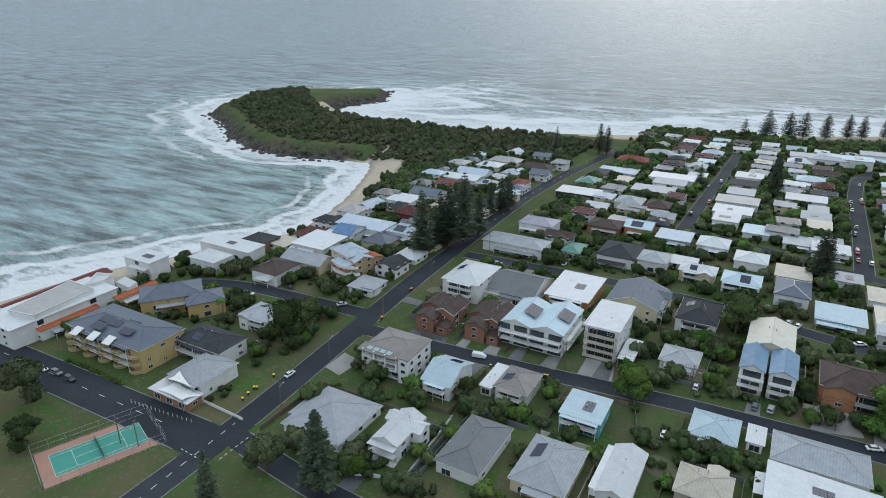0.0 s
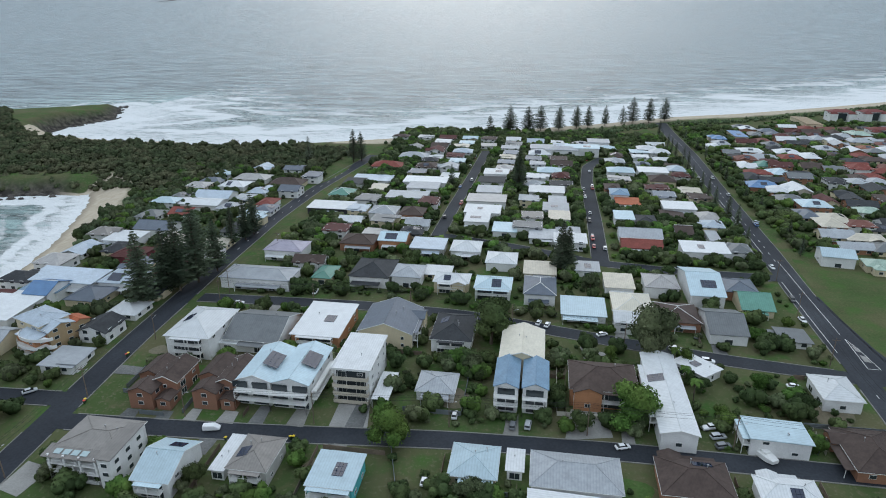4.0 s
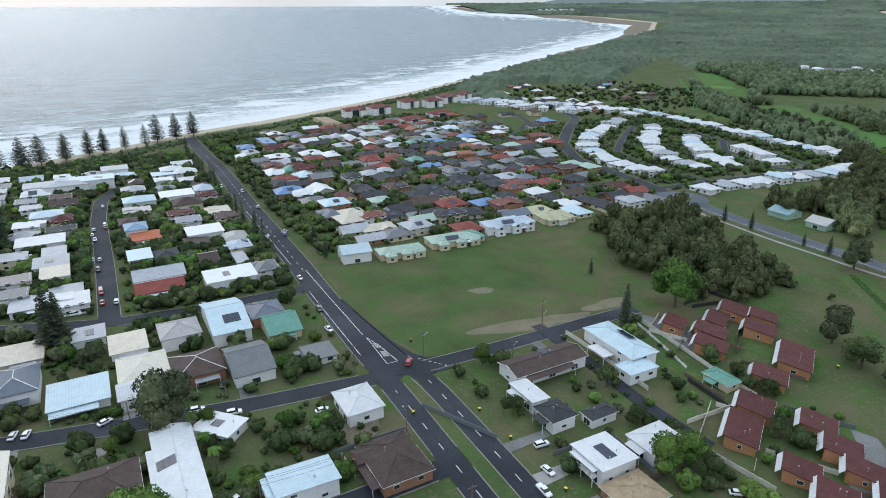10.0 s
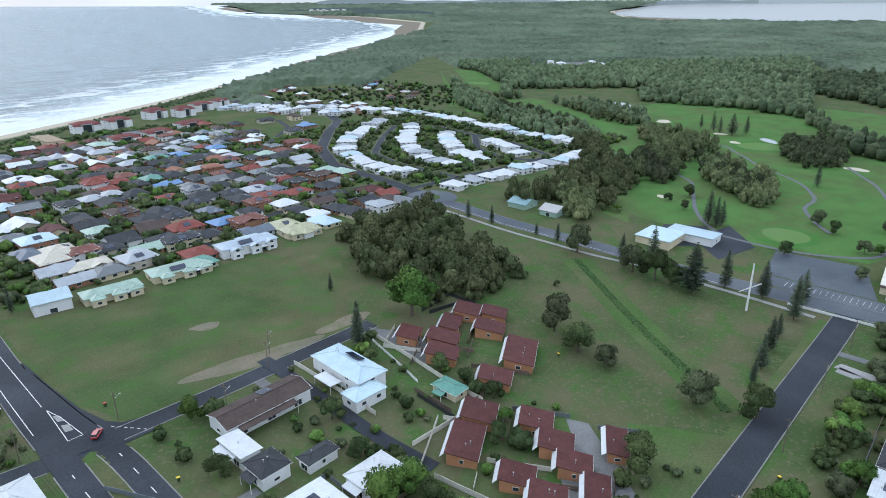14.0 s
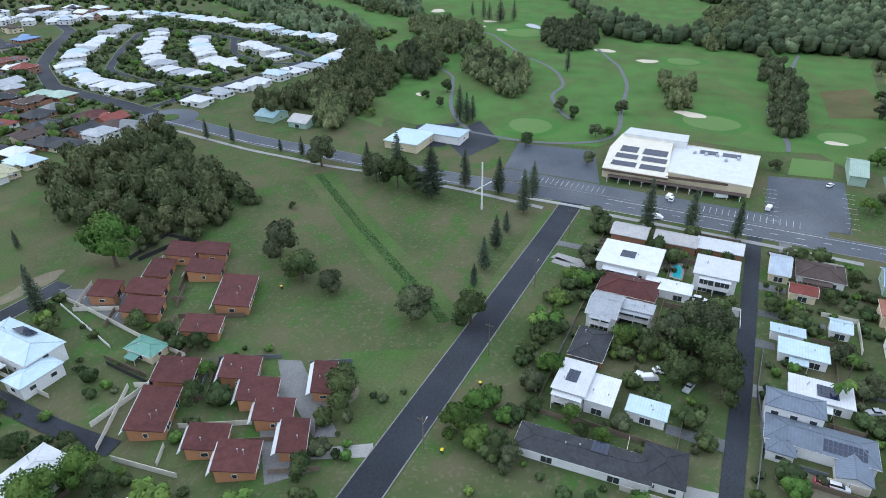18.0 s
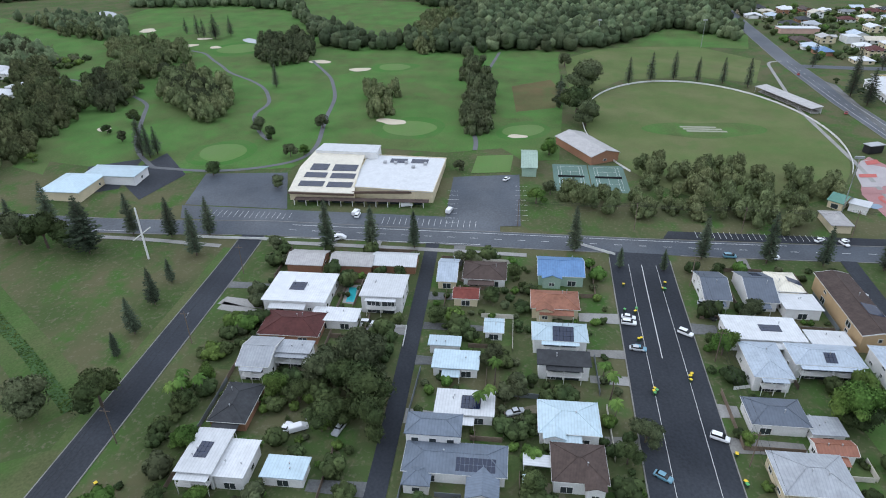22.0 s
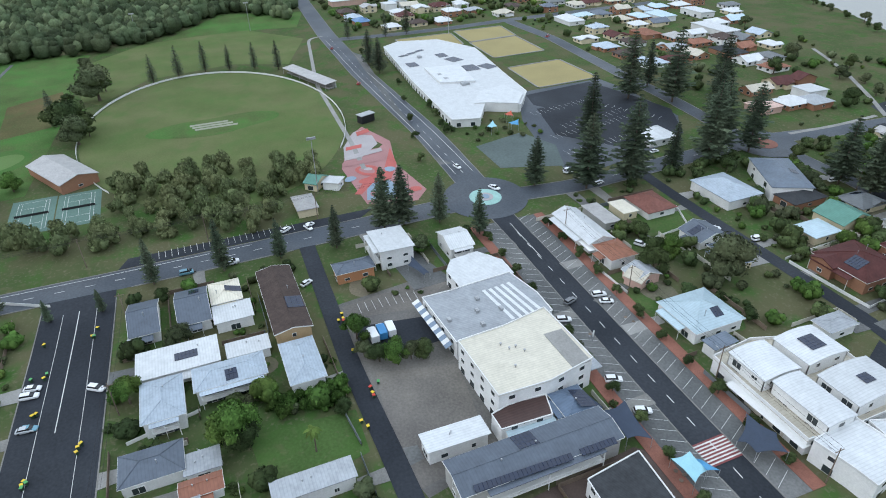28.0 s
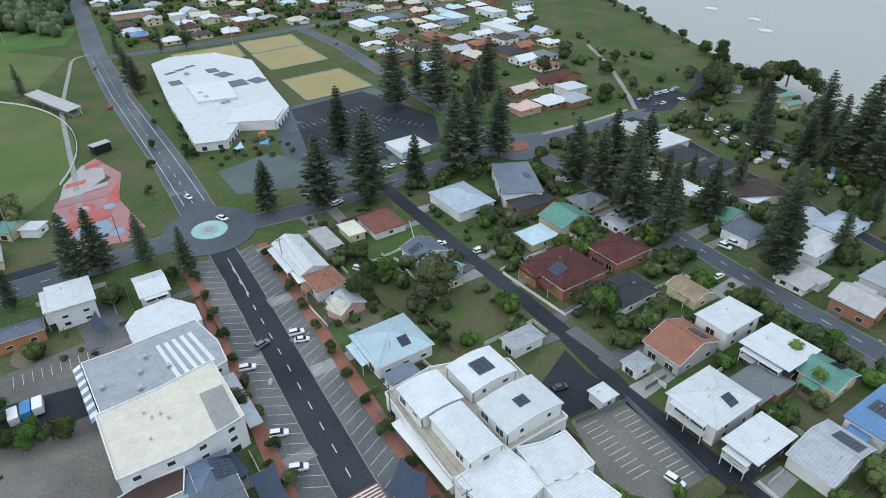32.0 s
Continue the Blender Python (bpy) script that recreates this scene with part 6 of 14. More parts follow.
house(308.5, -220.7, 11.2, 10.5, 0, 4, 'h', 'terracotta', 'white', 1, 1)
house(333.3, -232.5, 15.8, 7.2, 0, 3, 'f', 'metalgrey', 'grey', 0, 1)
house(332.9, -254.8, 15.4, 13.5, 0, 3, 'h', 'brownred', 'white', 0, 1)
house(334, -243.1, 10.4, 7.1, 0, 3, 'f', 'cream', 'cream', 0, 1)
house(294, -220, 7, 9, 20, 3, 'g', 'beige', 'pink', 0, 1, "small pink-walled house with a pale gabled roof", solar=False, extras=False)
house(310, -257, 5, 11, 20, 2.8, 'g', 'bluegrey', 'white', 0, 1, "long low shed with a blue-grey roof", solar=False, extras=False)
house(292, -258, 6, 8, 20, 3, 'h', 'bluegreen', 'cream', 0, 1, solar=False, extras=False)
house(258, -219, 5, 9, 4, 3.4, 'f', 'bluegrey', 'white', 0, 1, "low lean-to with a blue-grey roof beside the shops", solar=False, extras=False)
house(270.6, -223.2, 16.8, 17.8, 0, 4, 'h', 'paleblue', 'white', 1, 1)
house(295.1, -221.5, 7.9, 10.2, 0, 3, 'g', 'grey', 'pink', 1, 1)
house(329.3, -288.7, 21.6, 17.3, 0, 4, 'h', 'greyblue', 'white', 0, 1)
house(327.1, -314.3, 28.7, 16.3, 152, 6, 'h', 'bluegrey', 'white', 0, -1)
house(312.9, -310.3, 10.9, 17.2, 0, 3, 'h', 'charcoal', 'brick', 0, 1)
house(306.5, -256.9, 11.5, 12.8, 0, 3, 'g', 'slate', 'white', 1, 1)
house(292.1, -255.3, 14.5, 7.1, 0, 3, 'h', 'bluegrey', 'cream', 1, 1)
house(295.3, -311.8, 13.5, 15.9, 0, 3, 'g', 'green', 'cream', 0, 1)
house(291.8, -294.6, 10.4, 12.8, 0, 3, 'h', 'paleblue', 'cream', 0, 1)
house(269.5, -286.9, 20, 19.4, 0, 4.5, 'h', 'maroon', 'brick', 1, 1)
house(267.3, -309.3, 13.9, 16, 0, 4.5, 'h', 'maroon', 'brick', 1, 1)
house(250.8, -294.4, 13.4, 16.3, 0, 3, 'h', 'charcoal', 'white', 1, 1)
house(239.3, -310.3, 11.4, 8.3, 0, 3.5, 'g', 'tan', 'cream', 1, 1)
house(222.8, -305.3, 10.9, 16.1, 0, 6, 'f', 'white', 'white', 1, 1)
house(207.4, -305.8, 14.4, 15.2, 0, 5, 'f', 'white', 'black', 1, 1)
house(195.3, -308.5, 10.5, 11.5, 0, 3.5, 'g', 'green', 'cream', 1, 1)
house(224.3, -287.7, 12.4, 17.3, 0, 4, 'g', 'rust', 'grey', 1, 1)
house(226.3, -272.7, 5.9, 6.9, 0, 3, 'h', 'grey', 'white', 1, 1)
house(230.7, -291.6, 6.8, 11.3, 0, 3, 'h', 'brownroof', 'cream', 1, 1)
house(205.7, -275.1, 14.5, 16.7, 0, 6, 'h', 'white', 'white', 1, 1)
house(192.1, -273.5, 9.2, 15.4, 0, 5, 'f', 'white', 'black', 1, 1)
house(181.3, -283.9, 10.8, 17.6, 0, 4, 'g', 'grey', 'white', 1, 1)
house(251.2, -254.1, 6.8, 11, 0, 3.5, 'h', 'grey', 'white', 1, 1)
house(223.5, -256.9, 5.6, 5.7, 0, 3, 'f', 'white', 'white', 1, 1)
house(180.3, -305.4, 9.9, 19.7, 0, 4, 'f', 'blue', 'white', 1, 1)
house(231, -364.4, 11.1, 19.2, 0, 5, 'h', 'white', 'white', 0, 1)
house(268.7, -385.3, 14.9, 20.1, 150, 4, 'h', 'brownroof', 'white', 0, -1)
house(263.8, -382.3, 7.9, 14.4, 0, 3, 'f', 'white', 'white', 0, 1)
house(260.6, -361.4, 6.1, 12.3, 0, 3, 'g', 'green', 'white', 0, 1)
house(305.6, -389.8, 14.7, 17.3, 0, 4, 'h', 'charcoal', 'cream', 0, 1)
house(321.4, -396.5, 15.5, 21.1, 0, 4, 'f', 'white', 'white', 0, 1)
house(290, -388.4, 11.6, 24.7, 0, 4, 'h', 'charcoal', 'grey', 0, 1)
house(250.8, -355.4, 11.5, 12.9, 0, 4, 'h', 'slate', 'white', 0, 1)
house(234.1, -388.1, 11.9, 19.5, 0, 3, 'h', 'greyblue', 'white', 0, 1)
house(208.3, -364.5, 9.2, 16.9, 0, 4, 'f', 'grey', 'white', 0, 1)
house(398.9, -412.7, 12.4, 15, 0, 4, 'f', 'white', 'white', 0, 1)
house(387.9, -403.6, 14, 15, 0, 3, 'h', 'grey', 'brick', 0, 1)
house(415.6, -426.1, 8.2, 15, 0, 3, 'g', 'maroon', 'brick', 0, 1)
house(392.9, -373.8, 12.9, 14.9, 0, 3, 'h', 'pink', 'pink', 0, 1)
house(478.1, -431.4, 22, 15, 0, 3, 'h', 'charcoal', 'brick', 0, 1)
house(529.5, -467.7, 35.8, 15, 0, 4, 'h', 'white', 'white', 0, 1)
house(581, -497, 25.2, 15, 0, 4, 'f', 'white', 'white', 0, 1)
house(349, -492, 7, 5, 30, 3, 'g', 'bluegrey', 'white', 0, 1, "small white riverside kiosk with a dark gabled roof", solar=False, extras=False)
for x, y in ((326, -501), (316, -492)):
    house(x, y, 11, 6, 80, 2.8, 'g', 'green', 'cream', 0, 1, "cream holiday cabin with a green gabled roof", solar=False, extras=False)
for x, y, c in ((287, -426, 'greyblue'), (277, -423, 'grey'), (259, -424, 'greyblue'), (259, -432, 'blue')):
    house(x, y, 5, 4, 10, 1.9, 'g', c, 'white', 0, 1, "camping tent with a pale ridge roof", solar=False, extras=False)
house(583, -461.3, 22.6, 15, 0, 4, 'h', 'paleblue', 'white', 0, 1)
house(543.1, -415.9, 20.2, 15, 0, 3, 'h', 'terracotta', 'brick', 0, 1)
house(607.1, -392.2, 24, 15, 0, 3, 'h', 'white', 'white', 0, 1)
house(385.8, -298.5, 15.6, 16.3, 0, 3, 'h', 'white', 'white', 0, 1)
house(769, -255.3, 34, 15, 90, 4, 'f', 'white', 'pink', 0, 1)
house(681, -242.9, 13.2, 15, 90, 3, 'h', 'blue', 'brick', 0, 1)
house(728.1, -282.2, 11.7, 15, 90, 5, 'f', 'white', 'white', 0, 1)
house(391.5, 186.3, 19.3, 20.9, 90, 4, 'h', 'paleblue', 'cream', 0, 1)
house(406, 174.6, 25.6, 13.1, 90, 4, 'h', 'paleblue', 'white', 0, 1)
house(454.9, -43.1, 32.9, 16.4, 28.3, 4, 'g', 'metalgrey', 'brick', 0, 1)
house(433.5, -14.8, 7.6, 23.1, 90, 4, 'g', 'ltgreen', 'green', 0, 1)
house(386.5, -132.4, 13.3, 8.5, 0, 3, 'h', 'metalgrey', 'cream', 0, 1)
house(403.3, -140.8, 6.6, 9.9, 45.7, 3, 'g', 'green', 'cream', 0, 1)
house(400, -147.2, 7.7, 7.4, 56.1, 3, 'f', 'white', 'white', 0, 1)
house(336.5, -174.3, 9.2, 13.4, 90, 5, 'g', 'white', 'white', 1, 1)
house(394.2, 276.8, 14, 14.4, 90, 3, 'g', 'bluegreen', 'green', 0, 1)
house(393.1, 253.4, 12.8, 14.1, 90, 3, 'g', 'metalgrey', 'green', 0, 1)
house(466.4, 264.2, 8.2, 15, 90, 4, 'g', 'white', 'white', 0, 1)
house(267.2, 721.8, 47.2, 16, 90, 6, 'f', 'tan', 'cream', 0, 1)
house(183.3, 648.9, 31.9, 12.2, 90, 4, 'f', 'blue', 'cream', 0, 1)
far_house(BRICKS, 163.3, 387.3, 14.8, 12.6, 91, 5.6, 'h', 'beige', 'brick')
far_house(BRICKS, 202.3, 482.1, 14.3, 11.3, 90, 5.6, 'h', 'charcoal', 'white')
far_house(BRICKS, 224.1, 500.8, 14.2, 11, 89, 3.2, 'h', 'brownroof', 'brick')
far_house(BRICKS, 204.5, 532, 13.8, 13.9, -2, 3.2, 'g', 'brownroof', 'cream')
far_house(BRICKS, 244.2, 552.9, 15.4, 13, 2, 3.2, 'h', 'charcoal', 'beige')
far_house(BRICKS, 239.7, 600.6, 15.2, 13.8, -3, 3.2, 'h', 'grey', 'cream')
far_house(BRICKS, 216.2, 568.5, 17.8, 12, 93, 3.2, 'h', 'white', 'brick')
far_house(BRICKS, 188.9, 505.6, 15.9, 12.4, 1, 3.2, 'h', 'charcoal', 'brick')
far_house(BRICKS, 172.6, 463, 17.3, 14, 92, 3.2, 'g', 'white', 'beige')
far_house(BRICKS, 167.9, 423, 15.8, 13, 1, 5.6, 'h', 'paleblue', 'brick')
far_house(BRICKS, 171.6, 403.4, 13.3, 13.5, -3, 3.2, 'h', 'beige', 'white')
far_house(BRICKS, 189.6, 388, 13.1, 12, 1, 3.2, 'h', 'charcoal', 'beige')
far_house(BRICKS, 216.5, 346.1, 14.7, 13.6, 88, 3.2, 'h', 'red', 'brick')
far_house(BRICKS, 214.7, 380.2, 13.5, 12.4, 4, 3.2, 'h', 'charcoal', 'white')
far_house(BRICKS, 219.6, 404.5, 16.4, 13.9, -1, 3.2, 'g', 'brownroof', 'brick')
far_house(BRICKS, 217.7, 439.2, 14.9, 13.5, 1, 5.6, 'h', 'brownroof', 'brick')
far_house(BRICKS, 223.4, 470.4, 16.1, 13.8, 88, 3.2, 'g', 'charcoal', 'brick')
far_house(BRICKS, 197.9, 450.6, 17.9, 12.3, 89, 3.2, 'g', 'charcoal', 'cream')
far_house(BRICKS, 232.4, 492.3, 13.1, 12.7, 87, 3.2, 'h', 'grey', 'cream')
far_house(BRICKS, 198.3, 433.8, 16, 11.5, -4, 3.2, 'g', 'charcoal', 'brick')
far_house(BRICKS, 219, 369.1, 17.8, 11.4, -2, 5.6, 'h', 'charcoal', 'cream')
far_house(BRICKS, 199.1, 395.8, 14.3, 13.3, 2, 3.2, 'g', 'charcoal', 'white')
far_house(BRICKS, 248.9, 522.1, 14.6, 11.3, -1, 3.2, 'h', 'red', 'brick')
far_house(BRICKS, 243.5, 481, 13.5, 11.6, 1, 3.2, 'h', 'charcoal', 'white')
far_house(BRICKS, 259.5, 537.1, 13.4, 13.1, -2, 3.2, 'h', 'brownred', 'white')
far_house(BRICKS, 286.5, 600.1, 14.6, 13.4, 87, 3.2, 'h', 'white', 'brick')
far_house(BRICKS, 277.6, 626.9, 17, 11.7, -1, 5.6, 'h', 'grey', 'cream')
far_house(BRICKS, 266.4, 649.7, 15.3, 12.7, -1, 3.2, 'h', 'charcoal', 'brick')
far_house(BRICKS, 295.4, 645.7, 13.8, 10.5, 94, 3.2, 'h', 'grey', 'white')
far_house(BRICKS, 250.2, 645.1, 13.2, 12.1, 92, 3.2, 'h', 'grey', 'white')
far_house(BRICKS, 204, 581.1, 17.3, 13.5, -3, 3.2, 'h', 'white', 'beige')
far_house(BRICKS, 176.1, 584.6, 17.6, 13.6, 1, 3.2, 'h', 'white', 'brick')
far_house(BRICKS, 160.9, 625.6, 13.9, 11.5, 86, 5.6, 'h', 'blue', 'beige')
far_house(BRICKS, 151.8, 597.6, 13.6, 10.9, 90, 3.2, 'h', 'white', 'white')
far_house(BRICKS, 170.8, 555.3, 13.6, 13.6, -3, 3.2, 'g', 'grey', 'white')
far_house(BRICKS, 157.5, 527.7, 17.1, 10.5, 91, 3.2, 'h', 'white', 'cream')
far_house(BRICKS, 160.4, 555.2, 14.2, 12.7, 89, 3.2, 'h', 'charcoal', 'brick')
far_house(BRICKS, 153.4, 471.3, 17.3, 13.2, -3, 3.2, 'h', 'blue', 'brick')
far_house(BRICKS, 152.6, 493.1, 17.3, 10.8, 90, 3.2, 'h', 'charcoal', 'cream')
far_house(BRICKS, 163.2, 485.7, 14.9, 11.9, -1, 3.2, 'g', 'charcoal', 'brick')
far_house(BRICKS, 159.5, 460.4, 13.6, 12.4, 92, 3.2, 'h', 'white', 'brick')
far_house(BRICKS, 176, 508.9, 14.9, 12.6, 89, 3.2, 'h', 'paleblue', 'brick')
far_house(BRICKS, 172.2, 532.7, 13.3, 12.7, 89, 3.2, 'h', 'green', 'white')
far_house(BRICKS, 303.7, 582.1, 17, 11.3, 3, 3.2, 'h', 'green', 'beige')
far_house(BRICKS, 287.2, 482.6, 17, 11.4, 91, 5.6, 'h', 'charcoal', 'brick')
far_house(BRICKS, 270, 443.2, 16.7, 12.5, 2, 3.2, 'h', 'charcoal', 'white')
far_house(BRICKS, 305.8, 517, 16.9, 10.7, 1, 3.2, 'h', 'grey', 'brick')
far_house(BRICKS, 284, 511.8, 14.7, 13.5, 90, 3.2, 'h', 'charcoal', 'brick')
far_house(BRICKS, 298.1, 539.8, 13.2, 13.2, 90, 3.2, 'h', 'charcoal', 'brick')
far_house(BRICKS, 268.5, 489.6, 17.7, 10.7, 3, 3.2, 'g', 'blue', 'white')
far_house(BRICKS, 269.1, 513.9, 14.3, 12.6, 0, 3.2, 'h', 'green', 'white')
far_house(BRICKS, 323.1, 579.2, 17.9, 11.9, 94, 3.2, 'h', 'blue', 'beige')
far_house(BRICKS, 338.4, 529.2, 16.4, 12.3, -3, 3.2, 'h', 'brownred', 'beige')
far_house(BRICKS, 333.3, 558, 17.8, 12.6, -3, 3.2, 'h', 'charcoal', 'beige')
far_house(BRICKS, 334, 487.8, 14.6, 11.3, 1, 3.2, 'h', 'red', 'beige')
far_house(BRICKS, 260.2, 432.9, 15.9, 11.4, -0, 3.2, 'h', 'charcoal', 'beige')
far_house(BRICKS, 291.8, 458.5, 14.8, 11.6, -1, 3.2, 'h', 'charcoal', 'white')
far_house(BRICKS, 260.3, 594.7, 15.3, 13.4, 90, 3.2, 'g', 'white', 'brick')
far_house(BRICKS, 237.9, 427.5, 16.7, 13.9, 3, 3.2, 'h', 'charcoal', 'brick')
far_house(BRICKS, 226.1, 422.1, 17.8, 13.5, 3, 3.2, 'h', 'charcoal', 'beige')
far_house(BRICKS, 232.4, 391.5, 16.5, 13.5, -3, 3.2, 'h', 'red', 'brick')
far_house(BRICKS, 287.4, 436, 13.6, 11.4, -4, 3.2, 'h', 'charcoal', 'cream')
far_house(BRICKS, 283.8, 399.2, 13, 11.7, -2, 5.6, 'h', 'brownred', 'brick')
far_house(BRICKS, 251.7, 383.1, 15, 12.4, 3, 3.2, 'h', 'blue', 'brick')
far_house(BRICKS, 232.7, 369.1, 15.2, 12.3, -3, 3.2, 'h', 'charcoal', 'cream')
far_house(BRICKS, 302.6, 431.4, 16.3, 13.3, -3, 3.2, 'h', 'grey', 'beige')
far_house(BRICKS, 338.4, 455.5, 15.6, 12.8, 88, 5.6, 'h', 'charcoal', 'white')
far_house(BRICKS, 322.2, 446.6, 13.9, 13.6, 90, 3.2, 'g', 'charcoal', 'white')
far_house(BRICKS, 299.5, 413, 17.6, 12.8, 0, 3.2, 'h', 'red', 'cream')
far_house(BRICKS, 347.3, 446.3, 16.9, 13, 2, 5.6, 'h', 'charcoal', 'brick')
far_house(BRICKS, 361.9, 458.7, 14.8, 11.4, -0, 3.2, 'h', 'brownroof', 'beige')
far_house(BRICKS, 385.1, 514.1, 14.8, 11.7, -0, 3.2, 'h', 'charcoal', 'beige')
far_house(BRICKS, 371.4, 546.5, 13.5, 10.9, 87, 3.2, 'h', 'charcoal', 'brick')
far_house(BRICKS, 317.3, 405.4, 17.1, 13.1, 3, 3.2, 'h', 'red', 'white')
far_house(BRICKS, 328.8, 383.1, 15.8, 11.2, -1, 3.2, 'h', 'charcoal', 'brick')
far_house(BRICKS, 353.6, 426.7, 17.5, 13.8, -1, 5.6, 'h', 'brownroof', 'brick')
far_house(BRICKS, 423.8, 550.4, 17.9, 12.9, 1, 3.2, 'h', 'brownred', 'white')
far_house(BRICKS, 447.8, 592.7, 15.5, 12.3, -2, 5.6, 'h', 'charcoal', 'beige')
far_house(BRICKS, 481.5, 618.8, 17.6, 13.8, 1, 3.2, 'h', 'blue', 'brick')
far_house(BRICKS, 504.5, 671.2, 16.1, 10.7, 87, 5.6, 'h', 'brownroof', 'cream')
far_house(BRICKS, 406.3, 509.8, 14.6, 13.5, -3, 5.6, 'h', 'red', 'brick')
far_house(BRICKS, 377.9, 487.9, 16.6, 13.1, 4, 3.2, 'g', 'grey', 'white')
far_house(BRICKS, 340.6, 403.8, 15.2, 13.1, -1, 3.2, 'h', 'charcoal', 'brick')
far_house(BRICKS, 313.3, 342.3, 15.5, 12.9, 93, 3.2, 'h', 'charcoal', 'cream')
far_house(BRICKS, 345.5, 346, 13.1, 12.1, 89, 3.2, 'h', 'brownroof', 'brick')
far_house(BRICKS, 348.4, 333.5, 16.6, 11.8, 89, 3.2, 'g', 'darkgrey', 'cream')
far_house(BRICKS, 423.8, 628.5, 13.8, 10.6, 89, 3.2, 'h', 'charcoal', 'white')
far_house(BRICKS, 437.2, 683.7, 13.6, 11.1, -1, 3.2, 'h', 'charcoal', 'brick')
far_house(BRICKS, 412, 631.1, 14.2, 10.6, -3, 3.2, 'h', 'brownroof', 'cream')
far_house(BRICKS, 357.1, 580.5, 16.1, 11.7, 1, 3.2, 'h', 'blue', 'brick')
far_house(BRICKS, 387, 611.1, 16.9, 13.9, -2, 3.2, 'h', 'charcoal', 'cream')
far_house(BRICKS, 470, 677.6, 16.1, 11.7, -4, 3.2, 'g', 'charcoal', 'beige')
far_house(BRICKS, 517.6, 724.8, 16.1, 10.9, 87, 3.2, 'h', 'grey', 'brick')
far_house(BRICKS, 643.3, 849.3, 13.3, 12.8, -2, 3.2, 'h', 'white', 'brick')
far_house(BRICKS, 595, 758, 17.6, 13.8, -1, 5.6, 'h', 'white', 'brick')
far_house(BRICKS, 582, 846.9, 13.4, 11.5, -3, 3.2, 'h', 'white', 'beige')
far_house(BRICKS, 527.5, 791.1, 16.4, 13.7, 3, 3.2, 'g', 'grey', 'beige')
far_house(BRICKS, 615.4, 735.1, 14.8, 11.1, -0, 3.2, 'h', 'white', 'brick')
far_house(BRICKS, 590.2, 681.7, 14.7, 13.4, 92, 5.6, 'g', 'white', 'brick')
far_house(BRICKS, 560, 678, 17.7, 10.6, 2, 3.2, 'g', 'white', 'brick')
far_house(BRICKS, 588, 647.2, 16.8, 12.9, -1, 5.6, 'g', 'white', 'brick')
far_house(BRICKS, 790.3, 861.5, 17.4, 13.6, -0, 3.2, 'g', 'blue', 'brick')
far_house(BRICKS, 802.6, 820.4, 13.4, 11.9, -1, 3.2, 'h', 'brownroof', 'brick')
far_house(BRICKS, 827.8, 888.5, 17.1, 11.2, 86, 3.2, 'g', 'brownroof', 'white')
far_house(BRICKS, 724.5, 704.8, 15.9, 10.5, -2, 3.2, 'h', 'brownroof', 'beige')
far_house(BRICKS, 617.1, 691.1, 15.6, 12.3, 89, 5.6, 'h', 'white', 'brick')
far_house(BRICKS, 534.2, 844.2, 13.9, 10.8, 1, 3.2, 'h', 'charcoal', 'cream')
far_house(BRICKS, 543.4, 815.9, 13.4, 12.1, 3, 5.6, 'h', 'charcoal', 'brick')
far_house(BRICKS, 259.9, 371.6, 16.8, 13.6, -2, 5.6, 'h', 'brownred', 'brick')
far_house(BRICKS, 272.4, 336.3, 14, 12.4, -2, 3.2, 'h', 'olive', 'white')
far_house(BRICKS, 246.2, 341.8, 15.4, 10.8, 91, 3.2, 'h', 'paleblue', 'brick')
far_house(BRICKS, 270.7, 352.9, 14.8, 14, -2, 3.2, 'h', 'olive', 'white')
far_house(BRICKS, 191.9, 358.7, 14.6, 13.1, 2, 5.6, 'h', 'grey', 'beige')
far_house(BRICKS, 210.2, 334.8, 14, 12.7, -0, 3.2, 'h', 'green', 'beige')
far_house(BRICKS, 174, 370.9, 17.6, 11.5, -3, 3.2, 'h', 'beige', 'white')
far_house(BRICKS, 290.3, 340.9, 16.2, 10.6, 88, 3.2, 'h', 'paleblue', 'cream')
far_house(BRICKS, 295.3, 387.5, 13.7, 12.1, -0, 3.2, 'h', 'white', 'cream')
far_house(BRICKS, 283.6, 419, 17.9, 13.9, 89, 3.2, 'h', 'charcoal', 'brick')
far_house(BRICKS, 296, 473.6, 15.4, 14, -4, 3.2, 'g', 'darkgrey', 'cream')
far_house(BRICKS, 367.8, 631.6, 16.7, 13.8, 86, 3.2, 'h', 'paleblue', 'white')
far_house(BRICKS, 349, 629.8, 15.7, 11.1, -4, 3.2, 'h', 'grey', 'cream')
far_house(BRICKS, 321, 618.7, 17.9, 10.6, -2, 3.2, 'h', 'charcoal', 'cream')
far_house(BRICKS, 280.1, 574, 17.2, 12.6, -0, 3.2, 'h', 'grey', 'brick')
far_house(BRICKS, 277.4, 546.6, 15.1, 11.4, -4, 3.2, 'h', 'charcoal', 'white')
far_house(BRICKS, 261.5, 563.1, 17.6, 13.3, 4, 3.2, 'h', 'brownroof', 'cream')
far_house(BRICKS, 163, 356, 15.2, 9.8, 0, 3, 'g', 'grey', 'brick')
far_house(BRICKS, 161, 374, 15.4, 12.4, 0, 3, 'g', 'grey', 'cream')
far_house(BRICKS, 159, 408, 15.5, 10, 90, 3, 'h', 'slate', 'cream')
far_house(BRICKS, 160, 440, 15.1, 11.6, 0, 3, 'h', 'darkgrey', 'cream')
far_house(BRICKS, 160, 507, 15.9, 10.1, 0, 3, 'h', 'red', 'white')
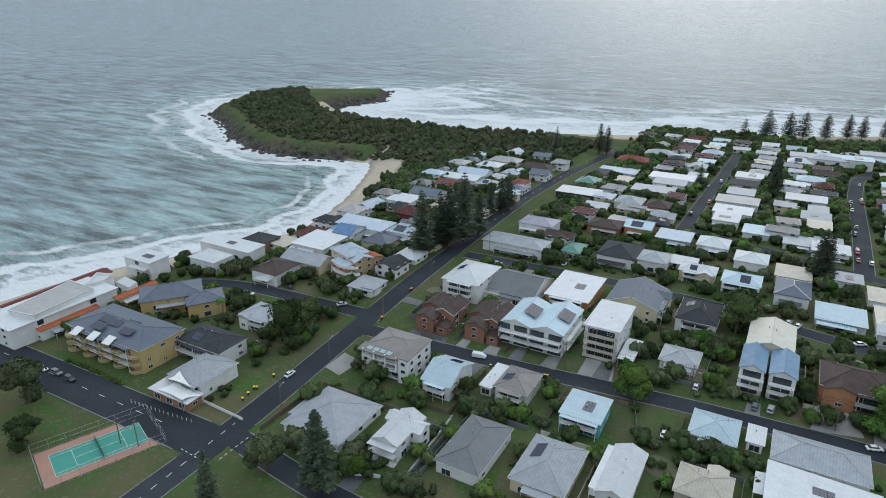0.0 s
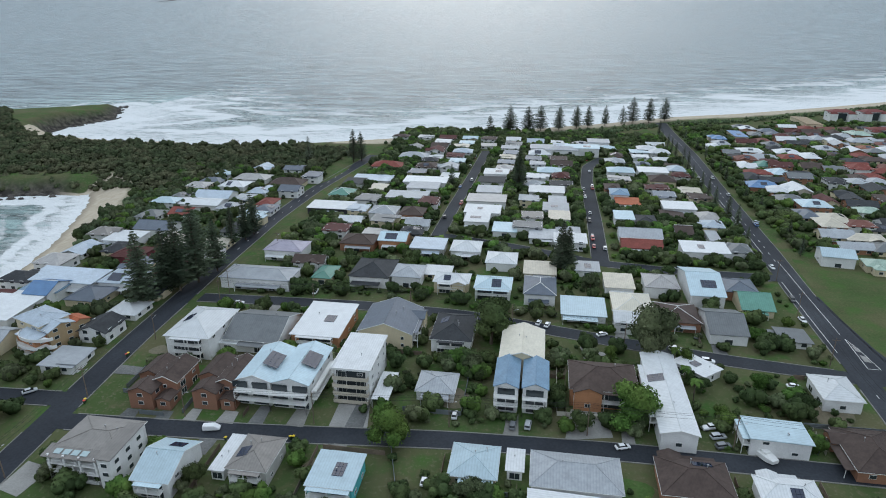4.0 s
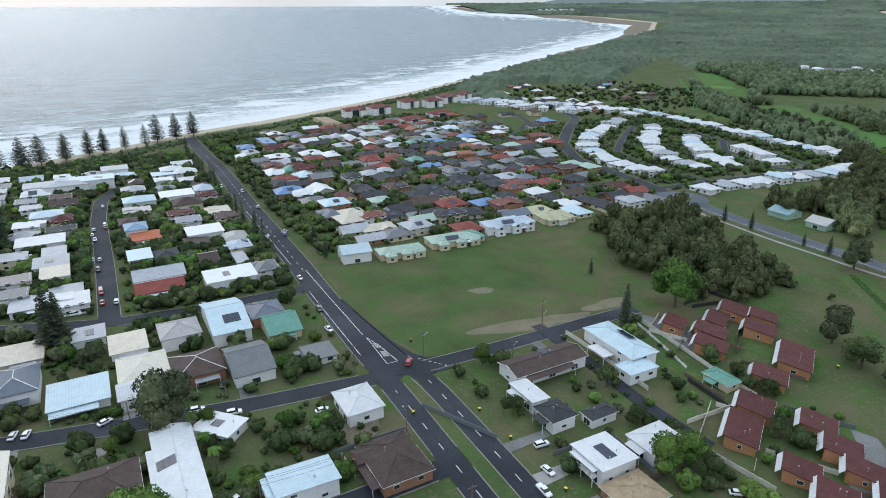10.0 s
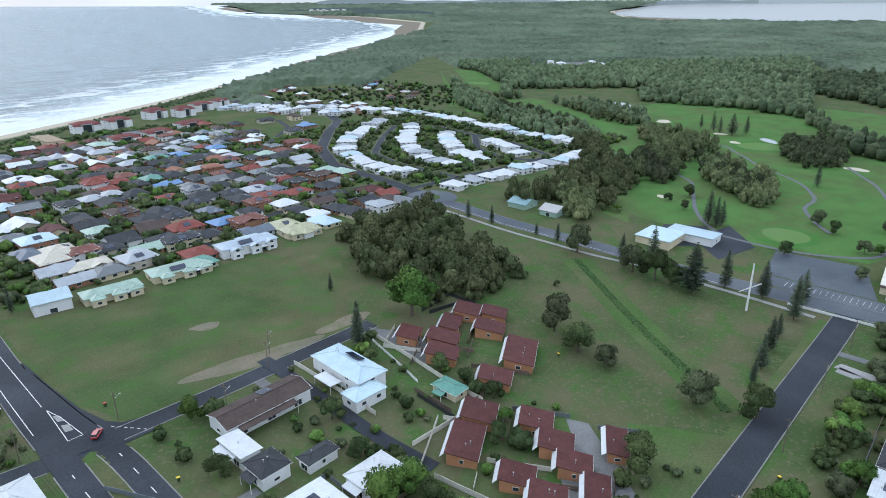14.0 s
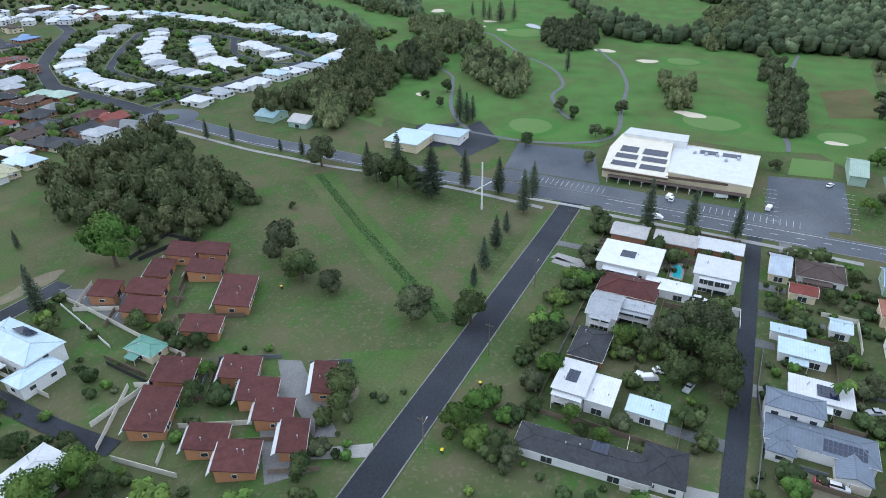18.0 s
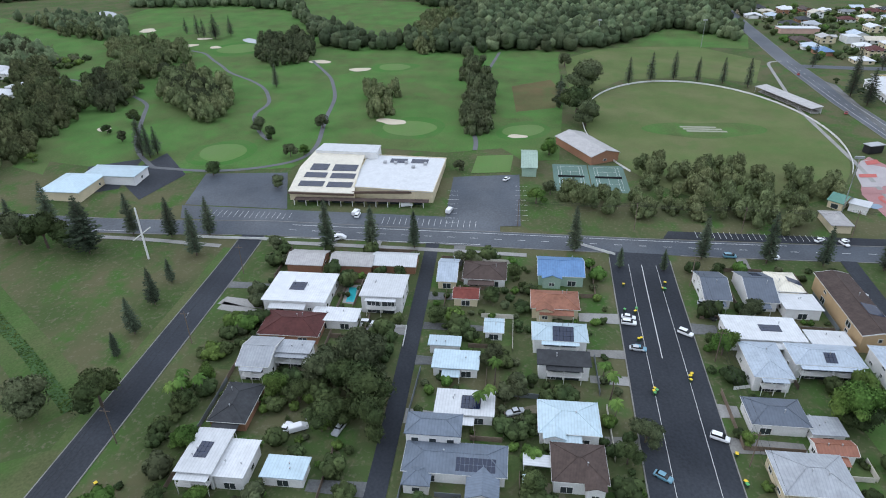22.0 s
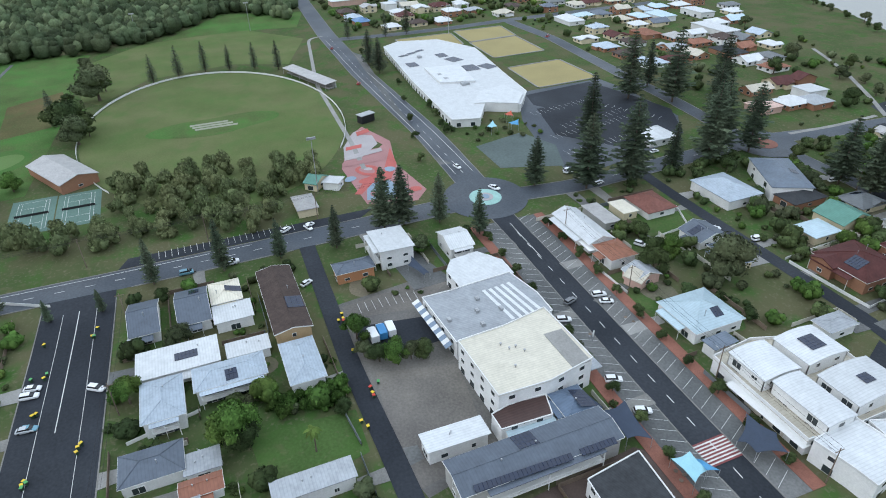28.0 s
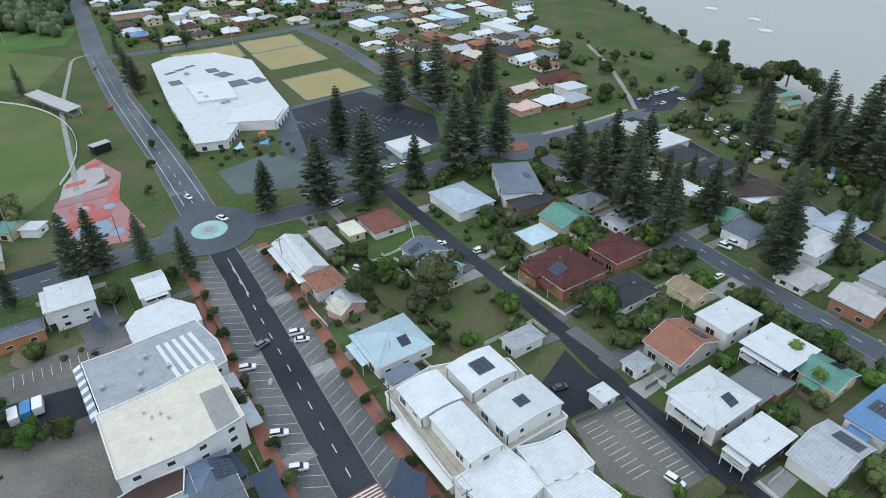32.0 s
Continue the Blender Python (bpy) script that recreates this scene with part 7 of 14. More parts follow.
far_house(BRICKS, 162, 543, 14.5, 11.7, 0, 5.5, 'h', 'brownred', 'brick')
far_house(BRICKS, 159, 575, 12.7, 10.1, 0, 3, 'g', 'darkgrey', 'brick')
far_house(BRICKS, 160, 610, 12.5, 12, 0, 3, 'h', 'grey', 'cream')
far_house(BRICKS, 178, 355, 15, 10.4, 0, 3, 'h', 'darkgrey', 'cream')
far_house(BRICKS, 178, 388, 13.6, 10.9, 0, 5.5, 'h', 'brownred', 'white')
far_house(BRICKS, 181, 439, 14.1, 10.5, 90, 3, 'g', 'maroon', 'cream')
far_house(BRICKS, 182, 491, 14.8, 12.4, 0, 5.5, 'g', 'darkgrey', 'brick')
far_house(BRICKS, 181, 525, 14.6, 10.9, 0, 5.5, 'g', 'maroon', 'brick')
far_house(BRICKS, 180, 542, 12.2, 11.7, 0, 3, 'h', 'maroon', 'white')
far_house(BRICKS, 182, 561, 14.8, 9.6, 0, 3, 'h', 'grey', 'white')
far_house(BRICKS, 180, 611, 15.5, 9.9, 0, 5.5, 'g', 'maroon', 'cream')
far_house(BRICKS, 182, 626, 13.2, 11.2, 0, 3, 'h', 'charcoal', 'brick')
far_house(BRICKS, 201, 371, 14.5, 10.6, 0, 3, 'g', 'ltgreen', 'brick')
far_house(BRICKS, 197, 421, 12.7, 10.1, 0, 3, 'h', 'ltgreen', 'white')
far_house(BRICKS, 200, 561, 14.8, 11.5, 0, 3, 'h', 'red', 'white')
far_house(BRICKS, 199, 595, 12, 9.7, 0, 3, 'h', 'charcoal', 'cream')
far_house(BRICKS, 201, 611, 12.9, 11.9, 0, 3, 'h', 'darkgrey', 'brick')
far_house(BRICKS, 199, 628, 12.2, 12, 90, 3, 'h', 'brownred', 'brick')
far_house(BRICKS, 200, 659, 15.9, 10, 90, 3, 'h', 'darkgrey', 'cream')
far_house(BRICKS, 199, 678, 13.5, 11.4, 0, 5.5, 'h', 'white', 'brick')
far_house(BRICKS, 197, 695, 15.1, 10.3, 0, 3, 'h', 'darkgrey', 'brick')
far_house(BRICKS, 218, 490, 12.8, 10.6, 90, 3, 'h', 'grey', 'brick')
far_house(BRICKS, 217, 525, 12.9, 11.3, 0, 3, 'g', 'darkgrey', 'brick')
far_house(BRICKS, 220, 611, 14.5, 10.7, 0, 5.5, 'g', 'charcoal', 'brick')
far_house(BRICKS, 216, 625, 14.9, 12.2, 0, 5.5, 'g', 'white', 'brick')
far_house(BRICKS, 220, 644, 12, 11, 0, 5.5, 'h', 'maroon', 'brick')
far_house(BRICKS, 219, 661, 14, 11.1, 0, 3, 'h', 'slate', 'white')
far_house(BRICKS, 217, 678, 14.7, 11.1, 0, 3, 'h', 'slate', 'cream')
far_house(BRICKS, 236, 407, 14.1, 10.1, 0, 5.5, 'h', 'charcoal', 'cream')
far_house(BRICKS, 235, 507, 14.2, 11.2, 0, 3, 'h', 'red', 'brick')
far_house(BRICKS, 235, 525, 15.3, 12.4, 0, 5.5, 'h', 'red', 'white')
far_house(BRICKS, 239, 540, 14.7, 9.8, 0, 3, 'g', 'red', 'cream')
far_house(BRICKS, 238, 578, 12.4, 9.8, 0, 3, 'h', 'brownroof', 'white')
far_house(BRICKS, 235, 627, 13.4, 11.7, 90, 3, 'h', 'charcoal', 'white')
far_house(BRICKS, 239, 645, 12.8, 10.5, 0, 3, 'h', 'grey', 'white')
far_house(BRICKS, 236, 662, 14.1, 9.7, 0, 3, 'h', 'brownroof', 'cream')
far_house(BRICKS, 239, 678, 13.7, 10, 0, 3, 'g', 'maroon', 'brick')
far_house(BRICKS, 239, 693, 15.1, 10.6, 0, 5.5, 'g', 'white', 'brick')
far_house(BRICKS, 254, 354, 15.8, 11.6, 0, 3, 'g', 'slate', 'white')
far_house(BRICKS, 256, 408, 12.1, 11.9, 0, 3, 'h', 'slate', 'brick')
far_house(BRICKS, 254, 457, 12.3, 10.6, 0, 3, 'h', 'red', 'white')
far_house(BRICKS, 257, 507, 15.1, 10, 90, 3, 'h', 'charcoal', 'brick')
far_house(BRICKS, 257, 576, 14, 11.3, 0, 3, 'h', 'red', 'white')
far_house(BRICKS, 254, 612, 14.3, 10.3, 90, 5.5, 'g', 'grey', 'brick')
far_house(BRICKS, 256, 628, 14.6, 9.7, 90, 5.5, 'h', 'white', 'cream')
far_house(BRICKS, 254, 661, 14.3, 9.6, 0, 3, 'h', 'maroon', 'cream')
far_house(BRICKS, 255, 677, 15.1, 11.7, 0, 3, 'g', 'brownroof', 'brick')
far_house(BRICKS, 257, 695, 15.5, 12.2, 90, 3, 'h', 'red', 'cream')
far_house(BRICKS, 273, 390, 12.4, 9.7, 90, 3, 'h', 'charcoal', 'white')
far_house(BRICKS, 273, 457, 14.5, 11.5, 0, 5.5, 'h', 'darkgrey', 'white')
far_house(BRICKS, 277, 473, 12.1, 10.8, 90, 3, 'h', 'darkgrey', 'brick')
far_house(BRICKS, 276, 527, 12.5, 11.8, 0, 3, 'h', 'charcoal', 'white')
far_house(BRICKS, 276, 595, 13.6, 10.9, 0, 3, 'h', 'darkgrey', 'brick')
far_house(BRICKS, 276, 609, 13.4, 9.7, 0, 3, 'h', 'terracotta', 'brick')
far_house(BRICKS, 277, 661, 14.5, 12.3, 90, 3, 'h', 'grey', 'brick')
far_house(BRICKS, 277, 679, 13.2, 11.2, 90, 3, 'h', 'brownroof', 'cream')
far_house(BRICKS, 275, 695, 14.8, 9.8, 0, 3, 'g', 'brownred', 'brick')
far_house(BRICKS, 295, 356, 13.9, 10.4, 90, 3, 'h', 'white', 'brick')
far_house(BRICKS, 293, 370, 14.3, 10.9, 90, 3, 'h', 'charcoal', 'cream')
far_house(BRICKS, 293, 524, 12, 11.5, 90, 3, 'g', 'terracotta', 'cream')
far_house(BRICKS, 295, 560, 15.6, 11.1, 0, 3, 'g', 'charcoal', 'brick')
far_house(BRICKS, 295, 611, 14.5, 11.6, 90, 3, 'h', 'darkgrey', 'white')
far_house(BRICKS, 296, 626, 12.3, 10.5, 0, 3, 'h', 'brownred', 'white')
far_house(BRICKS, 292, 663, 15.6, 11.6, 0, 5.5, 'h', 'ltgreen', 'brick')
far_house(BRICKS, 293, 678, 12.8, 11.6, 0, 3, 'h', 'ltgreen', 'white')
far_house(BRICKS, 296, 697, 14.2, 12, 90, 3, 'h', 'maroon', 'cream')
far_house(BRICKS, 311, 356, 14.8, 10.8, 90, 3, 'h', 'charcoal', 'brick')
far_house(BRICKS, 314, 374, 15, 11.6, 0, 3, 'g', 'brownroof', 'cream')
far_house(BRICKS, 311, 423, 13.8, 12, 0, 3, 'h', 'slate', 'white')
far_house(BRICKS, 312, 441, 14.4, 9.8, 0, 3, 'h', 'maroon', 'brick')
far_house(BRICKS, 312, 458, 12.5, 11.1, 90, 3, 'h', 'darkgrey', 'white')
far_house(BRICKS, 312, 473, 13.7, 11.3, 90, 3, 'h', 'charcoal', 'cream')
far_house(BRICKS, 311, 491, 13.7, 10, 0, 3, 'h', 'brownred', 'cream')
far_house(BRICKS, 314, 508, 12.4, 12.1, 90, 5.5, 'h', 'terracotta', 'brick')
far_house(BRICKS, 313, 540, 14, 12.1, 0, 5.5, 'g', 'charcoal', 'brick')
far_house(BRICKS, 311, 558, 12.2, 11.9, 90, 3, 'h', 'charcoal', 'white')
far_house(BRICKS, 311, 595, 13.2, 10.4, 0, 3, 'g', 'darkgrey', 'cream')
far_house(BRICKS, 311, 609, 14.8, 11, 0, 5.5, 'h', 'brownroof', 'cream')
far_house(BRICKS, 312, 645, 15.8, 12.3, 0, 3, 'h', 'brownroof', 'white')
far_house(BRICKS, 311, 695, 12.8, 10.1, 90, 5.5, 'h', 'charcoal', 'cream')
far_house(BRICKS, 330, 337, 13.4, 12, 0, 5.5, 'h', 'grey', 'white')
far_house(BRICKS, 332, 353, 12.9, 12.5, 0, 3, 'g', 'charcoal', 'brick')
far_house(BRICKS, 331, 423, 13, 12.4, 0, 5.5, 'h', 'charcoal', 'brick')
far_house(BRICKS, 331, 440, 13.1, 9.6, 0, 3, 'h', 'red', 'brick')
far_house(BRICKS, 333, 472, 15.8, 11.1, 0, 3, 'h', 'darkgrey', 'brick')
far_house(BRICKS, 330, 507, 13.5, 11.4, 90, 3, 'h', 'slate', 'brick')
far_house(BRICKS, 334, 543, 14.8, 9.7, 0, 3, 'h', 'terracotta', 'white')
far_house(BRICKS, 333, 592, 12.8, 11.1, 90, 3, 'h', 'darkgrey', 'brick')
far_house(BRICKS, 331, 608, 13.1, 10, 0, 3, 'h', 'grey', 'brick')
far_house(BRICKS, 333, 625, 12.9, 10.3, 0, 3, 'h', 'darkgrey', 'white')
far_house(BRICKS, 332, 643, 14.7, 11.7, 90, 3, 'g', 'terracotta', 'brick')
far_house(BRICKS, 331, 662, 13, 11, 0, 3, 'g', 'red', 'brick')
far_house(BRICKS, 332, 695, 15.4, 10, 0, 5.5, 'g', 'darkgrey', 'brick')
far_house(BRICKS, 352, 356, 14.2, 11.9, 0, 3, 'g', 'red', 'brick')
far_house(BRICKS, 353, 373, 15.3, 9.7, 0, 3, 'h', 'maroon', 'white')
far_house(BRICKS, 353, 406, 14, 11.5, 0, 3, 'h', 'darkgrey', 'brick')
far_house(BRICKS, 352, 473, 13.1, 10.2, 0, 3, 'h', 'darkgrey', 'white')
far_house(BRICKS, 350, 491, 14.5, 9.6, 0, 3, 'g', 'grey', 'brick')
far_house(BRICKS, 351, 509, 13.3, 12.3, 90, 5.5, 'g', 'charcoal', 'brick')
far_house(BRICKS, 349, 541, 13.9, 12.2, 0, 3, 'h', 'grey', 'brick')
far_house(BRICKS, 351, 561, 12, 10.9, 0, 3, 'h', 'white', 'brick')
far_house(BRICKS, 352, 593, 14.7, 11.5, 0, 3, 'h', 'red', 'brick')
far_house(BRICKS, 349, 610, 13.7, 12.4, 90, 3, 'h', 'darkgrey', 'cream')
far_house(BRICKS, 353, 644, 13.2, 11.6, 0, 3, 'h', 'charcoal', 'brick')
far_house(BRICKS, 351, 662, 14.4, 10.1, 0, 5.5, 'h', 'brownred', 'white')
far_house(BRICKS, 369, 421, 15.1, 12.2, 90, 5.5, 'h', 'ltgreen', 'brick')
far_house(BRICKS, 369, 440, 14.3, 10.6, 0, 3, 'h', 'ltgreen', 'cream')
far_house(BRICKS, 372, 472, 13.8, 10.2, 0, 3, 'h', 'grey', 'brick')
far_house(BRICKS, 372, 508, 15.2, 12.3, 90, 3, 'h', 'charcoal', 'white')
far_house(BRICKS, 371, 525, 14.8, 11.2, 0, 3, 'h', 'ltgreen', 'brick')
far_house(BRICKS, 369, 592, 13.3, 12.4, 0, 3, 'h', 'slate', 'brick')
far_house(BRICKS, 371, 608, 12.4, 10.7, 0, 3, 'h', 'darkgrey', 'white')
far_house(BRICKS, 372, 646, 15.2, 11.4, 90, 3, 'g', 'brownroof', 'brick')
far_house(BRICKS, 369, 660, 15.3, 11.7, 0, 3, 'h', 'darkgrey', 'brick')
far_house(BRICKS, 369, 679, 14.8, 10.3, 90, 3, 'h', 'terracotta', 'white')
far_house(BRICKS, 389, 526, 13.5, 12.1, 0, 3, 'h', 'brownred', 'white')
far_house(BRICKS, 390, 540, 12, 10.6, 0, 5.5, 'h', 'darkgrey', 'brick')
far_house(BRICKS, 389, 577, 14.3, 12, 0, 5.5, 'h', 'white', 'brick')
far_house(BRICKS, 390, 594, 14.8, 10.6, 0, 3, 'g', 'maroon', 'cream')
far_house(BRICKS, 387, 629, 15.5, 9.9, 90, 5.5, 'h', 'darkgrey', 'cream')
far_house(BRICKS, 391, 644, 12.1, 9.6, 0, 3, 'g', 'grey', 'brick')
far_house(BRICKS, 388, 659, 13.3, 12.4, 90, 3, 'h', 'slate', 'white')
far_house(BRICKS, 409, 524, 15.9, 9.7, 0, 3, 'h', 'white', 'cream')
far_house(BRICKS, 409, 543, 13.1, 10.8, 0, 5.5, 'g', 'brownred', 'brick')
far_house(BRICKS, 406, 594, 12.3, 10.5, 0, 5.5, 'h', 'white', 'cream')
far_house(BRICKS, 406, 610, 14, 10.1, 0, 3, 'h', 'brownroof', 'brick')
far_house(BRICKS, 409, 643, 14.5, 12.2, 90, 3, 'h', 'darkgrey', 'brick')
far_house(BRICKS, 406, 663, 14.8, 10, 90, 5.5, 'h', 'brownroof', 'white')
far_house(BRICKS, 410, 676, 12.6, 11.7, 0, 3, 'h', 'brownred', 'white')
far_house(BRICKS, 409, 697, 14.5, 11.8, 90, 5.5, 'h', 'red', 'brick')
far_house(WHITES, 598, 609, 11.8, 17.4, 173, 3.4, 'h', 'white', 'white')
far_house(WHITES, 615, 607, 11.7, 17, 173, 5.6, 'h', 'paleblue', 'white')
far_house(WHITES, 621, 597, 13.1, 14.4, 85, 3.4, 'h', 'paleblue', 'white')
far_house(WHITES, 620, 581, 12.4, 17, 85, 3.4, 'h', 'grey', 'white')
far_house(WHITES, 618, 564, 12, 17.2, 85, 3.4, 'h', 'white', 'white')
far_house(WHITES, 617, 548, 11.6, 14.1, 85, 3.4, 'h', 'paleblue', 'white')
far_house(WHITES, 614, 532, 12.9, 17.9, 77, 3.4, 'h', 'white', 'white')
far_house(WHITES, 610, 515, 13, 17.8, 77, 3.4, 'h', 'white', 'white')
far_house(WHITES, 607, 499, 12, 14.9, 77, 5.6, 'h', 'white', 'white')
far_house(WHITES, 603, 483, 13.4, 15.7, 77, 3.4, 'h', 'white', 'white')
far_house(WHITES, 600, 467, 12.8, 16.9, 81, 3.4, 'h', 'white', 'white')
far_house(WHITES, 597, 451, 13, 17.6, 81, 5.6, 'h', 'white', 'white')
far_house(WHITES, 594, 435, 12.1, 16.4, 81, 5.6, 'h', 'paleblue', 'white')
far_house(WHITES, 592, 418, 12.7, 14.1, 81, 3.4, 'h', 'paleblue', 'white')
far_house(WHITES, 589, 402, 12.3, 14.7, 83, 3.4, 'h', 'white', 'white')
far_house(WHITES, 587, 386, 12.4, 16, 83, 3.4, 'h', 'paleblue', 'white')
far_house(WHITES, 584, 369, 12.2, 16.9, 70, 5.6, 'h', 'white', 'white')
far_house(WHITES, 579, 354, 12.1, 17.4, 70, 5.6, 'h', 'white', 'white')
far_house(WHITES, 573, 338, 11.8, 14.9, 70, 3.4, 'h', 'white', 'white')
far_house(WHITES, 548, 325, 13.4, 17.8, 0, 3.4, 'h', 'white', 'white')
far_house(WHITES, 531, 325, 11.7, 17.3, 0, 3.4, 'h', 'white', 'white')
far_house(WHITES, 515, 325, 12.7, 16.4, 178, 3.4, 'h', 'paleblue', 'white')
far_house(WHITES, 498, 326, 12.8, 17.2, 178, 3.4, 'h', 'grey', 'white')
far_house(WHITES, 482, 328, 12.5, 17.6, 171, 3.4, 'h', 'white', 'white')
far_house(WHITES, 466, 330, 12.4, 15.3, 171, 5.6, 'h', 'paleblue', 'white')
far_house(WHITES, 449, 333, 13.3, 16.1, 170, 3.4, 'h', 'white', 'white')
far_house(WHITES, 433, 335, 12, 14.7, 176, 3.4, 'h', 'white', 'white')
far_house(WHITES, 417, 336, 12.5, 15.4, 176, 3.4, 'h', 'grey', 'white')
far_house(WHITES, 400, 338, 13.1, 16.9, 176, 3.4, 'h', 'white', 'white')
far_house(WHITES, 553, 581, 12, 16.2, 32, 3.4, 'h', 'grey', 'white')
far_house(WHITES, 539, 572, 12.8, 14.3, 32, 3.4, 'h', 'grey', 'white')
far_house(WHITES, 525, 563, 12, 14.9, 32, 5.6, 'h', 'grey', 'white')
far_house(WHITES, 511, 555, 12.3, 17.4, 31, 3.4, 'h', 'white', 'white')
far_house(WHITES, 497, 546, 13.2, 16.1, 31, 3.4, 'h', 'white', 'white')
far_house(WHITES, 483, 537, 11.8, 17.8, 31, 3.4, 'h', 'white', 'white')
far_house(WHITES, 469, 529, 13.1, 17.3, 42, 3.4, 'h', 'grey', 'white')
far_house(WHITES, 456, 518, 12.7, 17.7, 42, 5.6, 'h', 'paleblue', 'white')
far_house(WHITES, 444, 507, 12.3, 17.2, 42, 5.6, 'h', 'white', 'white')
far_house(WHITES, 432, 496, 13.3, 14.4, 42, 3.4, 'h', 'grey', 'white')
far_house(WHITES, 422, 483, 11.9, 17.9, 68, 5.6, 'h', 'white', 'white')
far_house(WHITES, 416, 468, 12.3, 17.3, 68, 3.4, 'h', 'paleblue', 'white')
far_house(WHITES, 410, 452, 12.7, 17.6, 68, 3.4, 'h', 'white', 'white')
far_house(WHITES, 405, 437, 13.5, 16.7, 85, 3.4, 'h', 'white', 'white')
far_house(WHITES, 403, 420, 13.4, 17.6, 85, 3.4, 'h', 'white', 'white')
far_house(WHITES, 402, 404, 12.8, 18, 85, 3.4, 'h', 'white', 'white')
far_house(WHITES, 401, 388, 11.7, 15.9, 85, 5.6, 'h', 'white', 'white')
far_house(WHITES, 545, 524, 12, 14.4, 47, 5.6, 'h', 'grey', 'white')
far_house(WHITES, 534, 514, 11.8, 14.3, 39, 5.6, 'h', 'white', 'white')
far_house(WHITES, 523, 505, 13.1, 17.1, 39, 3.4, 'h', 'white', 'white')
far_house(WHITES, 511, 495, 12.1, 14.7, 39, 3.4, 'h', 'white', 'white')
far_house(WHITES, 499, 486, 11.9, 17.7, 39, 3.4, 'h', 'white', 'white')
far_house(WHITES, 489, 475, 11.9, 15.2, 54, 3.4, 'h', 'white', 'white')
far_house(WHITES, 480, 463, 13.2, 15.3, 54, 5.6, 'h', 'white', 'white')
far_house(WHITES, 471, 451, 11.9, 15.9, 55, 3.4, 'h', 'white', 'white')
far_house(WHITES, 463, 439, 11.5, 15.2, 55, 3.4, 'h', 'white', 'white')
far_house(WHITES, 454, 426, 12.3, 16.4, 55, 5.6, 'h', 'grey', 'white')
far_house(WHITES, 449, 413, 11.8, 15.2, 85, 3.4, 'h', 'white', 'white')
far_house(WHITES, 448, 398, 11.6, 16.5, 85, 3.4, 'h', 'grey', 'white')
far_house(WHITES, 447, 383, 12.9, 14.6, 85, 3.4, 'h', 'white', 'white')
far_house(WHITES, 542, 473, 12.7, 17, 43, 3.4, 'h', 'grey', 'white')
far_house(WHITES, 531, 463, 13.1, 15, 43, 3.4, 'h', 'white', 'white')
far_house(WHITES, 520, 452, 11.7, 15.9, 43, 3.4, 'h', 'paleblue', 'white')
far_house(WHITES, 509, 442, 12.6, 16.3, 51, 3.4, 'h', 'white', 'white')
far_house(WHITES, 500, 430, 12.3, 14.7, 51, 5.6, 'h', 'white', 'white')
far_house(WHITES, 490, 418, 13, 14.3, 51, 5.6, 'h', 'white', 'white')
far_house(WHITES, 483, 405, 11.8, 17.9, 72, 3.4, 'h', 'white', 'white')
far_house(WHITES, 479, 391, 13, 17.8, 72, 3.4, 'h', 'white', 'white')
far_house(WHITES, 474, 377, 12.1, 17.8, 70, 3.4, 'h', 'white', 'white')
far_house(WHITES, 532, 409, 13.1, 17.3, 68, 5.6, 'h', 'white', 'white')
far_house(WHITES, 526, 395, 11.6, 14.6, 70, 5.6, 'h', 'white', 'white')
far_house(WHITES, 521, 381, 12.1, 14.1, 70, 5.6, 'h', 'white', 'white')
far_house(WHITES, 516, 367, 13, 15.7, 70, 3.4, 'h', 'white', 'white')
far_house(BEACHES, -119, 592, 13.7, 9.6, 0, 5.8, 'h', 'brownroof', 'white')
far_house(BEACHES, -98, 339, 12.6, 10.3, 0, 5.8, 'f', 'maroon', 'white')
far_house(BEACHES, -96, 359, 12.5, 10.2, 0, 3.2, 'g', 'white', 'white')
far_house(BEACHES, -96, 375, 12.1, 9.9, 90, 5.8, 'f', 'greyblue', 'cream')
far_house(BEACHES, -96, 396, 13.6, 11.7, 90, 5.8, 'f', 'darkgrey', 'white')
far_house(BEACHES, -98, 428, 13.4, 9.8, 90, 3.2, 'f', 'beige', 'white')
far_house(BEACHES, -99, 555, 13.2, 11, 90, 3.2, 'g', 'darkgrey', 'cream')
far_house(BEACHES, -97, 592, 11.8, 11.3, 90, 5.8, 'f', 'grey', 'white')
far_house(BEACHES, -77, 338, 14.6, 10.5, 90, 3.2, 'f', 'white', 'cream')
far_house(BEACHES, -77, 358, 11.7, 11.9, 90, 5.8, 'f', 'darkgrey', 'cream')
far_house(BEACHES, -79, 466, 12, 10.8, 90, 5.8, 'f', 'slate', 'cream')
far_house(BEACHES, -76, 484, 14.3, 12.1, 0, 5.8, 'h', 'brownroof', 'white')
far_house(BEACHES, -77, 503, 11.6, 9.9, 0, 5.8, 'h', 'charcoal', 'cream')
far_house(BEACHES, -78, 520, 14.1, 9.8, 0, 3.2, 'f', 'white', 'white')
far_house(BEACHES, -78, 538, 14, 12.2, 90, 5.8, 'g', 'maroon', 'white')
far_house(BEACHES, -78, 556, 12.9, 12.3, 0, 5.8, 'g', 'brownroof', 'white')
far_house(BEACHES, -78, 574, 12.3, 11.5, 0, 5.8, 'f', 'white', 'white')
far_house(BEACHES, -76, 591, 13.9, 11.5, 0, 5.8, 'g', 'maroon', 'white')
far_house(BEACHES, -58, 340, 12.4, 10.1, 90, 5.8, 'h', 'charcoal', 'cream')
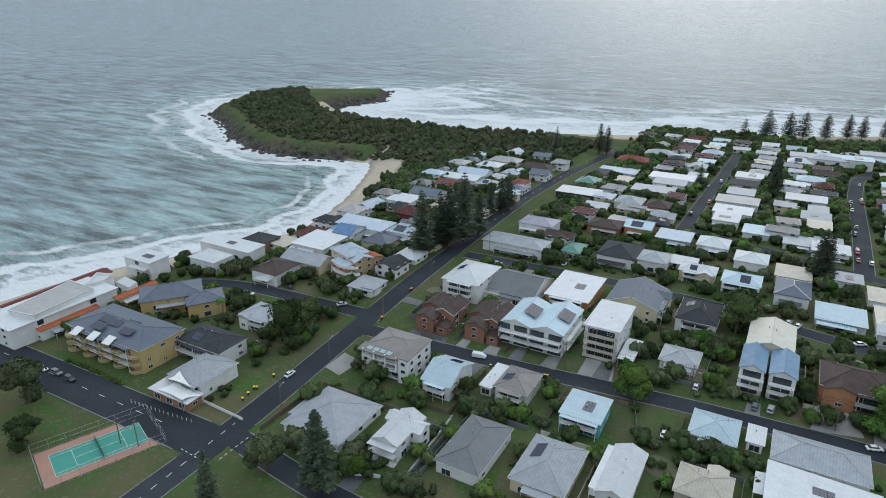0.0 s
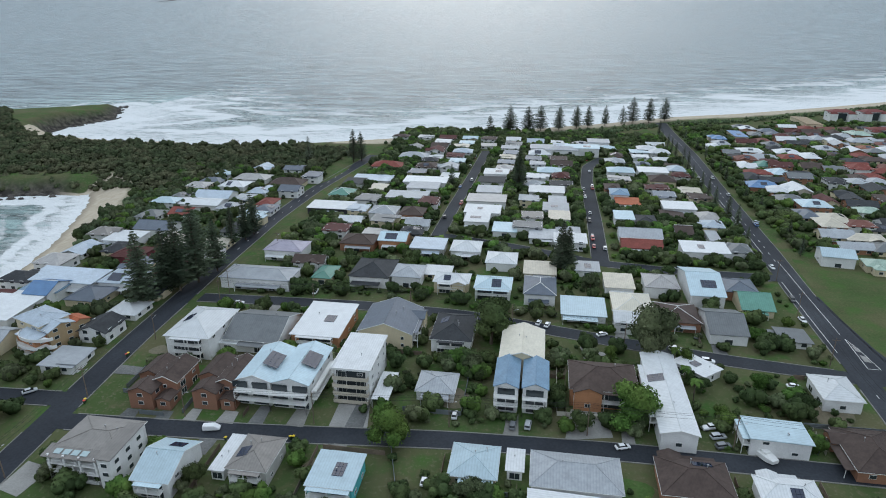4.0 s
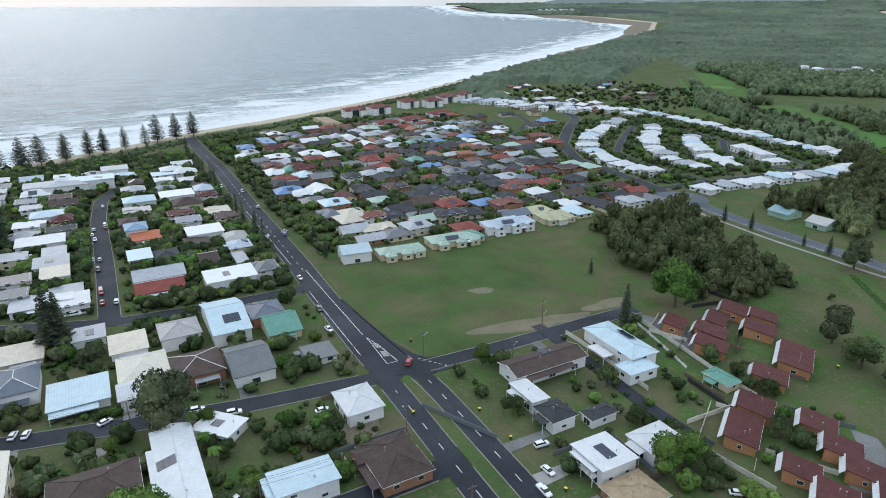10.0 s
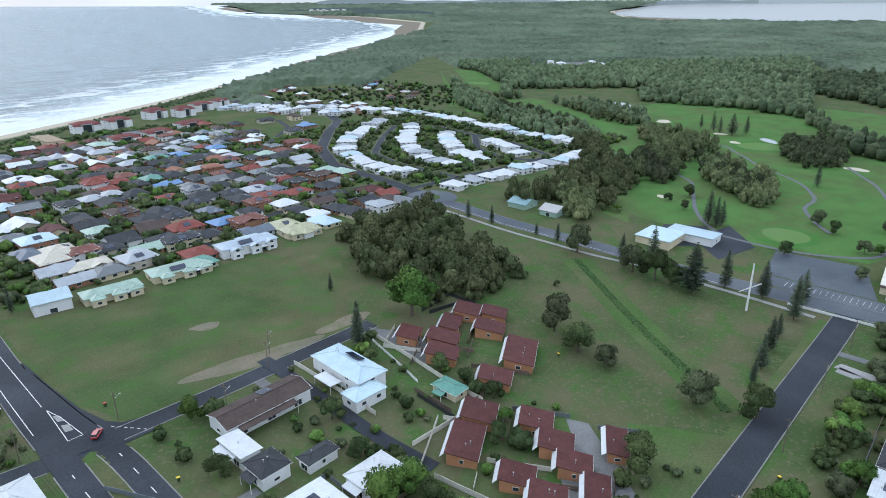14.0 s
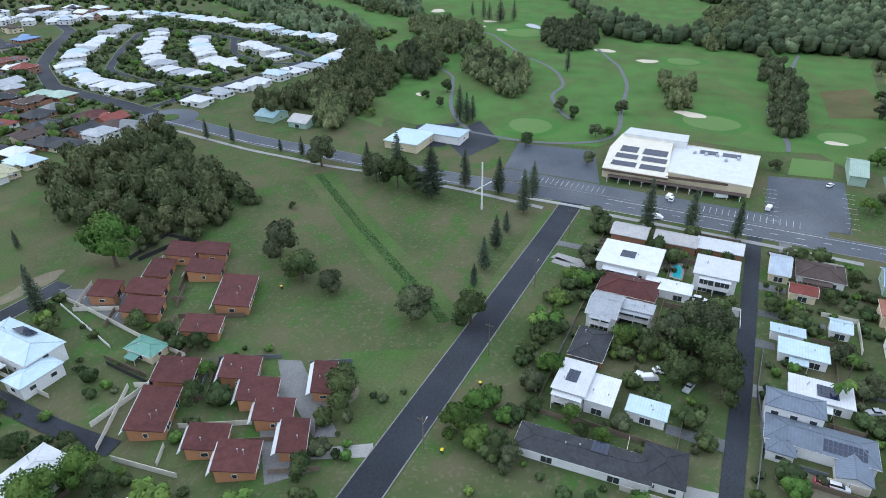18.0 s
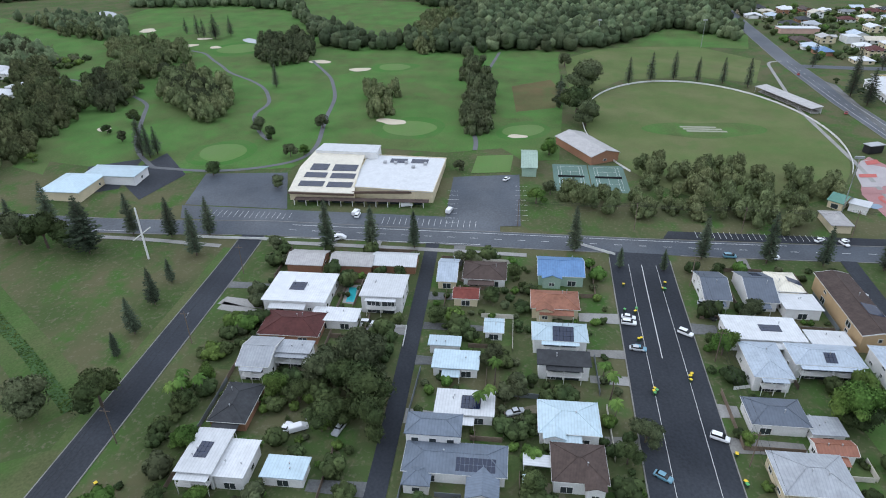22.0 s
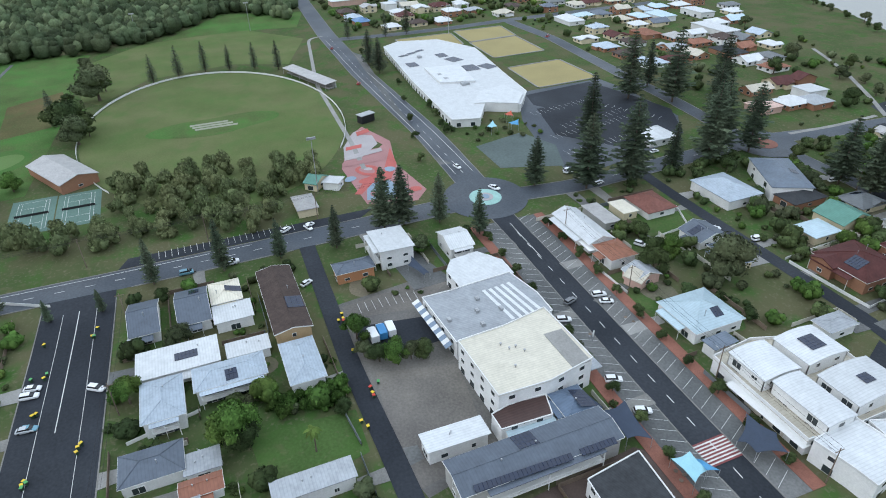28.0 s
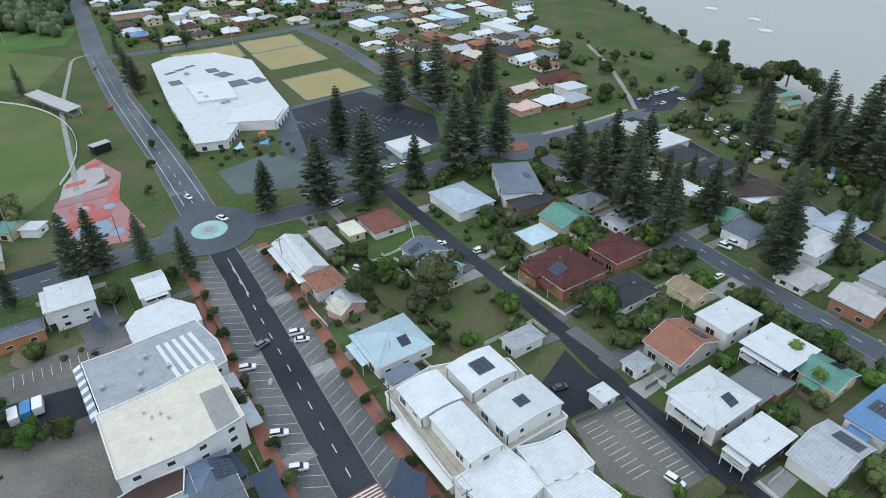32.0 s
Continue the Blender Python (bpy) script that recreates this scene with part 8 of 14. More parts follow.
far_house(BEACHES, -58, 359, 12.5, 11.1, 0, 3.2, 'g', 'grey', 'white')
far_house(BEACHES, -58, 396, 14.3, 10.3, 90, 5.8, 'f', 'maroon', 'white')
far_house(BEACHES, -56, 465, 11.5, 11.1, 0, 3.2, 'f', 'white', 'white')
far_house(BEACHES, -59, 483, 12.2, 11.8, 90, 5.8, 'g', 'white', 'white')
far_house(BEACHES, -56, 504, 11.1, 9.6, 0, 5.8, 'f', 'paleblue', 'white')
far_house(BEACHES, -60, 521, 12.7, 11, 0, 5.8, 'f', 'maroon', 'white')
far_house(BEACHES, -56, 537, 14.3, 11.6, 0, 5.8, 'h', 'greyblue', 'white')
far_house(BEACHES, -60, 557, 12, 10, 0, 5.8, 'f', 'beige', 'white')
far_house(BEACHES, -57, 572, 11.7, 10.3, 0, 5.8, 'f', 'paleblue', 'white')
far_house(BEACHES, -56, 591, 12.4, 9.5, 0, 5.8, 'g', 'paleblue', 'cream')
far_house(BEACHES, -38, 573, 13.6, 11.6, 0, 3.2, 'f', 'white', 'white')
far_house(BEACHES, -39, 593, 13.8, 11.5, 90, 5.8, 'f', 'brownroof', 'white')
far_house(BEACHES, -19, 485, 11.3, 12.3, 0, 5.8, 'h', 'white', 'cream')
far_house(BEACHES, -19, 504, 12, 10.3, 0, 5.8, 'f', 'white', 'cream')
far_house(BEACHES, -18, 522, 13.2, 10.1, 90, 5.8, 'f', 'beige', 'white')
far_house(BEACHES, -17, 537, 11.2, 12.3, 0, 5.8, 'f', 'white', 'white')
far_house(BEACHES, -19, 557, 13.6, 10.7, 0, 5.8, 'f', 'grey', 'white')
far_house(BEACHES, -17, 572, 13, 11.9, 0, 5.8, 'f', 'darkgrey', 'white')
far_house(BEACHES, -18, 591, 11.7, 11.2, 0, 5.8, 'g', 'white', 'cream')
far_house(BEACHES, 2, 359, 14.4, 9.8, 0, 5.8, 'f', 'darkgrey', 'white')
far_house(BEACHES, 4, 377, 11.1, 9.6, 0, 5.8, 'f', 'white', 'white')
far_house(BEACHES, 1, 410, 11.6, 11.1, 90, 5.8, 'f', 'grey', 'cream')
far_house(BEACHES, 3, 450, 13.5, 11.1, 0, 3.2, 'h', 'white', 'cream')
far_house(BEACHES, 4, 465, 12, 11.9, 90, 5.8, 'f', 'white', 'white')
far_house(BEACHES, 4, 503, 12.2, 9.6, 90, 5.8, 'f', 'grey', 'white')
far_house(BEACHES, 1, 520, 12.5, 11, 90, 5.8, 'f', 'slate', 'white')
far_house(BEACHES, 1, 592, 13.7, 12.3, 0, 3.2, 'g', 'white', 'cream')
far_house(BEACHES, 24, 341, 15, 12.3, 0, 5.8, 'f', 'white', 'white')
far_house(BEACHES, 23, 358, 12.5, 10.5, 0, 3.2, 'f', 'grey', 'white')
far_house(BEACHES, 21, 448, 14.2, 9.7, 0, 5.8, 'f', 'charcoal', 'white')
far_house(BEACHES, 21, 468, 11.2, 11.7, 0, 5.8, 'h', 'maroon', 'cream')
far_house(BEACHES, 22, 504, 14.8, 10.7, 0, 5.8, 'g', 'brownroof', 'white')
far_house(BEACHES, 20, 522, 12.2, 11.6, 0, 5.8, 'f', 'brownroof', 'white')
far_house(BEACHES, 22, 572, 11.3, 11.4, 0, 5.8, 'f', 'greyblue', 'white')
far_house(BEACHES, 20, 592, 14.6, 10.2, 90, 3.2, 'f', 'white', 'white')
far_house(BEACHES, 44, 576, 12.5, 10.1, 0, 3.2, 'f', 'greyblue', 'white')
far_house(BEACHES, 40, 590, 13.3, 10.6, 0, 3.2, 'h', 'metalgrey', 'white')
far_house(BEACHES, 60, 466, 14, 9.6, 0, 5.8, 'f', 'metalgrey', 'cream')
far_house(BEACHES, 62, 520, 13.5, 12, 0, 5.8, 'h', 'grey', 'white')
far_house(BEACHES, 60, 575, 14.6, 11.5, 0, 3.2, 'h', 'paleblue', 'white')
far_house(BEACHES, 83, 396, 11.7, 11.9, 90, 3.2, 'f', 'brownroof', 'cream')
far_house(BEACHES, 84, 431, 12.5, 10.6, 0, 5.8, 'f', 'white', 'white')
far_house(BEACHES, 82, 447, 14, 9.6, 0, 5.8, 'f', 'maroon', 'white')
far_house(BEACHES, 82, 519, 11.5, 10.6, 0, 3.2, 'h', 'white', 'white')
far_house(BEACHES, 83, 538, 11.3, 9.9, 0, 5.8, 'f', 'white', 'white')
far_house(BEACHES, 83, 556, 12.4, 11.4, 90, 5.8, 'f', 'paleblue', 'white')
far_house(BEACHES, 104, 339, 12.2, 10.4, 90, 5.8, 'h', 'darkgrey', 'white')
far_house(BEACHES, 100, 375, 11.2, 10.5, 90, 5.8, 'h', 'white', 'cream')
far_house(BEACHES, 102, 394, 14.2, 11.1, 90, 3.2, 'h', 'metalgrey', 'white')
far_house(BEACHES, 104, 429, 12.6, 11.3, 90, 5.8, 'f', 'brownroof', 'cream')
far_house(BEACHES, 103, 449, 12.7, 11.7, 0, 3.2, 'f', 'beige', 'cream')
far_house(BEACHES, 104, 483, 11.6, 9.6, 90, 5.8, 'h', 'maroon', 'white')
far_house(BEACHES, 103, 500, 13.4, 10.6, 90, 5.8, 'h', 'white', 'cream')
far_house(BEACHES, 104, 518, 11.8, 9.8, 90, 3.2, 'f', 'brownroof', 'white')
far_house(BEACHES, 100, 539, 13.6, 10.4, 0, 3.2, 'f', 'white', 'white')
far_house(BEACHES, 100, 557, 14.6, 11.8, 0, 5.8, 'h', 'white', 'white')
far_house(BEACHES, 102, 593, 14.3, 11.2, 0, 3.2, 'g', 'white', 'white')
far_house(BEACHES, -96, 294, 13.7, 9.6, 0, 5.8, 'g', 'white', 'white')
far_house(BEACHES, -36, 294, 11.6, 9.7, 0, 3.2, 'f', 'white', 'cream')
far_house(BEACHES, 44, 256, 11.7, 9.7, 0, 5.8, 'g', 'white', 'white')
far_house(BEACHES, 101, 254, 10, 9.9, 90, 3.2, 'f', 'darkgrey', 'white')
far_house(BEACHES, -216, 221, 11.8, 11.4, 90, 3.2, 'f', 'beige', 'white')
far_house(BEACHES, -213, 238, 12.9, 11.8, 90, 3.2, 'f', 'maroon', 'white')
far_house(BEACHES, -214, 255, 14.3, 10.7, 0, 5.8, 'h', 'charcoal', 'white')
far_house(BEACHES, -214, 276, 13.6, 12.2, 0, 5.8, 'h', 'metalgrey', 'white')
far_house(BEACHES, -215, 294, 14.8, 11.2, 90, 3.2, 'g', 'greyblue', 'white')
far_house(BEACHES, -217, 315, 11.4, 11.6, 90, 5.8, 'h', 'white', 'white')
far_house(BEACHES, -213, 352, 12.4, 12.2, 0, 3.2, 'h', 'darkgrey', 'white')
far_house(BEACHES, -216, 372, 14.6, 10, 0, 5.8, 'h', 'paleblue', 'white')
far_house(BEACHES, -216, 388, 14.1, 10.5, 90, 3.2, 'h', 'darkgrey', 'cream')
far_house(BEACHES, -215, 409, 13.4, 10.4, 0, 5.8, 'h', 'white', 'cream')
far_house(BEACHES, -215, 427, 14.7, 11, 0, 3.2, 'h', 'slate', 'white')
far_house(BEACHES, -216, 448, 11.5, 10.4, 90, 3.2, 'f', 'paleblue', 'white')
far_house(BEACHES, -193, 293, 12.5, 10.8, 0, 5.8, 'h', 'charcoal', 'cream')
far_house(BEACHES, -196, 466, 14.5, 12.5, 90, 3.2, 'g', 'white', 'cream')
far_house(BEACHES, -171, 274, 11.8, 10.3, 90, 5.8, 'g', 'slate', 'cream')
far_house(BEACHES, -175, 316, 14.4, 11.5, 0, 3.2, 'h', 'beige', 'white')
far_house(BEACHES, -175, 372, 11.3, 11.1, 0, 3.2, 'h', 'grey', 'white')
far_house(BEACHES, -175, 391, 11.7, 10, 90, 3.2, 'f', 'grey', 'cream')
far_house(BEACHES, -172, 407, 11.5, 11.7, 0, 3.2, 'h', 'greyblue', 'white')
far_house(BEACHES, -172, 468, 13, 10.6, 0, 3.2, 'g', 'slate', 'white')
far_house(BEACHES, -150, 201, 12.1, 11.4, 90, 3.2, 'f', 'white', 'white')
far_house(BEACHES, -150, 220, 11.5, 10.7, 90, 5.8, 'g', 'charcoal', 'white')
far_house(BEACHES, -151, 238, 11.6, 11.6, 0, 3.2, 'h', 'white', 'white')
far_house(BEACHES, -152, 257, 14.5, 10.6, 90, 3.2, 'h', 'charcoal', 'cream')
far_house(BEACHES, -154, 277, 13.6, 10.9, 90, 3.2, 'g', 'maroon', 'cream')
far_house(BEACHES, -151, 296, 14.7, 11.5, 0, 3.2, 'h', 'metalgrey', 'white')
far_house(BEACHES, -152, 314, 11.7, 9.9, 0, 3.2, 'g', 'beige', 'cream')
far_house(BEACHES, -153, 334, 12.2, 12.1, 0, 3.2, 'f', 'charcoal', 'white')
far_house(BEACHES, -152, 353, 12.4, 11.3, 90, 5.8, 'f', 'paleblue', 'cream')
far_house(BEACHES, -152, 371, 14.1, 11, 90, 3.2, 'h', 'slate', 'white')
far_house(BEACHES, -151, 408, 12.3, 12.4, 0, 5.8, 'g', 'slate', 'white')
far_house(BEACHES, -150, 445, 14.9, 9.8, 90, 5.8, 'f', 'slate', 'white')
far_house(RIVERS, 392, -392, 14.5, 11.6, 90, 3, 'h', 'white', 'brick')
far_house(RIVERS, 418, -410, 12.3, 11.1, 90, 3, 'g', 'maroon', 'cream')
far_house(RIVERS, 414, -390, 15.3, 9.5, 90, 3, 'g', 'beige', 'brick')
far_house(RIVERS, 440, -430, 14.2, 10.9, 90, 3, 'h', 'terracotta', 'white')
far_house(RIVERS, 458, -446, 14.3, 10.4, 0, 3, 'h', 'darkgrey', 'white')
far_house(RIVERS, 458, -428, 13.4, 12.3, 90, 3, 'g', 'white', 'white')
far_house(RIVERS, 480, -469, 12.2, 9.7, 0, 3, 'h', 'white', 'cream')
far_house(RIVERS, 484, -449, 12.1, 11, 90, 3, 'g', 'terracotta', 'brick')
far_house(RIVERS, 484, -409, 15.1, 10.5, 0, 3, 'g', 'beige', 'brick')
far_house(RIVERS, 480, -390, 15.9, 11, 90, 3, 'h', 'maroon', 'brick')
far_house(RIVERS, 480, -372, 14.7, 12.4, 90, 3, 'h', 'greyblue', 'white')
far_house(RIVERS, 506, -486, 12.5, 11.5, 0, 3, 'g', 'greyblue', 'cream')
far_house(RIVERS, 502, -467, 12.8, 10.5, 0, 3, 'g', 'darkgrey', 'brick')
far_house(RIVERS, 503, -449, 13.2, 12.2, 0, 5.5, 'h', 'brownroof', 'white')
far_house(RIVERS, 506, -431, 15.4, 10.8, 90, 3, 'h', 'terracotta', 'brick')
far_house(RIVERS, 504, -408, 14.1, 11.7, 90, 3, 'g', 'grey', 'brick')
far_house(RIVERS, 505, -371, 14.8, 10.4, 90, 3, 'h', 'brownroof', 'brick')
far_house(RIVERS, 528, -447, 13.2, 10.5, 90, 3, 'g', 'white', 'white')
far_house(RIVERS, 526, -428, 13.4, 11.7, 0, 3, 'h', 'metalgrey', 'brick')
far_house(RIVERS, 527, -392, 15.2, 10.6, 0, 3, 'h', 'brownroof', 'white')
far_house(RIVERS, 526, -370, 14, 12.4, 0, 3, 'h', 'greyblue', 'brick')
far_house(RIVERS, 549, -504, 15.6, 12.1, 90, 3, 'g', 'paleblue', 'brick')
far_house(RIVERS, 547, -486, 13.7, 11.1, 0, 3, 'h', 'white', 'white')
far_house(RIVERS, 548, -393, 12.3, 11.4, 0, 3, 'g', 'maroon', 'cream')
far_house(RIVERS, 550, -370, 14.6, 9.7, 90, 3, 'h', 'white', 'cream')
far_house(RIVERS, 572, -524, 13.1, 10.4, 0, 3, 'h', 'white', 'cream')
far_house(RIVERS, 569, -447, 14.7, 11.2, 90, 3, 'g', 'slate', 'cream')
far_house(RIVERS, 569, -429, 12.2, 10.5, 90, 3, 'h', 'white', 'cream')
far_house(RIVERS, 569, -392, 13.1, 10.5, 90, 5.5, 'h', 'greyblue', 'cream')
far_house(RIVERS, 592, -541, 14.4, 10, 90, 3, 'h', 'darkgrey', 'white')
far_house(RIVERS, 592, -448, 15.5, 12, 0, 3, 'h', 'paleblue', 'brick')
far_house(RIVERS, 591, -431, 13.7, 9.7, 0, 3, 'h', 'beige', 'cream')
far_house(RIVERS, 616, -524, 13.5, 12.3, 90, 5.5, 'h', 'terracotta', 'brick')
far_house(RIVERS, 612, -505, 13.9, 11.2, 90, 3, 'h', 'white', 'brick')
far_house(RIVERS, 614, -485, 13.2, 10, 90, 3, 'h', 'paleblue', 'brick')
far_house(RIVERS, 612, -468, 15.6, 9.5, 0, 3, 'h', 'greyblue', 'cream')
far_house(RIVERS, 616, -447, 13.1, 10.6, 90, 5.5, 'g', 'beige', 'brick')
far_house(RIVERS, 616, -428, 15.7, 11.5, 0, 3, 'h', 'slate', 'cream')
far_house(RIVERS, 616, -411, 14.8, 9.8, 90, 3, 'h', 'paleblue', 'cream')
far_house(RIVERS, 638, -523, 15.8, 10.5, 0, 3, 'g', 'terracotta', 'white')
far_house(RIVERS, 657, -505, 15.9, 11.2, 90, 3, 'h', 'white', 'cream')
far_house(RIVERS, 656, -467, 12.3, 11.6, 0, 3, 'h', 'beige', 'brick')
far_house(RIVERS, 659, -447, 14.9, 11.9, 90, 3, 'h', 'maroon', 'cream')
far_house(RIVERS, 658, -431, 15.1, 10.2, 0, 3, 'h', 'beige', 'white')
far_house(RIVERS, 655, -480, 15.7, 10.9, 0, 3, 'g', 'slate', 'cream')
far_house(RIVERS, 653, -401, 12.1, 10.9, 0, 5.5, 'h', 'slate', 'brick')
far_house(RIVERS, 657, -359, 14.8, 10.4, 90, 3, 'h', 'beige', 'white')
far_house(RIVERS, 654, -302, 14.5, 11.8, 0, 3, 'h', 'white', 'brick')
far_house(RIVERS, 656, -282, 13, 9.8, 90, 3, 'h', 'brownroof', 'cream')
far_house(RIVERS, 653, -259, 12.5, 11.4, 90, 3, 'h', 'white', 'cream')
far_house(RIVERS, 680, -482, 16, 10.1, 90, 3, 'g', 'grey', 'white')
far_house(RIVERS, 677, -460, 13, 11.3, 90, 3, 'g', 'beige', 'white')
far_house(RIVERS, 678, -421, 15, 12.3, 90, 3, 'h', 'darkgrey', 'white')
far_house(RIVERS, 678, -379, 14.4, 10.4, 0, 3, 'h', 'brownroof', 'cream')
far_house(RIVERS, 680, -342, 13.6, 10.2, 90, 3, 'h', 'grey', 'brick')
far_house(RIVERS, 677, -320, 13.3, 11.7, 0, 5.5, 'h', 'white', 'brick')
far_house(RIVERS, 679, -279, 13.3, 12.5, 90, 5.5, 'h', 'maroon', 'cream')
far_house(RIVERS, 701, -419, 12.1, 11.3, 0, 5.5, 'h', 'brownroof', 'cream')
far_house(RIVERS, 704, -400, 15.6, 10.6, 0, 5.5, 'h', 'white', 'brick')
far_house(RIVERS, 702, -340, 13.3, 9.9, 0, 5.5, 'h', 'white', 'white')
far_house(RIVERS, 701, -320, 15.7, 12, 90, 5.5, 'h', 'maroon', 'cream')
far_house(RIVERS, 703, -302, 12.1, 12.1, 90, 5.5, 'h', 'white', 'cream')
far_house(RIVERS, 704, -282, 12.5, 10.9, 90, 3, 'h', 'white', 'white')
far_house(RIVERS, 702, -242, 12.8, 12, 0, 3, 'h', 'greyblue', 'white')
far_house(RIVERS, 728, -460, 15.2, 12.2, 90, 3, 'g', 'brownroof', 'white')
far_house(RIVERS, 728, -418, 13.9, 11.5, 0, 3, 'h', 'darkgrey', 'white')
far_house(RIVERS, 729, -381, 12.3, 10.8, 90, 3, 'h', 'paleblue', 'white')
far_house(RIVERS, 727, -300, 15.3, 11.2, 90, 3, 'g', 'beige', 'white')
far_house(RIVERS, 727, -262, 12, 10.6, 0, 5.5, 'g', 'metalgrey', 'cream')
far_house(RIVERS, 725, -242, 12.7, 12.3, 90, 3, 'h', 'brownroof', 'brick')
far_house(RIVERS, 749, -480, 15.3, 12.2, 90, 3, 'h', 'darkgrey', 'cream')
far_house(RIVERS, 749, -461, 14.8, 12.4, 0, 3, 'h', 'slate', 'brick')
far_house(RIVERS, 749, -420, 13, 10.1, 90, 3, 'g', 'slate', 'brick')
far_house(RIVERS, 753, -400, 14.2, 12.1, 0, 5.5, 'h', 'metalgrey', 'cream')
far_house(RIVERS, 751, -381, 15.7, 11.4, 0, 3, 'h', 'paleblue', 'white')
far_house(RIVERS, 752, -361, 12.4, 12.2, 0, 3, 'g', 'grey', 'brick')
far_house(RIVERS, 753, -340, 15.2, 9.9, 0, 3, 'h', 'beige', 'cream')
far_house(RIVERS, 750, -298, 15.3, 11.9, 0, 3, 'g', 'greyblue', 'white')
far_house(RIVERS, 773, -479, 15.4, 10, 90, 3, 'h', 'beige', 'white')
far_house(RIVERS, 777, -438, 15.8, 11.2, 90, 3, 'h', 'grey', 'cream')
far_house(RIVERS, 776, -421, 15.7, 9.9, 90, 3, 'h', 'darkgrey', 'white')
far_house(RIVERS, 776, -402, 13.4, 10.9, 90, 5.5, 'h', 'paleblue', 'brick')
far_house(RIVERS, 777, -379, 13.4, 11.5, 0, 3, 'g', 'slate', 'white')
far_house(RIVERS, 776, -341, 13.6, 9.7, 90, 3, 'h', 'white', 'brick')
far_house(RIVERS, 774, -321, 14.2, 10.7, 0, 5.5, 'g', 'white', 'cream')
far_house(RIVERS, 800, -481, 12.1, 10.2, 0, 3, 'g', 'white', 'brick')
far_house(RIVERS, 800, -462, 16, 12.3, 0, 3, 'g', 'white', 'white')
far_house(RIVERS, 797, -442, 15.2, 12.2, 0, 5.5, 'h', 'white', 'cream')
far_house(RIVERS, 799, -422, 15.4, 10.6, 90, 3, 'h', 'slate', 'brick')
far_house(RIVERS, 799, -378, 15.8, 11.7, 0, 5.5, 'h', 'white', 'cream')
far_house(RIVERS, 800, -361, 13.1, 11.6, 0, 5.5, 'h', 'white', 'white')
far_house(RIVERS, 799, -279, 13.5, 10.9, 90, 3, 'h', 'grey', 'white')
far_house(RIVERS, 799, -259, 15.4, 11.8, 90, 3, 'h', 'charcoal', 'white')
far_house(RIVERS, 821, -421, 14.9, 11.6, 0, 3, 'h', 'slate', 'cream')
far_house(RIVERS, 822, -398, 13.3, 10.8, 90, 3, 'h', 'brownroof', 'brick')
far_house(RIVERS, 822, -378, 14.9, 11, 90, 3, 'h', 'slate', 'brick')
far_house(RIVERS, 823, -359, 15, 10.6, 0, 5.5, 'h', 'greyblue', 'white')
far_house(RIVERS, 824, -338, 13.1, 9.6, 0, 5.5, 'h', 'white', 'cream')
far_house(RIVERS, 825, -320, 14.3, 10.4, 90, 3, 'h', 'maroon', 'white')
far_house(RIVERS, 824, -281, 12.9, 11.8, 90, 3, 'h', 'charcoal', 'brick')
far_house(RIVERS, 847, -459, 15.2, 10.8, 0, 3, 'h', 'slate', 'brick')
far_house(RIVERS, 848, -441, 13.6, 11.1, 0, 3, 'h', 'maroon', 'white')
far_house(RIVERS, 845, -400, 15.2, 10.4, 90, 3, 'h', 'beige', 'cream')
far_house(RIVERS, 847, -380, 13.8, 12.2, 90, 5.5, 'g', 'white', 'brick')
far_house(RIVERS, 848, -301, 12, 10.9, 0, 5.5, 'g', 'beige', 'white')
far_house(RIVERS, 845, -259, 14.5, 11, 0, 3, 'h', 'greyblue', 'white')
far_house(RIVERS, 845, -241, 14.9, 9.8, 90, 3, 'h', 'white', 'white')
far_house(RIVERS, 871, -478, 12.4, 12, 90, 5.5, 'g', 'greyblue', 'brick')
far_house(RIVERS, 873, -379, 14.9, 12.2, 90, 5.5, 'h', 'charcoal', 'brick')
far_house(RIVERS, 871, -362, 12.8, 10.6, 90, 3, 'g', 'maroon', 'cream')
far_house(RIVERS, 870, -339, 12.4, 9.9, 0, 3, 'h', 'darkgrey', 'white')
far_house(RIVERS, 873, -320, 12.4, 10.2, 0, 3, 'g', 'white', 'white')
far_house(RIVERS, 870, -299, 15.7, 9.9, 0, 5.5, 'g', 'brownroof', 'brick')
far_house(RIVERS, 873, -280, 14.9, 11.3, 0, 5.5, 'h', 'white', 'brick')
far_house(RIVERS, 869, -261, 13.8, 11.2, 90, 3, 'h', 'beige', 'cream')
far_house(RIVERS, 869, -239, 15.6, 11.1, 0, 5.5, 'h', 'metalgrey', 'cream')
far_house(RIVERS, 896, -461, 13.9, 10.8, 0, 3, 'h', 'brownroof', 'white')
far_house(RIVERS, 895, -439, 13, 11.2, 0, 5.5, 'h', 'greyblue', 'cream')
far_house(RIVERS, 893, -380, 12.3, 9.6, 0, 3, 'g', 'beige', 'cream')
far_house(RIVERS, 896, -359, 12.6, 10.7, 90, 3, 'g', 'greyblue', 'brick')
far_house(RIVERS, 895, -260, 14.3, 12.2, 90, 3, 'h', 'charcoal', 'white')
far_house(RIVERS, 130, -399, 12.7, 8.9, 90, 5.5, 'h', 'slate', 'cream')
far_house(RIVERS, 131, -382, 12.2, 10.5, 90, 3, 'h', 'charcoal', 'white')
far_house(RIVERS, 128, -363, 10.3, 10.6, 90, 3, 'h', 'white', 'brick')
far_house(RIVERS, 130, -348, 13.9, 11.3, 90, 3, 'h', 'beige', 'brick')
far_house(RIVERS, 130, -310, 12.4, 9.9, 0, 3, 'h', 'white', 'brick')
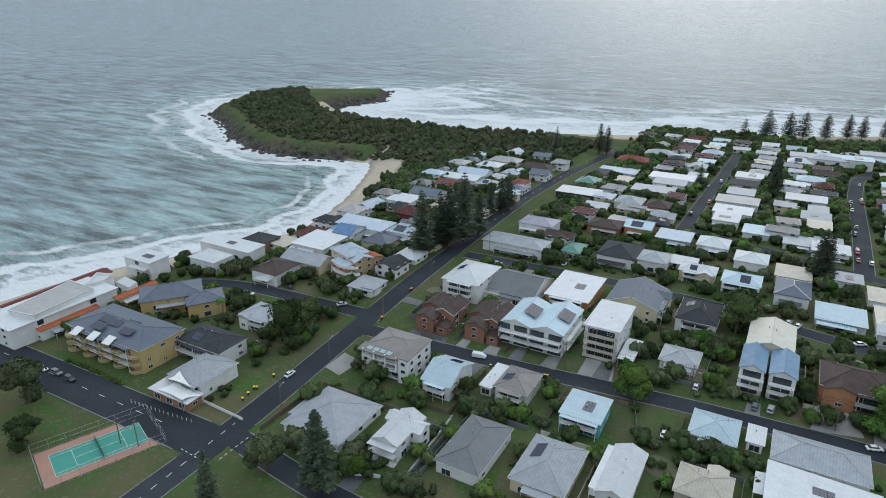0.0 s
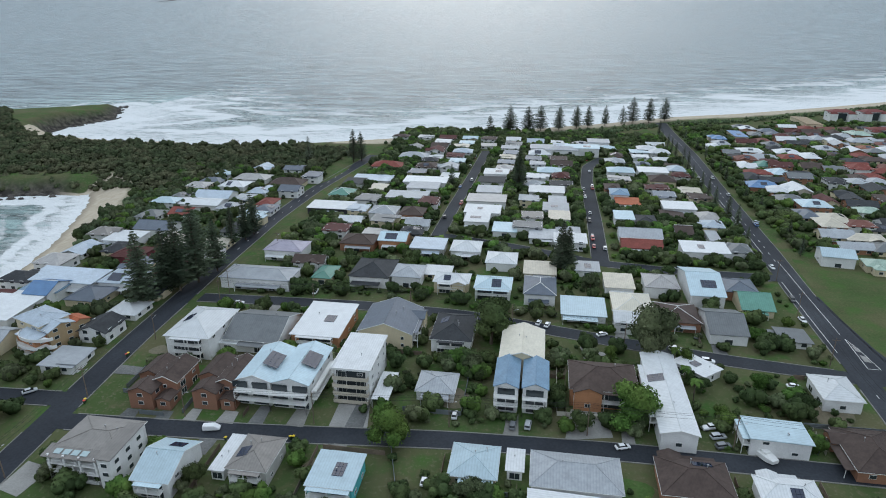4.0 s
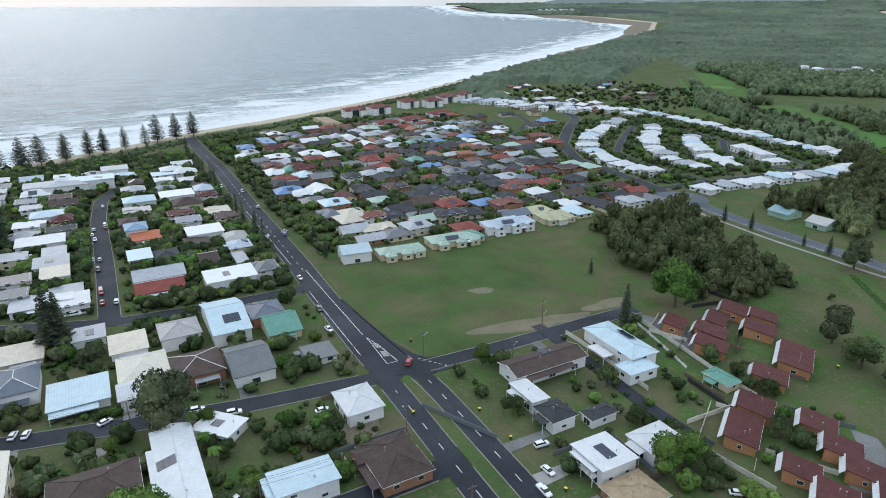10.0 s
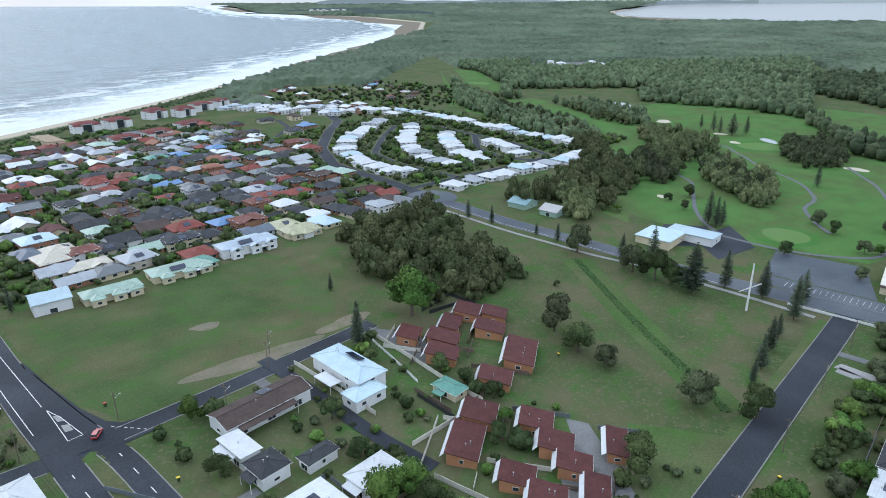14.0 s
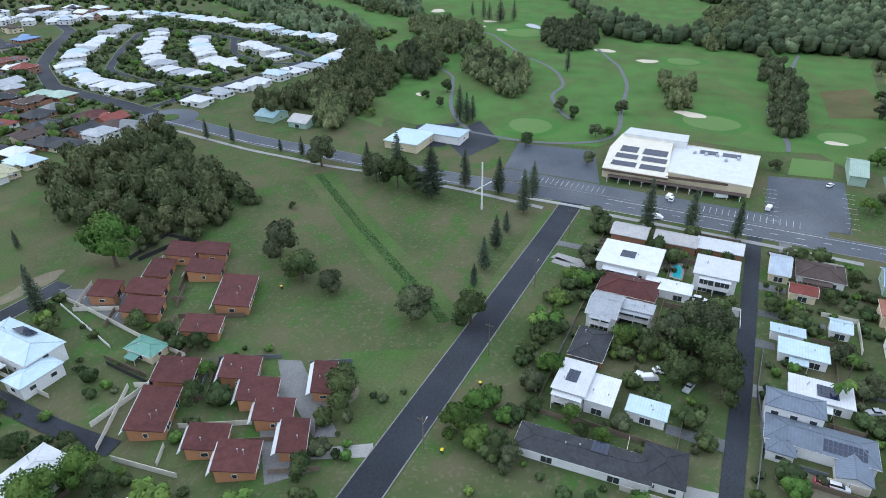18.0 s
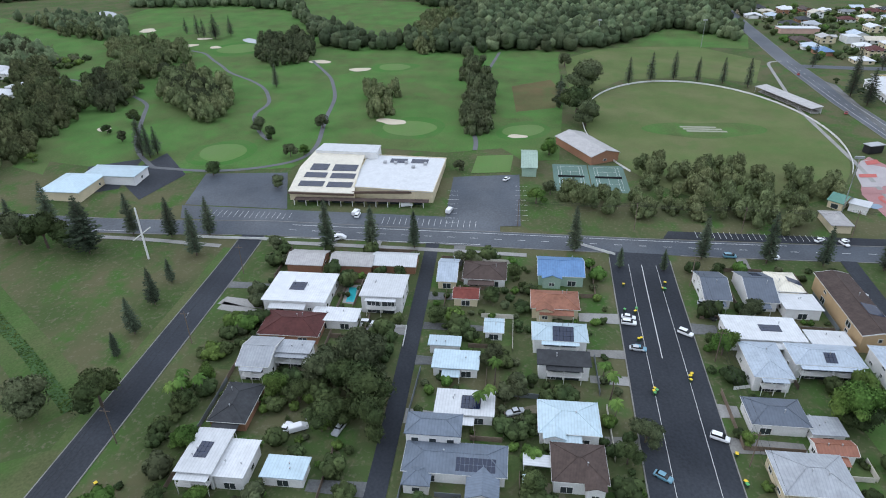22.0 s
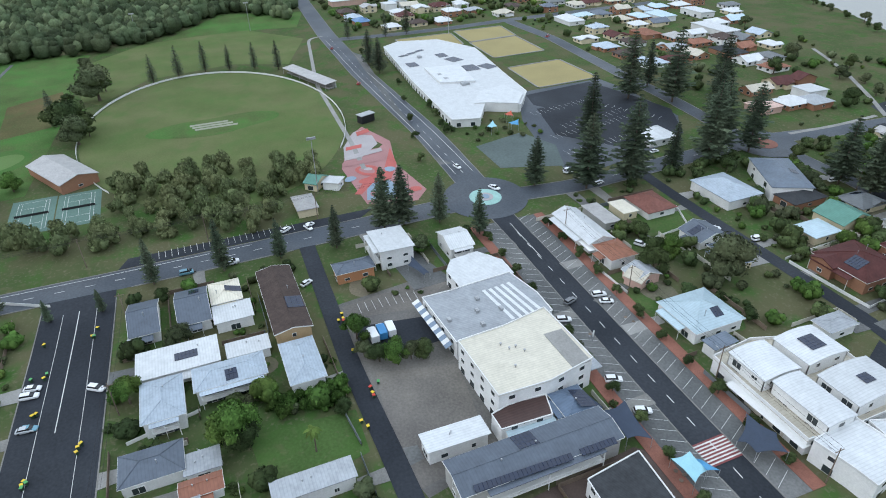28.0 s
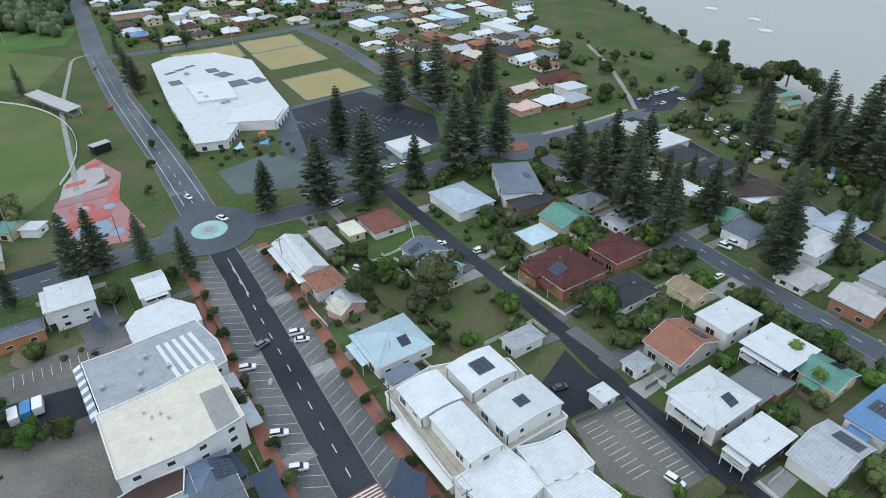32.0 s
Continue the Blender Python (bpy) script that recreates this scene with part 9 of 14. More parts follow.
far_house(RIVERS, 129, -290, 13.5, 9.7, 90, 3, 'h', 'charcoal', 'cream')
far_house(RIVERS, 149, -382, 10.9, 9.8, 0, 3, 'h', 'grey', 'brick')
far_house(RIVERS, 167, -402, 11.4, 10.1, 90, 3, 'h', 'paleblue', 'brick')
far_house(RIVERS, 168, -382, 11.4, 10.6, 0, 5.5, 'h', 'beige', 'white')
far_house(RIVERS, 189, -364, 13.2, 9.6, 90, 3, 'h', 'white', 'brick')
far_house(RIVERS, 207, -400, 10.2, 10.3, 90, 3, 'h', 'white', 'cream')
far_house(RIVERS, 206, -345, 11.8, 10.9, 0, 5.5, 'g', 'metalgrey', 'brick')
far_house(RIVERS, 204, -292, 13.2, 8.9, 90, 3, 'h', 'darkgrey', 'brick')
far_house(RIVERS, 224, -346, 13.2, 9, 90, 3, 'h', 'metalgrey', 'white')
far_house(RIVERS, 245, -382, 10.1, 11.2, 90, 3, 'g', 'grey', 'brick')
far_house(RIVERS, 283, -364, 10.3, 9.5, 0, 5.5, 'h', 'white', 'cream')
far_house(RIVERS, 282, -328, 12.3, 9.6, 90, 3, 'g', 'grey', 'white')
far_house(RIVERS, 302, -365, 10.3, 10.6, 90, 3, 'h', 'beige', 'white')
far_house(RIVERS, 301, -329, 12.9, 10.8, 90, 3, 'h', 'darkgrey', 'cream')
far_house(RIVERS, 338, -398, 11.5, 11, 90, 5.5, 'h', 'metalgrey', 'cream')
for x, y, w, d, rot in ((316, 768, 26, 15, 0), (349, 774, 26, 15, 12), (404, 806, 24, 15, 20), (434, 796, 22, 15, 15), (470, 822, 26, 15, 12), (500, 834, 26, 15, 30), (318, 680, 26, 13, 5), (352, 688, 28, 13, 10), (398, 712, 30, 13, 14)):
    tall = 9.2 if y > 740 else 6.4
    ob = house(x, y, w, d, rot, tall, "h", "darkred", "white", 0, -1, "white resort apartments with a dark red tiled hip roof", "apartment_building", False, 24, False)
    for k in (-0.34, 0.34):
        volume(ob, x + k * w * math.cos(radians(rot)) + 7 * math.sin(radians(rot)), y + k * w * math.sin(radians(rot)) - 7 * math.cos(radians(rot)), 8, 8, rot, tall - 1.2, "h", "darkred", "white", pitch=26, windows=False)
    # a single dark slab imitates the shade of balconies that are not modelled
    part("window_band", Build().box(-w * 0.16, -d / 2 - 0.2, 0.6, w * 0.16, -d / 2 + 0.8, tall - 0.8).mesh("window_band", GLASS), ob, "dark glass slab standing in for shaded balconies between the wings")
rg = random.Random(12)
for i in range(34):
    t = i / 33
    x, y = 512 + 90 * t + rg.uniform(-38, 30), 790 - 150 * t + rg.uniform(-22, 30)
    far_house(WHITES, x, y, rg.uniform(12, 18), rg.uniform(11, 16), rg.uniform(20, 70), rg.choice((3.2, 5.6)), "h", rg.choice(("white", "white", "grey", "greyblue", "charcoal")), "white")
for i in range(22):
    far_house(BRICKS, rg.uniform(560, 800), rg.uniform(700, 960), 14, 10, rg.uniform(0, 90), 3.2, "h", rg.choice(("brownroof", "charcoal", "metalgrey", "white", "brownred")), "brick")
finish_estates()
# ---- lawns, courts and car parks ----
golf = patch("lawn", [(724.5, 424.2), (423.3, 222.5), (412.4, 163.4), (424.7, 97.5), (455.2, 83.8), (448.9, 26.1), (459.4, -10.3), (679.7, -42.7), (704.1, 9.5), (924.2, 40.2), (975.3, 262.7), (957.7, 414.5)], GOLF, 0.06, "bright green golf fairways sweeping between trees", "golf course")
patch("lawn", [(1072.3, 966.6), (698.4, 607.5), (706.9, 524.8), (652.1, 362.8), (539.2, 273.6), (406.9, 212.4), (415.1, 234.1), (527.4, 285.7), (637.2, 378.6), (655.2, 486.5), (675, 559.8)], GOLF, 0.05, "bright green fairway beside the woods", "golf course")
APRON = turf("green_apron_grass", (0.058, 0.15, 0.036), (0.075, 0.14, 0.044), (0.05, 0.16, 0.034), 0.15)
for k, (gx0, gy0, rx, ry) in enumerate([(485, 50, 13, 14.5), (441.4, 138.6, 12, 12), (484.9, -12.5, 9, 12), (680.5, 225.9, 17, 19), (936.2, 753.3, 22, 16), (623.1, 82.6, 12, 10)]):
    patch("green_apron", ellipse(gx0, gy0, rx * 1.45, ry * 1.4, 36, 20 * k, 0.06, k + 9), APRON, 0.104, "darker mown apron round a putting green", "golf green", 30)
    patch("putting_green", ellipse(gx0, gy0, rx, ry, 36, 20 * k, 0.05, k), GREEN, 0.128, "closely mown pale putting green", "golf green", 30)
for k, (gx0, gy0, rx, ry) in enumerate([(495.5, 61.9, 5, 8.5), (471.2, 220.7, 3, 4.5), (475.2, -9.3, 3, 5), (684.8, 248.6, 5, 5), (720.3, 274.8, 5, 6), (691.6, 273.1, 5, 6), (637.1, 143.3, 6, 8), (614.0, 106.6, 6, 7), (756.9, 348.4, 10, 8)]):
    patch("bunker", ellipse(gx0, gy0, rx, ry, 30, 10 * (k % 3) - 10, 0.14, k + 20), SAND, 0.15, "pale sand bunker on the golf course", "bunker", 40)
POND = glass_mat("pond_water", (0.3, 0.33, 0.34))
patch("pond", ellipse(836, 440, 34, 15, 30, 38, 0.12, 3), POND, 0.13, "pale still pond among the fairways", "pond", 60)
patch("pond", ellipse(713, 228, 14, 5, 24, 45, 0.1, 5), POND, 0.13, "pale still pond among the fairways", "pond", 60)
patch("bare_patch", [(574.1, -5.1), (592.5, -31.5), (560, -38), (527.2, -31.3), (518.1, -8.3)], turf("dry_fairway_grass", (0.1, 0.1, 0.045), (0.125, 0.098, 0.05), (0.075, 0.115, 0.04)), 0.116, "dry brown patch of fairway grass", "lawn", 20)
patch("lawn", [(129.4, 340.2), (123.3, 273.6), (135.2, 235.2), (165.4, 224.2), (216.4, 229.5), (267.8, 299.1), (229.9, 325.2), (170.4, 342.8), (142.6, 335.1)], LAWN, 0.045, "wide mown park lawn with bare patches", "lawn")
patch("lawn", [(238.8, 126.4), (252.4, 100.6), (264.6, 97.4), (220.3, 96.2), (211.6, 104.7), (218.2, 117.7)], YARD, 0.05, "bright green grass at the road's edge", "lawn")
for seed, (px0, py0, rx, ry) in enumerate([(175, 239.3, 17, 5), (193, 236.4, 12, 4), (181.4, 274.2, 6, 3), (219.6, 236.7, 12, 4)]):
    patch("bare_patch", ellipse(px0, py0, rx, ry, 40, -8, 0.16, seed + 40), DIRT, 0.085 + 0.012 * seed, "worn bare earth in the park lawn", "bare earth", 40)
# the drain, thick with reeds, that runs across the park
reeds = surface("reeds", (0.03, 0.075, 0.015), 0.85, 1.5, 0.15, 0.45, 0.8)
for w in (-1, 1):
    v, f = strip(along([(339.2, 205.9), (306.5, 162.6), (285, 132.6), (264.5, 105.9)], 6), w * 1.5, w * 7.0, 0.06)
    tagged(new("verge", mesh_of("verge", v, f, YARD)), "fresh green grass beside the drain", "lawn", kind="structure")
v, f = strip(along([(205, 95), (288, 94), (352, 93)], 6), 4.9, 8.2, 0.06)
tagged(new("verge", mesh_of("verge", v, f, YARD)), "fresh green verge along the road", "lawn", kind="structure")
patch("drain", [(q[0] + dx, q[1] + dy) for (dx, dy), q in zip([(-1.3, 1.3)] * 4 + [(1.3, -1.3)] * 4, (lambda l: l + l[::-1])([(339.2, 205.9), (306.5, 162.6), (285, 132.6), (264.5, 105.9)]))], reeds, 0.12, "lush green reeds filling a long drain", "drain", 20)
# golf cart paths
PATHMAT = surface("path_bitumen", (0.11, 0.115, 0.12), 0.85, 2, 0.15, 0.2, 0.3)
PATHS = []
def path(points, w=2.4, material=None, label="narrow grey path winding through the grass"):
    v, f = strip(along(rounded(points, 12), 3), -w / 2, w / 2, 0.17 + 0.006 * len(PATHS))
    PATHS.append(w)
    return tagged(new("path", mesh_of("path", v, f, material or PATHMAT)), label, "path", kind="structure")
path([(453, 11.8), (465.7, 11.8), (480.7, 14.6), (508, 22.3), (537.1, 21.7), (585.8, 15.7), (675.7, 5.9)])
path([(420, 164.8), (435, 180.2), (455.8, 193.5), (502.3, 213.5), (520.5, 220.9), (544.7, 250.3), (569, 293.3), (579.1, 320.8)])
path([(670.9, 263.7), (661.6, 246.6), (641.5, 232.9), (617.9, 213.5), (600.9, 202), (576, 172.9), (557.9, 158.2), (525.4, 143.3), (502.7, 146.6), (470.6, 130.1), (460.3, 121.6)])
path([(420, 164.8), (417.5, 136.5), (422.1, 114.8), (433.7, 95), (452.9, 92.7), (496.1, 100.6), (537.5, 105.5), (557.4, 111), (590, 122), (640, 150)])


patch("putting_green", [(424, 11.8), (445.2, 10.1), (448, -7.6), (426.7, -6.2)], GREEN, 0.15, "closely mown practice green by the clubhouse", "golf green", 30)


path([(410.1, -163.5), (441.9, -166.2), (537.5, -172.1), (651.7, -192.2), (655.4, -203.9)], 2.2, CONCRETE, "pale concrete footpath along the road verge")
path([(360.1, 344.4), (349, 254), (348.3, 205), (355.1, 176.5)], 2.2, CONCRETE, "pale concrete footpath along the road verge")
path([(354.9, 159.2), (355.9, 137.6), (353, 102.8)], 2.4, CONCRETE, "pale concrete footpath along the road verge")
path([(357.4, 80.3), (356.6, 23.8), (355.3, -13.4)], 2.4, CONCRETE, "pale concrete footpath along the road verge")
path([(463.4, -490.3), (418, -464.6), (381.7, -440), (361.7, -424.7)], 2.6, CONCRETE, "pale concrete path across the riverside grass")
path([(365.1, -362.4), (363.1, -390.9), (364.2, -421)], 2.2, CONCRETE, "pale concrete footpath along the road verge")
# cricket oval
oc = (494.8, -112.3)
e_left, e_right, e_top = (525.4, -46.3), (476, -172.1), (590.9, -126)
orx, ory = (e_top[0] - oc[0]) * 1.0, abs(e_left[1] - e_right[1]) / 2
oc = (oc[0], (e_left[1] + e_right[1]) / 2)
patch("lawn", ellipse(oc[0], oc[1], orx, ory, 64), OVAL, 0.07, "mown grass of the round cricket oval", "cricket oval", 20)
patch("lawn", ellipse(oc[0] - 2, oc[1], 14, 30, 48, 0, 0.13, 5), GOLF, 0.1, "greener watered square in the oval", "cricket pitch", 20)
for k in range(3):
    patch("pitch_strip", [(oc[0] - 6 + 3.4 * k, oc[1] - 11 + 2 * k), (oc[0] - 3.5 + 3.4 * k, oc[1] - 11 + 2 * k), (oc[0] - 3.5 + 3.4 * k, oc[1] + 10 + k), (oc[0] - 6 + 3.4 * k, oc[1] + 10 + k)], surface("rolled_clay", (0.26, 0.27, 0.2), 0.9, 1, 0.2, 0.25, 0.3), 0.13, "pale rolled cricket pitch", "cricket pitch", 40)
patch("lawn", [(656.1, -44.8), (568.4, -42.5), (554.9, -52.5), (595, -78.7), (607.5, -131.6), (590.2, -165.8), (656.2, -189.7), (711.4, -149.8), (694.4, -76.8)], OVAL, 0.055, "mown playing field behind the oval", "playing field")
patch("lawn", [(699.9, -91.3), (781.1, -143.5), (756.2, -210.1), (697, -192.9), (704.7, -148.3)], GOLF, 0.07, "brighter green strip of playing field", "playing field")
patch("lawn", [(673.4, 11.6), (666.1, -39.5), (543.2, -37), (442.6, -29.4), (440.3, -12.4), (456.9, -1.6), (545.4, 11.3)], GOLF, 0.09, "olive practice range beside the fairways", "practice range")
fence_ob = new("boundary_fence")
tagged(fence_ob, "low white picket fence round the cricket oval", "fence")
ring = ellipse(oc[0], oc[1], orx + 1, ory + 1, 96)
for i in range(96):
    a, b = ring[i], ring[(i + 1) % 96]
    if a[0] < oc[0] - orx * 0.62:
        continue
    q = Build().shell([(a[0], a[1], gz(*a) + 1.0), (b[0], b[1], gz(*b) + 1.0), (b[0] + 0.12, b[1] + 0.12, gz(*b) + 1.0), (a[0] + 0.12, a[1] + 0.12, gz(*a) + 1.0)],
                      [(a[0], a[1], gz(*a)), (b[0], b[1], gz(*b)), (b[0] + 0.12, b[1] + 0.12, gz(*b)), (a[0] + 0.12, a[1] + 0.12, gz(*a))])
    part("fence_panel", q.mesh("fence_panel", TRIM), fence_ob)
# sealed car parks
def car_park(points, material=None, z=0.1):
    return patch("car_park", points, material or OLD_ASPHALT, z, "sealed car park with worn bay lines", "car park", 20)
def bays(p0, p1, n, length, angle=90):
    """Painted bay lines that set off from the line p0 to p1."""
    a, b = Vector(p0), Vector(p1)
    d = (b - a).normalized()
    t = radians(angle)
    s = Vector((d.x * math.cos(t) - d.y * math.sin(t), d.x * math.sin(t) + d.y * math.cos(t)))
    v, f = [], []
    for i in range(n + 1):
        p = a.lerp(b, i / n)
        q = p + s * length
        k = len(v)
        for c in (p - d * 0.06, p + d * 0.06, q + d * 0.06, q - d * 0.06):
            v.append((c.x, c.y, gz(c.x, c.y) + 0.19))
        f.append([k, k + 1, k + 2, k + 3])
    return tagged(new("bay_lines", mesh_of("bay_lines", v, f, LINE)), "white painted parking bay lines", "road marking", kind="structure")
car_park([(385, 132.2), (415.4, 135.9), (419.1, 97.6), (384.2, 86.6)], GREY_ASPHALT)
car_park([(374.3, 19.4), (419.7, 19.4), (424.2, -10.5), (376.7, -11.2)], GREY_ASPHALT, 0.112)
bays((405.4, 15.8), (377.4, 14), 7, 5, -90)
bays((411.9, -8.6), (381, -9.1), 7, 5)
car_park([(373.1, 128.4), (384.1, 132.9), (381.8, -2.8), (371, -3.3)], GREY_ASPHALT, 0.13)
bays((376, 120.8), (375.3, 83.5), 16, 5.2)
bays((374.7, 44.3), (374.1, 6.7), 16, 5.2)
car_park([(371.2, -64.9), (371.5, -150.1), (376.9, -156.9), (377.1, -68)], ASPHALT, 0.12)
bays((372.7, -78), (372.8, -125.2), 22, 5.0)
car_park([(341.2, -153.8), (334.6, -151.5), (319.6, -152.9), (320.5, -166.2), (341.8, -161.3)])
BROWN_CONCRETE = surface("brown_concrete", (0.17, 0.155, 0.135), 0.85, 1.5, 0.08, 0.35, 0.4, warm=(0.12, 0.11, 0.1))
car_park([(322.5, -128.3), (325.5, -155.2), (319, -165.5), (281, -157.4), (250.3, -150), (246.1, -128.5), (263.6, -124.1), (292.2, -127)], surface("yard_concrete", (0.15, 0.14, 0.125), 0.85, 1.5, 0.08, 0.35, 0.4, warm=(0.105, 0.1, 0.095)), 0.07)
car_park([(320.6, -129.1), (324, -154.6), (319.8, -163.8), (310.4, -151.4), (314, -129.9)], BROWN_CONCRETE)
car_park([(309.7, -129.6), (305.8, -151.4), (293.6, -152.7), (292.9, -135.4), (298.9, -129)], ASPHALT, 0.12)
car_park([(288.4, -129.8), (282.5, -151.3), (266.4, -148.9), (251.9, -146.4), (248.7, -126.9), (266.4, -126.4)], BROWN_CONCRETE)
bays((315.3, -133.8), (314.9, -152.1), 8, 5)
car_park([(601.2, -211.7), (589.2, -215.5), (482.3, -203), (411.4, -195.9), (400, -200.7), (401.1, -195.3), (469.5, -198.5)], OLD_ASPHALT, 0.115)
car_park([(429.7, -252.5), (469.7, -271), (470.9, -303.1), (471.3, -326.7), (452, -328.7), (404.3, -328.7), (381.7, -311.5), (374.6, -281.6), (369.9, -257.2), (375.7, -243.7), (398.4, -245.6)], GREY_ASPHALT, 0.085)
bays((433.5, -262.8), (441.4, -306.1), 14, 5)
bays((408.8, -256.4), (415.8, -302.3), 15, 5, -90)
bays((386.7, -253.5), (392.8, -302.1), 16, 5)
patch("lawn", [(279.4, -95), (277.7, -121.2), (263.4, -120.5), (260.7, -107.2), (263.8, -96.4)], YARD, 0.11, "fresh green back lawn behind a hedge", "lawn")
patch("lawn", [(335.7, -246.7), (340.5, -266.8), (315.9, -264.9), (311.4, -245.6)], YARD, 0.115, "fresh green lawn inside a white fence", "lawn")
car_park([(243.1, -262.9), (233, -261.6), (222.2, -262.7), (224, -246.8), (236, -246.4)], ASPHALT)
car_park([(223.3, -246.2), (220.7, -262.1), (194.2, -260), (194.9, -246.8), (203.9, -239.3)], BROWN_CONCRETE)
bays((221.9, -246.6), (202.9, -245.3), 10, 5)
bays((217.6, -260.7), (196.6, -258.4), 11, 5, -90)
car_park([(464.1, -273.5), (469, -318.2), (413, -331.4), (385.6, -316.5), (384.8, -279.4), (408.5, -258.7)], ASPHALT)
bays((413.4, -268), (419.4, -308.2), 12, 5)
bays((437.8, -301.8), (407, -320.6), 10, 5, -90)
car_park([(374.7, -430.2), (378.3, -462), (363.4, -468.2), (350.9, -440.8), (358.2, -422.9)], ASPHALT)
path([(353, -421), (341, -414), (335, -430), (335, -446), (342, -460), (343, -473), (336, -486)], 3, OLD_ASPHALT, "narrow grey loop road through the riverside camp")
path([(383, -505), (370, -490), (362, -472), (357, -460)], 5, ASPHALT, "sealed drive beside the river trees")
path([(335, -445), (325, -443), (306, -447), (286, -445)], 3, OLD_ASPHALT, "narrow grey loop road through the riverside camp")
car_park([(387.4, 182.8), (396.3, 168.5), (430.3, 175.1), (417.9, 196.3)], ASPHALT)
car_park([(406.6, 175.1), (438.3, 166.8), (413.7, 145.2), (387, 154)], ASPHALT)
car_park([(217, 140.4), (225.5, 134.2), (203.7, 117.1), (199.1, 108.8), (191.2, 116.4)], surface("pale_drive", (0.16, 0.16, 0.155), 0.85, 1.5, 0.1, 0.3, 0.4))
car_park([(227.8, 141.6), (230.3, 135.2), (210.7, 109.1), (207.6, 114.6), (220, 133.9)], surface("pale_drive", (0.16, 0.16, 0.155), 0.85, 1.5, 0.1, 0.3, 0.4), 0.14)
path([(182.2, 236), (181.9, 210.7), (181.6, 175.9), (183.9, 155.8)], 5, ASPHALT, "dark asphalt driveway beside the pale wall")
car_park([(222.8, 226.7), (231.7, 209.2), (228.2, 193.2), (217.2, 192.9), (220.5, 216.3)])
car_park([(411.7, -218), (417.8, -244.7), (398.6, -252.9), (378.8, -245.4), (387.8, -218.5)], surface("netball_court", (0.085, 0.11, 0.105), 0.8, 1, 0.06, 0.3, 0.3))
car_park([(236.8, -143.5), (239.8, -177), (236.7, -180.9), (225.3, -180.1), (215.1, -167.7), (227.7, -138.7)], surface("court_paving", (0.085, 0.06, 0.05), 0.8, 3, 0.2, 0.3, 0.4))
# shopping street: bays and red paved footpaths
for s in (-1, 1):
    line = [(215, -193.3), (235, -194), (285, -197), (332, -200), (348, -200.5)]
    v, f = strip(along(line, 5), s * 4.5, s * 11.5, 0.1)
    tagged(new("parking_strip", mesh_of("parking_strip", v, f, OLD_ASPHALT)), "pale worn asphalt parking strip beside the shopping street", "car park", kind="structure")
    v, f = strip(along(line, 5), s * 11.5, s * 15.2, 0.12, 0.1)
    tagged(new("pavement", mesh_of("pavement", v, f, PAVER)), "red brick-paved footpath along the shops", "pavement", kind="structure")
    nn = 36
    bays((218, -193.5 + s * 4.9), (346, -200.4 + s * 4.9), nn, 6.2, 62 * s)
# courts
def court(cx, cy, rot, w, d, outer, inner, surround, label):
    """A court with its painted lines and surround."""
    def turned(pts):
        c, s = math.cos(radians(rot)), math.sin(radians(rot))
        return [(cx + x * c - y * s, cy + x * s + y * c) for x, y in pts]
    patch("court_surround", turned([(-w / 2 - outer, -d / 2 - outer), (w / 2 + outer, -d / 2 - outer), (w / 2 + outer, d / 2 + outer), (-w / 2 - outer, d / 2 + outer)]), surround, 0.09, "hard court surround", "court", 60)
    ob = patch("court", turned([(-w / 2, -d / 2), (w / 2, -d / 2), (w / 2, d / 2), (-w / 2, d / 2)]), inner, 0.12, label, "court", 60)
    for a, b in (((-w / 2, -d / 2), (w / 2, -d / 2)), ((-w / 2, d / 2), (w / 2, d / 2)), ((-w / 2, -d / 2), (-w / 2, d / 2)), ((w / 2, -d / 2), (w / 2, d / 2)), ((-w / 2, -d * 0.38), (w / 2, -d * 0.38)), ((-w / 2, d * 0.38), (w / 2, d * 0.38)),
                 ((-w * 0.27, -d * 0.38), (-w * 0.27, d * 0.38)), ((w * 0.27, -d * 0.38), (w * 0.27, d * 0.38)), ((-w * 0.27, 0), (w * 0.27, 0))):
        paint(turned([a, b]), 0.12, None, 0.16)
    net = new("tennis_net")
    tagged(net, "dark tennis net across the court", "net")
    net.matrix_world = pose(cx, cy, gz(cx, cy) + 0.1, 0, 0, rot)
    part("net_mesh", Build().box(-0.02, -d / 2 - 0.4, 0, 0.02, d / 2 + 0.4, 0.95).mesh("net_mesh", RUBBER), net)
    for s in (-1, 1):
        part("post", Build().beam((0, s * (d / 2 + 0.5), 0), (0, s * (d / 2 + 0.5), 1.1), 0.06).mesh("post", METAL), net)
court(-157.4, 80.7, 69, 23.8, 11, 3.2, surface("court_green", (0.05, 0.26, 0.2), 0.7, 2, 0.1, 0.15, 0.2), surface("court_clay_red", (0.36, 0.2, 0.15), 0.8, 2, 0.1, 0.2, 0.2), "green hard tennis court with white lines")
dull = surface("court_dull_green", (0.1, 0.17, 0.14), 0.8, 1.5, 0.08, 0.25, 0.2)
court(423.1, -33.9, 0, 23.8, 11, 2.5, dull, dull, "faded green tennis court under trees")
court(422.7, -50.4, 0, 23.8, 11, 2.5, dull, dull, "faded green tennis court under trees")
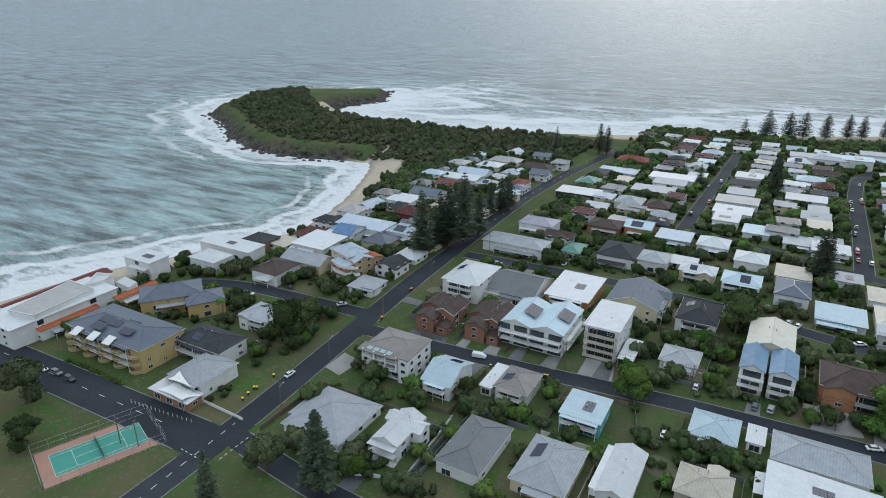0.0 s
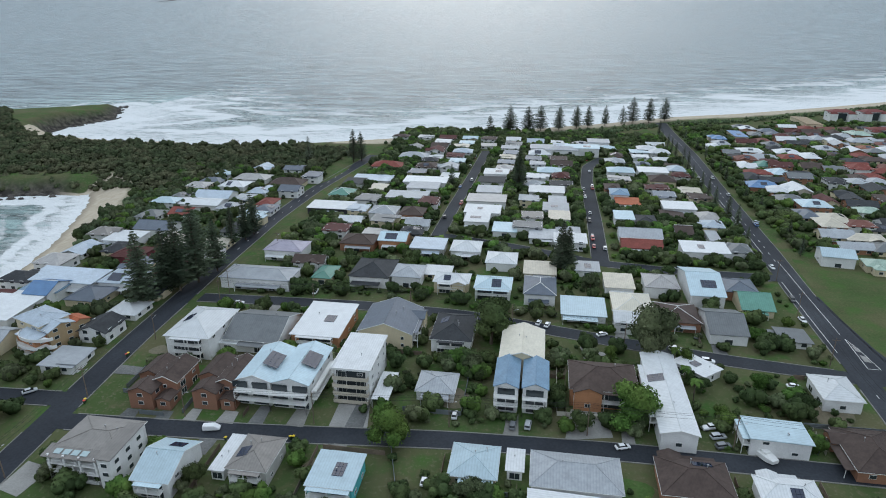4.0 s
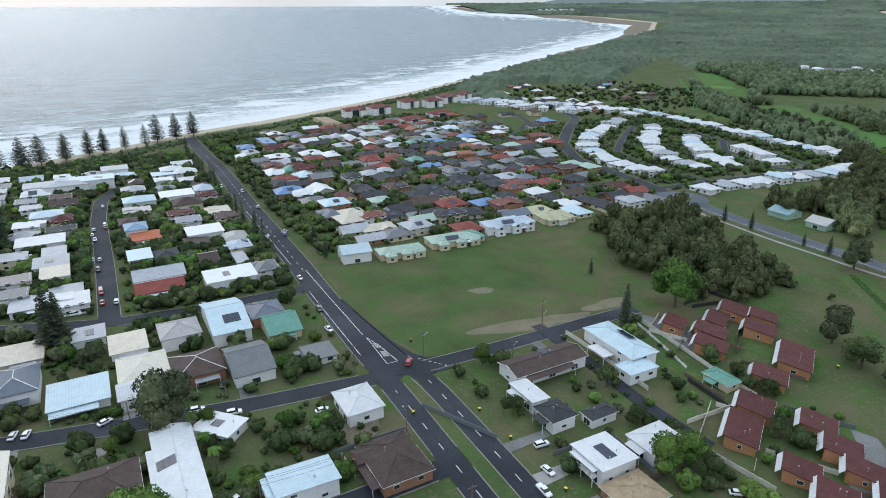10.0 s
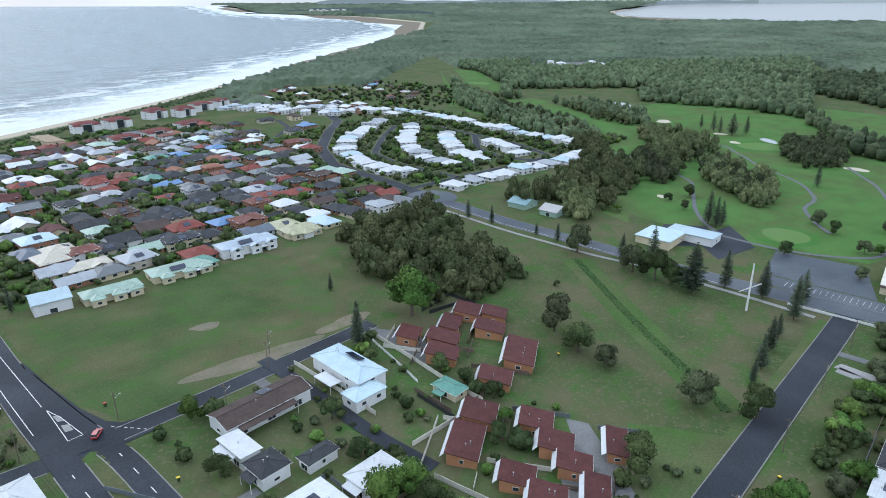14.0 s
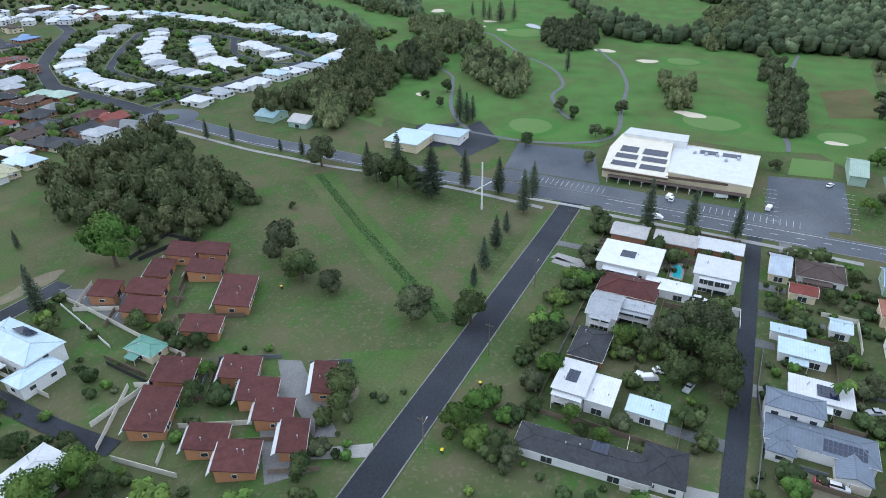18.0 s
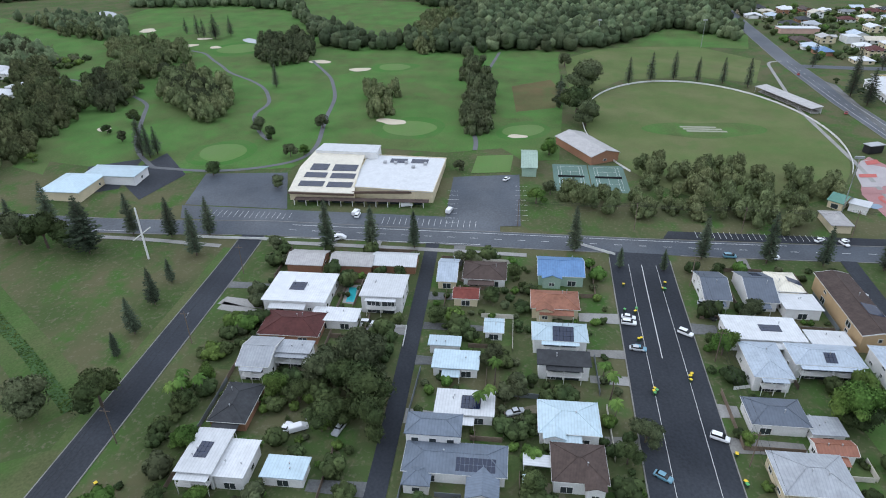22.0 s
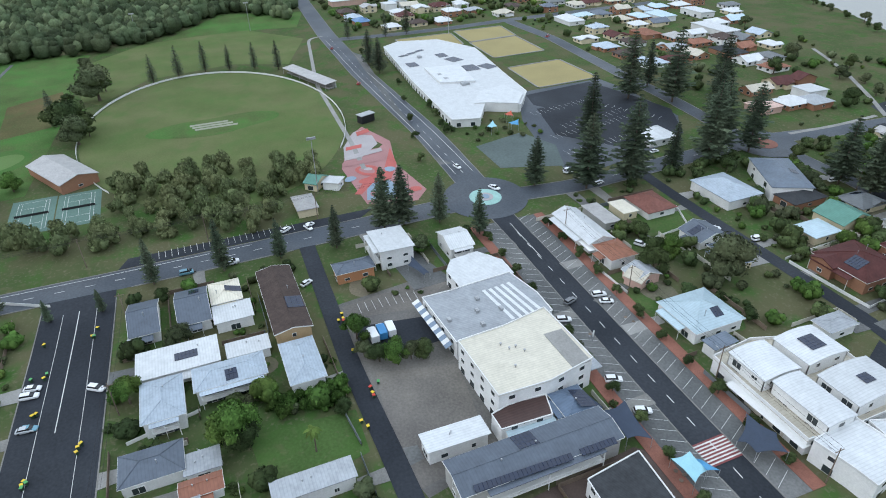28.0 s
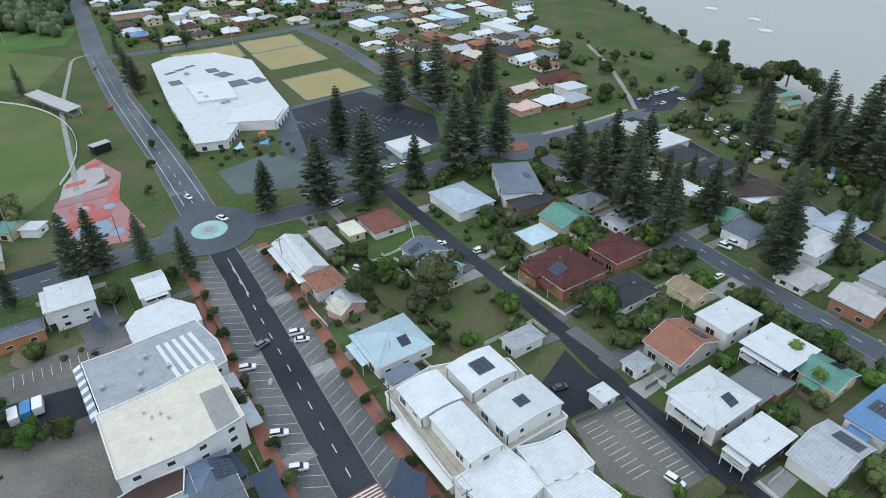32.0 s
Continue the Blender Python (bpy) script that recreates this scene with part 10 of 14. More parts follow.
# bowling greens
BOWL = surface("bowling_green_turf", (0.3, 0.25, 0.11), 0.9, 1.5, 0.05, 0.15, 0.2)
for pts in ([(515.8, -290.1), (517.7, -327.7), (474.8, -327.5), (473.1, -287.1)], [(584.9, -295.4), (587.4, -333.2), (543, -331), (541.6, -292.9)], [(622.3, -299.3), (621.4, -338.2), (590.4, -334.5), (587.7, -296.4)], [(618.2, -250.4), (618.4, -293.9), (584.3, -289.2), (573.3, -249.8)]):
    patch("bowling_green", pts, BOWL, 0.12, "straw-coloured bowling green", "bowling green", 60)
    ob = new("green_border")
    tagged(ob, "low pale border round a bowling green", "border")
    for a, b in zip(pts, pts[1:] + pts[:1]):
        v, f = strip(along([a, b], 10), 0.2, 1.0, 0.1, 0.25)
        part("border_strip", mesh_of("border_strip", v, f, CONCRETE), ob)
patch("lawn", [(535.1, -293.3), (534.2, -335.7), (520.1, -332.8), (519.4, -290.8)], LAWN, 0.1, "strip of green lawn between bowling greens", "lawn")
# skate and pump track
RED = surface("track_red", (0.42, 0.1, 0.085), 0.7, 2, 0.1, 0.2, 0.2)
PALE = surface("track_pale", (0.36, 0.33, 0.33), 0.75, 2, 0.1, 0.2, 0.2)
BLUE = surface("track_blue", (0.22, 0.29, 0.36), 0.75, 2, 0.1, 0.2, 0.2)
ROSE = surface("track_rose", (0.34, 0.17, 0.165), 0.75, 2, 0.1, 0.2, 0.2)
patch("skate_park", [(414, -154.5), (448.9, -168.2), (457.4, -176.4), (434, -183.4), (409.9, -177.8), (382.9, -181.9), (375.6, -175.3), (380.6, -155.7)], ROSE, 0.1, "pale concrete skate park with painted shapes", "skate park", 30)
patch("skate_park", [(435.5, -161.1), (451.9, -170.4), (453.9, -178.3), (433.3, -177), (421.4, -165.7), (421.6, -157.9)], PALE, 0.14, "pale-painted skate bowl surface", "skate park", 60)
patch("skate_park", [(426.6, -180.8), (409.7, -178.2), (396.6, -171.1), (396.3, -163), (388.9, -155.9), (390, -153.3), (402, -162.3), (406.6, -171.4)], RED, 0.15, "red painted track", "skate park", 60)
patch("skate_park", [(397.2, -160.8), (400.6, -169.4), (389.8, -172), (381.3, -167.8), (383.6, -156.6)], BLUE, 0.145, "grey-blue painted track", "skate park", 60)
patch("skate_park", [(438.1, -166.5), (445.9, -174.4), (437.4, -176), (428.4, -167.7)], PALE, 0.18, "pale skate ramp deck", "skate park", 60)
for k, (px0, py0, rx, ry, mat) in enumerate([(408.5, -164.3, 5.5, 4.5, RED), (408.5, -164.3, 3.6, 2.8, ROSE), (409.4, -165.1, 1.8, 1.4, PALE), (399.1, -162.7, 4.5, 3, RED), (403.4, -155.3, 2.6, 2.2, BLUE), (384.3, -172.5, 3.2, 2.4, BLUE), (384.7, -177.6, 2.2, 2.6, RED), (386.6, -161.2, 2.5, 2, ROSE), (405.7, -173.7, 2.2, 2.6, BLUE)]):
    patch("skate_park", ellipse(px0, py0, rx, ry, 26, 30 * k, 0.08, k), mat, 0.185 + 0.006 * k, "rounded painted shape in the skate park", "skate park", 60)
for k, pts in enumerate(([(435.1, -162.1), (435.8, -170), (432, -168.8), (431.4, -161.1)], [(425.6, -159), (428.2, -177.2), (424.5, -176.3), (421.1, -157.7)], [(451.2, -171.7), (453.9, -178.3), (449, -177.9), (446, -170.7)], [(419.3, -156.2), (418.4, -175.4), (415.1, -174.3), (415.5, -155.1)])):
    patch("skate_park", pts, (RED, PALE, RED, ROSE)[k], 0.2 + 0.006 * k, "painted band across the skate park", "skate park", 60)
# roundabout
patch("roundabout", ellipse(367, -201, 17, 17, 48), GREY_ASPHALT, 0.225, "asphalt circle of the roundabout", "road", 60)
def ring_mound(x, y, r, material, z, height, label, name="traffic_island"):
    pts = ellipse(x, y, r, r, 32)
    b = Build().shell([(p, q, gz(p, q) + z + height) for p, q in pts], [(p, q, gz(p, q) + z - 0.2) for p, q in pts])
    return tagged(new(name, b.mesh(name, material)), label, "traffic island", kind="structure")
ring_mound(367, -201, 6.5, surface("island_aqua", (0.28, 0.46, 0.42), 0.7, 2, 0.3, 0.2, 0.2), 0.24, 0.16, "aqua painted roundabout island")
ring_mound(367, -201, 3.2, PALE, 0.4, 0.16, "pale centre of the roundabout island")
ring_mound(367, -201, 1.7, BLUE, 0.56, 0.14, "blue heart of the roundabout island")
patch("roundabout", ellipse(361, -343, 15, 15, 40), GREY_ASPHALT, 0.23, "asphalt circle of the roundabout", "road", 60)
ring_mound(361, -343, 5.5, PAVER, 0.24, 0.16, "red-brown paved roundabout island")
patch("roundabout", ellipse(371, 333, 17, 17, 40), GREY_ASPHALT, 0.22, "asphalt circle of the roundabout", "road", 60)
ring_mound(371, 333, 6, LAWN, 0.24, 0.16, "planted roundabout island")
# grass median of the divided road
med = [(119.5, 98), (119.5, 224), (120.6, 227.4), (122.4, 228.4), (123.8, 227), (124.3, 223), (124.3, 98)]
patch("median", med, LAWN, 0.2, "long grass median strip with kerbs", "median", 10)
patch("road", [(112.4, 226), (112.8, 246), (113.6, 275), (115.2, 300), (125.4, 296), (126.2, 276), (128.4, 252), (131, 240), (134, 235.6), (140, 233.5), (140, 225), (131, 225), (124.6, 229.6), (119.4, 229.6)], ASPHALT, 0.21, "wide asphalt junction where two streets meet", "road", 12)
# painted lines
for pts, dash in (([(366, 330), (358, 265), (357, 213), (361, 142)], None), ([(367, 80), (366, 4), (365, -60), (365, -109), (366, -160)], (3, 6)), ([(371, 80), (370, 4), (369, -60), (369, -109)], None), ([(361, 80), (361.5, 4)], None),
                  ([(300, -51.5), (352, -54)], None)):
    paint(pts, 0.22, dash)
for pts, dash in (([(215, -193), (285, -197), (340, -200)], (3, 5)), ([(320, -199.4), (345, -200.6)], None), ([(390, -201.5), (548, -203), (660, -208)], (3, 6)), ([(390, -198), (548, -199.5), (640, -203)], None), ([(390, -206), (548, -207)], None),
                  ([(120.5, 335), (123, 445), (127, 567), (126, 660)], (3, 6)), ([(117.5, 345), (119, 445)], None), ([(128, 100), (128, 176), (127.6, 222)], (3, 7)), ([(115.6, 100), (115.6, 222)], (3, 7))):
    paint(pts, 0.22, dash)
for pts, dash in (([(-129.5, 62), (-132.5, 108)], (2, 3)), ([(-290, 95.5), (-150, 97.5)], (3, 6)), ([(-141, 310), (-142.5, 365), (-140.5, 420), (-135, 480)], (3, 9)), ([(362, -250), (364, -296), (365, -330)], (3, 6)), ([(300, -343.5), (265, -338), (229, -334), (130, -328.5)], (3, 6)),
                  ([(114.2, 248), (114.6, 275), (115.4, 310)], None), ([(121, 259), (120, 238), (124, 238), (122.6, 252), (121, 259)], None), ([(120.6, 262), (121, 300), (121.6, 335)], None), ([(-124, 91), (-138, 92)], (1, 1)), ([(-124, 105), (-124, 93)], (1, 1)), ([(131, 236), (138, 226)], (1, 1))):
    paint(pts, 0.22, dash)
patch("crossing", [(227.8, -189.3), (234.6, -189.6), (234.6, -198.6), (227.8, -198.3)], surface("crossing_red", (0.2, 0.055, 0.055), 0.7, 2, 0.2, 0.25, 0.2), 0.235, "red painted pedestrian crossing", "road marking", 40)
for pts in ([(180, -44.5), (251, -45.5), (305, -47.5), (352, -49.5)], [(180, -54.5), (251, -55.5), (305, -57.5), (352, -59)]):
    paint(pts, 0.12)
for k in range(7):
    paint([(228.5 + 0.9 * k, -189.3), (228.5 + 0.9 * k, -198.4)], 0.4, None, 0.25)
for pts in ([(120.9, 243), (123, 242.4), (123, 246.4), (121.2, 247.4)], [(121.2, 250), (122.6, 249.4), (122.2, 253.4), (121.2, 254.2)]):
    patch("traffic_island", pts, CONCRETE, 0.26, "pale concrete traffic island", "traffic island", 30)
# swimming pool behind the white houses
patch("pool_deck", [(319.9, 47), (330.9, 47.9), (330.9, 43.2), (319.2, 42.5)], CONCRETE, 0.12, "pale paving round a backyard pool", "paving", 40)
patch("pool", [(320.4, 45.9), (329.3, 46.7), (329.2, 44.1), (320.4, 43)], glass_mat("pool_water", (0.03, 0.36, 0.4)), 0.17, "turquoise backyard swimming pool", "swimming pool", 40)
for pts in ([(24.9, 238.5), (34.2, 235.1), (28.2, 225.4), (26.7, 224.7)], [(-50.3, 178.9), (-50.5, 193.2), (-40.9, 194.6), (-38.7, 183.1)], [(312.9, 86.9), (310.1, 72.6), (313.7, 73.6), (317.3, 86.2)], [(18.7, 186.6), (20.7, 200.8), (30.8, 201), (32.4, 189.7)], [(-121.5, 144.3), (-129, 146.1), (-128.5, 156.6), (-119.8, 155)], [(315.8, 88), (314.2, 72.3), (318.6, 73.2), (320.2, 86.5)]):
    patch("driveway", pts, CONCRETE, 0.11, "pale concrete driveway", "driveway", 30)
# ---- plants ----
RNG = np.random.default_rng(7)


def leaf_cloud(blobs, count, size, seed, flat=0.6):
    """Leaf quads scattered over a set of ellipsoids (x, y, z, rx, ry, rz): vertices and faces as arrays."""
    rg = np.random.default_rng(seed)
    blobs = np.array(blobs, float)
    area = blobs[:, 3] * blobs[:, 4] + blobs[:, 5] * blobs[:, 3]
    pick = rg.choice(len(blobs), count, p=area / area.sum())
    d = rg.normal(size=(count, 3))
    d /= np.linalg.norm(d, axis=1)[:, None]
    d[:, 2] = np.where(d[:, 2] < -0.35, -d[:, 2], d[:, 2])
    r = rg.uniform(0.82, 1.08, (count, 1))
    c = blobs[pick, :3] + d * blobs[pick, 3:] * r
    nrm = d + rg.normal(size=(count, 3)) * flat
    nrm /= np.linalg.norm(nrm, axis=1)[:, None]
    a = np.cross(nrm, rg.normal(size=(count, 3)))
    a /= np.linalg.norm(a, axis=1)[:, None]
    b = np.cross(nrm, a)
    s = size * rg.uniform(0.55, 1.25, (count, 1))
    tip = nrm * s * rg.uniform(-0.35, 0.35, (count, 1))
    v = np.stack([c - a * s, c - b * s * 0.7 + tip, c + a * s, c + b * s * 0.7 + tip], 1).reshape(-1, 3)
    return v, np.arange(count * 4).reshape(-1, 4)


def lump(cx, cy, cz, rx, ry, rz, seed, n=8, m=4, rough=0.2):
    """A rough closed core: a distorted octasphere of quads."""
    rg = np.random.default_rng(seed)
    v = []
    for j in range(m + 1):
        t = math.pi * (0.004 + 0.992 * j / m)
        for i in range(n):
            p = 2 * math.pi * i / n + 0.4 * j
            k = rg.uniform(1.05 - rough, 1.05)
            v.append((cx + rx * k * math.sin(t) * math.cos(p), cy + ry * k * math.sin(t) * math.sin(p), cz + rz * k * math.cos(t)))
    f = [[j * n + i, (j + 1) * n + i, (j + 1) * n + (i + 1) % n, j * n + (i + 1) % n] for j in range(m) for i in range(n)]
    return np.array(v), np.array(f)


def crown_arrays(kind, seed, leaves, size):
    """Crown of about 1 m radius standing on z = 0 (its own base)."""
    rg = random.Random(seed)
    blobs = []
    if kind == "broad":
        k = rg.randint(7, 11)
        for i in range(k):
            t, r = rg.uniform(0, 6.28), rg.uniform(0.2, 0.72)
            q = rg.uniform(0.26, 0.46)
            blobs.append((r * math.cos(t), r * math.sin(t), rg.uniform(0.35, 1.05) - 0.35 * r, q, q, q * rg.uniform(0.65, 0.95)))
        blobs.append((0, 0, 0.75, 0.6, 0.6, 0.5))
    elif kind == "shrub":
        for i in range(5):
            t, r = rg.uniform(0, 6.28), rg.uniform(0.1, 0.55)
            q = rg.uniform(0.3, 0.55)
            blobs.append((r * math.cos(t), r * math.sin(t), 0.4 + rg.uniform(-0.1, 0.2), q, q, q * 0.8))
    parts_v, parts_f, n = [], [], 0
    for i, bl in enumerate(blobs):
        v, f = lump(bl[0], bl[1], bl[2], bl[3] * 0.84, bl[4] * 0.84, bl[5] * 0.84, seed * 31 + i)
        parts_v.append(v), parts_f.append(f + n)
        n += len(v)
    v, f = leaf_cloud(blobs, leaves, size, seed)
    parts_v.append(v), parts_f.append(f + n)
    return np.concatenate(parts_v), np.concatenate(parts_f)


def simple_crown(seed, leaves=16):
    """A crown for woods, radius 1: a lumpy mass of rounded boughs with leaf sprays on the nearer ones."""
    rg = random.Random(seed)
    fine = leaves > 45
    vs, fs = lump(0, 0, 0.5, 0.78, 0.78, 0.58, seed, 7 if fine else 6, 4 if fine else 3)
    vs, fs, n = [vs], [fs], len(vs)
    blobs = []
    turn = rg.uniform(0, 6.28)
    k = 5 if fine else 2
    for i in range(k):
        t, r = turn + 6.28 * i / k + rg.uniform(-0.3, 0.3), rg.uniform(0.4, 0.62) if i else 0.1
        q = rg.uniform(0.34, 0.5)
        blobs.append((r * math.cos(t), r * math.sin(t), 0.95 - 0.6 * r + rg.uniform(-0.08, 0.12), q, q, q * 0.85))
        v, f = lump(*[c * (0.88 if fine and a > 2 else 1) for a, c in enumerate(blobs[-1])], seed + 7 * i, 6, 3)
        vs.append(v), fs.append(f + n)
        n += len(v)
    if fine:
        v, f = leaf_cloud(blobs + [(0, 0, 0.5, 0.85, 0.85, 0.6)], leaves, 0.11, seed + 500)
        vs.append(v), fs.append(f + n)
    return np.concatenate(vs), np.concatenate(fs)


def round_crown(seed, leaves):
    """A low, rounded garden crown, radius 1: five soft boughs round a core, with leaf sprays."""
    rg = random.Random(seed)
    blobs = [(0, 0, 0.5, 0.7, 0.7, 0.5)]
    turn = rg.uniform(0, 6.28)
    for i in range(5):
        t, r, q = turn + 1.257 * i + rg.uniform(-0.3, 0.3), rg.uniform(0.42, 0.6), rg.uniform(0.32, 0.46)
        blobs.append((r * math.cos(t), r * math.sin(t), rg.uniform(0.42, 0.75), q, q, q * 0.8))
    vs, fs, n = [], [], 0
    for i, bl in enumerate(blobs):
        v, f = lump(*bl, seed + 7 * i, 7, 4, 0.1)
        vs.append(v), fs.append(f + n)
        n += len(v)
    v, f = leaf_cloud(blobs, leaves, 0.1, seed + 500)
    return np.concatenate(vs + [v]), np.concatenate(fs + [f + n])


TRUNK = Build().beam((0, 0, 0), (0.02, 0.01, 0.55), 0.075, 7, 0.055).beam((0.02, 0.01, 0.5), (0.3, 0.1, 0.95), 0.045, 5, 0.02).beam((0.02, 0.01, 0.5), (-0.25, 0.18, 0.95), 0.045, 5, 0.02).beam((0.02, 0.01, 0.5), (-0.02, -0.3, 1.0), 0.04, 5, 0.02).mesh("trunk", BARK)
CROWNS = {}
for key, mat in (("dark", LEAF), ("light", LEAF_LIGHT), ("grey", LEAF_GREY)):
    CROWNS[key] = [fast_mesh("crown", *crown_arrays("broad", 11 + 5 * i + len(key), 1700, 0.052), [mat], None, True) for i in range(3)]
SHRUBS = {key: [fast_mesh("foliage", *crown_arrays("shrub", 70 + 5 * i + len(key), 520, 0.08), [mat], None, True) for i in range(2)] for key, mat in (("dark", LEAF), ("light", LEAF_LIGHT), ("grey", LEAF_GREY))}
TREES = []
LEAFY = dict(dark="dark green", light="fresh bright green", grey="dull grey-green")


def tree(x, y, r, key="dark", tall=None):
    """A broadleaf tree with a crown r metres wide from its stem."""
    rnd = random.Random(int(x * 11 + y * 17))
    ob = new("tree")
    tagged(ob, "round-crowned tree with %s leaves" % LEAFY[key], "tree")
    ob.matrix_world = pose(x, y, gz(x, y), 0, 0, rnd.uniform(0, 360))
    h = tall or rnd.uniform(0.95, 1.25)
    tr = part("trunk", TRUNK, ob)
    tr.scale = (r * 0.9, r * 0.9, r * 1.1 * h)
    cr = part("crown", rnd.choice(CROWNS[key]), ob)
    cr.location = (0, 0, r * 0.28 * h)
    cr.scale = (r * rnd.uniform(0.92, 1.08), r * rnd.uniform(0.92, 1.08), r * h)
    TREES.append((x, y, r))
    return ob


def shrub(x, y, r, key="dark"):
    rnd = random.Random(int(x * 19 + y * 23))
    ob = new("shrub", rnd.choice(SHRUBS[key]))
    tagged(ob, "low garden shrub with %s leaves" % LEAFY[key], "shrub")
    ob.matrix_world = pose(x, y, gz(x, y) - 0.1, 0, 0, rnd.uniform(0, 360))
    ob.scale = (r, r, r * rnd.uniform(0.8, 1.2))
    return ob


def pine_mesh(seed, tiers=15, per=6, reach0=0.2):
    """A Norfolk Island pine of unit height: open tiers of level limbs, each feathered with drooping needle sprays."""
    rg = random.Random(seed)
    v, f = [], []
    for i in range(tiers):
        k = i / (tiers - 1)
        z = 0.1 + 0.87 * k ** 0.95
        reach = (reach0 * (1 - k) ** 0.75 + 0.014) * rg.uniform(0.82, 1.12) * (0.75 + 0.25 * min(1, k / 0.12))
        turn = rg.uniform(0, 6.28)
        for j in range(per):
            if rg.random() < 0.1:
                continue
            t = turn + 2 * math.pi * j / per + rg.uniform(-0.2, 0.2)
            L = reach * rg.uniform(0.7, 1.12)
            c, s = math.cos(t), math.sin(t)
            sprays = 6
            for q in range(sprays):
                u = (q + 0.7) / sprays
                for sg in (-1, 1):
                    n = len(v)
                    a0, out, wd = L * (u - 0.12), L * (u + 0.06), (0.03 + 0.26 * L * (1 - u * 0.55)) * rg.uniform(0.7, 1.15) * 0.6
                    z0 = z + 0.12 * L * u + rg.uniform(-0.003, 0.003)
                    z1 = z0 + rg.uniform(-0.012, 0.008)
                    for r0, sd, zz0 in ((a0, 0.0, z0), (out, 0.0, z0 + 0.004), (out + 0.5 * wd, sg * wd, z1), (a0 + 0.5 * wd, sg * wd, z1)):
                        v.append((c * r0 - s * sd, s * r0 + c * sd, zz0))
                    f.append((n, n + 1, n + 2, n + 3))
    return fast_mesh("foliage", np.array(v), np.array(f), [LEAF_PINE], None, False)


PINES = [pine_mesh(1, 20, 8, 0.24), pine_mesh(2, 22, 8, 0.22), pine_mesh(3, 19, 8, 0.26)]
PINE_TRUNK = Build().beam((0, 0, 0), (0, 0, 0.98), 0.014, 8, 0.002).mesh("trunk", BARK)


def pine(x, y, h, slim=1.0):
    rnd = random.Random(int(x * 3 + y * 29))
    ob = new("pine_tree")
    tagged(ob, "tall dark Norfolk pine with tiered branches" if h > 12 else "young Norfolk pine with tiered branches", "pine tree")
    ob.matrix_world = pose(x, y, gz(x, y), rnd.uniform(-1, 1), rnd.uniform(-1, 1), rnd.uniform(0, 360))
    wide = slim * (0.8 if h < 22 else 1.05)
    t = part("trunk", PINE_TRUNK, ob)
    t.scale = (h, h, h)
    c = part("foliage", rnd.choice(PINES), ob)
    c.scale = (h * wide, h * wide, h)
    TREES.append((x, y, h * 0.12))
    return ob


def palm_meshes():
    v, f = [], []
    rg = random.Random(4)
    for j in range(15):
        t = 2 * math.pi * j / 15 + rg.uniform(-0.2, 0.2)
        c, s = math.cos(t), math.sin(t)
        up, L = rg.uniform(0.3, 1.1), rg.uniform(2.2, 2.9)
        n = len(v)
        for q in (0, 0.25, 0.5, 0.75, 1.0):
            x = L * q * (1 - 0.18 * q)
            z = up * q * 1.7 - 2.3 * q * q
            wd = 0.5 * math.sin(math.pi * (0.12 + 0.85 * q))
            v += [(c * x - s * wd, s * x + c * wd, z - 0.28 * wd), (c * x, s * x, z + 0.1), (c * x + s * wd, s * x - c * wd, z - 0.28 * wd)]
        for a in range(4):
            k = n + 3 * a
            f += [(k, k + 1, k + 4, k + 3), (k + 1, k + 2, k + 5, k + 4)]
    return fast_mesh("fronds", np.array(v), np.array(f), [LEAF_LIGHT], None, False), Build().beam((0, 0, 0), (0.05, 0.02, 0.5), 0.028, 8, 0.02).beam((0.05, 0.02, 0.5), (0, 0, 1), 0.02, 8, 0.018).mesh("trunk", BARK)


FRONDS, PALM_TRUNK = palm_meshes()


def palm(x, y, h=7.0):
    rnd = random.Random(int(x * 5 + y * 31))
    ob = new("palm_tree")
    tagged(ob, "slender palm with arching green fronds", "palm tree")
    ob.matrix_world = pose(x, y, gz(x, y), 0, 0, rnd.uniform(0, 360))
    t = part("trunk", PALM_TRUNK, ob)
    t.scale = (h, h, h)
    c = part("fronds", FRONDS, ob)
    c.location = (0, 0, h)
    return ob


FAIRWAYS = [[(1122, 975), (1118, 910), (926, 690), (850, 640), (920, 765)], [(780, 600), (832, 566), (742, 425), (684, 400), (738, 554)]]
CLEARED = [(609, 944), (700, 950), (780, 930), (726, 706), (617, 590), (545, 740)]
WORKS = [(1346, 936), (1209, 841), (1261, 755), (1382, 715), (1476, 853)]


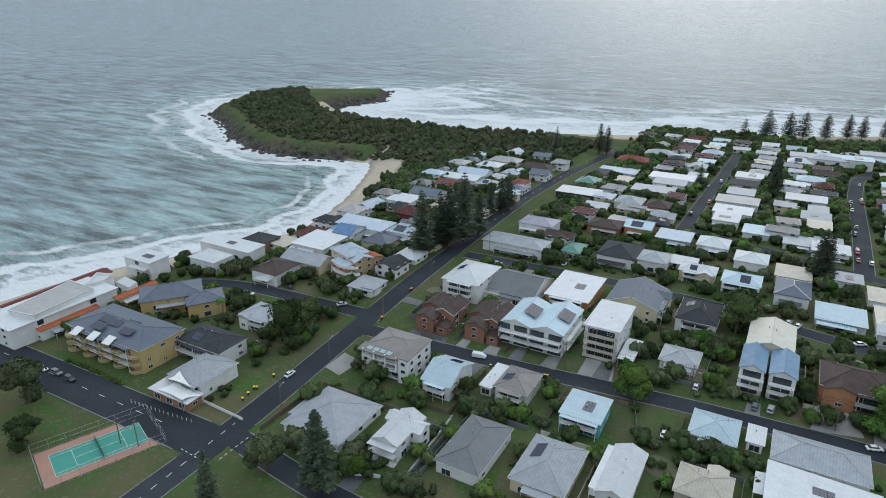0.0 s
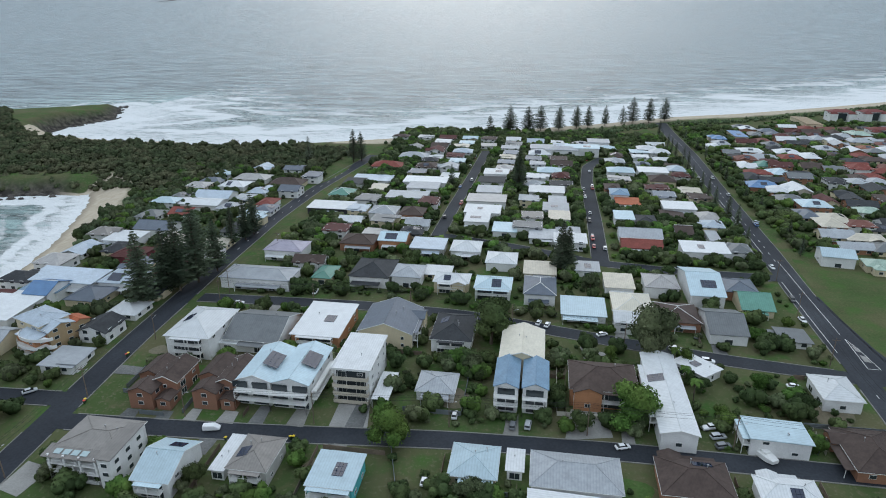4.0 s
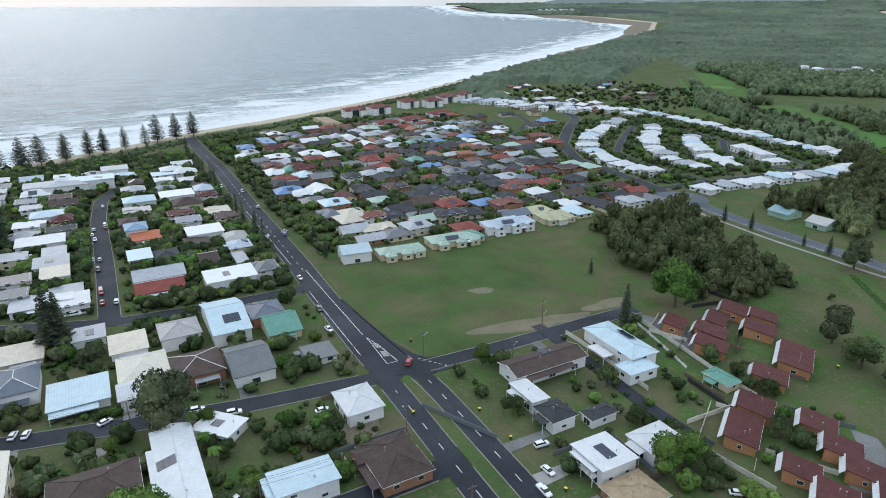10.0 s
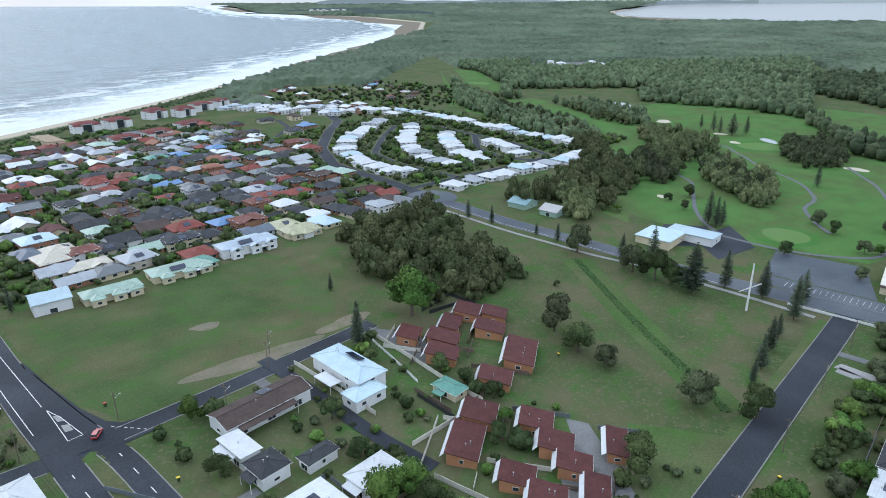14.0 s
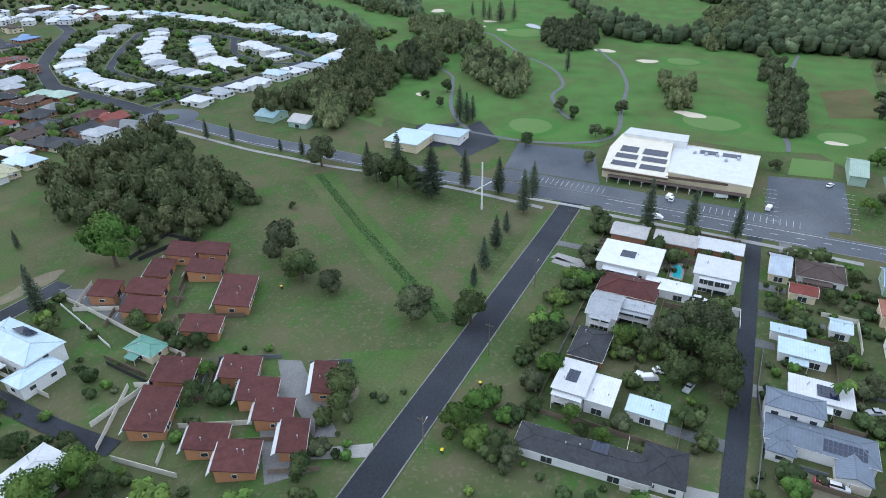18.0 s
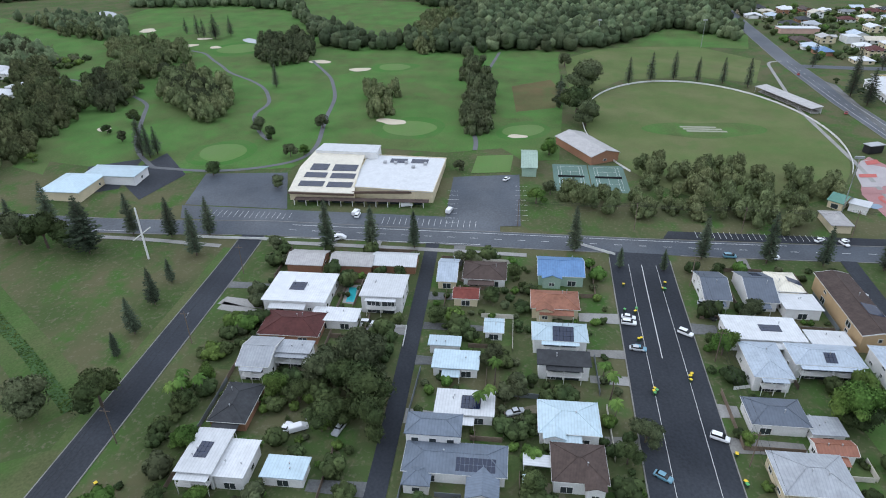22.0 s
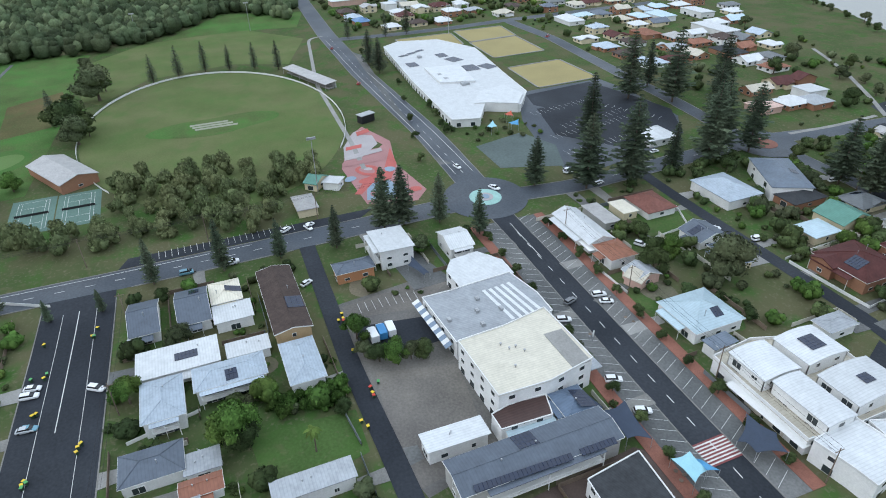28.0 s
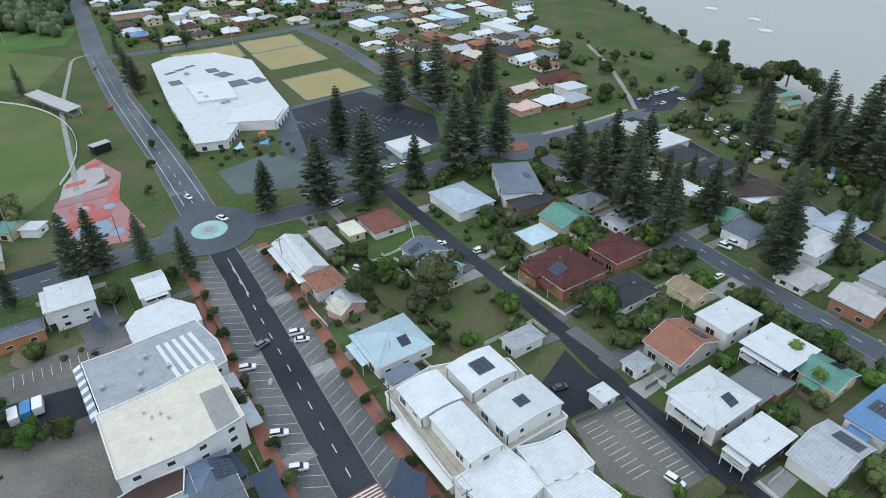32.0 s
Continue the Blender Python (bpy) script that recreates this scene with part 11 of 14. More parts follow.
def woods(name, polygon, spacing, r0, r1, material, label, lift=1.0, leaves=16, seed=0, keep_off=True):
    """Trees packed inside an outline, joined as one stand."""
    rg = random.Random(seed)
    protos = [crown_arrays("broad", 900 + i + seed, 460, 0.085) if leaves >= 130 else simple_crown(900 + i + seed, leaves) for i in range(5)]
    xs, ys = [p[0] for p in polygon], [p[1] for p in polygon]
    px, py = np.meshgrid(np.arange(min(xs), max(xs), spacing), np.arange(min(ys), max(ys), spacing * 0.9))
    rr = np.random.default_rng(seed)
    px = (px + rr.uniform(-0.45, 0.45, px.shape) * spacing).ravel()
    py = (py + rr.uniform(-0.45, 0.45, py.shape) * spacing).ravel()
    ok = inside(px, py, polygon)
    for q in FAIRWAYS + [CLEARED, WORKS]:
        ok &= ~inside(px, py, q)
    vs, fs, n = [], [], 0
    for x, y in zip(px[ok], py[ok]):
        if keep_off and on_road(x, y, r0 * 0.5):
            continue
        r = rg.uniform(r0, r1)
        if leaves > 45 and rg.random() < 0.12:
            continue
        v, f = rg.choice(protos)
        t = rg.uniform(0, 6.28)
        c, s = math.cos(t), math.sin(t)
        hh = r * lift * rg.uniform(0.85, 1.3)
        w = np.stack([x + r * (v[:, 0] * c - v[:, 1] * s), y + r * (v[:, 0] * s + v[:, 1] * c), GROUND_Z(x, y) + hh * v[:, 2] * 1.4], -1)
        vs.append(w), fs.append(f + n)
        n += len(w)
    if not vs:
        return None
    ob = new(name, fast_mesh(name, np.concatenate(vs), np.concatenate(fs), [material], None, True))
    return tagged(ob, label, "woods", kind="stuff")


def GROUND_Z(x, y):
    """Height of the built ground sheet, beaches and headland included."""
    d = float(land_depth(np.array([x]), np.array([y]))[0]) if (x < -180 or y > 480 or y < -420) else 99.0
    k = sm(d / 32)
    hl = 9 * math.exp(-(((x + 540) / 110) ** 2 + ((y - 610) / 110) ** 2)) + 5 * math.exp(-(((x + 380) / 120) ** 2 + ((y - 480) / 90) ** 2))
    return SEA - 0.4 + (gz(x, y) - SEA + 0.4) * k + hl * k if d > 0 else SEA


# ---- clubs, shops and other large buildings ----
club = block([(586.5, -230.9), (504.5, -221.4), (436.8, -216.6), (432.8, -230.2), (454, -243.5), (441.6, -257.6), (459.3, -270.7), (497, -275.9), (555.6, -285.1), (588.5, -271.6), (595.9, -244.3)], 4.0, "white", "white", "sprawling white-roofed bowling club", "club_building", 0.25)
club2 = new("clubhouse")
tagged(club2, "golf clubhouse wing with a pale sloping fan-shaped roof", "clubhouse")
club2.matrix_world = pose(412, 74, gz(412, 74))
FAN = [(-20.5, -14.6, 3.4), (-20, 13.6, 3.4), (3, 15.4, 4.9), (21, 13.4, 6.0), (21, -11, 6.0), (-0.5, -12.3, 4.7)]
part("wall", Build().shell([(x, y, z) for x, y, z in FAN[::-1]], [(x, y, -0.8) for x, y, z in FAN[::-1]]).mesh("wall", wall_mat("cream")), club2)
part("roof", Build().shell([(x * 1.02, y * 1.02, z + 0.25) for x, y, z in FAN[::-1]], [(x * 1.02, y * 1.02, z + 0.02) for x, y, z in FAN[::-1]]).mesh("roof", roof_mat("cream")), club2)
part("fascia", Build().box(-21.2, -14.9, 2.6, -20.9, 13.9, 3.5).mesh("fascia", surface("brown_fascia", (0.12, 0.08, 0.06), 0.6, 3, 0.4, 0.2, 0.2)), club2, "brown fascia along the front eave")
HOUSES.append((412, 74, 44, 32, 0.0))
CLUB_MAIN = block([(396.5, 60.2), (393.6, 25.8), (432.8, 24.2), (435, 62), (414, 62)], 3.9, "white", "cream", "long white-roofed golf clubhouse", "clubhouse", 0.3, False)
part("fascia", Build().box(-19.2, -17.5, 2.8, -18.9, 15.5, 3.9).mesh("fascia", surface("brown_fascia", (0.12, 0.08, 0.06))), CLUB_MAIN, "brown fascia along the front eave").matrix_local = pose(-1.7, -0.4, 0, 0, 0, 4.8)
for cx, cy in ((425, 52), (424.5, 47), (425, 42), (420, 38), (424, 33)):
    on_roof(CLUB_MAIN, "air_conditioner", Build().box(-0.9, -0.7, 0, 0.9, 0.7, 1.0).beam((0, 0, 1.0), (0, 0, 1.1), 0.5, 10).mesh("air_conditioner", METAL), pose(cx - CLUB_MAIN.location.x, cy - CLUB_MAIN.location.y, 4.1))
for cx, cy in ((428, 46), (428, 36)):
    on_roof(CLUB_MAIN, "solar_panel", panel_grid(3, 8, 1.65, 1.0).mesh("solar_panel", PANEL), pose(cx - CLUB_MAIN.location.x, cy - CLUB_MAIN.location.y, 4.15), "dark blue solar panels on the roof")
block([(430.8, 86.6), (429.7, 56.7), (440, 56.8), (440.8, 85.2)], 6.4, "white", "white", "raised white roof behind the clubhouse", "clubhouse", 0.0, False)
for pts in ([(392, 84.9), (391.7, 73.9), (397.7, 75), (398, 85.1)], [(391.7, 72.2), (391.5, 61), (397.5, 61.6), (397.7, 73.3)], [(400.5, 85), (400.3, 74.8), (406.2, 75.8), (406.4, 84.9)], [(400.3, 72.9), (400, 61.8), (405.9, 62.3), (406.1, 73.6)], [(408.5, 84.4), (408.3, 75.7), (414.6, 76.8), (414.8, 84.7)], [(408.3, 73.8), (408, 62.4), (414.2, 63), (414.5, 74.6)]):
    cx, cy = sum(p[0] for p in pts) / 4, sum(p[1] for p in pts) / 4
    w, d = abs(pts[0][0] - pts[3][0]) + 0.5, abs(pts[0][1] - pts[1][1])
    on_roof(club2, "solar_panel", panel_grid(max(3, int(w / 1.65)), max(4, int(d)), 1.65, 1.0).mesh("solar_panel", PANEL), pose(cx + 4 - 412, cy - 74, 3.4 + 0.063 * (cx + 4 - 391.5) + 0.3, 0, -3.6), "dark blue solar panels on the roof")
for cx, cy, c, r in [(*p, 4, 9) for p in [(548.5, -257.8), (536.4, -233)]] + [(*p, 6, 12) for p in [(514.1, -262.1)]]:
    on_roof(club, "solar_panel", panel_grid(r, c, 1.0, 1.65).mesh("solar_panel", PANEL), pose(cx - club.location.x, cy - club.location.y, 4.25), "dark blue solar panels on the roof")
for cx, cy in [(506.4, -239), (497.6, -239.5), (484.6, -244.6), (549.7, -242.9), (485.1, -246.9)]:
    on_roof(club, "air_conditioner", Build().box(-1.6, -1.2, 0, 1.6, 1.2, 1.3).beam((0, 0, 1.3), (0, 0, 1.45), 0.8, 12).mesh("air_conditioner", METAL), pose(cx - club.location.x, cy - club.location.y, 4.2))
hall = block([(307, -150.8), (284.1, -151.9), (283.1, -172.1), (285.9, -182.6), (295.3, -183), (308.3, -180.5), (307.5, -165.7), (306.9, -160.5)], 6, "grey", "white", "wide shop hall with a pale grey metal roof", "shop_building", 0.3)
STRIP = surface("translucent_sheet", (0.62, 0.64, 0.64), 0.5, 2, 0.2, 0.12, 0.1)
for a, b in zip([(303, -168.9), (302.9, -171), (303.2, -173.1), (303.4, -175.3), (303.6, -177.5)], [(286.8, -170.7), (286.9, -173), (287.3, -175.4), (287.6, -177.5), (288.1, -179.8)]):
    v, f = strip([a, b], -0.55, 0.55, 0)
    p = part("roof_strip", mesh_of("roof_strip", [(x - hall.location.x, y - hall.location.y, 6.26) for x, y, z in v], f, STRIP), hall, "pale translucent roof strip")
for cx, cy in [(299.5, -165.2), (294.2, -162.7), (293.6, -153.7), (288, -161.6), (292.4, -169.5)]:
    on_roof(hall, "air_conditioner", Build().box(-0.7, -0.5, 0, 0.7, 0.5, 0.9).beam((0, 0, 0.9), (0, 0, 1.0), 0.35, 10).mesh("air_conditioner", METAL), pose(cx - hall.location.x, cy - hall.location.y, 6.2))
awn = new("striped_awning")
tagged(awn, "row of blue-grey and white awnings along the hall wall", "awning")
STRIPES = (TRIM, surface("awning_blue", (0.2, 0.26, 0.34), 0.7, 3, 0.4, 0.12, 0.1))
(ax, ay), (bx, by) = [(309.3, -150.1), (285.7, -151.3)]
sx, sy = -(by - ay) / math.hypot(bx - ax, by - ay), (bx - ax) / math.hypot(bx - ax, by - ay)
if (ax + sx * 5 - hall.location.x) ** 2 + (ay + sy * 5 - hall.location.y) ** 2 < (ax - hall.location.x) ** 2 + (ay - hall.location.y) ** 2:
    sx, sy = -sx, -sy
for i in range(14):
    p0, p1 = (ax + (bx - ax) * i / 14, ay + (by - ay) * i / 14), (ax + (bx - ax) * (i + 0.97) / 14, ay + (by - ay) * (i + 0.97) / 14)
    z = gz(*p0)
    top = [(*p0, z + 4.6), (*p1, z + 4.6), (p1[0] + sx * 2, p1[1] + sy * 2, z + 3.7), (p0[0] + sx * 2, p0[1] + sy * 2, z + 3.7)]
    part("awning_panel", Build().shell(top, [(x, y, q - 0.08) for x, y, q in top]).mesh("awning_panel", STRIPES[i % 2]), awn)
block([(318.7, -163.5), (308.2, -163.8), (308.2, -173.1), (309, -182.5), (317.4, -182.8), (325.4, -177.4), (324.3, -167.4)], 5, "white", "white", "shop with a white metal roof", "shop_building", 0.0)
upper = block([(281.1, -151), (259.1, -151.7), (258.6, -165.6), (261.3, -179.3), (272, -179.2), (284.5, -178.8), (281.9, -165)], 9, "cream", "white", "two-storey white shop building with a broad cream roof", "shop_building", 0.4)
part("terrace", Build().box(-7, -3, 9.24, 7, 2.6, 9.3).mesh("terrace", CONCRETE), upper, "grey paved roof terrace").matrix_local = pose(267.4 - upper.location.x, -175.4 - upper.location.y, 0)
part("street_awning", Build().box(-10.5, -1.8, 4.1, 10.5, 1.6, 4.35).mesh("street_awning", roof_mat("grey")), upper, "flat grey awning over the footpath").matrix_local = pose(272.4 - upper.location.x, -181.4 - upper.location.y, 0, 0, 0, 1)
for cx, cy in [(275.2, -160.4), (272.8, -161.7), (272.9, -163.6), (270.5, -164.9), (266.3, -160)]:
    on_roof(upper, "roof_vent", Build().beam((0, 0, 0), (0, 0, 0.6), 0.2, 8).beam((0, 0, 0.6), (0, 0, 0.8), 0.32, 8).mesh("roof_vent", METAL), pose(cx - upper.location.x, cy - upper.location.y, 9.2))
block([(233.2, -159.6), (218.2, -158.5), (220, -172.9), (235, -174)], 5, "charcoal", "white", "low shop with a black flat roof", "shop_building", 0.3)
block([(257.9, -149.3), (252.8, -149.3), (252.1, -162.4), (258.4, -164.2), (259.2, -155.3)], 5, "darkbrown", "white", "low shop with a dark brown flat roof", "shop_building", 0.3)
block([(256.2, -151.1), (251, -150.2), (250.9, -162.9), (255.3, -163.2)], 4, "paleblue", "white", "lean-to with a pale blue roof", "shop_building", 0.0)
block([(252.6, -211.4), (237.7, -210.8), (222.5, -210.5), (221.4, -220.3), (221.4, -242.5), (232.7, -243.1), (244.8, -243.9), (249.9, -236.6), (254, -225.2)], 4.5, "beige", "white", "row of shops with roof terraces", "shop_building", 0.9)
block([(221.2, -210.3), (212.3, -211.8), (207.4, -212.2), (209.5, -224.7), (214.5, -225.5), (222.7, -224.4)], 6, "white", "white", "white flat-roofed shop on the corner", "shop_building", 0.4)
block([(220.3, -226.4), (210, -225), (207.9, -230), (207.6, -237.4), (217.8, -238.5), (218.3, -232.1)], 6, "white", "white", "white flat-roofed shop on the corner", "shop_building", 0.4)
block([(209.5, -224.7), (200.8, -224), (198.7, -236), (207.1, -234.9)], 6, "white", "white", "white flat-roofed shop on the corner", "shop_building", 0.4)

for (ax, ay), (bx, by) in ([(239.6, -135.9), (238.7, -159.4)], [(238.8, -161.4), (238.6, -170.4)]):
    n = int(math.hypot(bx - ax, by - ay))
    arr = new("solar_panel", panel_grid(n, 1, 1.0, 1.7).mesh("solar_panel", PANEL))
    tagged(arr, "long row of blue solar panels along the shop roof", "solar panels")
    arr.matrix_world = pose((ax + bx) / 2, (ay + by) / 2, gz(ax, ay) + 6.75, 0, 0, math.degrees(math.atan2(by - ay, bx - ax))) @ pose(0, 0, 0, 16)
for (ax, ay), c, r in [(p, 5, 10) for p in [(535.9, -260.8), (512.3, -273.2)]] + [(p, 4, 3) for p in [(558.6, -235.2), (562.2, -242.1), (566.1, -249)]]:
    on_roof(club, "solar_panel", panel_grid(r, c, 1.0, 1.65).mesh("solar_panel", PANEL), pose(ax - club.location.x, ay - club.location.y, 4.27, 0, 0, 18), "dark blue solar panels on the roof")
block([(523.4, -236.1), (491.6, -233.5), (486, -252.9), (520.1, -257.7)], 5.2, "white", "white", "raised white roof over the bowling club hall", "club_building", 0.0, False)
block([(452.1, -236), (450.2, -242.3), (441.8, -256.4), (454.7, -265.9), (472.8, -263.7), (468.9, -247.2)], 4.8, "white", "white", "raised white roof over the bowling club hall", "club_building", 0.0, False)

# posts along the clubhouse front, with dark glass panels standing for shaded verandah openings
(ax, ay), (bx, by) = [(389, 84.4), (390.5, 27.2)]
front = new("verandah")
tagged(front, "shaded clubhouse verandah with pale posts", "verandah")
L = math.hypot(bx - ax, by - ay)
ux, uy = (bx - ax) / L, (by - ay) / L
front.matrix_world = pose(ax, ay, gz(ax, ay), 0, 0, math.degrees(math.atan2(by - ay, bx - ax)))
part("roof", Build().box(0, -1.6, 2.5, L, 1.6, 2.65).mesh("roof", roof_mat("brownroof")), front)
for i in range(int(L / 5) + 1):
    part("post", Build().box(i * 5 - 0.12, -1.5, 0, i * 5 + 0.12, -1.26, 2.5).mesh("post", TRIM), front)
for i in range(int(L / 5)):
    part("window", Build().box(i * 5 + 0.6, 1.3, 0.3, i * 5 + 4.4, 1.5, 2.4).mesh("window", GLASS), front)

# ---- vehicles ----
PAINT = dict(white=(0.72, 0.73, 0.74), silver=(0.42, 0.44, 0.46), black=(0.02, 0.021, 0.024), red=(0.35, 0.03, 0.03), blue=(0.05, 0.12, 0.28), grey=(0.14, 0.15, 0.16), teal=(0.1, 0.26, 0.34))


def loft(sections):
    """A hull through sections (x, half width, bottom, top) with softened corners."""
    b = Build()
    ring = 8
    for x, w, z0, z1 in sections:
        c = min(0.12, (z1 - z0) * 0.3)
        b.v += [(x, -w, z0 + c), (x, -w + c, z0), (x, w - c, z0), (x, w, z0 + c), (x, w, z1 - c), (x, w - c, z1), (x, -w + c, z1), (x, -w, z1 - c)]
    for i in range(len(sections) - 1):
        for j in range(ring):
            k = (j + 1) % ring
            b.f.append([i * ring + j, (i + 1) * ring + j, (i + 1) * ring + k, i * ring + k])
    b.f.append(list(range(ring)))
    b.f.append([(len(sections) - 1) * ring + j for j in range(ring)][::-1])
    return b


def car_paint(c):
    key = "car_paint_" + c
    if key not in MATS:
        m = surface(key, PAINT[c], 0.3, 2, 0.4, 0.05, 0.02, spec=0.6)
        m.node_tree.nodes["Principled BSDF"].inputs["Coat Weight"].default_value = 0.5
    return MATS[key]


CARGLASS = glass_mat("car_glass", (0.015, 0.018, 0.02))
SHAPES = dict(
    car=([(-2.2, .72, .5, .8), (-2.05, .86, .3, .95), (-1, .89, .26, .98), (1, .89, .26, .95), (2.0, .85, .3, .82), (2.2, .7, .42, .68)], [(-1.75, .7, .92, .97), (-1.2, .7, .92, 1.42), (.4, .7, .92, 1.44), (1.15, .74, .9, .96)], [(-1.2, .62, 1.4, 1.46), (.4, .62, 1.41, 1.47)]),
    suv=([(-2.3, .78, .55, 1.0), (-2.2, .92, .38, 1.12), (-1, .95, .34, 1.15), (1, .95, .34, 1.12), (2.1, .9, .38, 1.0), (2.3, .76, .5, .86)], [(-2.2, .78, 1.08, 1.14), (-1.95, .78, 1.08, 1.72), (.35, .78, 1.08, 1.74), (1.15, .82, 1.06, 1.13)], [(-2.0, .7, 1.7, 1.78), (.35, .7, 1.71, 1.79)]),
    ute=([(-2.6, .86, .5, 1.0), (-2.5, .92, .4, 1.08), (-0.8, .93, .36, 1.08), (1.2, .93, .36, 1.08), (2.4, .88, .4, .98), (2.6, .76, .5, .86)], [(-0.75, .76, 1.04, 1.1), (-0.6, .76, 1.04, 1.66), (.7, .76, 1.04, 1.68), (1.35, .8, 1.02, 1.09)], [(-0.62, .68, 1.64, 1.72), (.7, .68, 1.65, 1.73)]),
    van=([(-2.5, .86, .45, 1.75), (-2.4, .95, .36, 1.92), (0.9, .96, .34, 1.95), (1.9, .95, .36, 1.3), (2.45, .88, .4, 1.05), (2.5, .8, .48, .9)], [(0.75, .88, 1.25, 1.85), (1.1, .9, 1.2, 1.8), (1.75, .92, 1.15, 1.34)], [(-2.3, .84, 1.9, 1.98), (0.8, .84, 1.92, 1.99)]))
CARS = {}
WHEEL = Build().beam((0, -0.11, 0), (0, 0.11, 0), 0.33, 12).mesh("wheel", RUBBER)


def car(x, y, heading, colour="white", shape="car", lift=0.1):
    if (shape, colour) not in CARS:
        hull, glass, top = SHAPES[shape]
        CARS[(shape, colour)] = (loft(hull).mesh("body", car_paint(colour), False), loft(glass).mesh("window_band", CARGLASS), loft(top).mesh("roof", car_paint(colour)))
    body, glass, top = CARS[(shape, colour)]
    kind = dict(car="hatchback car", suv="four-wheel-drive car", ute="utility truck", van="delivery van")[shape]
    ob = new("car")
    tagged(ob, "%s %s parked on the asphalt" % (colour, kind), "car")
    ob.matrix_world = pose(x, y, gz(x, y) + lift, 0, 0, heading)
    part("body", body, ob)
    part("window_band", glass, ob)
    part("roof", top, ob)
    if x > 372 or y > 300 or x < -150 or y < -300:
        return ob
    for sx in (-1.35, 1.35):
        for sy in (-0.8, 0.8):
            w = part("wheel", WHEEL, ob)
            w.location = (sx, sy, 0.33)
    return ob


for args in [(-136.2, 136.3, 89, "white", "car"), (-151.2, 184.4, 45, "silver", "car"), (-212.8, 96.7, 5, "white", "car"), (-205.8, 97.6, 2, "grey", "suv"), (-198.2, 97.5, -2, "black", "suv"), (-160.6, 145.9, 72, "silver", "car"), (-191.9, 170.1, -2, "white", "car"), (-192.9, 173.9, 8, "white", "car"),
             (-181.2, 186.3, -11, "black", "car"), (-84, 176.1, 13, "white", "van"), (-18.2, 164.9, 91, "white", "car"), (-14, 192.3, 92, "silver", "car"), (34.6, 185.5, 20, "white", "car"), (-112.2, 252.5, 16, "silver", "car"), (-103.1, 254.4, 32, "silver", "car"), (-96.8, 269, 67, "white", "car"),
             (-84.7, 267.6, 93, "white", "car"), (3.6, 190.2, 86, "grey", "suv"), (8, 190.9, 84, "silver", "suv")]:
    car(*args)
for args in [(126.6, 234.6, 50, "red", "suv"), (130.9, 164.2, -90, "white", "ute"), (136.3, 169.6, -84, "white", "car"), (141.1, 178.7, -6, "white", "suv"), (67.7, 234.2, -7, "white", "suv"), (58.1, 241, -7, "white", "suv"), (9.9, 253.8, 74, "white", "car"), (13.2, 252.6, 74, "white", "car"), (33.3, 248.1, 28, "white", "car"),
             (60.5, 197.5, 19, "white", "ute"), (61.9, 193.6, 17, "silver", "suv"), (62.4, 189.8, 19, "grey", "suv"), (41.4, 339.5, 88, "white", "suv"), (26.3, 334.4, -7, "white", "suv"), (37.2, 397.4, 88, "silver", "car"), (34, 398.9, 88, "white", "car"), (42.5, 499.6, 88, "white", "car"), (35.1, 440.9, 88, "white", "car"), (113.2, 290.1, -92, "black", "suv"),
             (110.8, 271.8, -83, "white", "car"), (91.8, 307.3, 12, "red", "car"), (68, 252.1, 64, "grey", "car"), (73.3, 317.9, -5, "silver", "car"), (117.6, 389.8, 63, "white", "van"), (128.4, 394.6, 40, "silver", "car"), (91.4, 222.5, 0, "white", "car"), (174.7, 139.9, -40, "white", "car"), (116.2, 326.2, -88, "white", "car"), (109.6, 369.6, -88, "grey", "car")]:
    car(*args)
for args in [(360.8, 59.4, -59, "white", "suv"), (382, 56.4, -11, "white", "van"), (268.6, 41.9, -52, "white", "car"), (244, 2.6, -103, "red", "car"), (244.4, -0.2, -88, "white", "suv"), (319.1, -44.7, -102, "white", "car"), (316, -44.4, -97, "white", "suv"), (303.4, -44.9, -98, "silver", "car"), (312.2, -60.5, -124, "white", "suv"), (270, -59.4, -112, "white", "suv"),
             (256.7, -43.5, -123, "teal", "car"), (361.8, 58.2, -91, "white", "van"), (380, 55.3, -2, "white", "suv"), (359.6, -86.2, -90, "teal", "suv"), (359.4, -100.5, -90, "silver", "car"), (308.8, 36, -90, "white", "suv"), (390, 36.5, -77, "white", "van"), (274.1, -9.8, -67, "silver", "ute"), (264.3, 33.8, -16, "silver", "ute"), (268.4, 40, -72, "white", "car"), (262.8, 47.2, -10, "white", "ute"), (386.5, 18.1, -14, "white", "van"),
             (263.5, 44, -63, "white", "van"), (371.8, -130.2, -161, "white", "car"), (418.1, -4.7, -28, "white", "car")]:
    car(*args)
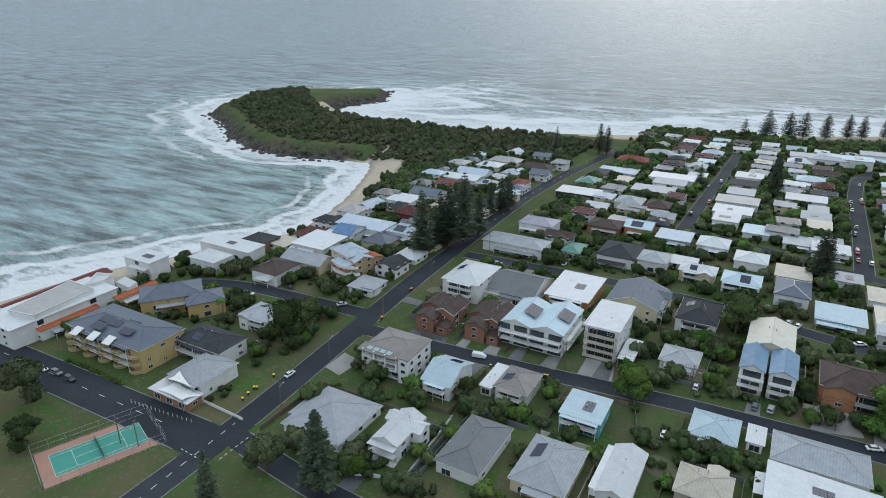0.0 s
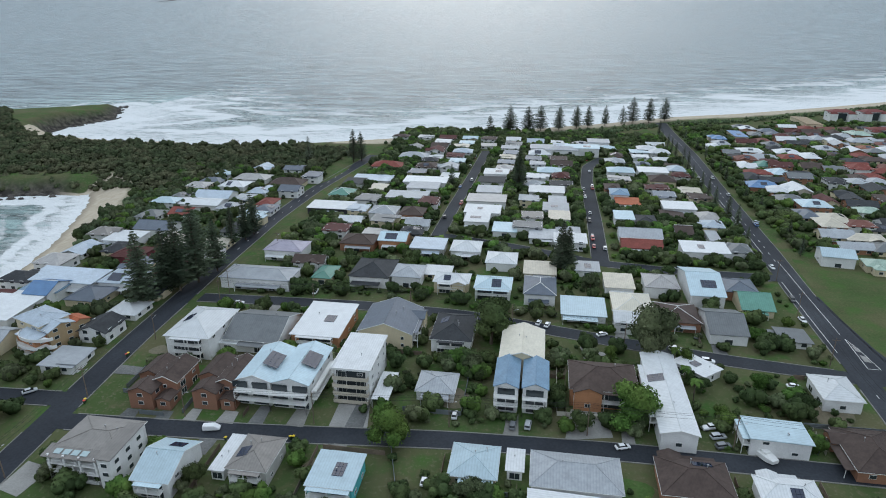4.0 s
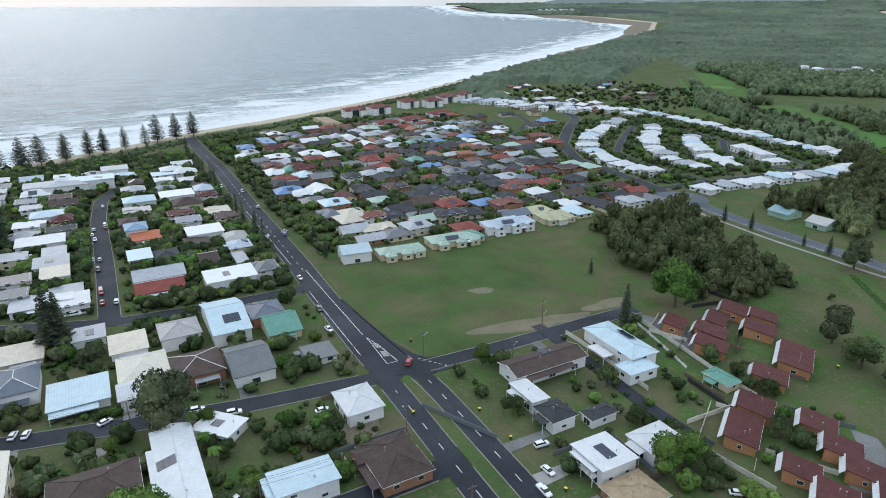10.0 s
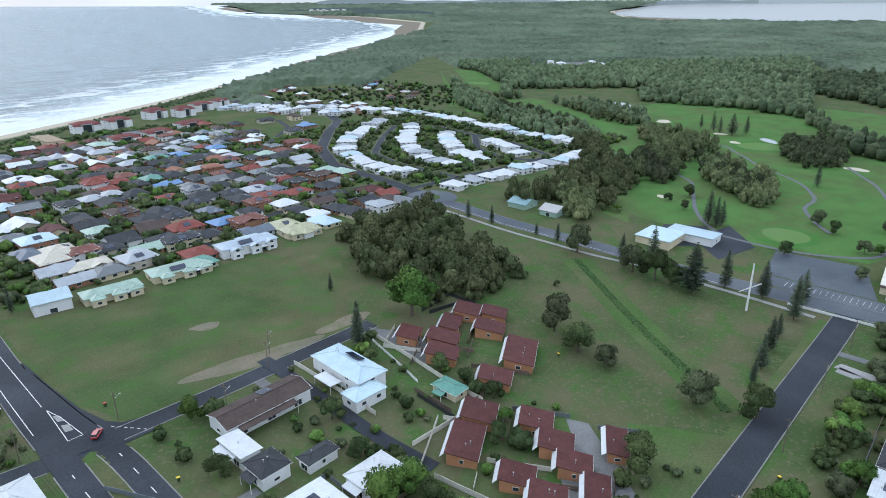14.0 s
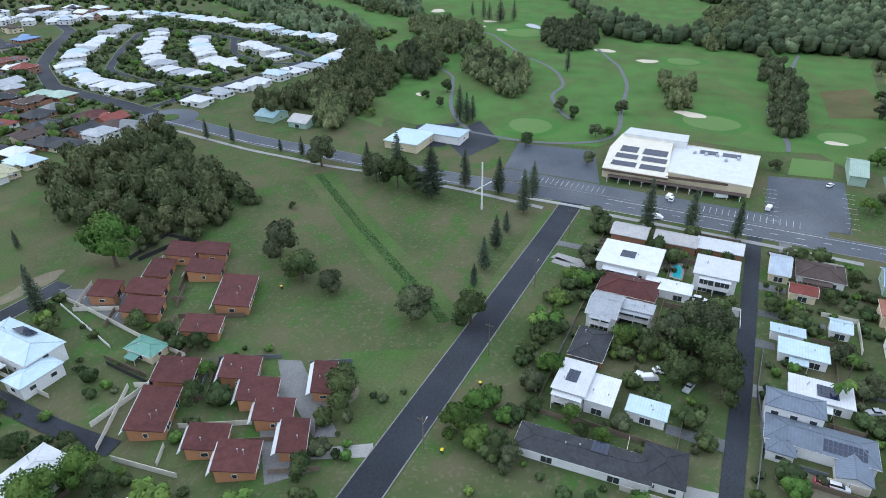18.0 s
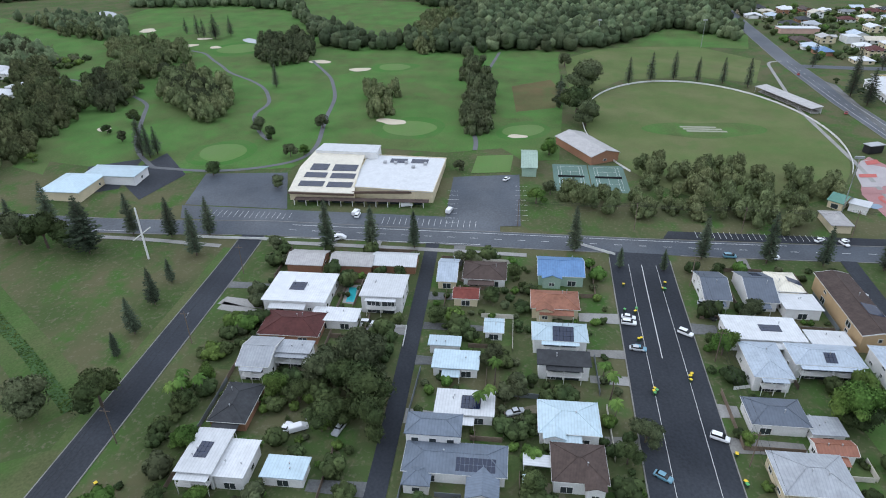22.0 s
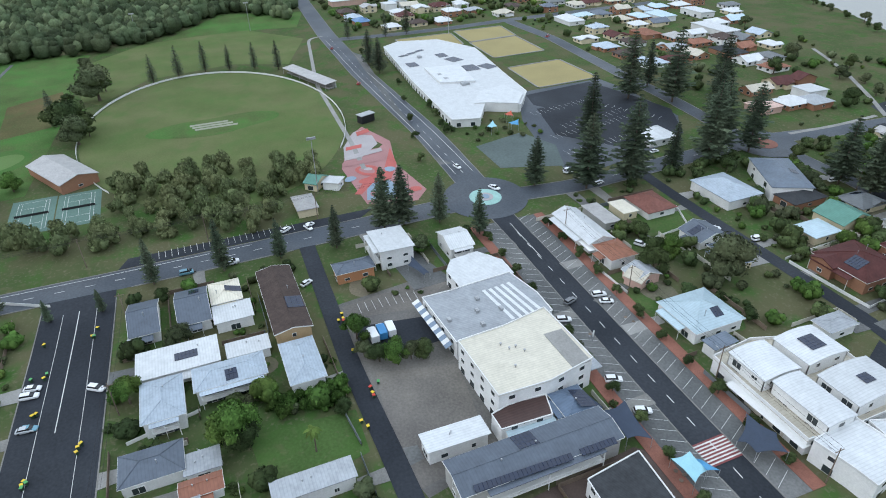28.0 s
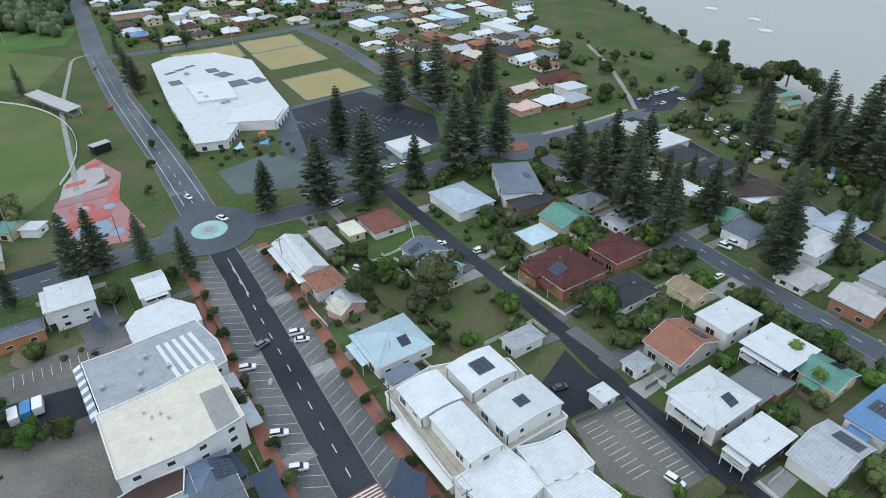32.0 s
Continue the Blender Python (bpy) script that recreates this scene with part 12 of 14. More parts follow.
for args in [(303.6, -45.5, -105, "teal", "car"), (360.1, -86.9, -96, "black", "car"), (360.2, -101.2, -90, "white", "suv"), (373.6, -122.2, -55, "white", "car"), (373.4, -130.9, -62, "white", "car"), (395.5, -201.2, -168, "white", "car"), (372, -207.5, -153, "white", "ute"), (286.6, -187.4, -108, "white", "suv"), (293, -204.2, -103, "white", "suv"), (289.2, -204.3, -112, "white", "car"),
             (259.8, -185.8, -112, "white", "suv"), (247.7, -185.7, -112, "white", "suv"), (328.4, -70, -108, "silver", "suv"), (321.2, -69.6, -118, "black", "suv"), (373.4, -243.8, -92, "white", "suv"), (358.4, -248.2, -86, "white", "car"), (374.1, -289.8, -90, "white", "car"), (357.9, -319.4, -159, "white", "car"), (297.9, -274.2, -95, "white", "suv"), (312, -234.6, -149, "white", "suv"), (323.8, -235.2, 167, "white", "ute"),
             (525.9, -195, -31, "red", "car"), (337.6, -121.8, -59, "white", "car"), (293.7, -194.2, -72, "grey", "suv")]:
    car(*args)
for args in [(197.3, -252.2, -169, "white", "suv"), (250.6, -344.6, -171, "white", "suv"), (250, -349, -171, "white", "suv"), (240.6, -327.4, -91, "white", "car"), (223.7, -325.6, -163, "white", "car"), (220.2, -324, -158, "white", "car"), (217, -324.1, -164, "black", "car"), (205.1, -322.9, -162, "white", "suv"), (228.6, -342.1, -149, "white", "car"), (298.7, -274.8, -111, "white", "car"),
             (232.8, -251.4, -102, "black", "car"), (358.9, -249.6, -86, "white", "car"), (372.1, -243.9, -65, "white", "car"), (309.8, -265.2, -104, "white", "ute"), (374.8, -283.9, -60, "white", "car"), (374.6, -279.8, -64, "white", "car"), (370.7, -438.6, -79, "white", "car"), (370.5, -445.2, -76, "silver", "car"), (370.8, -452.1, -72, "white", "car"), (370.3, -458.5, -78, "white", "car"), (370, -464.6, -78, "white", "car")]:
    car(*args)
for args in [(360.4, -439, -77, "blue", "car"), (359.4, -443.6, -80, "white", "car"), (341.5, -430.4, -100, "white", "van"), (337.6, -437.9, -89, "white", "car"), (328.9, -428.6, -93, "white", "suv"), (323.6, -431.4, 169, "silver", "car"), (315.4, -429.9, 171, "white", "suv"), (328.2, -421.3, -75, "grey", "car"), (316.6, -440, -91, "white", "car"), (285.3, -417.1, -90, "white", "van"), (278.4, -420.5, -94, "grey", "suv"),
             (266.3, -426.4, -88, "white", "suv"), (259.3, -422, -96, "silver", "suv"), (253.9, -423.1, -88, "teal", "car"), (252.7, -410.6, -97, "white", "car"), (327.1, -450.7, 164, "black", "car"), (320.4, -337.7, -96, "white", "car"), (615, -201.3, -21, "red", "car"), (626.3, -372.4, -39, "black", "car"), (574.2, -353, -54, "red", "car"), (372.5, -207.1, -163, "white", "car"), (373, -242.9, -58, "white", "car")]:
    car(*args)
for k, (x, y) in enumerate([(370, -441), (371, -453), (371, -459), (370, -466), (358, -457), (345, -442), (338, -443), (336, -437), (330, -443), (331, -433), (334, -417), (314, -438), (314, -475), (316, -462), (299, -431), (295, -438), (290, -435), (284, -433), (308, -432), (308, -425), (252, -346), (251, -351)]):
    car(x, y, (100, 80, 20, 60, 160)[k % 5] if k > 4 else 5, ("white", "silver", "white", "grey", "white", "black")[k % 6], ("car", "suv", "car", "van")[k % 4])


def truck(x, y, heading, colour, label):
    """A small rigid truck with a box body."""
    ob = new("truck")
    tagged(ob, label, "truck")
    ob.matrix_world = pose(x, y, gz(x, y) + 0.12, 0, 0, heading)
    part("cargo_box", Build().box(-3.4, -1.15, 0.9, 1.3, 1.15, 3.1).mesh("cargo_box", colour), ob)
    part("cab", loft([(1.4, 1.0, 0.5, 2.3), (2.4, 1.0, 0.5, 2.35), (2.9, 0.98, 0.5, 1.5), (3.1, 0.9, 0.55, 1.35)]).mesh("cab", car_paint("white")), ob)
    part("windscreen", loft([(2.45, 0.85, 1.4, 2.25), (2.93, 0.88, 1.35, 1.55)]).mesh("windscreen", CARGLASS), ob)
    part("chassis", Build().box(-3.3, -0.5, 0.5, 2.2, 0.5, 0.88).mesh("chassis", RUBBER), ob)
    for sx in (-2.3, 2.1):
        for sy in (-0.95, 0.95):
            w = part("wheel", WHEEL, ob)
            w.location, w.scale = (sx, sy, 0.42), (1.3, 1.3, 1.3)


BLUEBOX = surface("blue_box_paint", (0.05, 0.22, 0.45), 0.5, 2, 0.4, 0.12, 0.1)
truck(302.5, -133.4, 1, car_paint("white"), "white box truck parked in the yard")
truck(303.0, -136.2, -2, BLUEBOX, "blue box truck parked between white trucks")
truck(303.2, -138.9, -3, car_paint("white"), "white box truck parked in the yard")

# ---- street furniture ----
BINS = {}
LIDS = dict(yellow=(0.7, 0.5, 0.03), red=(0.5, 0.05, 0.03), green=(0.08, 0.32, 0.1))


def bin_(x, y, lid):
    if lid not in BINS:
        body = Build().shell([(-.29, -.34, .95), (.29, -.34, .95), (.29, .34, .95), (-.29, .34, .95)], [(-.22, -.25, .08), (.22, -.25, .08), (.22, .25, .08), (-.22, .25, .08)])
        cap = Build().shell([(-.28, -.33, 1.06), (.28, -.33, 1.06), (.3, .38, .99), (-.3, .38, .99)], [(-.32, -.37, .95), (.32, -.37, .95), (.32, .4, .95), (-.32, .4, .95)])
        BINS[lid] = (body.mesh("body", surface("bin_plastic", (0.03, 0.06, 0.035), 0.5, 4, 1, 0.1, 0.05)), cap.mesh("lid", surface("lid_" + lid, LIDS[lid], 0.45, 4, 1, 0.08, 0.05)))
    ob = new("wheelie_bin")
    tagged(ob, "wheelie bin with a %s lid at the kerb" % lid, "bin", "bins at the kerb")
    ob.matrix_world = pose(x, y, gz(x, y) + 0.1, 0, 0, (x * 37) % 360)
    ob.scale = (1.2, 1.2, 1.2)
    part("body", BINS[lid][0], ob)
    part("lid", BINS[lid][1], ob)


for x, y, lid in [(*p, "yellow") for p in [(337.6, -45.7), (339.8, -59.7), (322, -47.2), (307.7, -46), (292, -57.3), (290.4, -57.1), (285, -46.4), (264.8, -61.8), (256.7, -61.4), (270.2, -122.2), (272.6, -121.2), (316.4, -128), (314.1, -127.8), (298.7, -126.5), (313.6, -126.3), (280.7, -126.6), (293, -57.9), (286, -46.8), (336.2, -58.4), (308.1, -46.8)]] + [(*p, "green") for p in [(322.7, -44), (284.3, -46.5), (255.9, -61.5), (323.6, -47.8), (285.5, -47.2), (284, -129.2), (336, -58.9)]] + [(*p, "red") for p in [(282.9, -126.7), (279.6, -126.6), (313, -127.6), (134, 248), (-132.5, 207.7), (-129.8, 181.8)]] + [(*p, "yellow") for p in [(115.1, 208.1), (133.7, 200.1), (134.9, 185.1), (136.1, 161.9), (-132.3, 208.5), (-130, 182.6), (-77.8, 172.5), (-59.4, 175.6), (-58.5, 175.8), (-139.1, 117.6), (-140.6, 124.1), (-139.9, 120.8), (-139.8, 124.5), (-140.2, 132.8), (242.3, 84.8), (216.7, 84), (257.1, 163)]]:
    bin_(x, y, lid)


def power_pole(x, y, h=11.0, turn=0.0, lamp=False):
    ob = new("power_pole")
    tagged(ob, "weathered timber power pole with a crossarm", "power pole")
    ob.matrix_world = pose(x, y, gz(x, y), 0, 0, turn)
    part("pole", Build().beam((0, 0, -0.5), (0, 0, h), 0.17, 8, 0.11).mesh("pole", TIMBER), ob)
    arm = part("crossarm", Build().box(-0.07, -1.3, h - 0.9, 0.07, 1.3, h - 0.75).mesh("crossarm", TIMBER), ob)
    if lamp:
        part("lamp_arm", Build().beam((0, 0, h - 2.5), (1.9, 0, h - 2.0), 0.04, 6).box(1.7, -0.14, -2.06 + h, 2.4, 0.14, -1.93 + h).mesh("lamp_arm", METAL), ob)
    return (x, y, gz(x, y) + h - 0.5, radians(turn))


def cables(ends):
    """Sagging wires from pole to pole."""
    for (ax, ay, az, at), (bx, by, bz, bt) in zip(ends[:-1], ends[1:]):
        ob = new("power_line")
        tagged(ob, "thin dark power lines sagging between poles", "power line")
        for k in (-1.2, 0.4, 1.2):
            pa = Vector((ax - math.sin(at) * k, ay + math.cos(at) * k, az))
            pb = Vector((bx - math.sin(bt) * k, by + math.cos(bt) * k, bz))
            b = Build()
            side = (pb - pa).cross(Vector((0, 0, 1))).normalized() * 0.03
            for i in range(10):
                t = i / 9
                q = pa.lerp(pb, t) - Vector((0, 0, 4 * 0.9 * t * (1 - t)))
                b.v += [tuple(q + side), tuple(q - side), tuple(q + Vector((0, 0, 0.05)))]
                if i:
                    for m in range(3):
                        n = (m + 1) % 3
                        b.f.append([3 * i - 3 + m, 3 * i + m, 3 * i + n, 3 * i - 3 + n])
            part("wire", b.mesh("wire", RUBBER), ob)


cables([power_pole(x, y, 11, 90, k % 2 == 0) for k, (x, y) in enumerate([(110, 130), (109.5, 165), (109, 200), (108, 238), (110, 275), (113, 310)])])
cables([power_pole(x, y, 11, 0, k % 2 == 0) for k, (x, y) in enumerate([(-95, 180.5), (-55, 183), (-15, 187.5), (25, 189.5), (65, 189.5), (105, 189.5)])])
cables([power_pole(x, y, 11, 0, k % 2 == 1) for k, (x, y) in enumerate([(-120, 252), (-80, 253.5), (-40, 252.5), (0, 247), (40, 238)])])
cables([power_pole(x, y, 11, 90, True) for x, y in [(-125, 120), (-130, 150), (-131, 185), (-129, 220), (-121, 262), (-119, 310)]])
cables([power_pole(x, y, 11.5, 0, k % 2 == 0) for k, (x, y) in enumerate([(215, 88), (255, 87.5), (295, 87), (335, 86.5)])])
cables([power_pole(x, y, 11.5, 90) for x, y in [(377, -10), (377, -55), (377, -95), (377, -135), (377, -172)]])
cables([power_pole(x, y, 11, 0) for x, y in [(225, -63), (262, -64), (300, -66), (340, -68)]])
cables([power_pole(x, y, 11, 0, True) for x, y in [(215, -209), (250, -211), (290, -213), (330, -215)]])
cables([power_pole(x, y, 11, 0, True) for x, y in [(150, -321), (190, -324), (229, -327), (270, -332), (310, -338)]])
for x, y in [(157.6, 216.9), (180.9, 230.8), (133.8, 237.7), (186.1, 237.8)]:
    power_pole(x, y, 10, 20, True)


def light_tower(x, y, h):
    ob = new("light_tower")
    tagged(ob, "tall steel floodlight tower at the sports field", "light tower")
    ob.matrix_world = pose(x, y, gz(x, y))
    part("pole", Build().beam((0, 0, -0.3), (0, 0, h), 0.22, 8, 0.12).mesh("pole", METAL), ob)
    part("lamp_head", Build().box(-0.3, -1.8, h - 0.4, 0.3, 1.8, h + 0.5).mesh("lamp_head", METAL), ob)


for args in [(704.9, -74.3, 20.4), (701.8, -157, 21.2), (398.1, -140.2, 23.2), (617.9, -292.6, 20.4)]:
    light_tower(args[0], args[1], max(14, min(30, args[2])))
# tall white cross-shaped mast on the grass
mast = new("flag_mast")
mx, my, mh = (341.9, 125.8, 21.0)
tagged(mast, "tall white mast with a slanting yard on the grass", "mast")
mast.matrix_world = pose(mx, my, gz(mx, my))
part("pole", Build().beam((0, 0, 0), (0, 0, mh), 0.42, 10, 0.3).mesh("pole", TRIM), mast)
part("yard", Build().beam((0, 4.0, mh * 0.36), (0, -4.0, mh * 0.64), 0.2, 8).mesh("yard", TRIM), mast)


def wall_line(points, h, material, label, name="fence", th=0.12):
    ob = new(name)
    tagged(ob, label, "fence")
    for a, b in zip(points[:-1], points[1:]):
        v, f = strip(along([a, b], 6), -th / 2, th / 2, 0, h)
        part("panel", mesh_of("panel", v, f, material), ob)
    return ob


WHITEWALL = surface("painted_wall", (0.58, 0.55, 0.48), 0.8, 2, 0.3, 0.15, 0.2)
DARKFENCE = surface("dark_fence", (0.03, 0.032, 0.03), 0.8, 3, 0.4, 0.2, 0.2)
for pts in ([(219.5, 218.4), (216.6, 180.6)], [(216.6, 180.6), (216.6, 165.2), (204.3, 164.4)], [(187.7, 225.3), (188.1, 184)], [(186.1, 166.4), (206.5, 165.1), (215, 163.9)], [(181.3, 153.4), (184.3, 135.7)]):
    wall_line(pts, 1.7, WHITEWALL, "pale rendered wall round the villas")
for pts in ([(204.1, 182), (203.7, 165), (214.9, 162.7)], [(247.1, 217.4), (267.3, 213.2)], [(246.1, 220.7), (265.2, 222.9), (265.9, 209.2)]):
    wall_line(pts, 1.6, DARKFENCE, "dark mesh fence round a yard")
for pts in ([(307.8, 38.1), (308.2, 23.7), (297.9, 23.3)], [(288.6, -67.8), (293, -85.1)], [(274, -88.4), (279.9, -83.3)], [(320.8, -240), (313.7, -240.6), (315.6, -258.8), (329.7, -265)], [(284.5, -272.6), (286.5, -317.6), (285.6, -322.5)], [(282.7, -272.3), (254.3, -273.4), (255.5, -286.3)], [(187, -266.9), (176.1, -265.8)], [(304.7, -212.4), (290.4, -213)], [(-153.7, 111.1), (-131.5, 110.2)], [(-120.2, 121.5), (-120.8, 131.7)], [(-91.4, 105.9), (-75, 112.7), (-76.7, 142.7)], [(216.8, 217.5), (209.5, 187.1)], [(358.6, 114.6), (358.9, 80.9)], [(365.8, -30.5), (357.8, -45.5)]):
    wall_line(pts, 1.1, TRIM, "low white fence along the garden")
for pts in ([(252.5, 15.4), (270.8, 17.4), (288.9, 16.7)], [(234.4, 16.1), (252.5, 15.4)], [(280.9, -3), (280.2, -16.3)], [(266.6, -10.3), (267.5, -17.8)], [(119.2, 210.2), (131.3, 187.1)], [(-31.2, 180.5), (-25, 160.8)], [(265.8, -119.2), (299.5, -116.2)], [(221.9, -246.6), (219.7, -262), (194.6, -258.6)]):
    wall_line(pts, 1.7, surface("metal_fence", (0.14, 0.16, 0.17), 0.6, 3, 0.4, 0.15, 0.2), "grey sheet-metal fence between yards")


def shade_sail(pts, h, material, label):
    """A taut cloth between posts, its edges drawn in."""
    ob = new("shade_sail")
    tagged(ob, label, "shade sail")
    n = len(pts)
    cx, cy = sum(p[0] for p in pts) / n, sum(p[1] for p in pts) / n
    z = gz(cx, cy)
    ob.matrix_world = pose(cx, cy, z)
    b = Build()
    edge = []
    for i in range(n):
        a, c = Vector((pts[i][0] - cx, pts[i][1] - cy, h + (0.9 if i % 2 else 0))), Vector((pts[(i + 1) % n][0] - cx, pts[(i + 1) % n][1] - cy, h + (0.9 if (i + 1) % 2 else 0)))
        for k in range(4):
            q = a.lerp(c, k / 4)
            s = 1 - 0.16 * math.sin(math.pi * k / 4)
            edge.append((q.x * s, q.y * s, q.z))
    b.v = [(0, 0, h + 0.45)] + edge + [(0, 0, h + 0.4)] + [(x, y, q - 0.05) for x, y, q in edge]
    m = len(edge)
    for i in range(m):
        j = (i + 1) % m
        b.f += [[0, 1 + i, 1 + j], [m + 1, m + 2 + j, m + 2 + i], [1 + i, m + 2 + i, m + 2 + j, 1 + j]]
    part("cloth", b.mesh("cloth", material), ob)
    for i, p in enumerate(pts):
        part("post", Build().beam((p[0] - cx, p[1] - cy, 0), (p[0] - cx, p[1] - cy, h + (1.0 if i % 2 else 0.1)), 0.07, 6).mesh("post", METAL), ob)


AQUA = surface("aqua_cloth", (0.3, 0.55, 0.62), 0.8, 3, 0.4, 0.1, 0.1)
SKYB = surface("blue_cloth", (0.08, 0.28, 0.48), 0.8, 3, 0.4, 0.1, 0.1)
NAVY = surface("navy_cloth", (0.04, 0.055, 0.085), 0.8, 3, 0.4, 0.15, 0.1)
REDC = surface("red_cloth", (0.5, 0.1, 0.06), 0.8, 3, 0.4, 0.1, 0.1)
shade_sail([(231.8, -180.6), (224.1, -180.4), (226.1, -186), (231.2, -185.1)], 3.2, AQUA, "pale aqua shade sail over a terrace")
shade_sail([(230, -185.4), (225.7, -185), (225.1, -188.3)], 3.0, SKYB, "blue shade sail over a terrace")
shade_sail([(229.6, -197.4), (234.7, -205), (227.9, -207.5), (222.1, -204.6), (225.4, -199)], 3.2, NAVY, "large navy shade sail by the shops")
shade_sail([(250, -175), (249.8, -181.4), (238, -180.5), (239.7, -174.7)], 3.2, NAVY, "navy shade sail over a courtyard")
shade_sail([(424.7, -230), (428.8, -235.1), (422.7, -234.5), (420.1, -230.2)], 3.0, AQUA, "pale aqua shade sail in the club garden")
shade_sail([(424.9, -241.8), (424.8, -247.4), (419.8, -244.7), (420, -240.8)], 3.0, SKYB, "blue shade sail in the club garden")
shade_sail([(435.8, -245.3), (436.5, -249.5), (431.9, -248.1), (431.2, -244.2)], 3.0, REDC, "red shade sail in the club garden")
shade_sail([(331.1, -154.8), (334.6, -157.3), (323.7, -159.7), (321.8, -157.1)], 2.6, NAVY, "dark awning beside the white building")


def boat(x, y, heading, mast_h, label, wet=True):
    ob = new("boat")
    tagged(ob, label, "boat")
    ob.matrix_world = pose(x, y, SEA - 0.35 if wet else gz(x, y) + 0.4, 0, 0, heading)
    part("hull", loft([(-5, 1.1, .2, 1.2), (-3, 1.6, -.2, 1.3), (1, 1.7, -.2, 1.4), (3.8, 1.0, .1, 1.6), (5.4, .14, .9, 1.8)]).mesh("hull", TRIM), ob)
    part("cabin", loft([(-2.2, .9, 1.2, 2.0), (0.8, 1.0, 1.2, 2.1), (2.4, .6, 1.3, 1.7)]).mesh("cabin", TRIM), ob)
    if mast_h:
        part("mast", Build().beam((0.6, 0, 1.5), (0.6, 0, mast_h), 0.09, 6).mesh("mast", METAL), ob)
        part("boom", Build().beam((0.6, 0, 3.0), (-3.6, 0, 3.2), 0.16, 6).mesh("boom", SKYB), ob)


for px, py, hd, mh in ((*hitless, 20, 15) for hitless in [(503.1, -681.3), (456.1, -672.6), (428.3, -645.1)]):
    boat(px, py, hd, mh, "white moored yacht with a bare mast")
for q in [(72, 188.7)]:
    boat(*q, 120, 0, "white runabout boat parked in a yard", False)
# pylons of the old jetty
jetty = new("jetty_piles")
tagged(jetty, "old timber jetty piles in the river", "jetty")
for x, y in [(383.3, -543.3), (380.9, -542.9), (381.8, -547.7), (379.2, -547.6), (379.4, -551.4)]:
    part("pile", Build().beam((x, y, SEA - 2), (x, y, SEA + 2.6), 0.22, 7).mesh("pile", TIMBER), jetty)
# black scoreboard by the oval
sb = new("scoreboard")
sx, sy = (463.4, -180.6)
tagged(sb, "black scoreboard cabin beside the oval", "scoreboard")
sb.matrix_world = pose(sx, sy, gz(sx, sy), 0, 0, 20)
part("cabin", Build().box(-2, -4, 0.3, 2, 4, 4.2).mesh("cabin", surface("black_paint", (0.015, 0.015, 0.017), 0.6, 2, 0.3, 0.2, 0.1)), sb)
part("roof", Build().box(-2.4, -4.4, 4.2, 2.4, 4.4, 4.45).mesh("roof", METAL), sb)
# oval sign on a post beside the shops
sign = new("street_sign")
gx1, gy1 = (275.5, -190)
tagged(sign, "pale oval sign on a post beside the shops", "sign")
sign.matrix_world = pose(gx1, gy1, gz(gx1, gy1), 0, 0, 40)
part("post", Build().beam((0, 0, 0), (0, 0, 2.0), 0.09, 8).mesh("post", METAL), sign)
part("board", Build().shell([(0.08, 0.9 * math.cos(t * 0.524), 2.9 + 1.0 * math.sin(t * 0.524)) for t in range(12)], [(-0.08, 0.9 * math.cos(t * 0.524), 2.9 + 1.0 * math.sin(t * 0.524)) for t in range(12)]).mesh("board", TRIM), sign)
# street trees of the shopping street, in low brick beds
for s in (-1, 1):
    for k in range(11):
        x = 222 + 11.6 * k
        y = -193.6 - (x - 222) * 0.0565 + s * 12.2
        tree(x, y, 1.9 + 0.25 * (k % 3), "dark")
for x, y in [(515.1, -216.1), (484.6, -208.7), (454.3, -200.8), (432.1, -195.6), (408, -189.1), (456.2, -215.6), (440.2, -212.1), (432.3, -211.8), (469.7, -217.8), (567.5, -220.7), (593.5, -216.8)]:
    tree(x, y, 2.3, "dark")
for k, (x, y) in enumerate([(426.1, -220.4), (431.1, -226.4), (422.2, -225.8), (425.7, -231.5), (420.4, -233.4), (425.1, -239.8), (417.6, -239.6), (430.9, -249.9), (425.9, -252), (421.1, -254.1), (413.9, -253.1), (433.9, -243.5), (436.3, -238.3), (438.7, -233.1), (414.2, -244), (433.1, -215.1), (441, -215.5), (417.1, -221.3)]):
    shrub(x, y, 1.3 + (k % 4) * 0.4, ("dark", "light", "grey")[k % 3])
for k, (x, y) in enumerate([(295.8, -128.9), (292.3, -132.2), (290.5, -136.2), (289.6, -140.5), (288.9, -144.2), (304.2, -129.2)]):
    tree(x, y, 3.2 + (k % 3) * 0.7, ("grey", "dark", "light")[k % 3])
tree(277.7, -94.2, 6.1, "dark", 0.9)

# balconies, roof panels and hedge of the yellow apartments on the esplanade
(ax, ay), (bx, by) = [(-220.7, 110.8), (-179.6, 112.5)]
flats = new("balcony_block")
tagged(flats, "rows of rounded yellow balconies fronting the beach apartments", "balconies")
turn = math.degrees(math.atan2(by - ay, bx - ax))
run = math.hypot(bx - ax, by - ay)
flats.matrix_world = pose(ax, ay, gz(ax, ay), 0, 0, turn)
half = [(2.7 * math.cos(radians(a)), -2.7 * math.sin(radians(a))) for a in range(0, 181, 20)]
SLAB = Build().shell([(x, y, 0) for x, y in half][::-1], [(x, y, -0.3) for x, y in half][::-1]).mesh("balcony_floor", wall_mat("yellow"))
RAIL = Build()
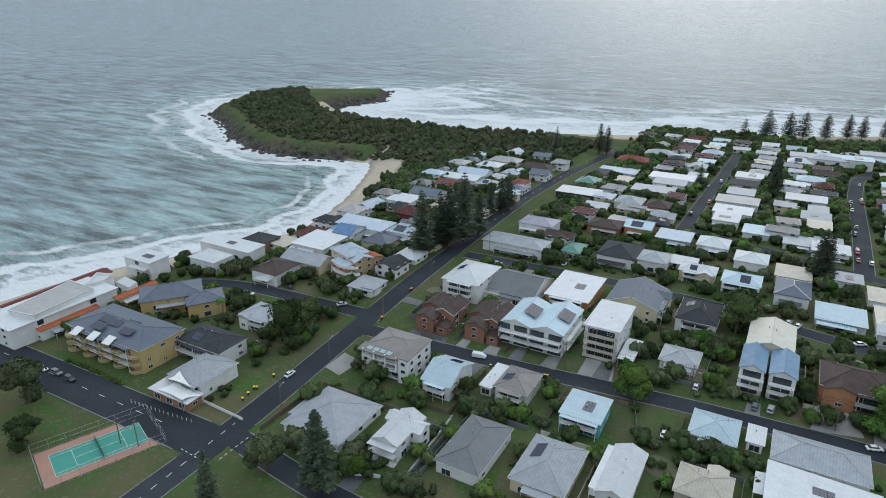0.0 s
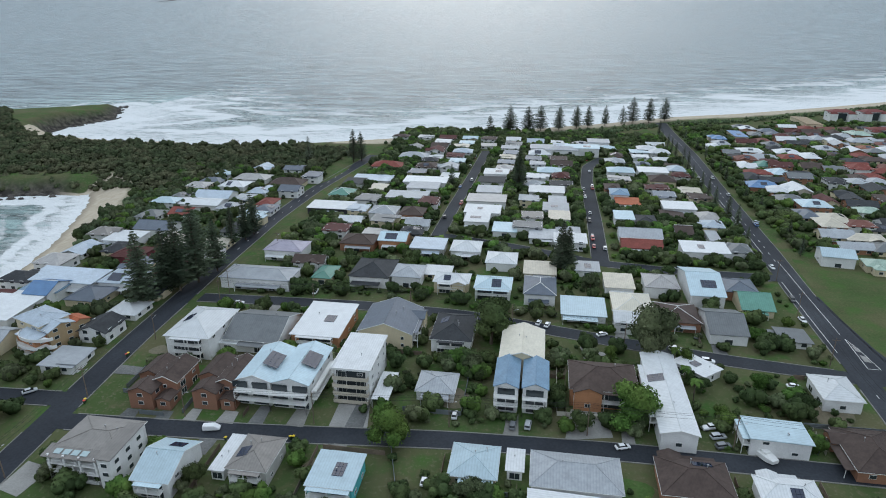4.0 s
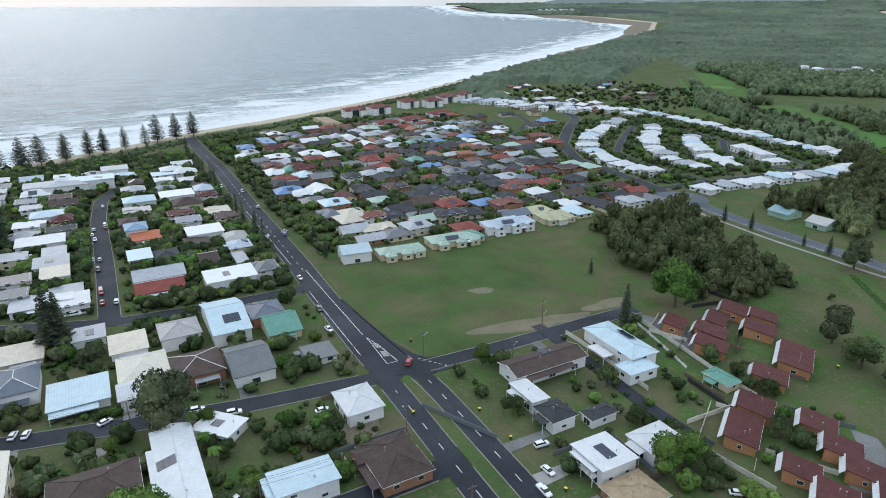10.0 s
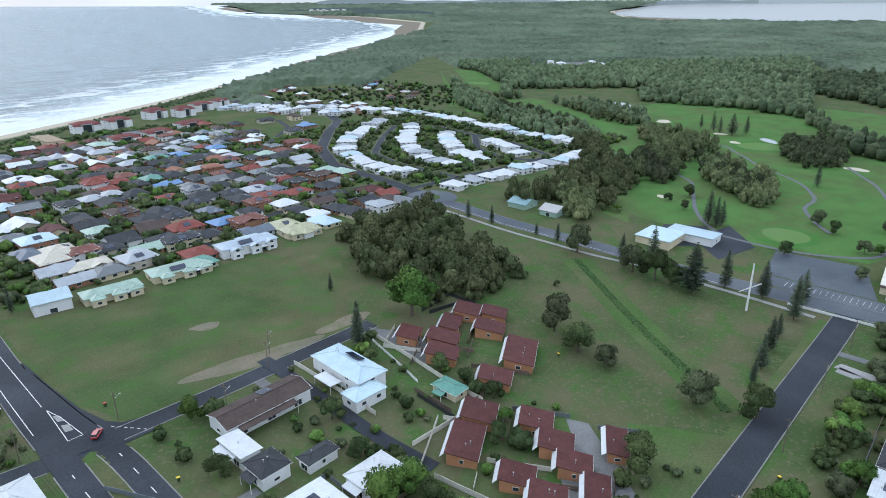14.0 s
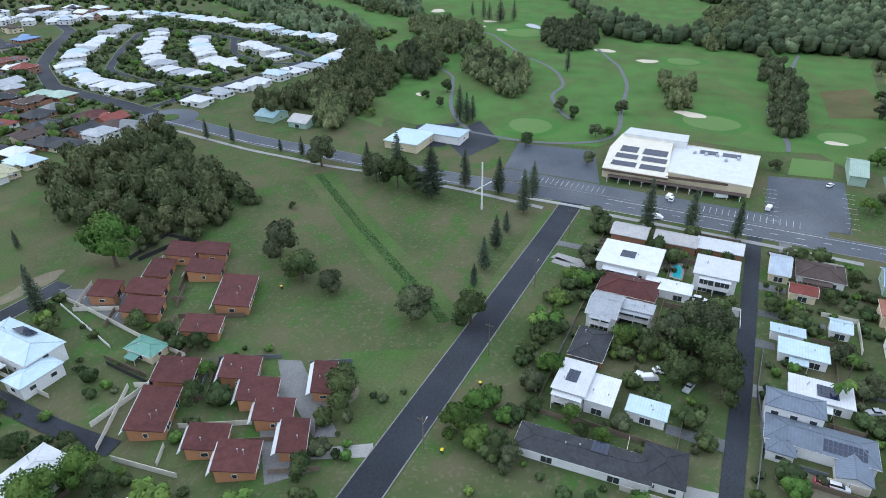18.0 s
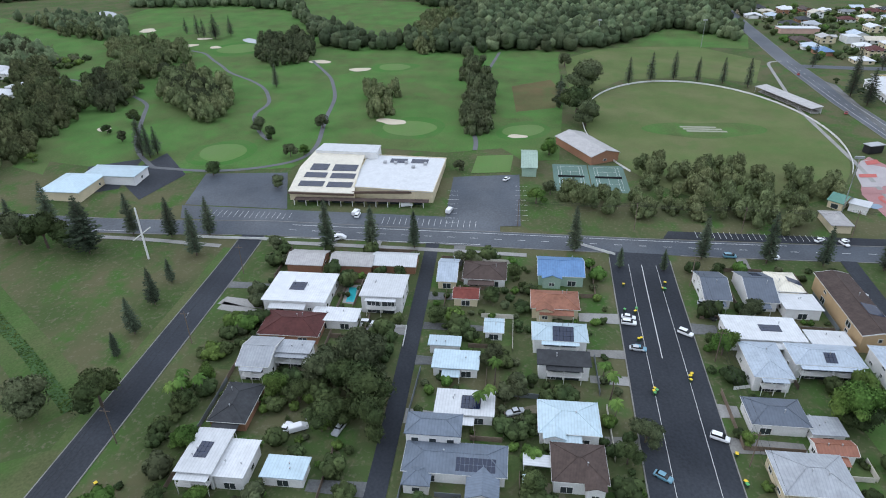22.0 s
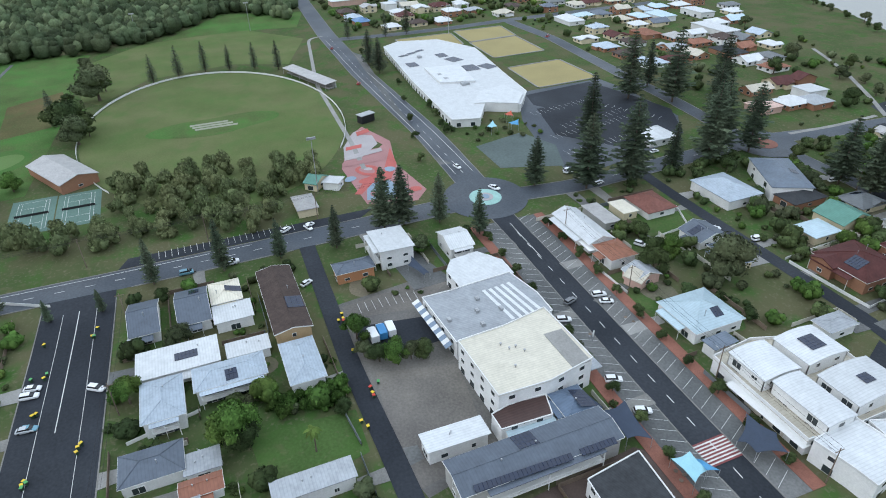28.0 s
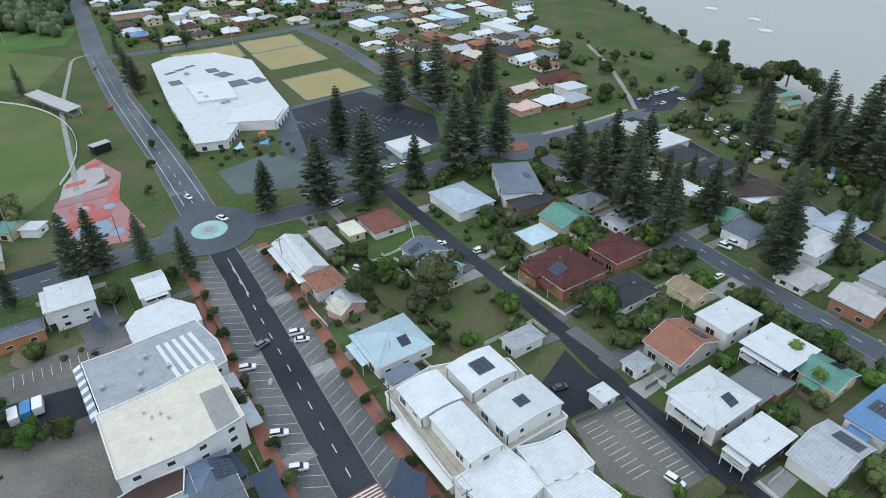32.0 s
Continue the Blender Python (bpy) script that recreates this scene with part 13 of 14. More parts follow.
for (x0, y0), (x1, y1) in zip(half[:-1], half[1:]):
    RAIL.beam((x0 * 0.97, y0 * 0.97, 1.0), (x1 * 0.97, y1 * 0.97, 1.0), 0.06, 5).beam((x0 * 0.97, y0 * 0.97, 0.0), (x0 * 0.97, y0 * 0.97, 1.0), 0.04, 4)
    RAIL.beam((x0 * 0.97, y0 * 0.97, 0.45), (x1 * 0.97, y1 * 0.97, 0.45), 0.2, 4)
RAIL = RAIL.mesh("railing", surface("balcony_render", (0.42, 0.36, 0.24), 0.8, 3, 0.3, 0.15, 0.1))
DOOR = Build().box(-1.9, -0.1, 0.05, 1.9, 0.1, 2.2).mesh("glass_door", GLASS)
for i in range(5):
    for f in range(3):
        x = run * (i + 0.5) / 5
        for nm, me, dy in (("balcony_floor", SLAB, 0.5), ("railing", RAIL, 0.5), ("glass_door", DOOR, 0.5)):
            q = part(nm, me, flats)
            q.location = (x, dy, 0.3 + f * 2.9)
for k, q in enumerate([(-211, 109.8), (-202.4, 110.5), (-194.8, 111.2)]):
    sq = new("roof_panel", Build().box(-1.9, -1.9, 0, 1.9, 1.9, 0.14).mesh("roof_panel", TRIM))
    tagged(sq, "square white skylight panel tilted on the apartment roof", "skylight")
    sq.matrix_world = pose(q[0], q[1], gz(*q) + 9.6, 22, 0, turn)
for k, q in enumerate([(-204.7, 114.3), (-201.4, 118.6), (-192.3, 116.6), (-206.8, 119), (-195.3, 121.1)]):
    arr = new("solar_panel", panel_grid(6, 2, 1.0, 1.65).mesh("solar_panel", PANEL))
    tagged(arr, "dark solar panels on the apartment roof", "solar panels")
    arr.matrix_world = pose(q[0], q[1], gz(*q) + 11.3, 14, 0, turn)
woods_line = [(-211.1, 104.1), (-198.6, 104.9), (-180.7, 104.3)]
for k, (x, y) in enumerate(along(woods_line, 1.6)):
    shrub(x, y, 1.25, "light")
# white hotel on the beach: upper decks, coloured window bays
hotel = block([(-247.7, 106.1), (-234.6, 108.3), (-237.8, 133.9), (-253.3, 134)], 10, "metalgrey", "white", "raised upper floor of the white beach hotel", "hotel_building", 0.3)
block([(-245.1, 134.7), (-242.9, 142.1), (-244.9, 147.4), (-252, 144.9)], 9, "white", "white", "roof terrace structure of the white beach hotel", "hotel_building", 0.8)
block([(-248.1, 149.9), (-238, 149), (-239.6, 154.3), (-249.4, 155.6)], 4, "white", "white", "white carport roof beside the hotel", "hotel_building", 0.0)
for k, (x, y) in enumerate([(-239.3, 121.2), (-239.3, 124), (-239.9, 127.2), (-240, 130.1), (-240, 133), (-240, 136)]):
    bay = new("window_bay", Build().box(-1.3, -0.25, 0, 1.3, 0.25, 4.6).mesh("window_bay", surface("mauve_screen", (0.36, 0.36, 0.44), 0.5, 2, 0.4, 0.1, 0.1)))
    tagged(bay, "tall mauve screened window on the white hotel wall", "window")
    bay.matrix_world = pose(x, y, gz(x, y) + 2.2, 0, 0, math.degrees(math.atan2([(-240, 136)][0][1] - [(-239.3, 121.2)][0][1], [(-240, 136)][0][0] - [(-239.3, 121.2)][0][0])))
# white bollards round the cafe corner
BOLLARD = Build().beam((0, 0, 0), (0, 0, 1.0), 0.09, 8).beam((0, 0, 1.0), (0, 0, 1.08), 0.11, 8, 0.04).mesh("bollard", TRIM)
for k, (x, y) in enumerate(along([(-169.2, 99.5), (-155.3, 100.6), (-144.4, 101.9)], 1.7)):
    ob = new("bollard", BOLLARD)
    tagged(ob, "short white bollard round the cafe corner", "bollard", "bollards at the corner")
    ob.matrix_world = pose(x, y, gz(x, y) + 0.1)
shade_sail([(-164.1, 105.3), (-150.8, 104.4), (-148.6, 109.8), (-161.1, 110.7)], 3.4, TRIM, "white shade sail over the corner cafe")
shade_sail([(-162.4, 108.8), (-155.7, 108.5), (-151.9, 109.2), (-161.7, 113)], 5.8, TRIM, "white shade sail over the cafe balcony")
for x, y in [(-169.2, 82.8), (-154.2, 85.1), (-208.6, 86.9), (-148.7, 86.8)]:
    power_pole(x, y, 9, 30)
# tall wire fence round the tennis court
cage = new("court_fence")
tagged(cage, "tall wire fence on posts round the tennis court", "fence")
ccx, ccy = -157.4, 80.7
ring = [(ccx + x * 0.3545 - y * 0.9351, ccy + x * 0.9351 + y * 0.3545) for x, y in ((-15.6, -9.2), (15.6, -9.2), (15.6, 9.2), (-15.6, 9.2), (-15.6, -9.2))]
for a, b in zip(ring[:-1], ring[1:]):
    for x, y in along([a, b], 4):
        part("post", Build().beam((x, y, gz(x, y)), (x, y, gz(x, y) + 3.2), 0.05, 6).mesh("post", METAL), cage)
    for z in (0.1, 1.6, 3.2):
        part("rail", Build().beam((*a, gz(*a) + z), (*b, gz(*b) + z), 0.035, 5).mesh("rail", METAL), cage)

# cars parked along the beach streets
park_rng = random.Random(31)
for k in range(26):
    line, lo, hi = ((39, 335, 540), (-43, 352, 540), (122, 350, 640))[k % 3]
    side = park_rng.choice((-1, 1)) * (2.9 if k % 3 != 2 else 5.0)
    car(line + side, park_rng.uniform(lo, hi), 90 + park_rng.choice((0, 180)), park_rng.choice(("white", "white", "silver", "grey", "black", "red", "blue")), park_rng.choice(("car", "suv", "ute", "suv")), 0.2)

# shop awnings over the footpaths of the shopping street
for k, (pts, hgt, mat) in enumerate((([(245, -209.6), (222, -210.2)], 3.4, TRIM), ([(336.5, -215.6), (312.2, -214.6)], 3.2, TRIM), ([(258.4, -173.3), (250.5, -174.6)], 3.2, NAVY))):
    (ax, ay), (bx, by) = pts
    ob = new("shop_awning")
    tagged(ob, "flat awning over the shop footpath", "awning")
    L = math.hypot(bx - ax, by - ay)
    ob.matrix_world = pose(ax, ay, gz(ax, ay), 0, 0, math.degrees(math.atan2(by - ay, bx - ax)))
    part("canopy", Build().box(0, -1.3, hgt - 0.16, L, 1.3, hgt).mesh("canopy", mat), ob)
    for i in range(int(L / 6) + 1):
        part("post", Build().beam((i * 6 + 0.3, 1.15, 0), (i * 6 + 0.3, 1.15, hgt - 0.16), 0.06, 6).mesh("post", METAL), ob)
# cafe tables on the paved corners
TOP = Build().beam((0, 0, 0.7), (0, 0, 0.76), 0.5, 12).mesh("tabletop", TIMBER)
LEG = Build().beam((0, 0, 0), (0, 0, 0.7), 0.05, 6).beam((0, 0, 0), (0, 0, 0.04), 0.28, 10).mesh("leg", METAL)
for k, (x, y) in enumerate([(280, -204.5), (277.4, -205.4), (277.9, -209.5), (277.7, -190.6), (230.1, -181), (228.5, -182), (228.7, -184.1), (227.6, -180.4)]):
    ob = new("cafe_table")
    tagged(ob, "small round cafe table on the paving", "table")
    ob.matrix_world = pose(x, y, gz(x, y) + 0.12)
    part("tabletop", TOP, ob)
    part("leg", LEG, ob)

# long low stand with benches on the far side of the oval
(ax, ay), (bx, by) = [(570, -159.7), (523.6, -175.5)]
stand = new("grandstand")
tagged(stand, "long low spectator stand with a pale metal roof", "grandstand")
L = math.hypot(bx - ax, by - ay)
stand.matrix_world = pose(ax, ay, gz(ax, ay), 0, 0, math.degrees(math.atan2(by - ay, bx - ax)))
part("roof", Build().shell([(-0.5, -1.5, 3.6), (L + 0.5, -1.5, 3.6), (L + 0.5, 6.5, 4.4), (-0.5, 6.5, 4.4)], [(-0.5, -1.5, 3.4), (L + 0.5, -1.5, 3.4), (L + 0.5, 6.5, 4.2), (-0.5, 6.5, 4.2)]).mesh("roof", roof_mat("metalgrey")), stand)
part("back_wall", Build().box(0, 5.8, 0, L, 6.0, 4.1).mesh("back_wall", wall_mat("white")), stand)
for k in range(3):
    part("bench", Build().box(0.4, 1.0 + 1.4 * k, 0, L - 0.4, 2.1 + 1.4 * k, 0.5 + 0.45 * k).mesh("bench", CONCRETE), stand)
for k in range(6):
    part("post", Build().box(L * k / 5 - 0.08, -1.2, 0, L * k / 5 + 0.08, -1.04, 3.45).mesh("post", METAL), stand)

# glazing round the white corner shop and a low wall by the lane car park
for pts in ([(223.1, -212.1), (213.6, -213.2)], [(221.9, -228.1), (211.9, -226.7)]):
    (ax, ay), (bx, by) = pts
    ob = new("shop_window")
    tagged(ob, "long shop window in a pale blue frame", "window")
    L = math.hypot(bx - ax, by - ay)
    ob.matrix_world = pose(ax, ay, gz(ax, ay), 0, 0, math.degrees(math.atan2(by - ay, bx - ax)))
    part("frame", Build().box(0.3, -0.3, 2.9, L - 0.3, 0.3, 5.1).mesh("frame", surface("blue_frame", (0.3, 0.42, 0.5), 0.5, 3, 0.4, 0.1, 0.1)), ob)
    n = max(3, int(L / 1.6))
    for i in range(n):
        part("pane", Build().box(0.4 + (L - 0.8) * i / n + 0.06, -0.36, 3.1, 0.4 + (L - 0.8) * (i + 1) / n - 0.06, 0.36, 4.9).mesh("pane", GLASS), ob)
wall_line([(221.1, -262.5), (206.9, -261.4), (194.6, -260)], 1.2, surface("blue_grey_wall", (0.1, 0.13, 0.17), 0.8, 2, 0.3, 0.15, 0.2), "low blue-grey wall beside the lane")
for k, (x, y) in enumerate([(299.5, -116.2), (295.8, -117.7), (297.6, -120.5), (310.6, -108.9), (303, -102.9), (320.7, -146.7), (321.6, -150.8), (317.4, -154)]):
    shrub(x, y, 1.2 + 0.2 * (k % 3), ("light", "dark")[k % 2])
# headland scrub, coast strip and the woods
HEAD = [(-252, 400), (-300, 416), (-324, 414), (-351, 404), (-392, 404), (-426, 412), (-482, 448), (-534, 488), (-588, 520), (-600, 552), (-628, 597), (-612, 640), (-585, 668), (-556, 640), (-517, 592), (-478, 580), (-450, 545), (-395, 527), (-300, 530), (-200, 560), (-150, 545), (-150, 470), (-205, 470), (-228, 420)]
LEAF_HEAD = leaf_mat("coastal_scrub_leaves", (0.046, 0.06, 0.03), (0.072, 0.074, 0.042))
woods("headland_scrub", HEAD, 8.5, 2.8, 5.0, LEAF_HEAD, "wind-cut dark trees over the headland", 0.62, 60, 21)
woods("headland_scrub", HEAD, 4.6, 1.7, 3.4, LEAF_HEAD, "dense dark olive scrub over the headland", 0.62, 18, 1)
woods("coast_scrub", [(-222, 300), (-236, 330), (-248, 365), (-245, 400), (-225, 415), (-210, 440), (-200, 380), (-212, 330)], 4.5, 2.0, 3.6, LEAF_FOREST, "wind-cut green scrub behind the beach", 0.8, 18, 2)
woods("dune_scrub", [(-140, 575), (-80, 600), (-20, 630), (60, 672), (130, 718), (215, 753), (345, 833), (470, 918), (640, 1050), (640, 1000), (470, 890), (340, 810), (210, 735), (130, 700), (60, 645), (-20, 600), (-80, 570)], 5, 1.7, 2.9, LEAF_FOREST, "low dark scrub along the dunes", 0.7, 16, 3)
woods("park_woods", [(272.3, 306.8), (297.5, 321.9), (343.9, 319.3), (346, 295.9), (323.5, 268.3), (310.8, 244.7), (305.8, 214.2), (294.9, 203.7), (282.7, 206.9), (266.5, 203.6), (254.4, 217.7), (254, 233.5), (249.8, 250.4), (256.4, 277.2)], 9.5, 4.4, 7.8, LEAF_WOOD, "dark green stand of paperbark trees in the park", 1.0, 260, 4)
woods("roadside_trees", [(416.1, -61.6), (440.6, -66.6), (434.8, -92.2), (440.7, -114.2), (430.1, -137.3), (409.4, -149.9), (399.3, -135.5), (396.7, -123.6), (374.3, -117.3), (370.6, -106.7), (380.5, -98), (383, -73.1), (386.5, -51.2), (393, -31.5), (404.8, -26.6), (403.9, -42.9), (400.9, -59.9)], 8.5, 3.4, 5.6, LEAF_WOOD, "grey-green trees screening the oval from the road", 1.0, 260, 5)
woods("forest", [(746.4, 554.2), (905.3, 661.3), (1038.4, 507.7), (958.4, 357.8), (1035.1, 272.3), (1820.2, 462.6), (1461.1, 709.8), (1314.8, 976.1), (1201.1, 1040.5), (1088.6, 905.3), (864.1, 651.9)], 11.5, 6.2, 10, LEAF_FOREST, "dark green forest beyond the golf course", 0.9, 20, 8)
woods("forest", [(855.4, 235), (701.5, 116.7), (697.5, 59), (855, 49.5), (986.2, 152.1), (1267.3, 446.6), (1421, 297.8), (1218.7, -361.2), (769.5, -213.9), (786.9, -176.5), (762.8, -129.9), (704.3, -91.9), (675.8, -43.4), (679.6, 13.3), (651.6, 31.3), (675.8, 47.1), (678.5, 148.4)], 11.5, 6.2, 10, LEAF_FOREST, "dark green forest beyond the playing fields", 0.9, 26, 9)
woods("forest", [(673.2, 12.7), (705.1, -4.1), (727.3, -32.3), (689.1, -68.4), (723.2, -97.3), (793.4, -148.6), (715.7, -194.5), (853.3, -210.8), (1011.5, 61.5)], 11.5, 6.2, 10, LEAF_FOREST, "dark green forest beyond the playing fields", 0.9, 26, 12)
CLUMPS = ([(704.7, 554.6), (745.5, 563.8), (695.5, 458.9), (674.2, 410.7), (618.3, 366.3), (631.6, 399.7), (648, 457.1), (655.5, 498.4)], [(593.9, 364.3), (618.9, 361.5), (577.3, 318.8), (488.3, 254.7), (466.2, 247.2), (489.3, 272.9), (511.5, 300.6)], [(437.9, 281.8), (466, 292.9), (470.1, 280.7), (429.5, 243.9), (409.7, 242.6), (415.4, 260.2)], [(530.7, 267), (587.7, 296.8), (557, 267.4), (524.8, 238.3), (499.8, 226.9), (502.4, 244)], [(533, 220.6), (578.3, 234.4), (591.2, 217.9), (547.5, 180.4), (509.4, 162.6), (475.1, 160.2), (498.2, 188.3)], [(625.8, 309.4), (678.2, 337), (685.2, 321.5), (641.3, 290.1), (676.4, 271), (626.3, 241.9), (606.3, 271.6)])
CLUMPS += ([(640.7, 195.8), (698.9, 211.4), (728.1, 188.8), (690.1, 162.2), (638.1, 152.6), (615.7, 173.2)], [(498.8, 75.8), (546.7, 86.8), (576.6, 82.8), (549.3, 68.7), (500.9, 62.1)], [(690.5, 83.6), (833.1, 86.5), (850.3, 58.8), (756.9, 40.7), (695.3, 46), (659.9, 65.5)], [(587, 31.3), (648.5, 29.2), (640.4, 18.1), (560.9, 7.7), (475.9, 5.6), (467.9, 15.6), (498.3, 21.9), (546, 17.9)], [(800.5, 524.1), (740, 384.7), (707.2, 362.3), (748.4, 479.1)], [(609.7, 297.2), (685.2, 325.3), (690.2, 297.9), (639, 266.4), (585.6, 248.5), (562.4, 258.2)], [(586.4, 250.2), (592.5, 225.7), (543.2, 185.5), (508.7, 166.4), (494, 177.3), (532.6, 213.7)], [(603.9, 296.4), (587.1, 264.3), (521.9, 228.5), (534.5, 255.1)],)
for k, pts in enumerate(CLUMPS):
    woods("tree_clump", pts, 8.0, 3.6, 6.0, LEAF_WOOD if k % 3 else LEAF_GREY, "clump of dark rounded trees on the golf course", 1.1, 130, 30 + k)
woods("estate_trees", [(399.7, 297), (438.2, 288.2), (482.7, 278.5), (536, 300.1), (548.3, 273), (469.1, 236), (439, 247.4), (416.9, 266.2), (389.1, 276.4)], 8.5, 4, 6.5, LEAF_WOOD, "tall dark trees behind the white estate", 1.1, 130, 6)
woods("estate_trees", [(483.7, 310.6), (504.2, 303.7), (483.9, 267.4), (464.2, 245.9), (431.4, 231.7), (412.2, 226.7), (446.6, 258), (444.4, 272.5)], 8, 3.8, 6, LEAF_WOOD, "tall dark trees behind the white estate", 1.1, 130, 61)
woods("estate_trees", [(429.6, 273.3), (436, 262.5), (401.7, 231.8), (387.2, 228.6), (395.3, 247.4)], 8, 3.8, 6, LEAF_WOOD, "tall dark trees behind the white estate", 1.1, 130, 62)
woods("fairway_trees", [(956.1, 832.6), (835.5, 700.6), (719.6, 536.2), (689, 444.8), (633.3, 354.1), (610.3, 341.5), (595.1, 349.8), (595.5, 394.4), (642.2, 489.9), (718.5, 616.4)], 8.5, 4.2, 7, LEAF_FOREST, "belt of dark trees between the fairways", 1.1, 40, 7)
woods("fairway_trees", [(824.1, 626.9), (816, 568.4), (792.7, 485.2), (806.8, 432.5), (770.6, 373.7), (695.6, 337.4), (731.3, 393), (731.1, 448), (747.2, 520.6)], 8.5, 4.2, 7, LEAF_FOREST, "belt of dark trees between the fairways", 1.1, 40, 71)
woods("forest", [(974.5, 486), (1138.7, 298), (864.6, 231.5), (901.9, 313.3), (892.4, 438.4)], 11, 6, 9.5, LEAF_FOREST, "dark green forest beyond the golf course", 0.9, 20, 72)
for k, (x, y) in enumerate([(452.7, 199.1), (481.2, 207.4), (441.3, 247.1), (420.6, 227), (473.3, 130.7), (461, 120), (437.3, 101.8), (441.4, 96.4), (481.5, 97.7), (413.9, 131.7), (403.4, 97.1), (581.3, -55.7), (598.4, -50.1), (504.2, -50.7), (426, 17.4), (449, -24.8), (528.7, -32.6), (567.4, -36.8), (630.4, -43), (396.2, -17.5), (405.1, -23.7), (463.7, 213.9)]):
    tree(x, y, 3.2 + (k * 5 % 7) * 0.35, ("grey", "dark", "grey", "light")[k % 4])
for k, (x, y) in enumerate([(742.6, 302.2), (732.9, 286.1), (725.5, 277.1), (719, 263), (733.8, 254.9), (563.2, 152.7), (433.7, 177.3), (431.3, 171.9), (436.5, 170.7), (527.6, -33.9)]):
    pine(x, y, 15 + (k * 5) % 8)
# the far forest as one rolling canopy
far_poly = [(1681.9, 429), (1406, 683.5), (1275, 946.6), (1154.2, 999.7), (1395.4, 1301.6)] + [(640, 760), (520, 800), (560, 960), (650, 1050), (930, 1270), (1160, 1455), (1410, 1640), (1870, 1985), (2360, 2250), (2690, 2500), (2800, 2790), (2720, 3160), (2420, 3720), (2560, 4600), (4780, 4600), (4800, -2500), (1150, -1500), (1050, -300), (1000, 100)]
CANOPY = surface("canopy_leaves", (0.08, 0.11, 0.07), 0.9, 0.12, 0.006, 0.5, 1.0, warm=(0.106, 0.134, 0.088), spec=0.1)
for lo, hi, y0, y1, step, rough in ((500, 2300, -1500, 2500, 11.0, 9.0), (2300, 4800, -2600, 4600, 21.0, 10.0)):
    fx, fy, fq = sheet(np.arange(lo, hi + step * 0.5, step), np.arange(y0, y1, step))
    mx, my = fx[fq].mean(1), fy[fq].mean(1)
    keep = inside(mx, my, far_poly) & (land_depth(mx, my) > 52)
    for q in FAIRWAYS + [CLEARED, WORKS]:
        keep &= ~inside(mx, my, q)
    fq = fq[keep]
    used = np.unique(fq)
    remap = np.full(len(fx), -1)
    remap[used] = np.arange(len(used))
    rr = np.random.default_rng(5)
    fx, fy = fx[used] + rr.uniform(-0.35, 0.35, len(used)) * step, fy[used] + rr.uniform(-0.35, 0.35, len(used)) * step
    edge = np.bincount(fq.ravel(), minlength=len(remap))[used] < 4
    fz = 4 + rough * rr.random(len(used)) ** 1.3 + 3 * np.sin(fx / 190) * np.sin(fy / 230) + 2 * np.sin(fx / 53 + fy / 71)
    fz[edge] = -0.6
    canopy = new("forest_canopy", fast_mesh("forest_canopy", np.stack([fx, fy, fz + far_rise(fx, fy)], -1), remap[fq], [CANOPY], None, False))
    tagged(canopy, "dark forest canopy stretching to the horizon", "forest", kind="stuff")

for q in FAIRWAYS:
    patch("lawn", q, GOLF, 0.075, "bright green fairway between dark woods", "golf course", 30)
patch("yard", WORKS, OLD_ASPHALT, 0.3, "grey sealed yard cleared in the forest", "yard", 40)
for x, y, w, d, r in ((1250, 822, 40, 16, 35), (1272, 786, 36, 14, 35), (1330, 842, 46, 18, 35), (1370, 766, 34, 14, 35), (1310, 765, 30, 12, 35), (1412, 812, 40, 14, 35), (1362, 890, 34, 14, 35)):
    ob = new("shed")
    tagged(ob, "long pale industrial shed in a forest clearing", "shed")
    ob.matrix_world = pose(x, y, gz(x, y), 0, 0, r)
    part("wall", Build().box(-w / 2, -d / 2, 0, w / 2, d / 2, 6).mesh("wall", wall_mat("white")), ob)
    rb, rise = roof_shape("g", w, d, 6, 0.5, 9)
    part("roof", rb.mesh("roof", roof_mat("white")), ob)

woods("reeds", [(q[0] + dx, q[1] + dy) for (dx, dy), q in zip([(-1.3, 1.3)] * 4 + [(1.3, -1.3)] * 4, (lambda l: l + l[::-1])([(339.2, 205.9), (306.5, 162.6), (285, 132.6), (264.5, 105.9)]))], 0.9, 0.3, 0.6, LEAF_LIGHT, "bright green reeds growing along the drain", 0.35, 14, 77)
# shore rocks round the headland
rocks_v, rocks_f, rn = [], [], 0
rg = random.Random(3)
for (ax, ay), (bx, by) in zip(COAST[15:28], COAST[16:29]):
    for i in range(int(math.hypot(bx - ax, by - ay) / 2.2)):
        t = rg.random()
        r = rg.uniform(0.8, 2.6)
        v, f = lump(ax + (bx - ax) * t + rg.uniform(-6, 6), ay + (by - ay) * t + rg.uniform(-6, 6), SEA + 0.2, r * 1.3, r, r * 0.6, rg.randint(0, 9999))
        rocks_v.append(v), rocks_f.append(f + rn)
        rn += len(v)
rocks = new("shore_rocks", fast_mesh("shore_rocks", np.concatenate(rocks_v), np.concatenate(rocks_f), [surface("shore_rock", (0.07, 0.062, 0.055), 0.8, 0.8, 0.1, 0.4, 0.6, island=0.3)], None, False))
tagged(rocks, "dark broken rocks along the headland shore", "rocks", kind="stuff")

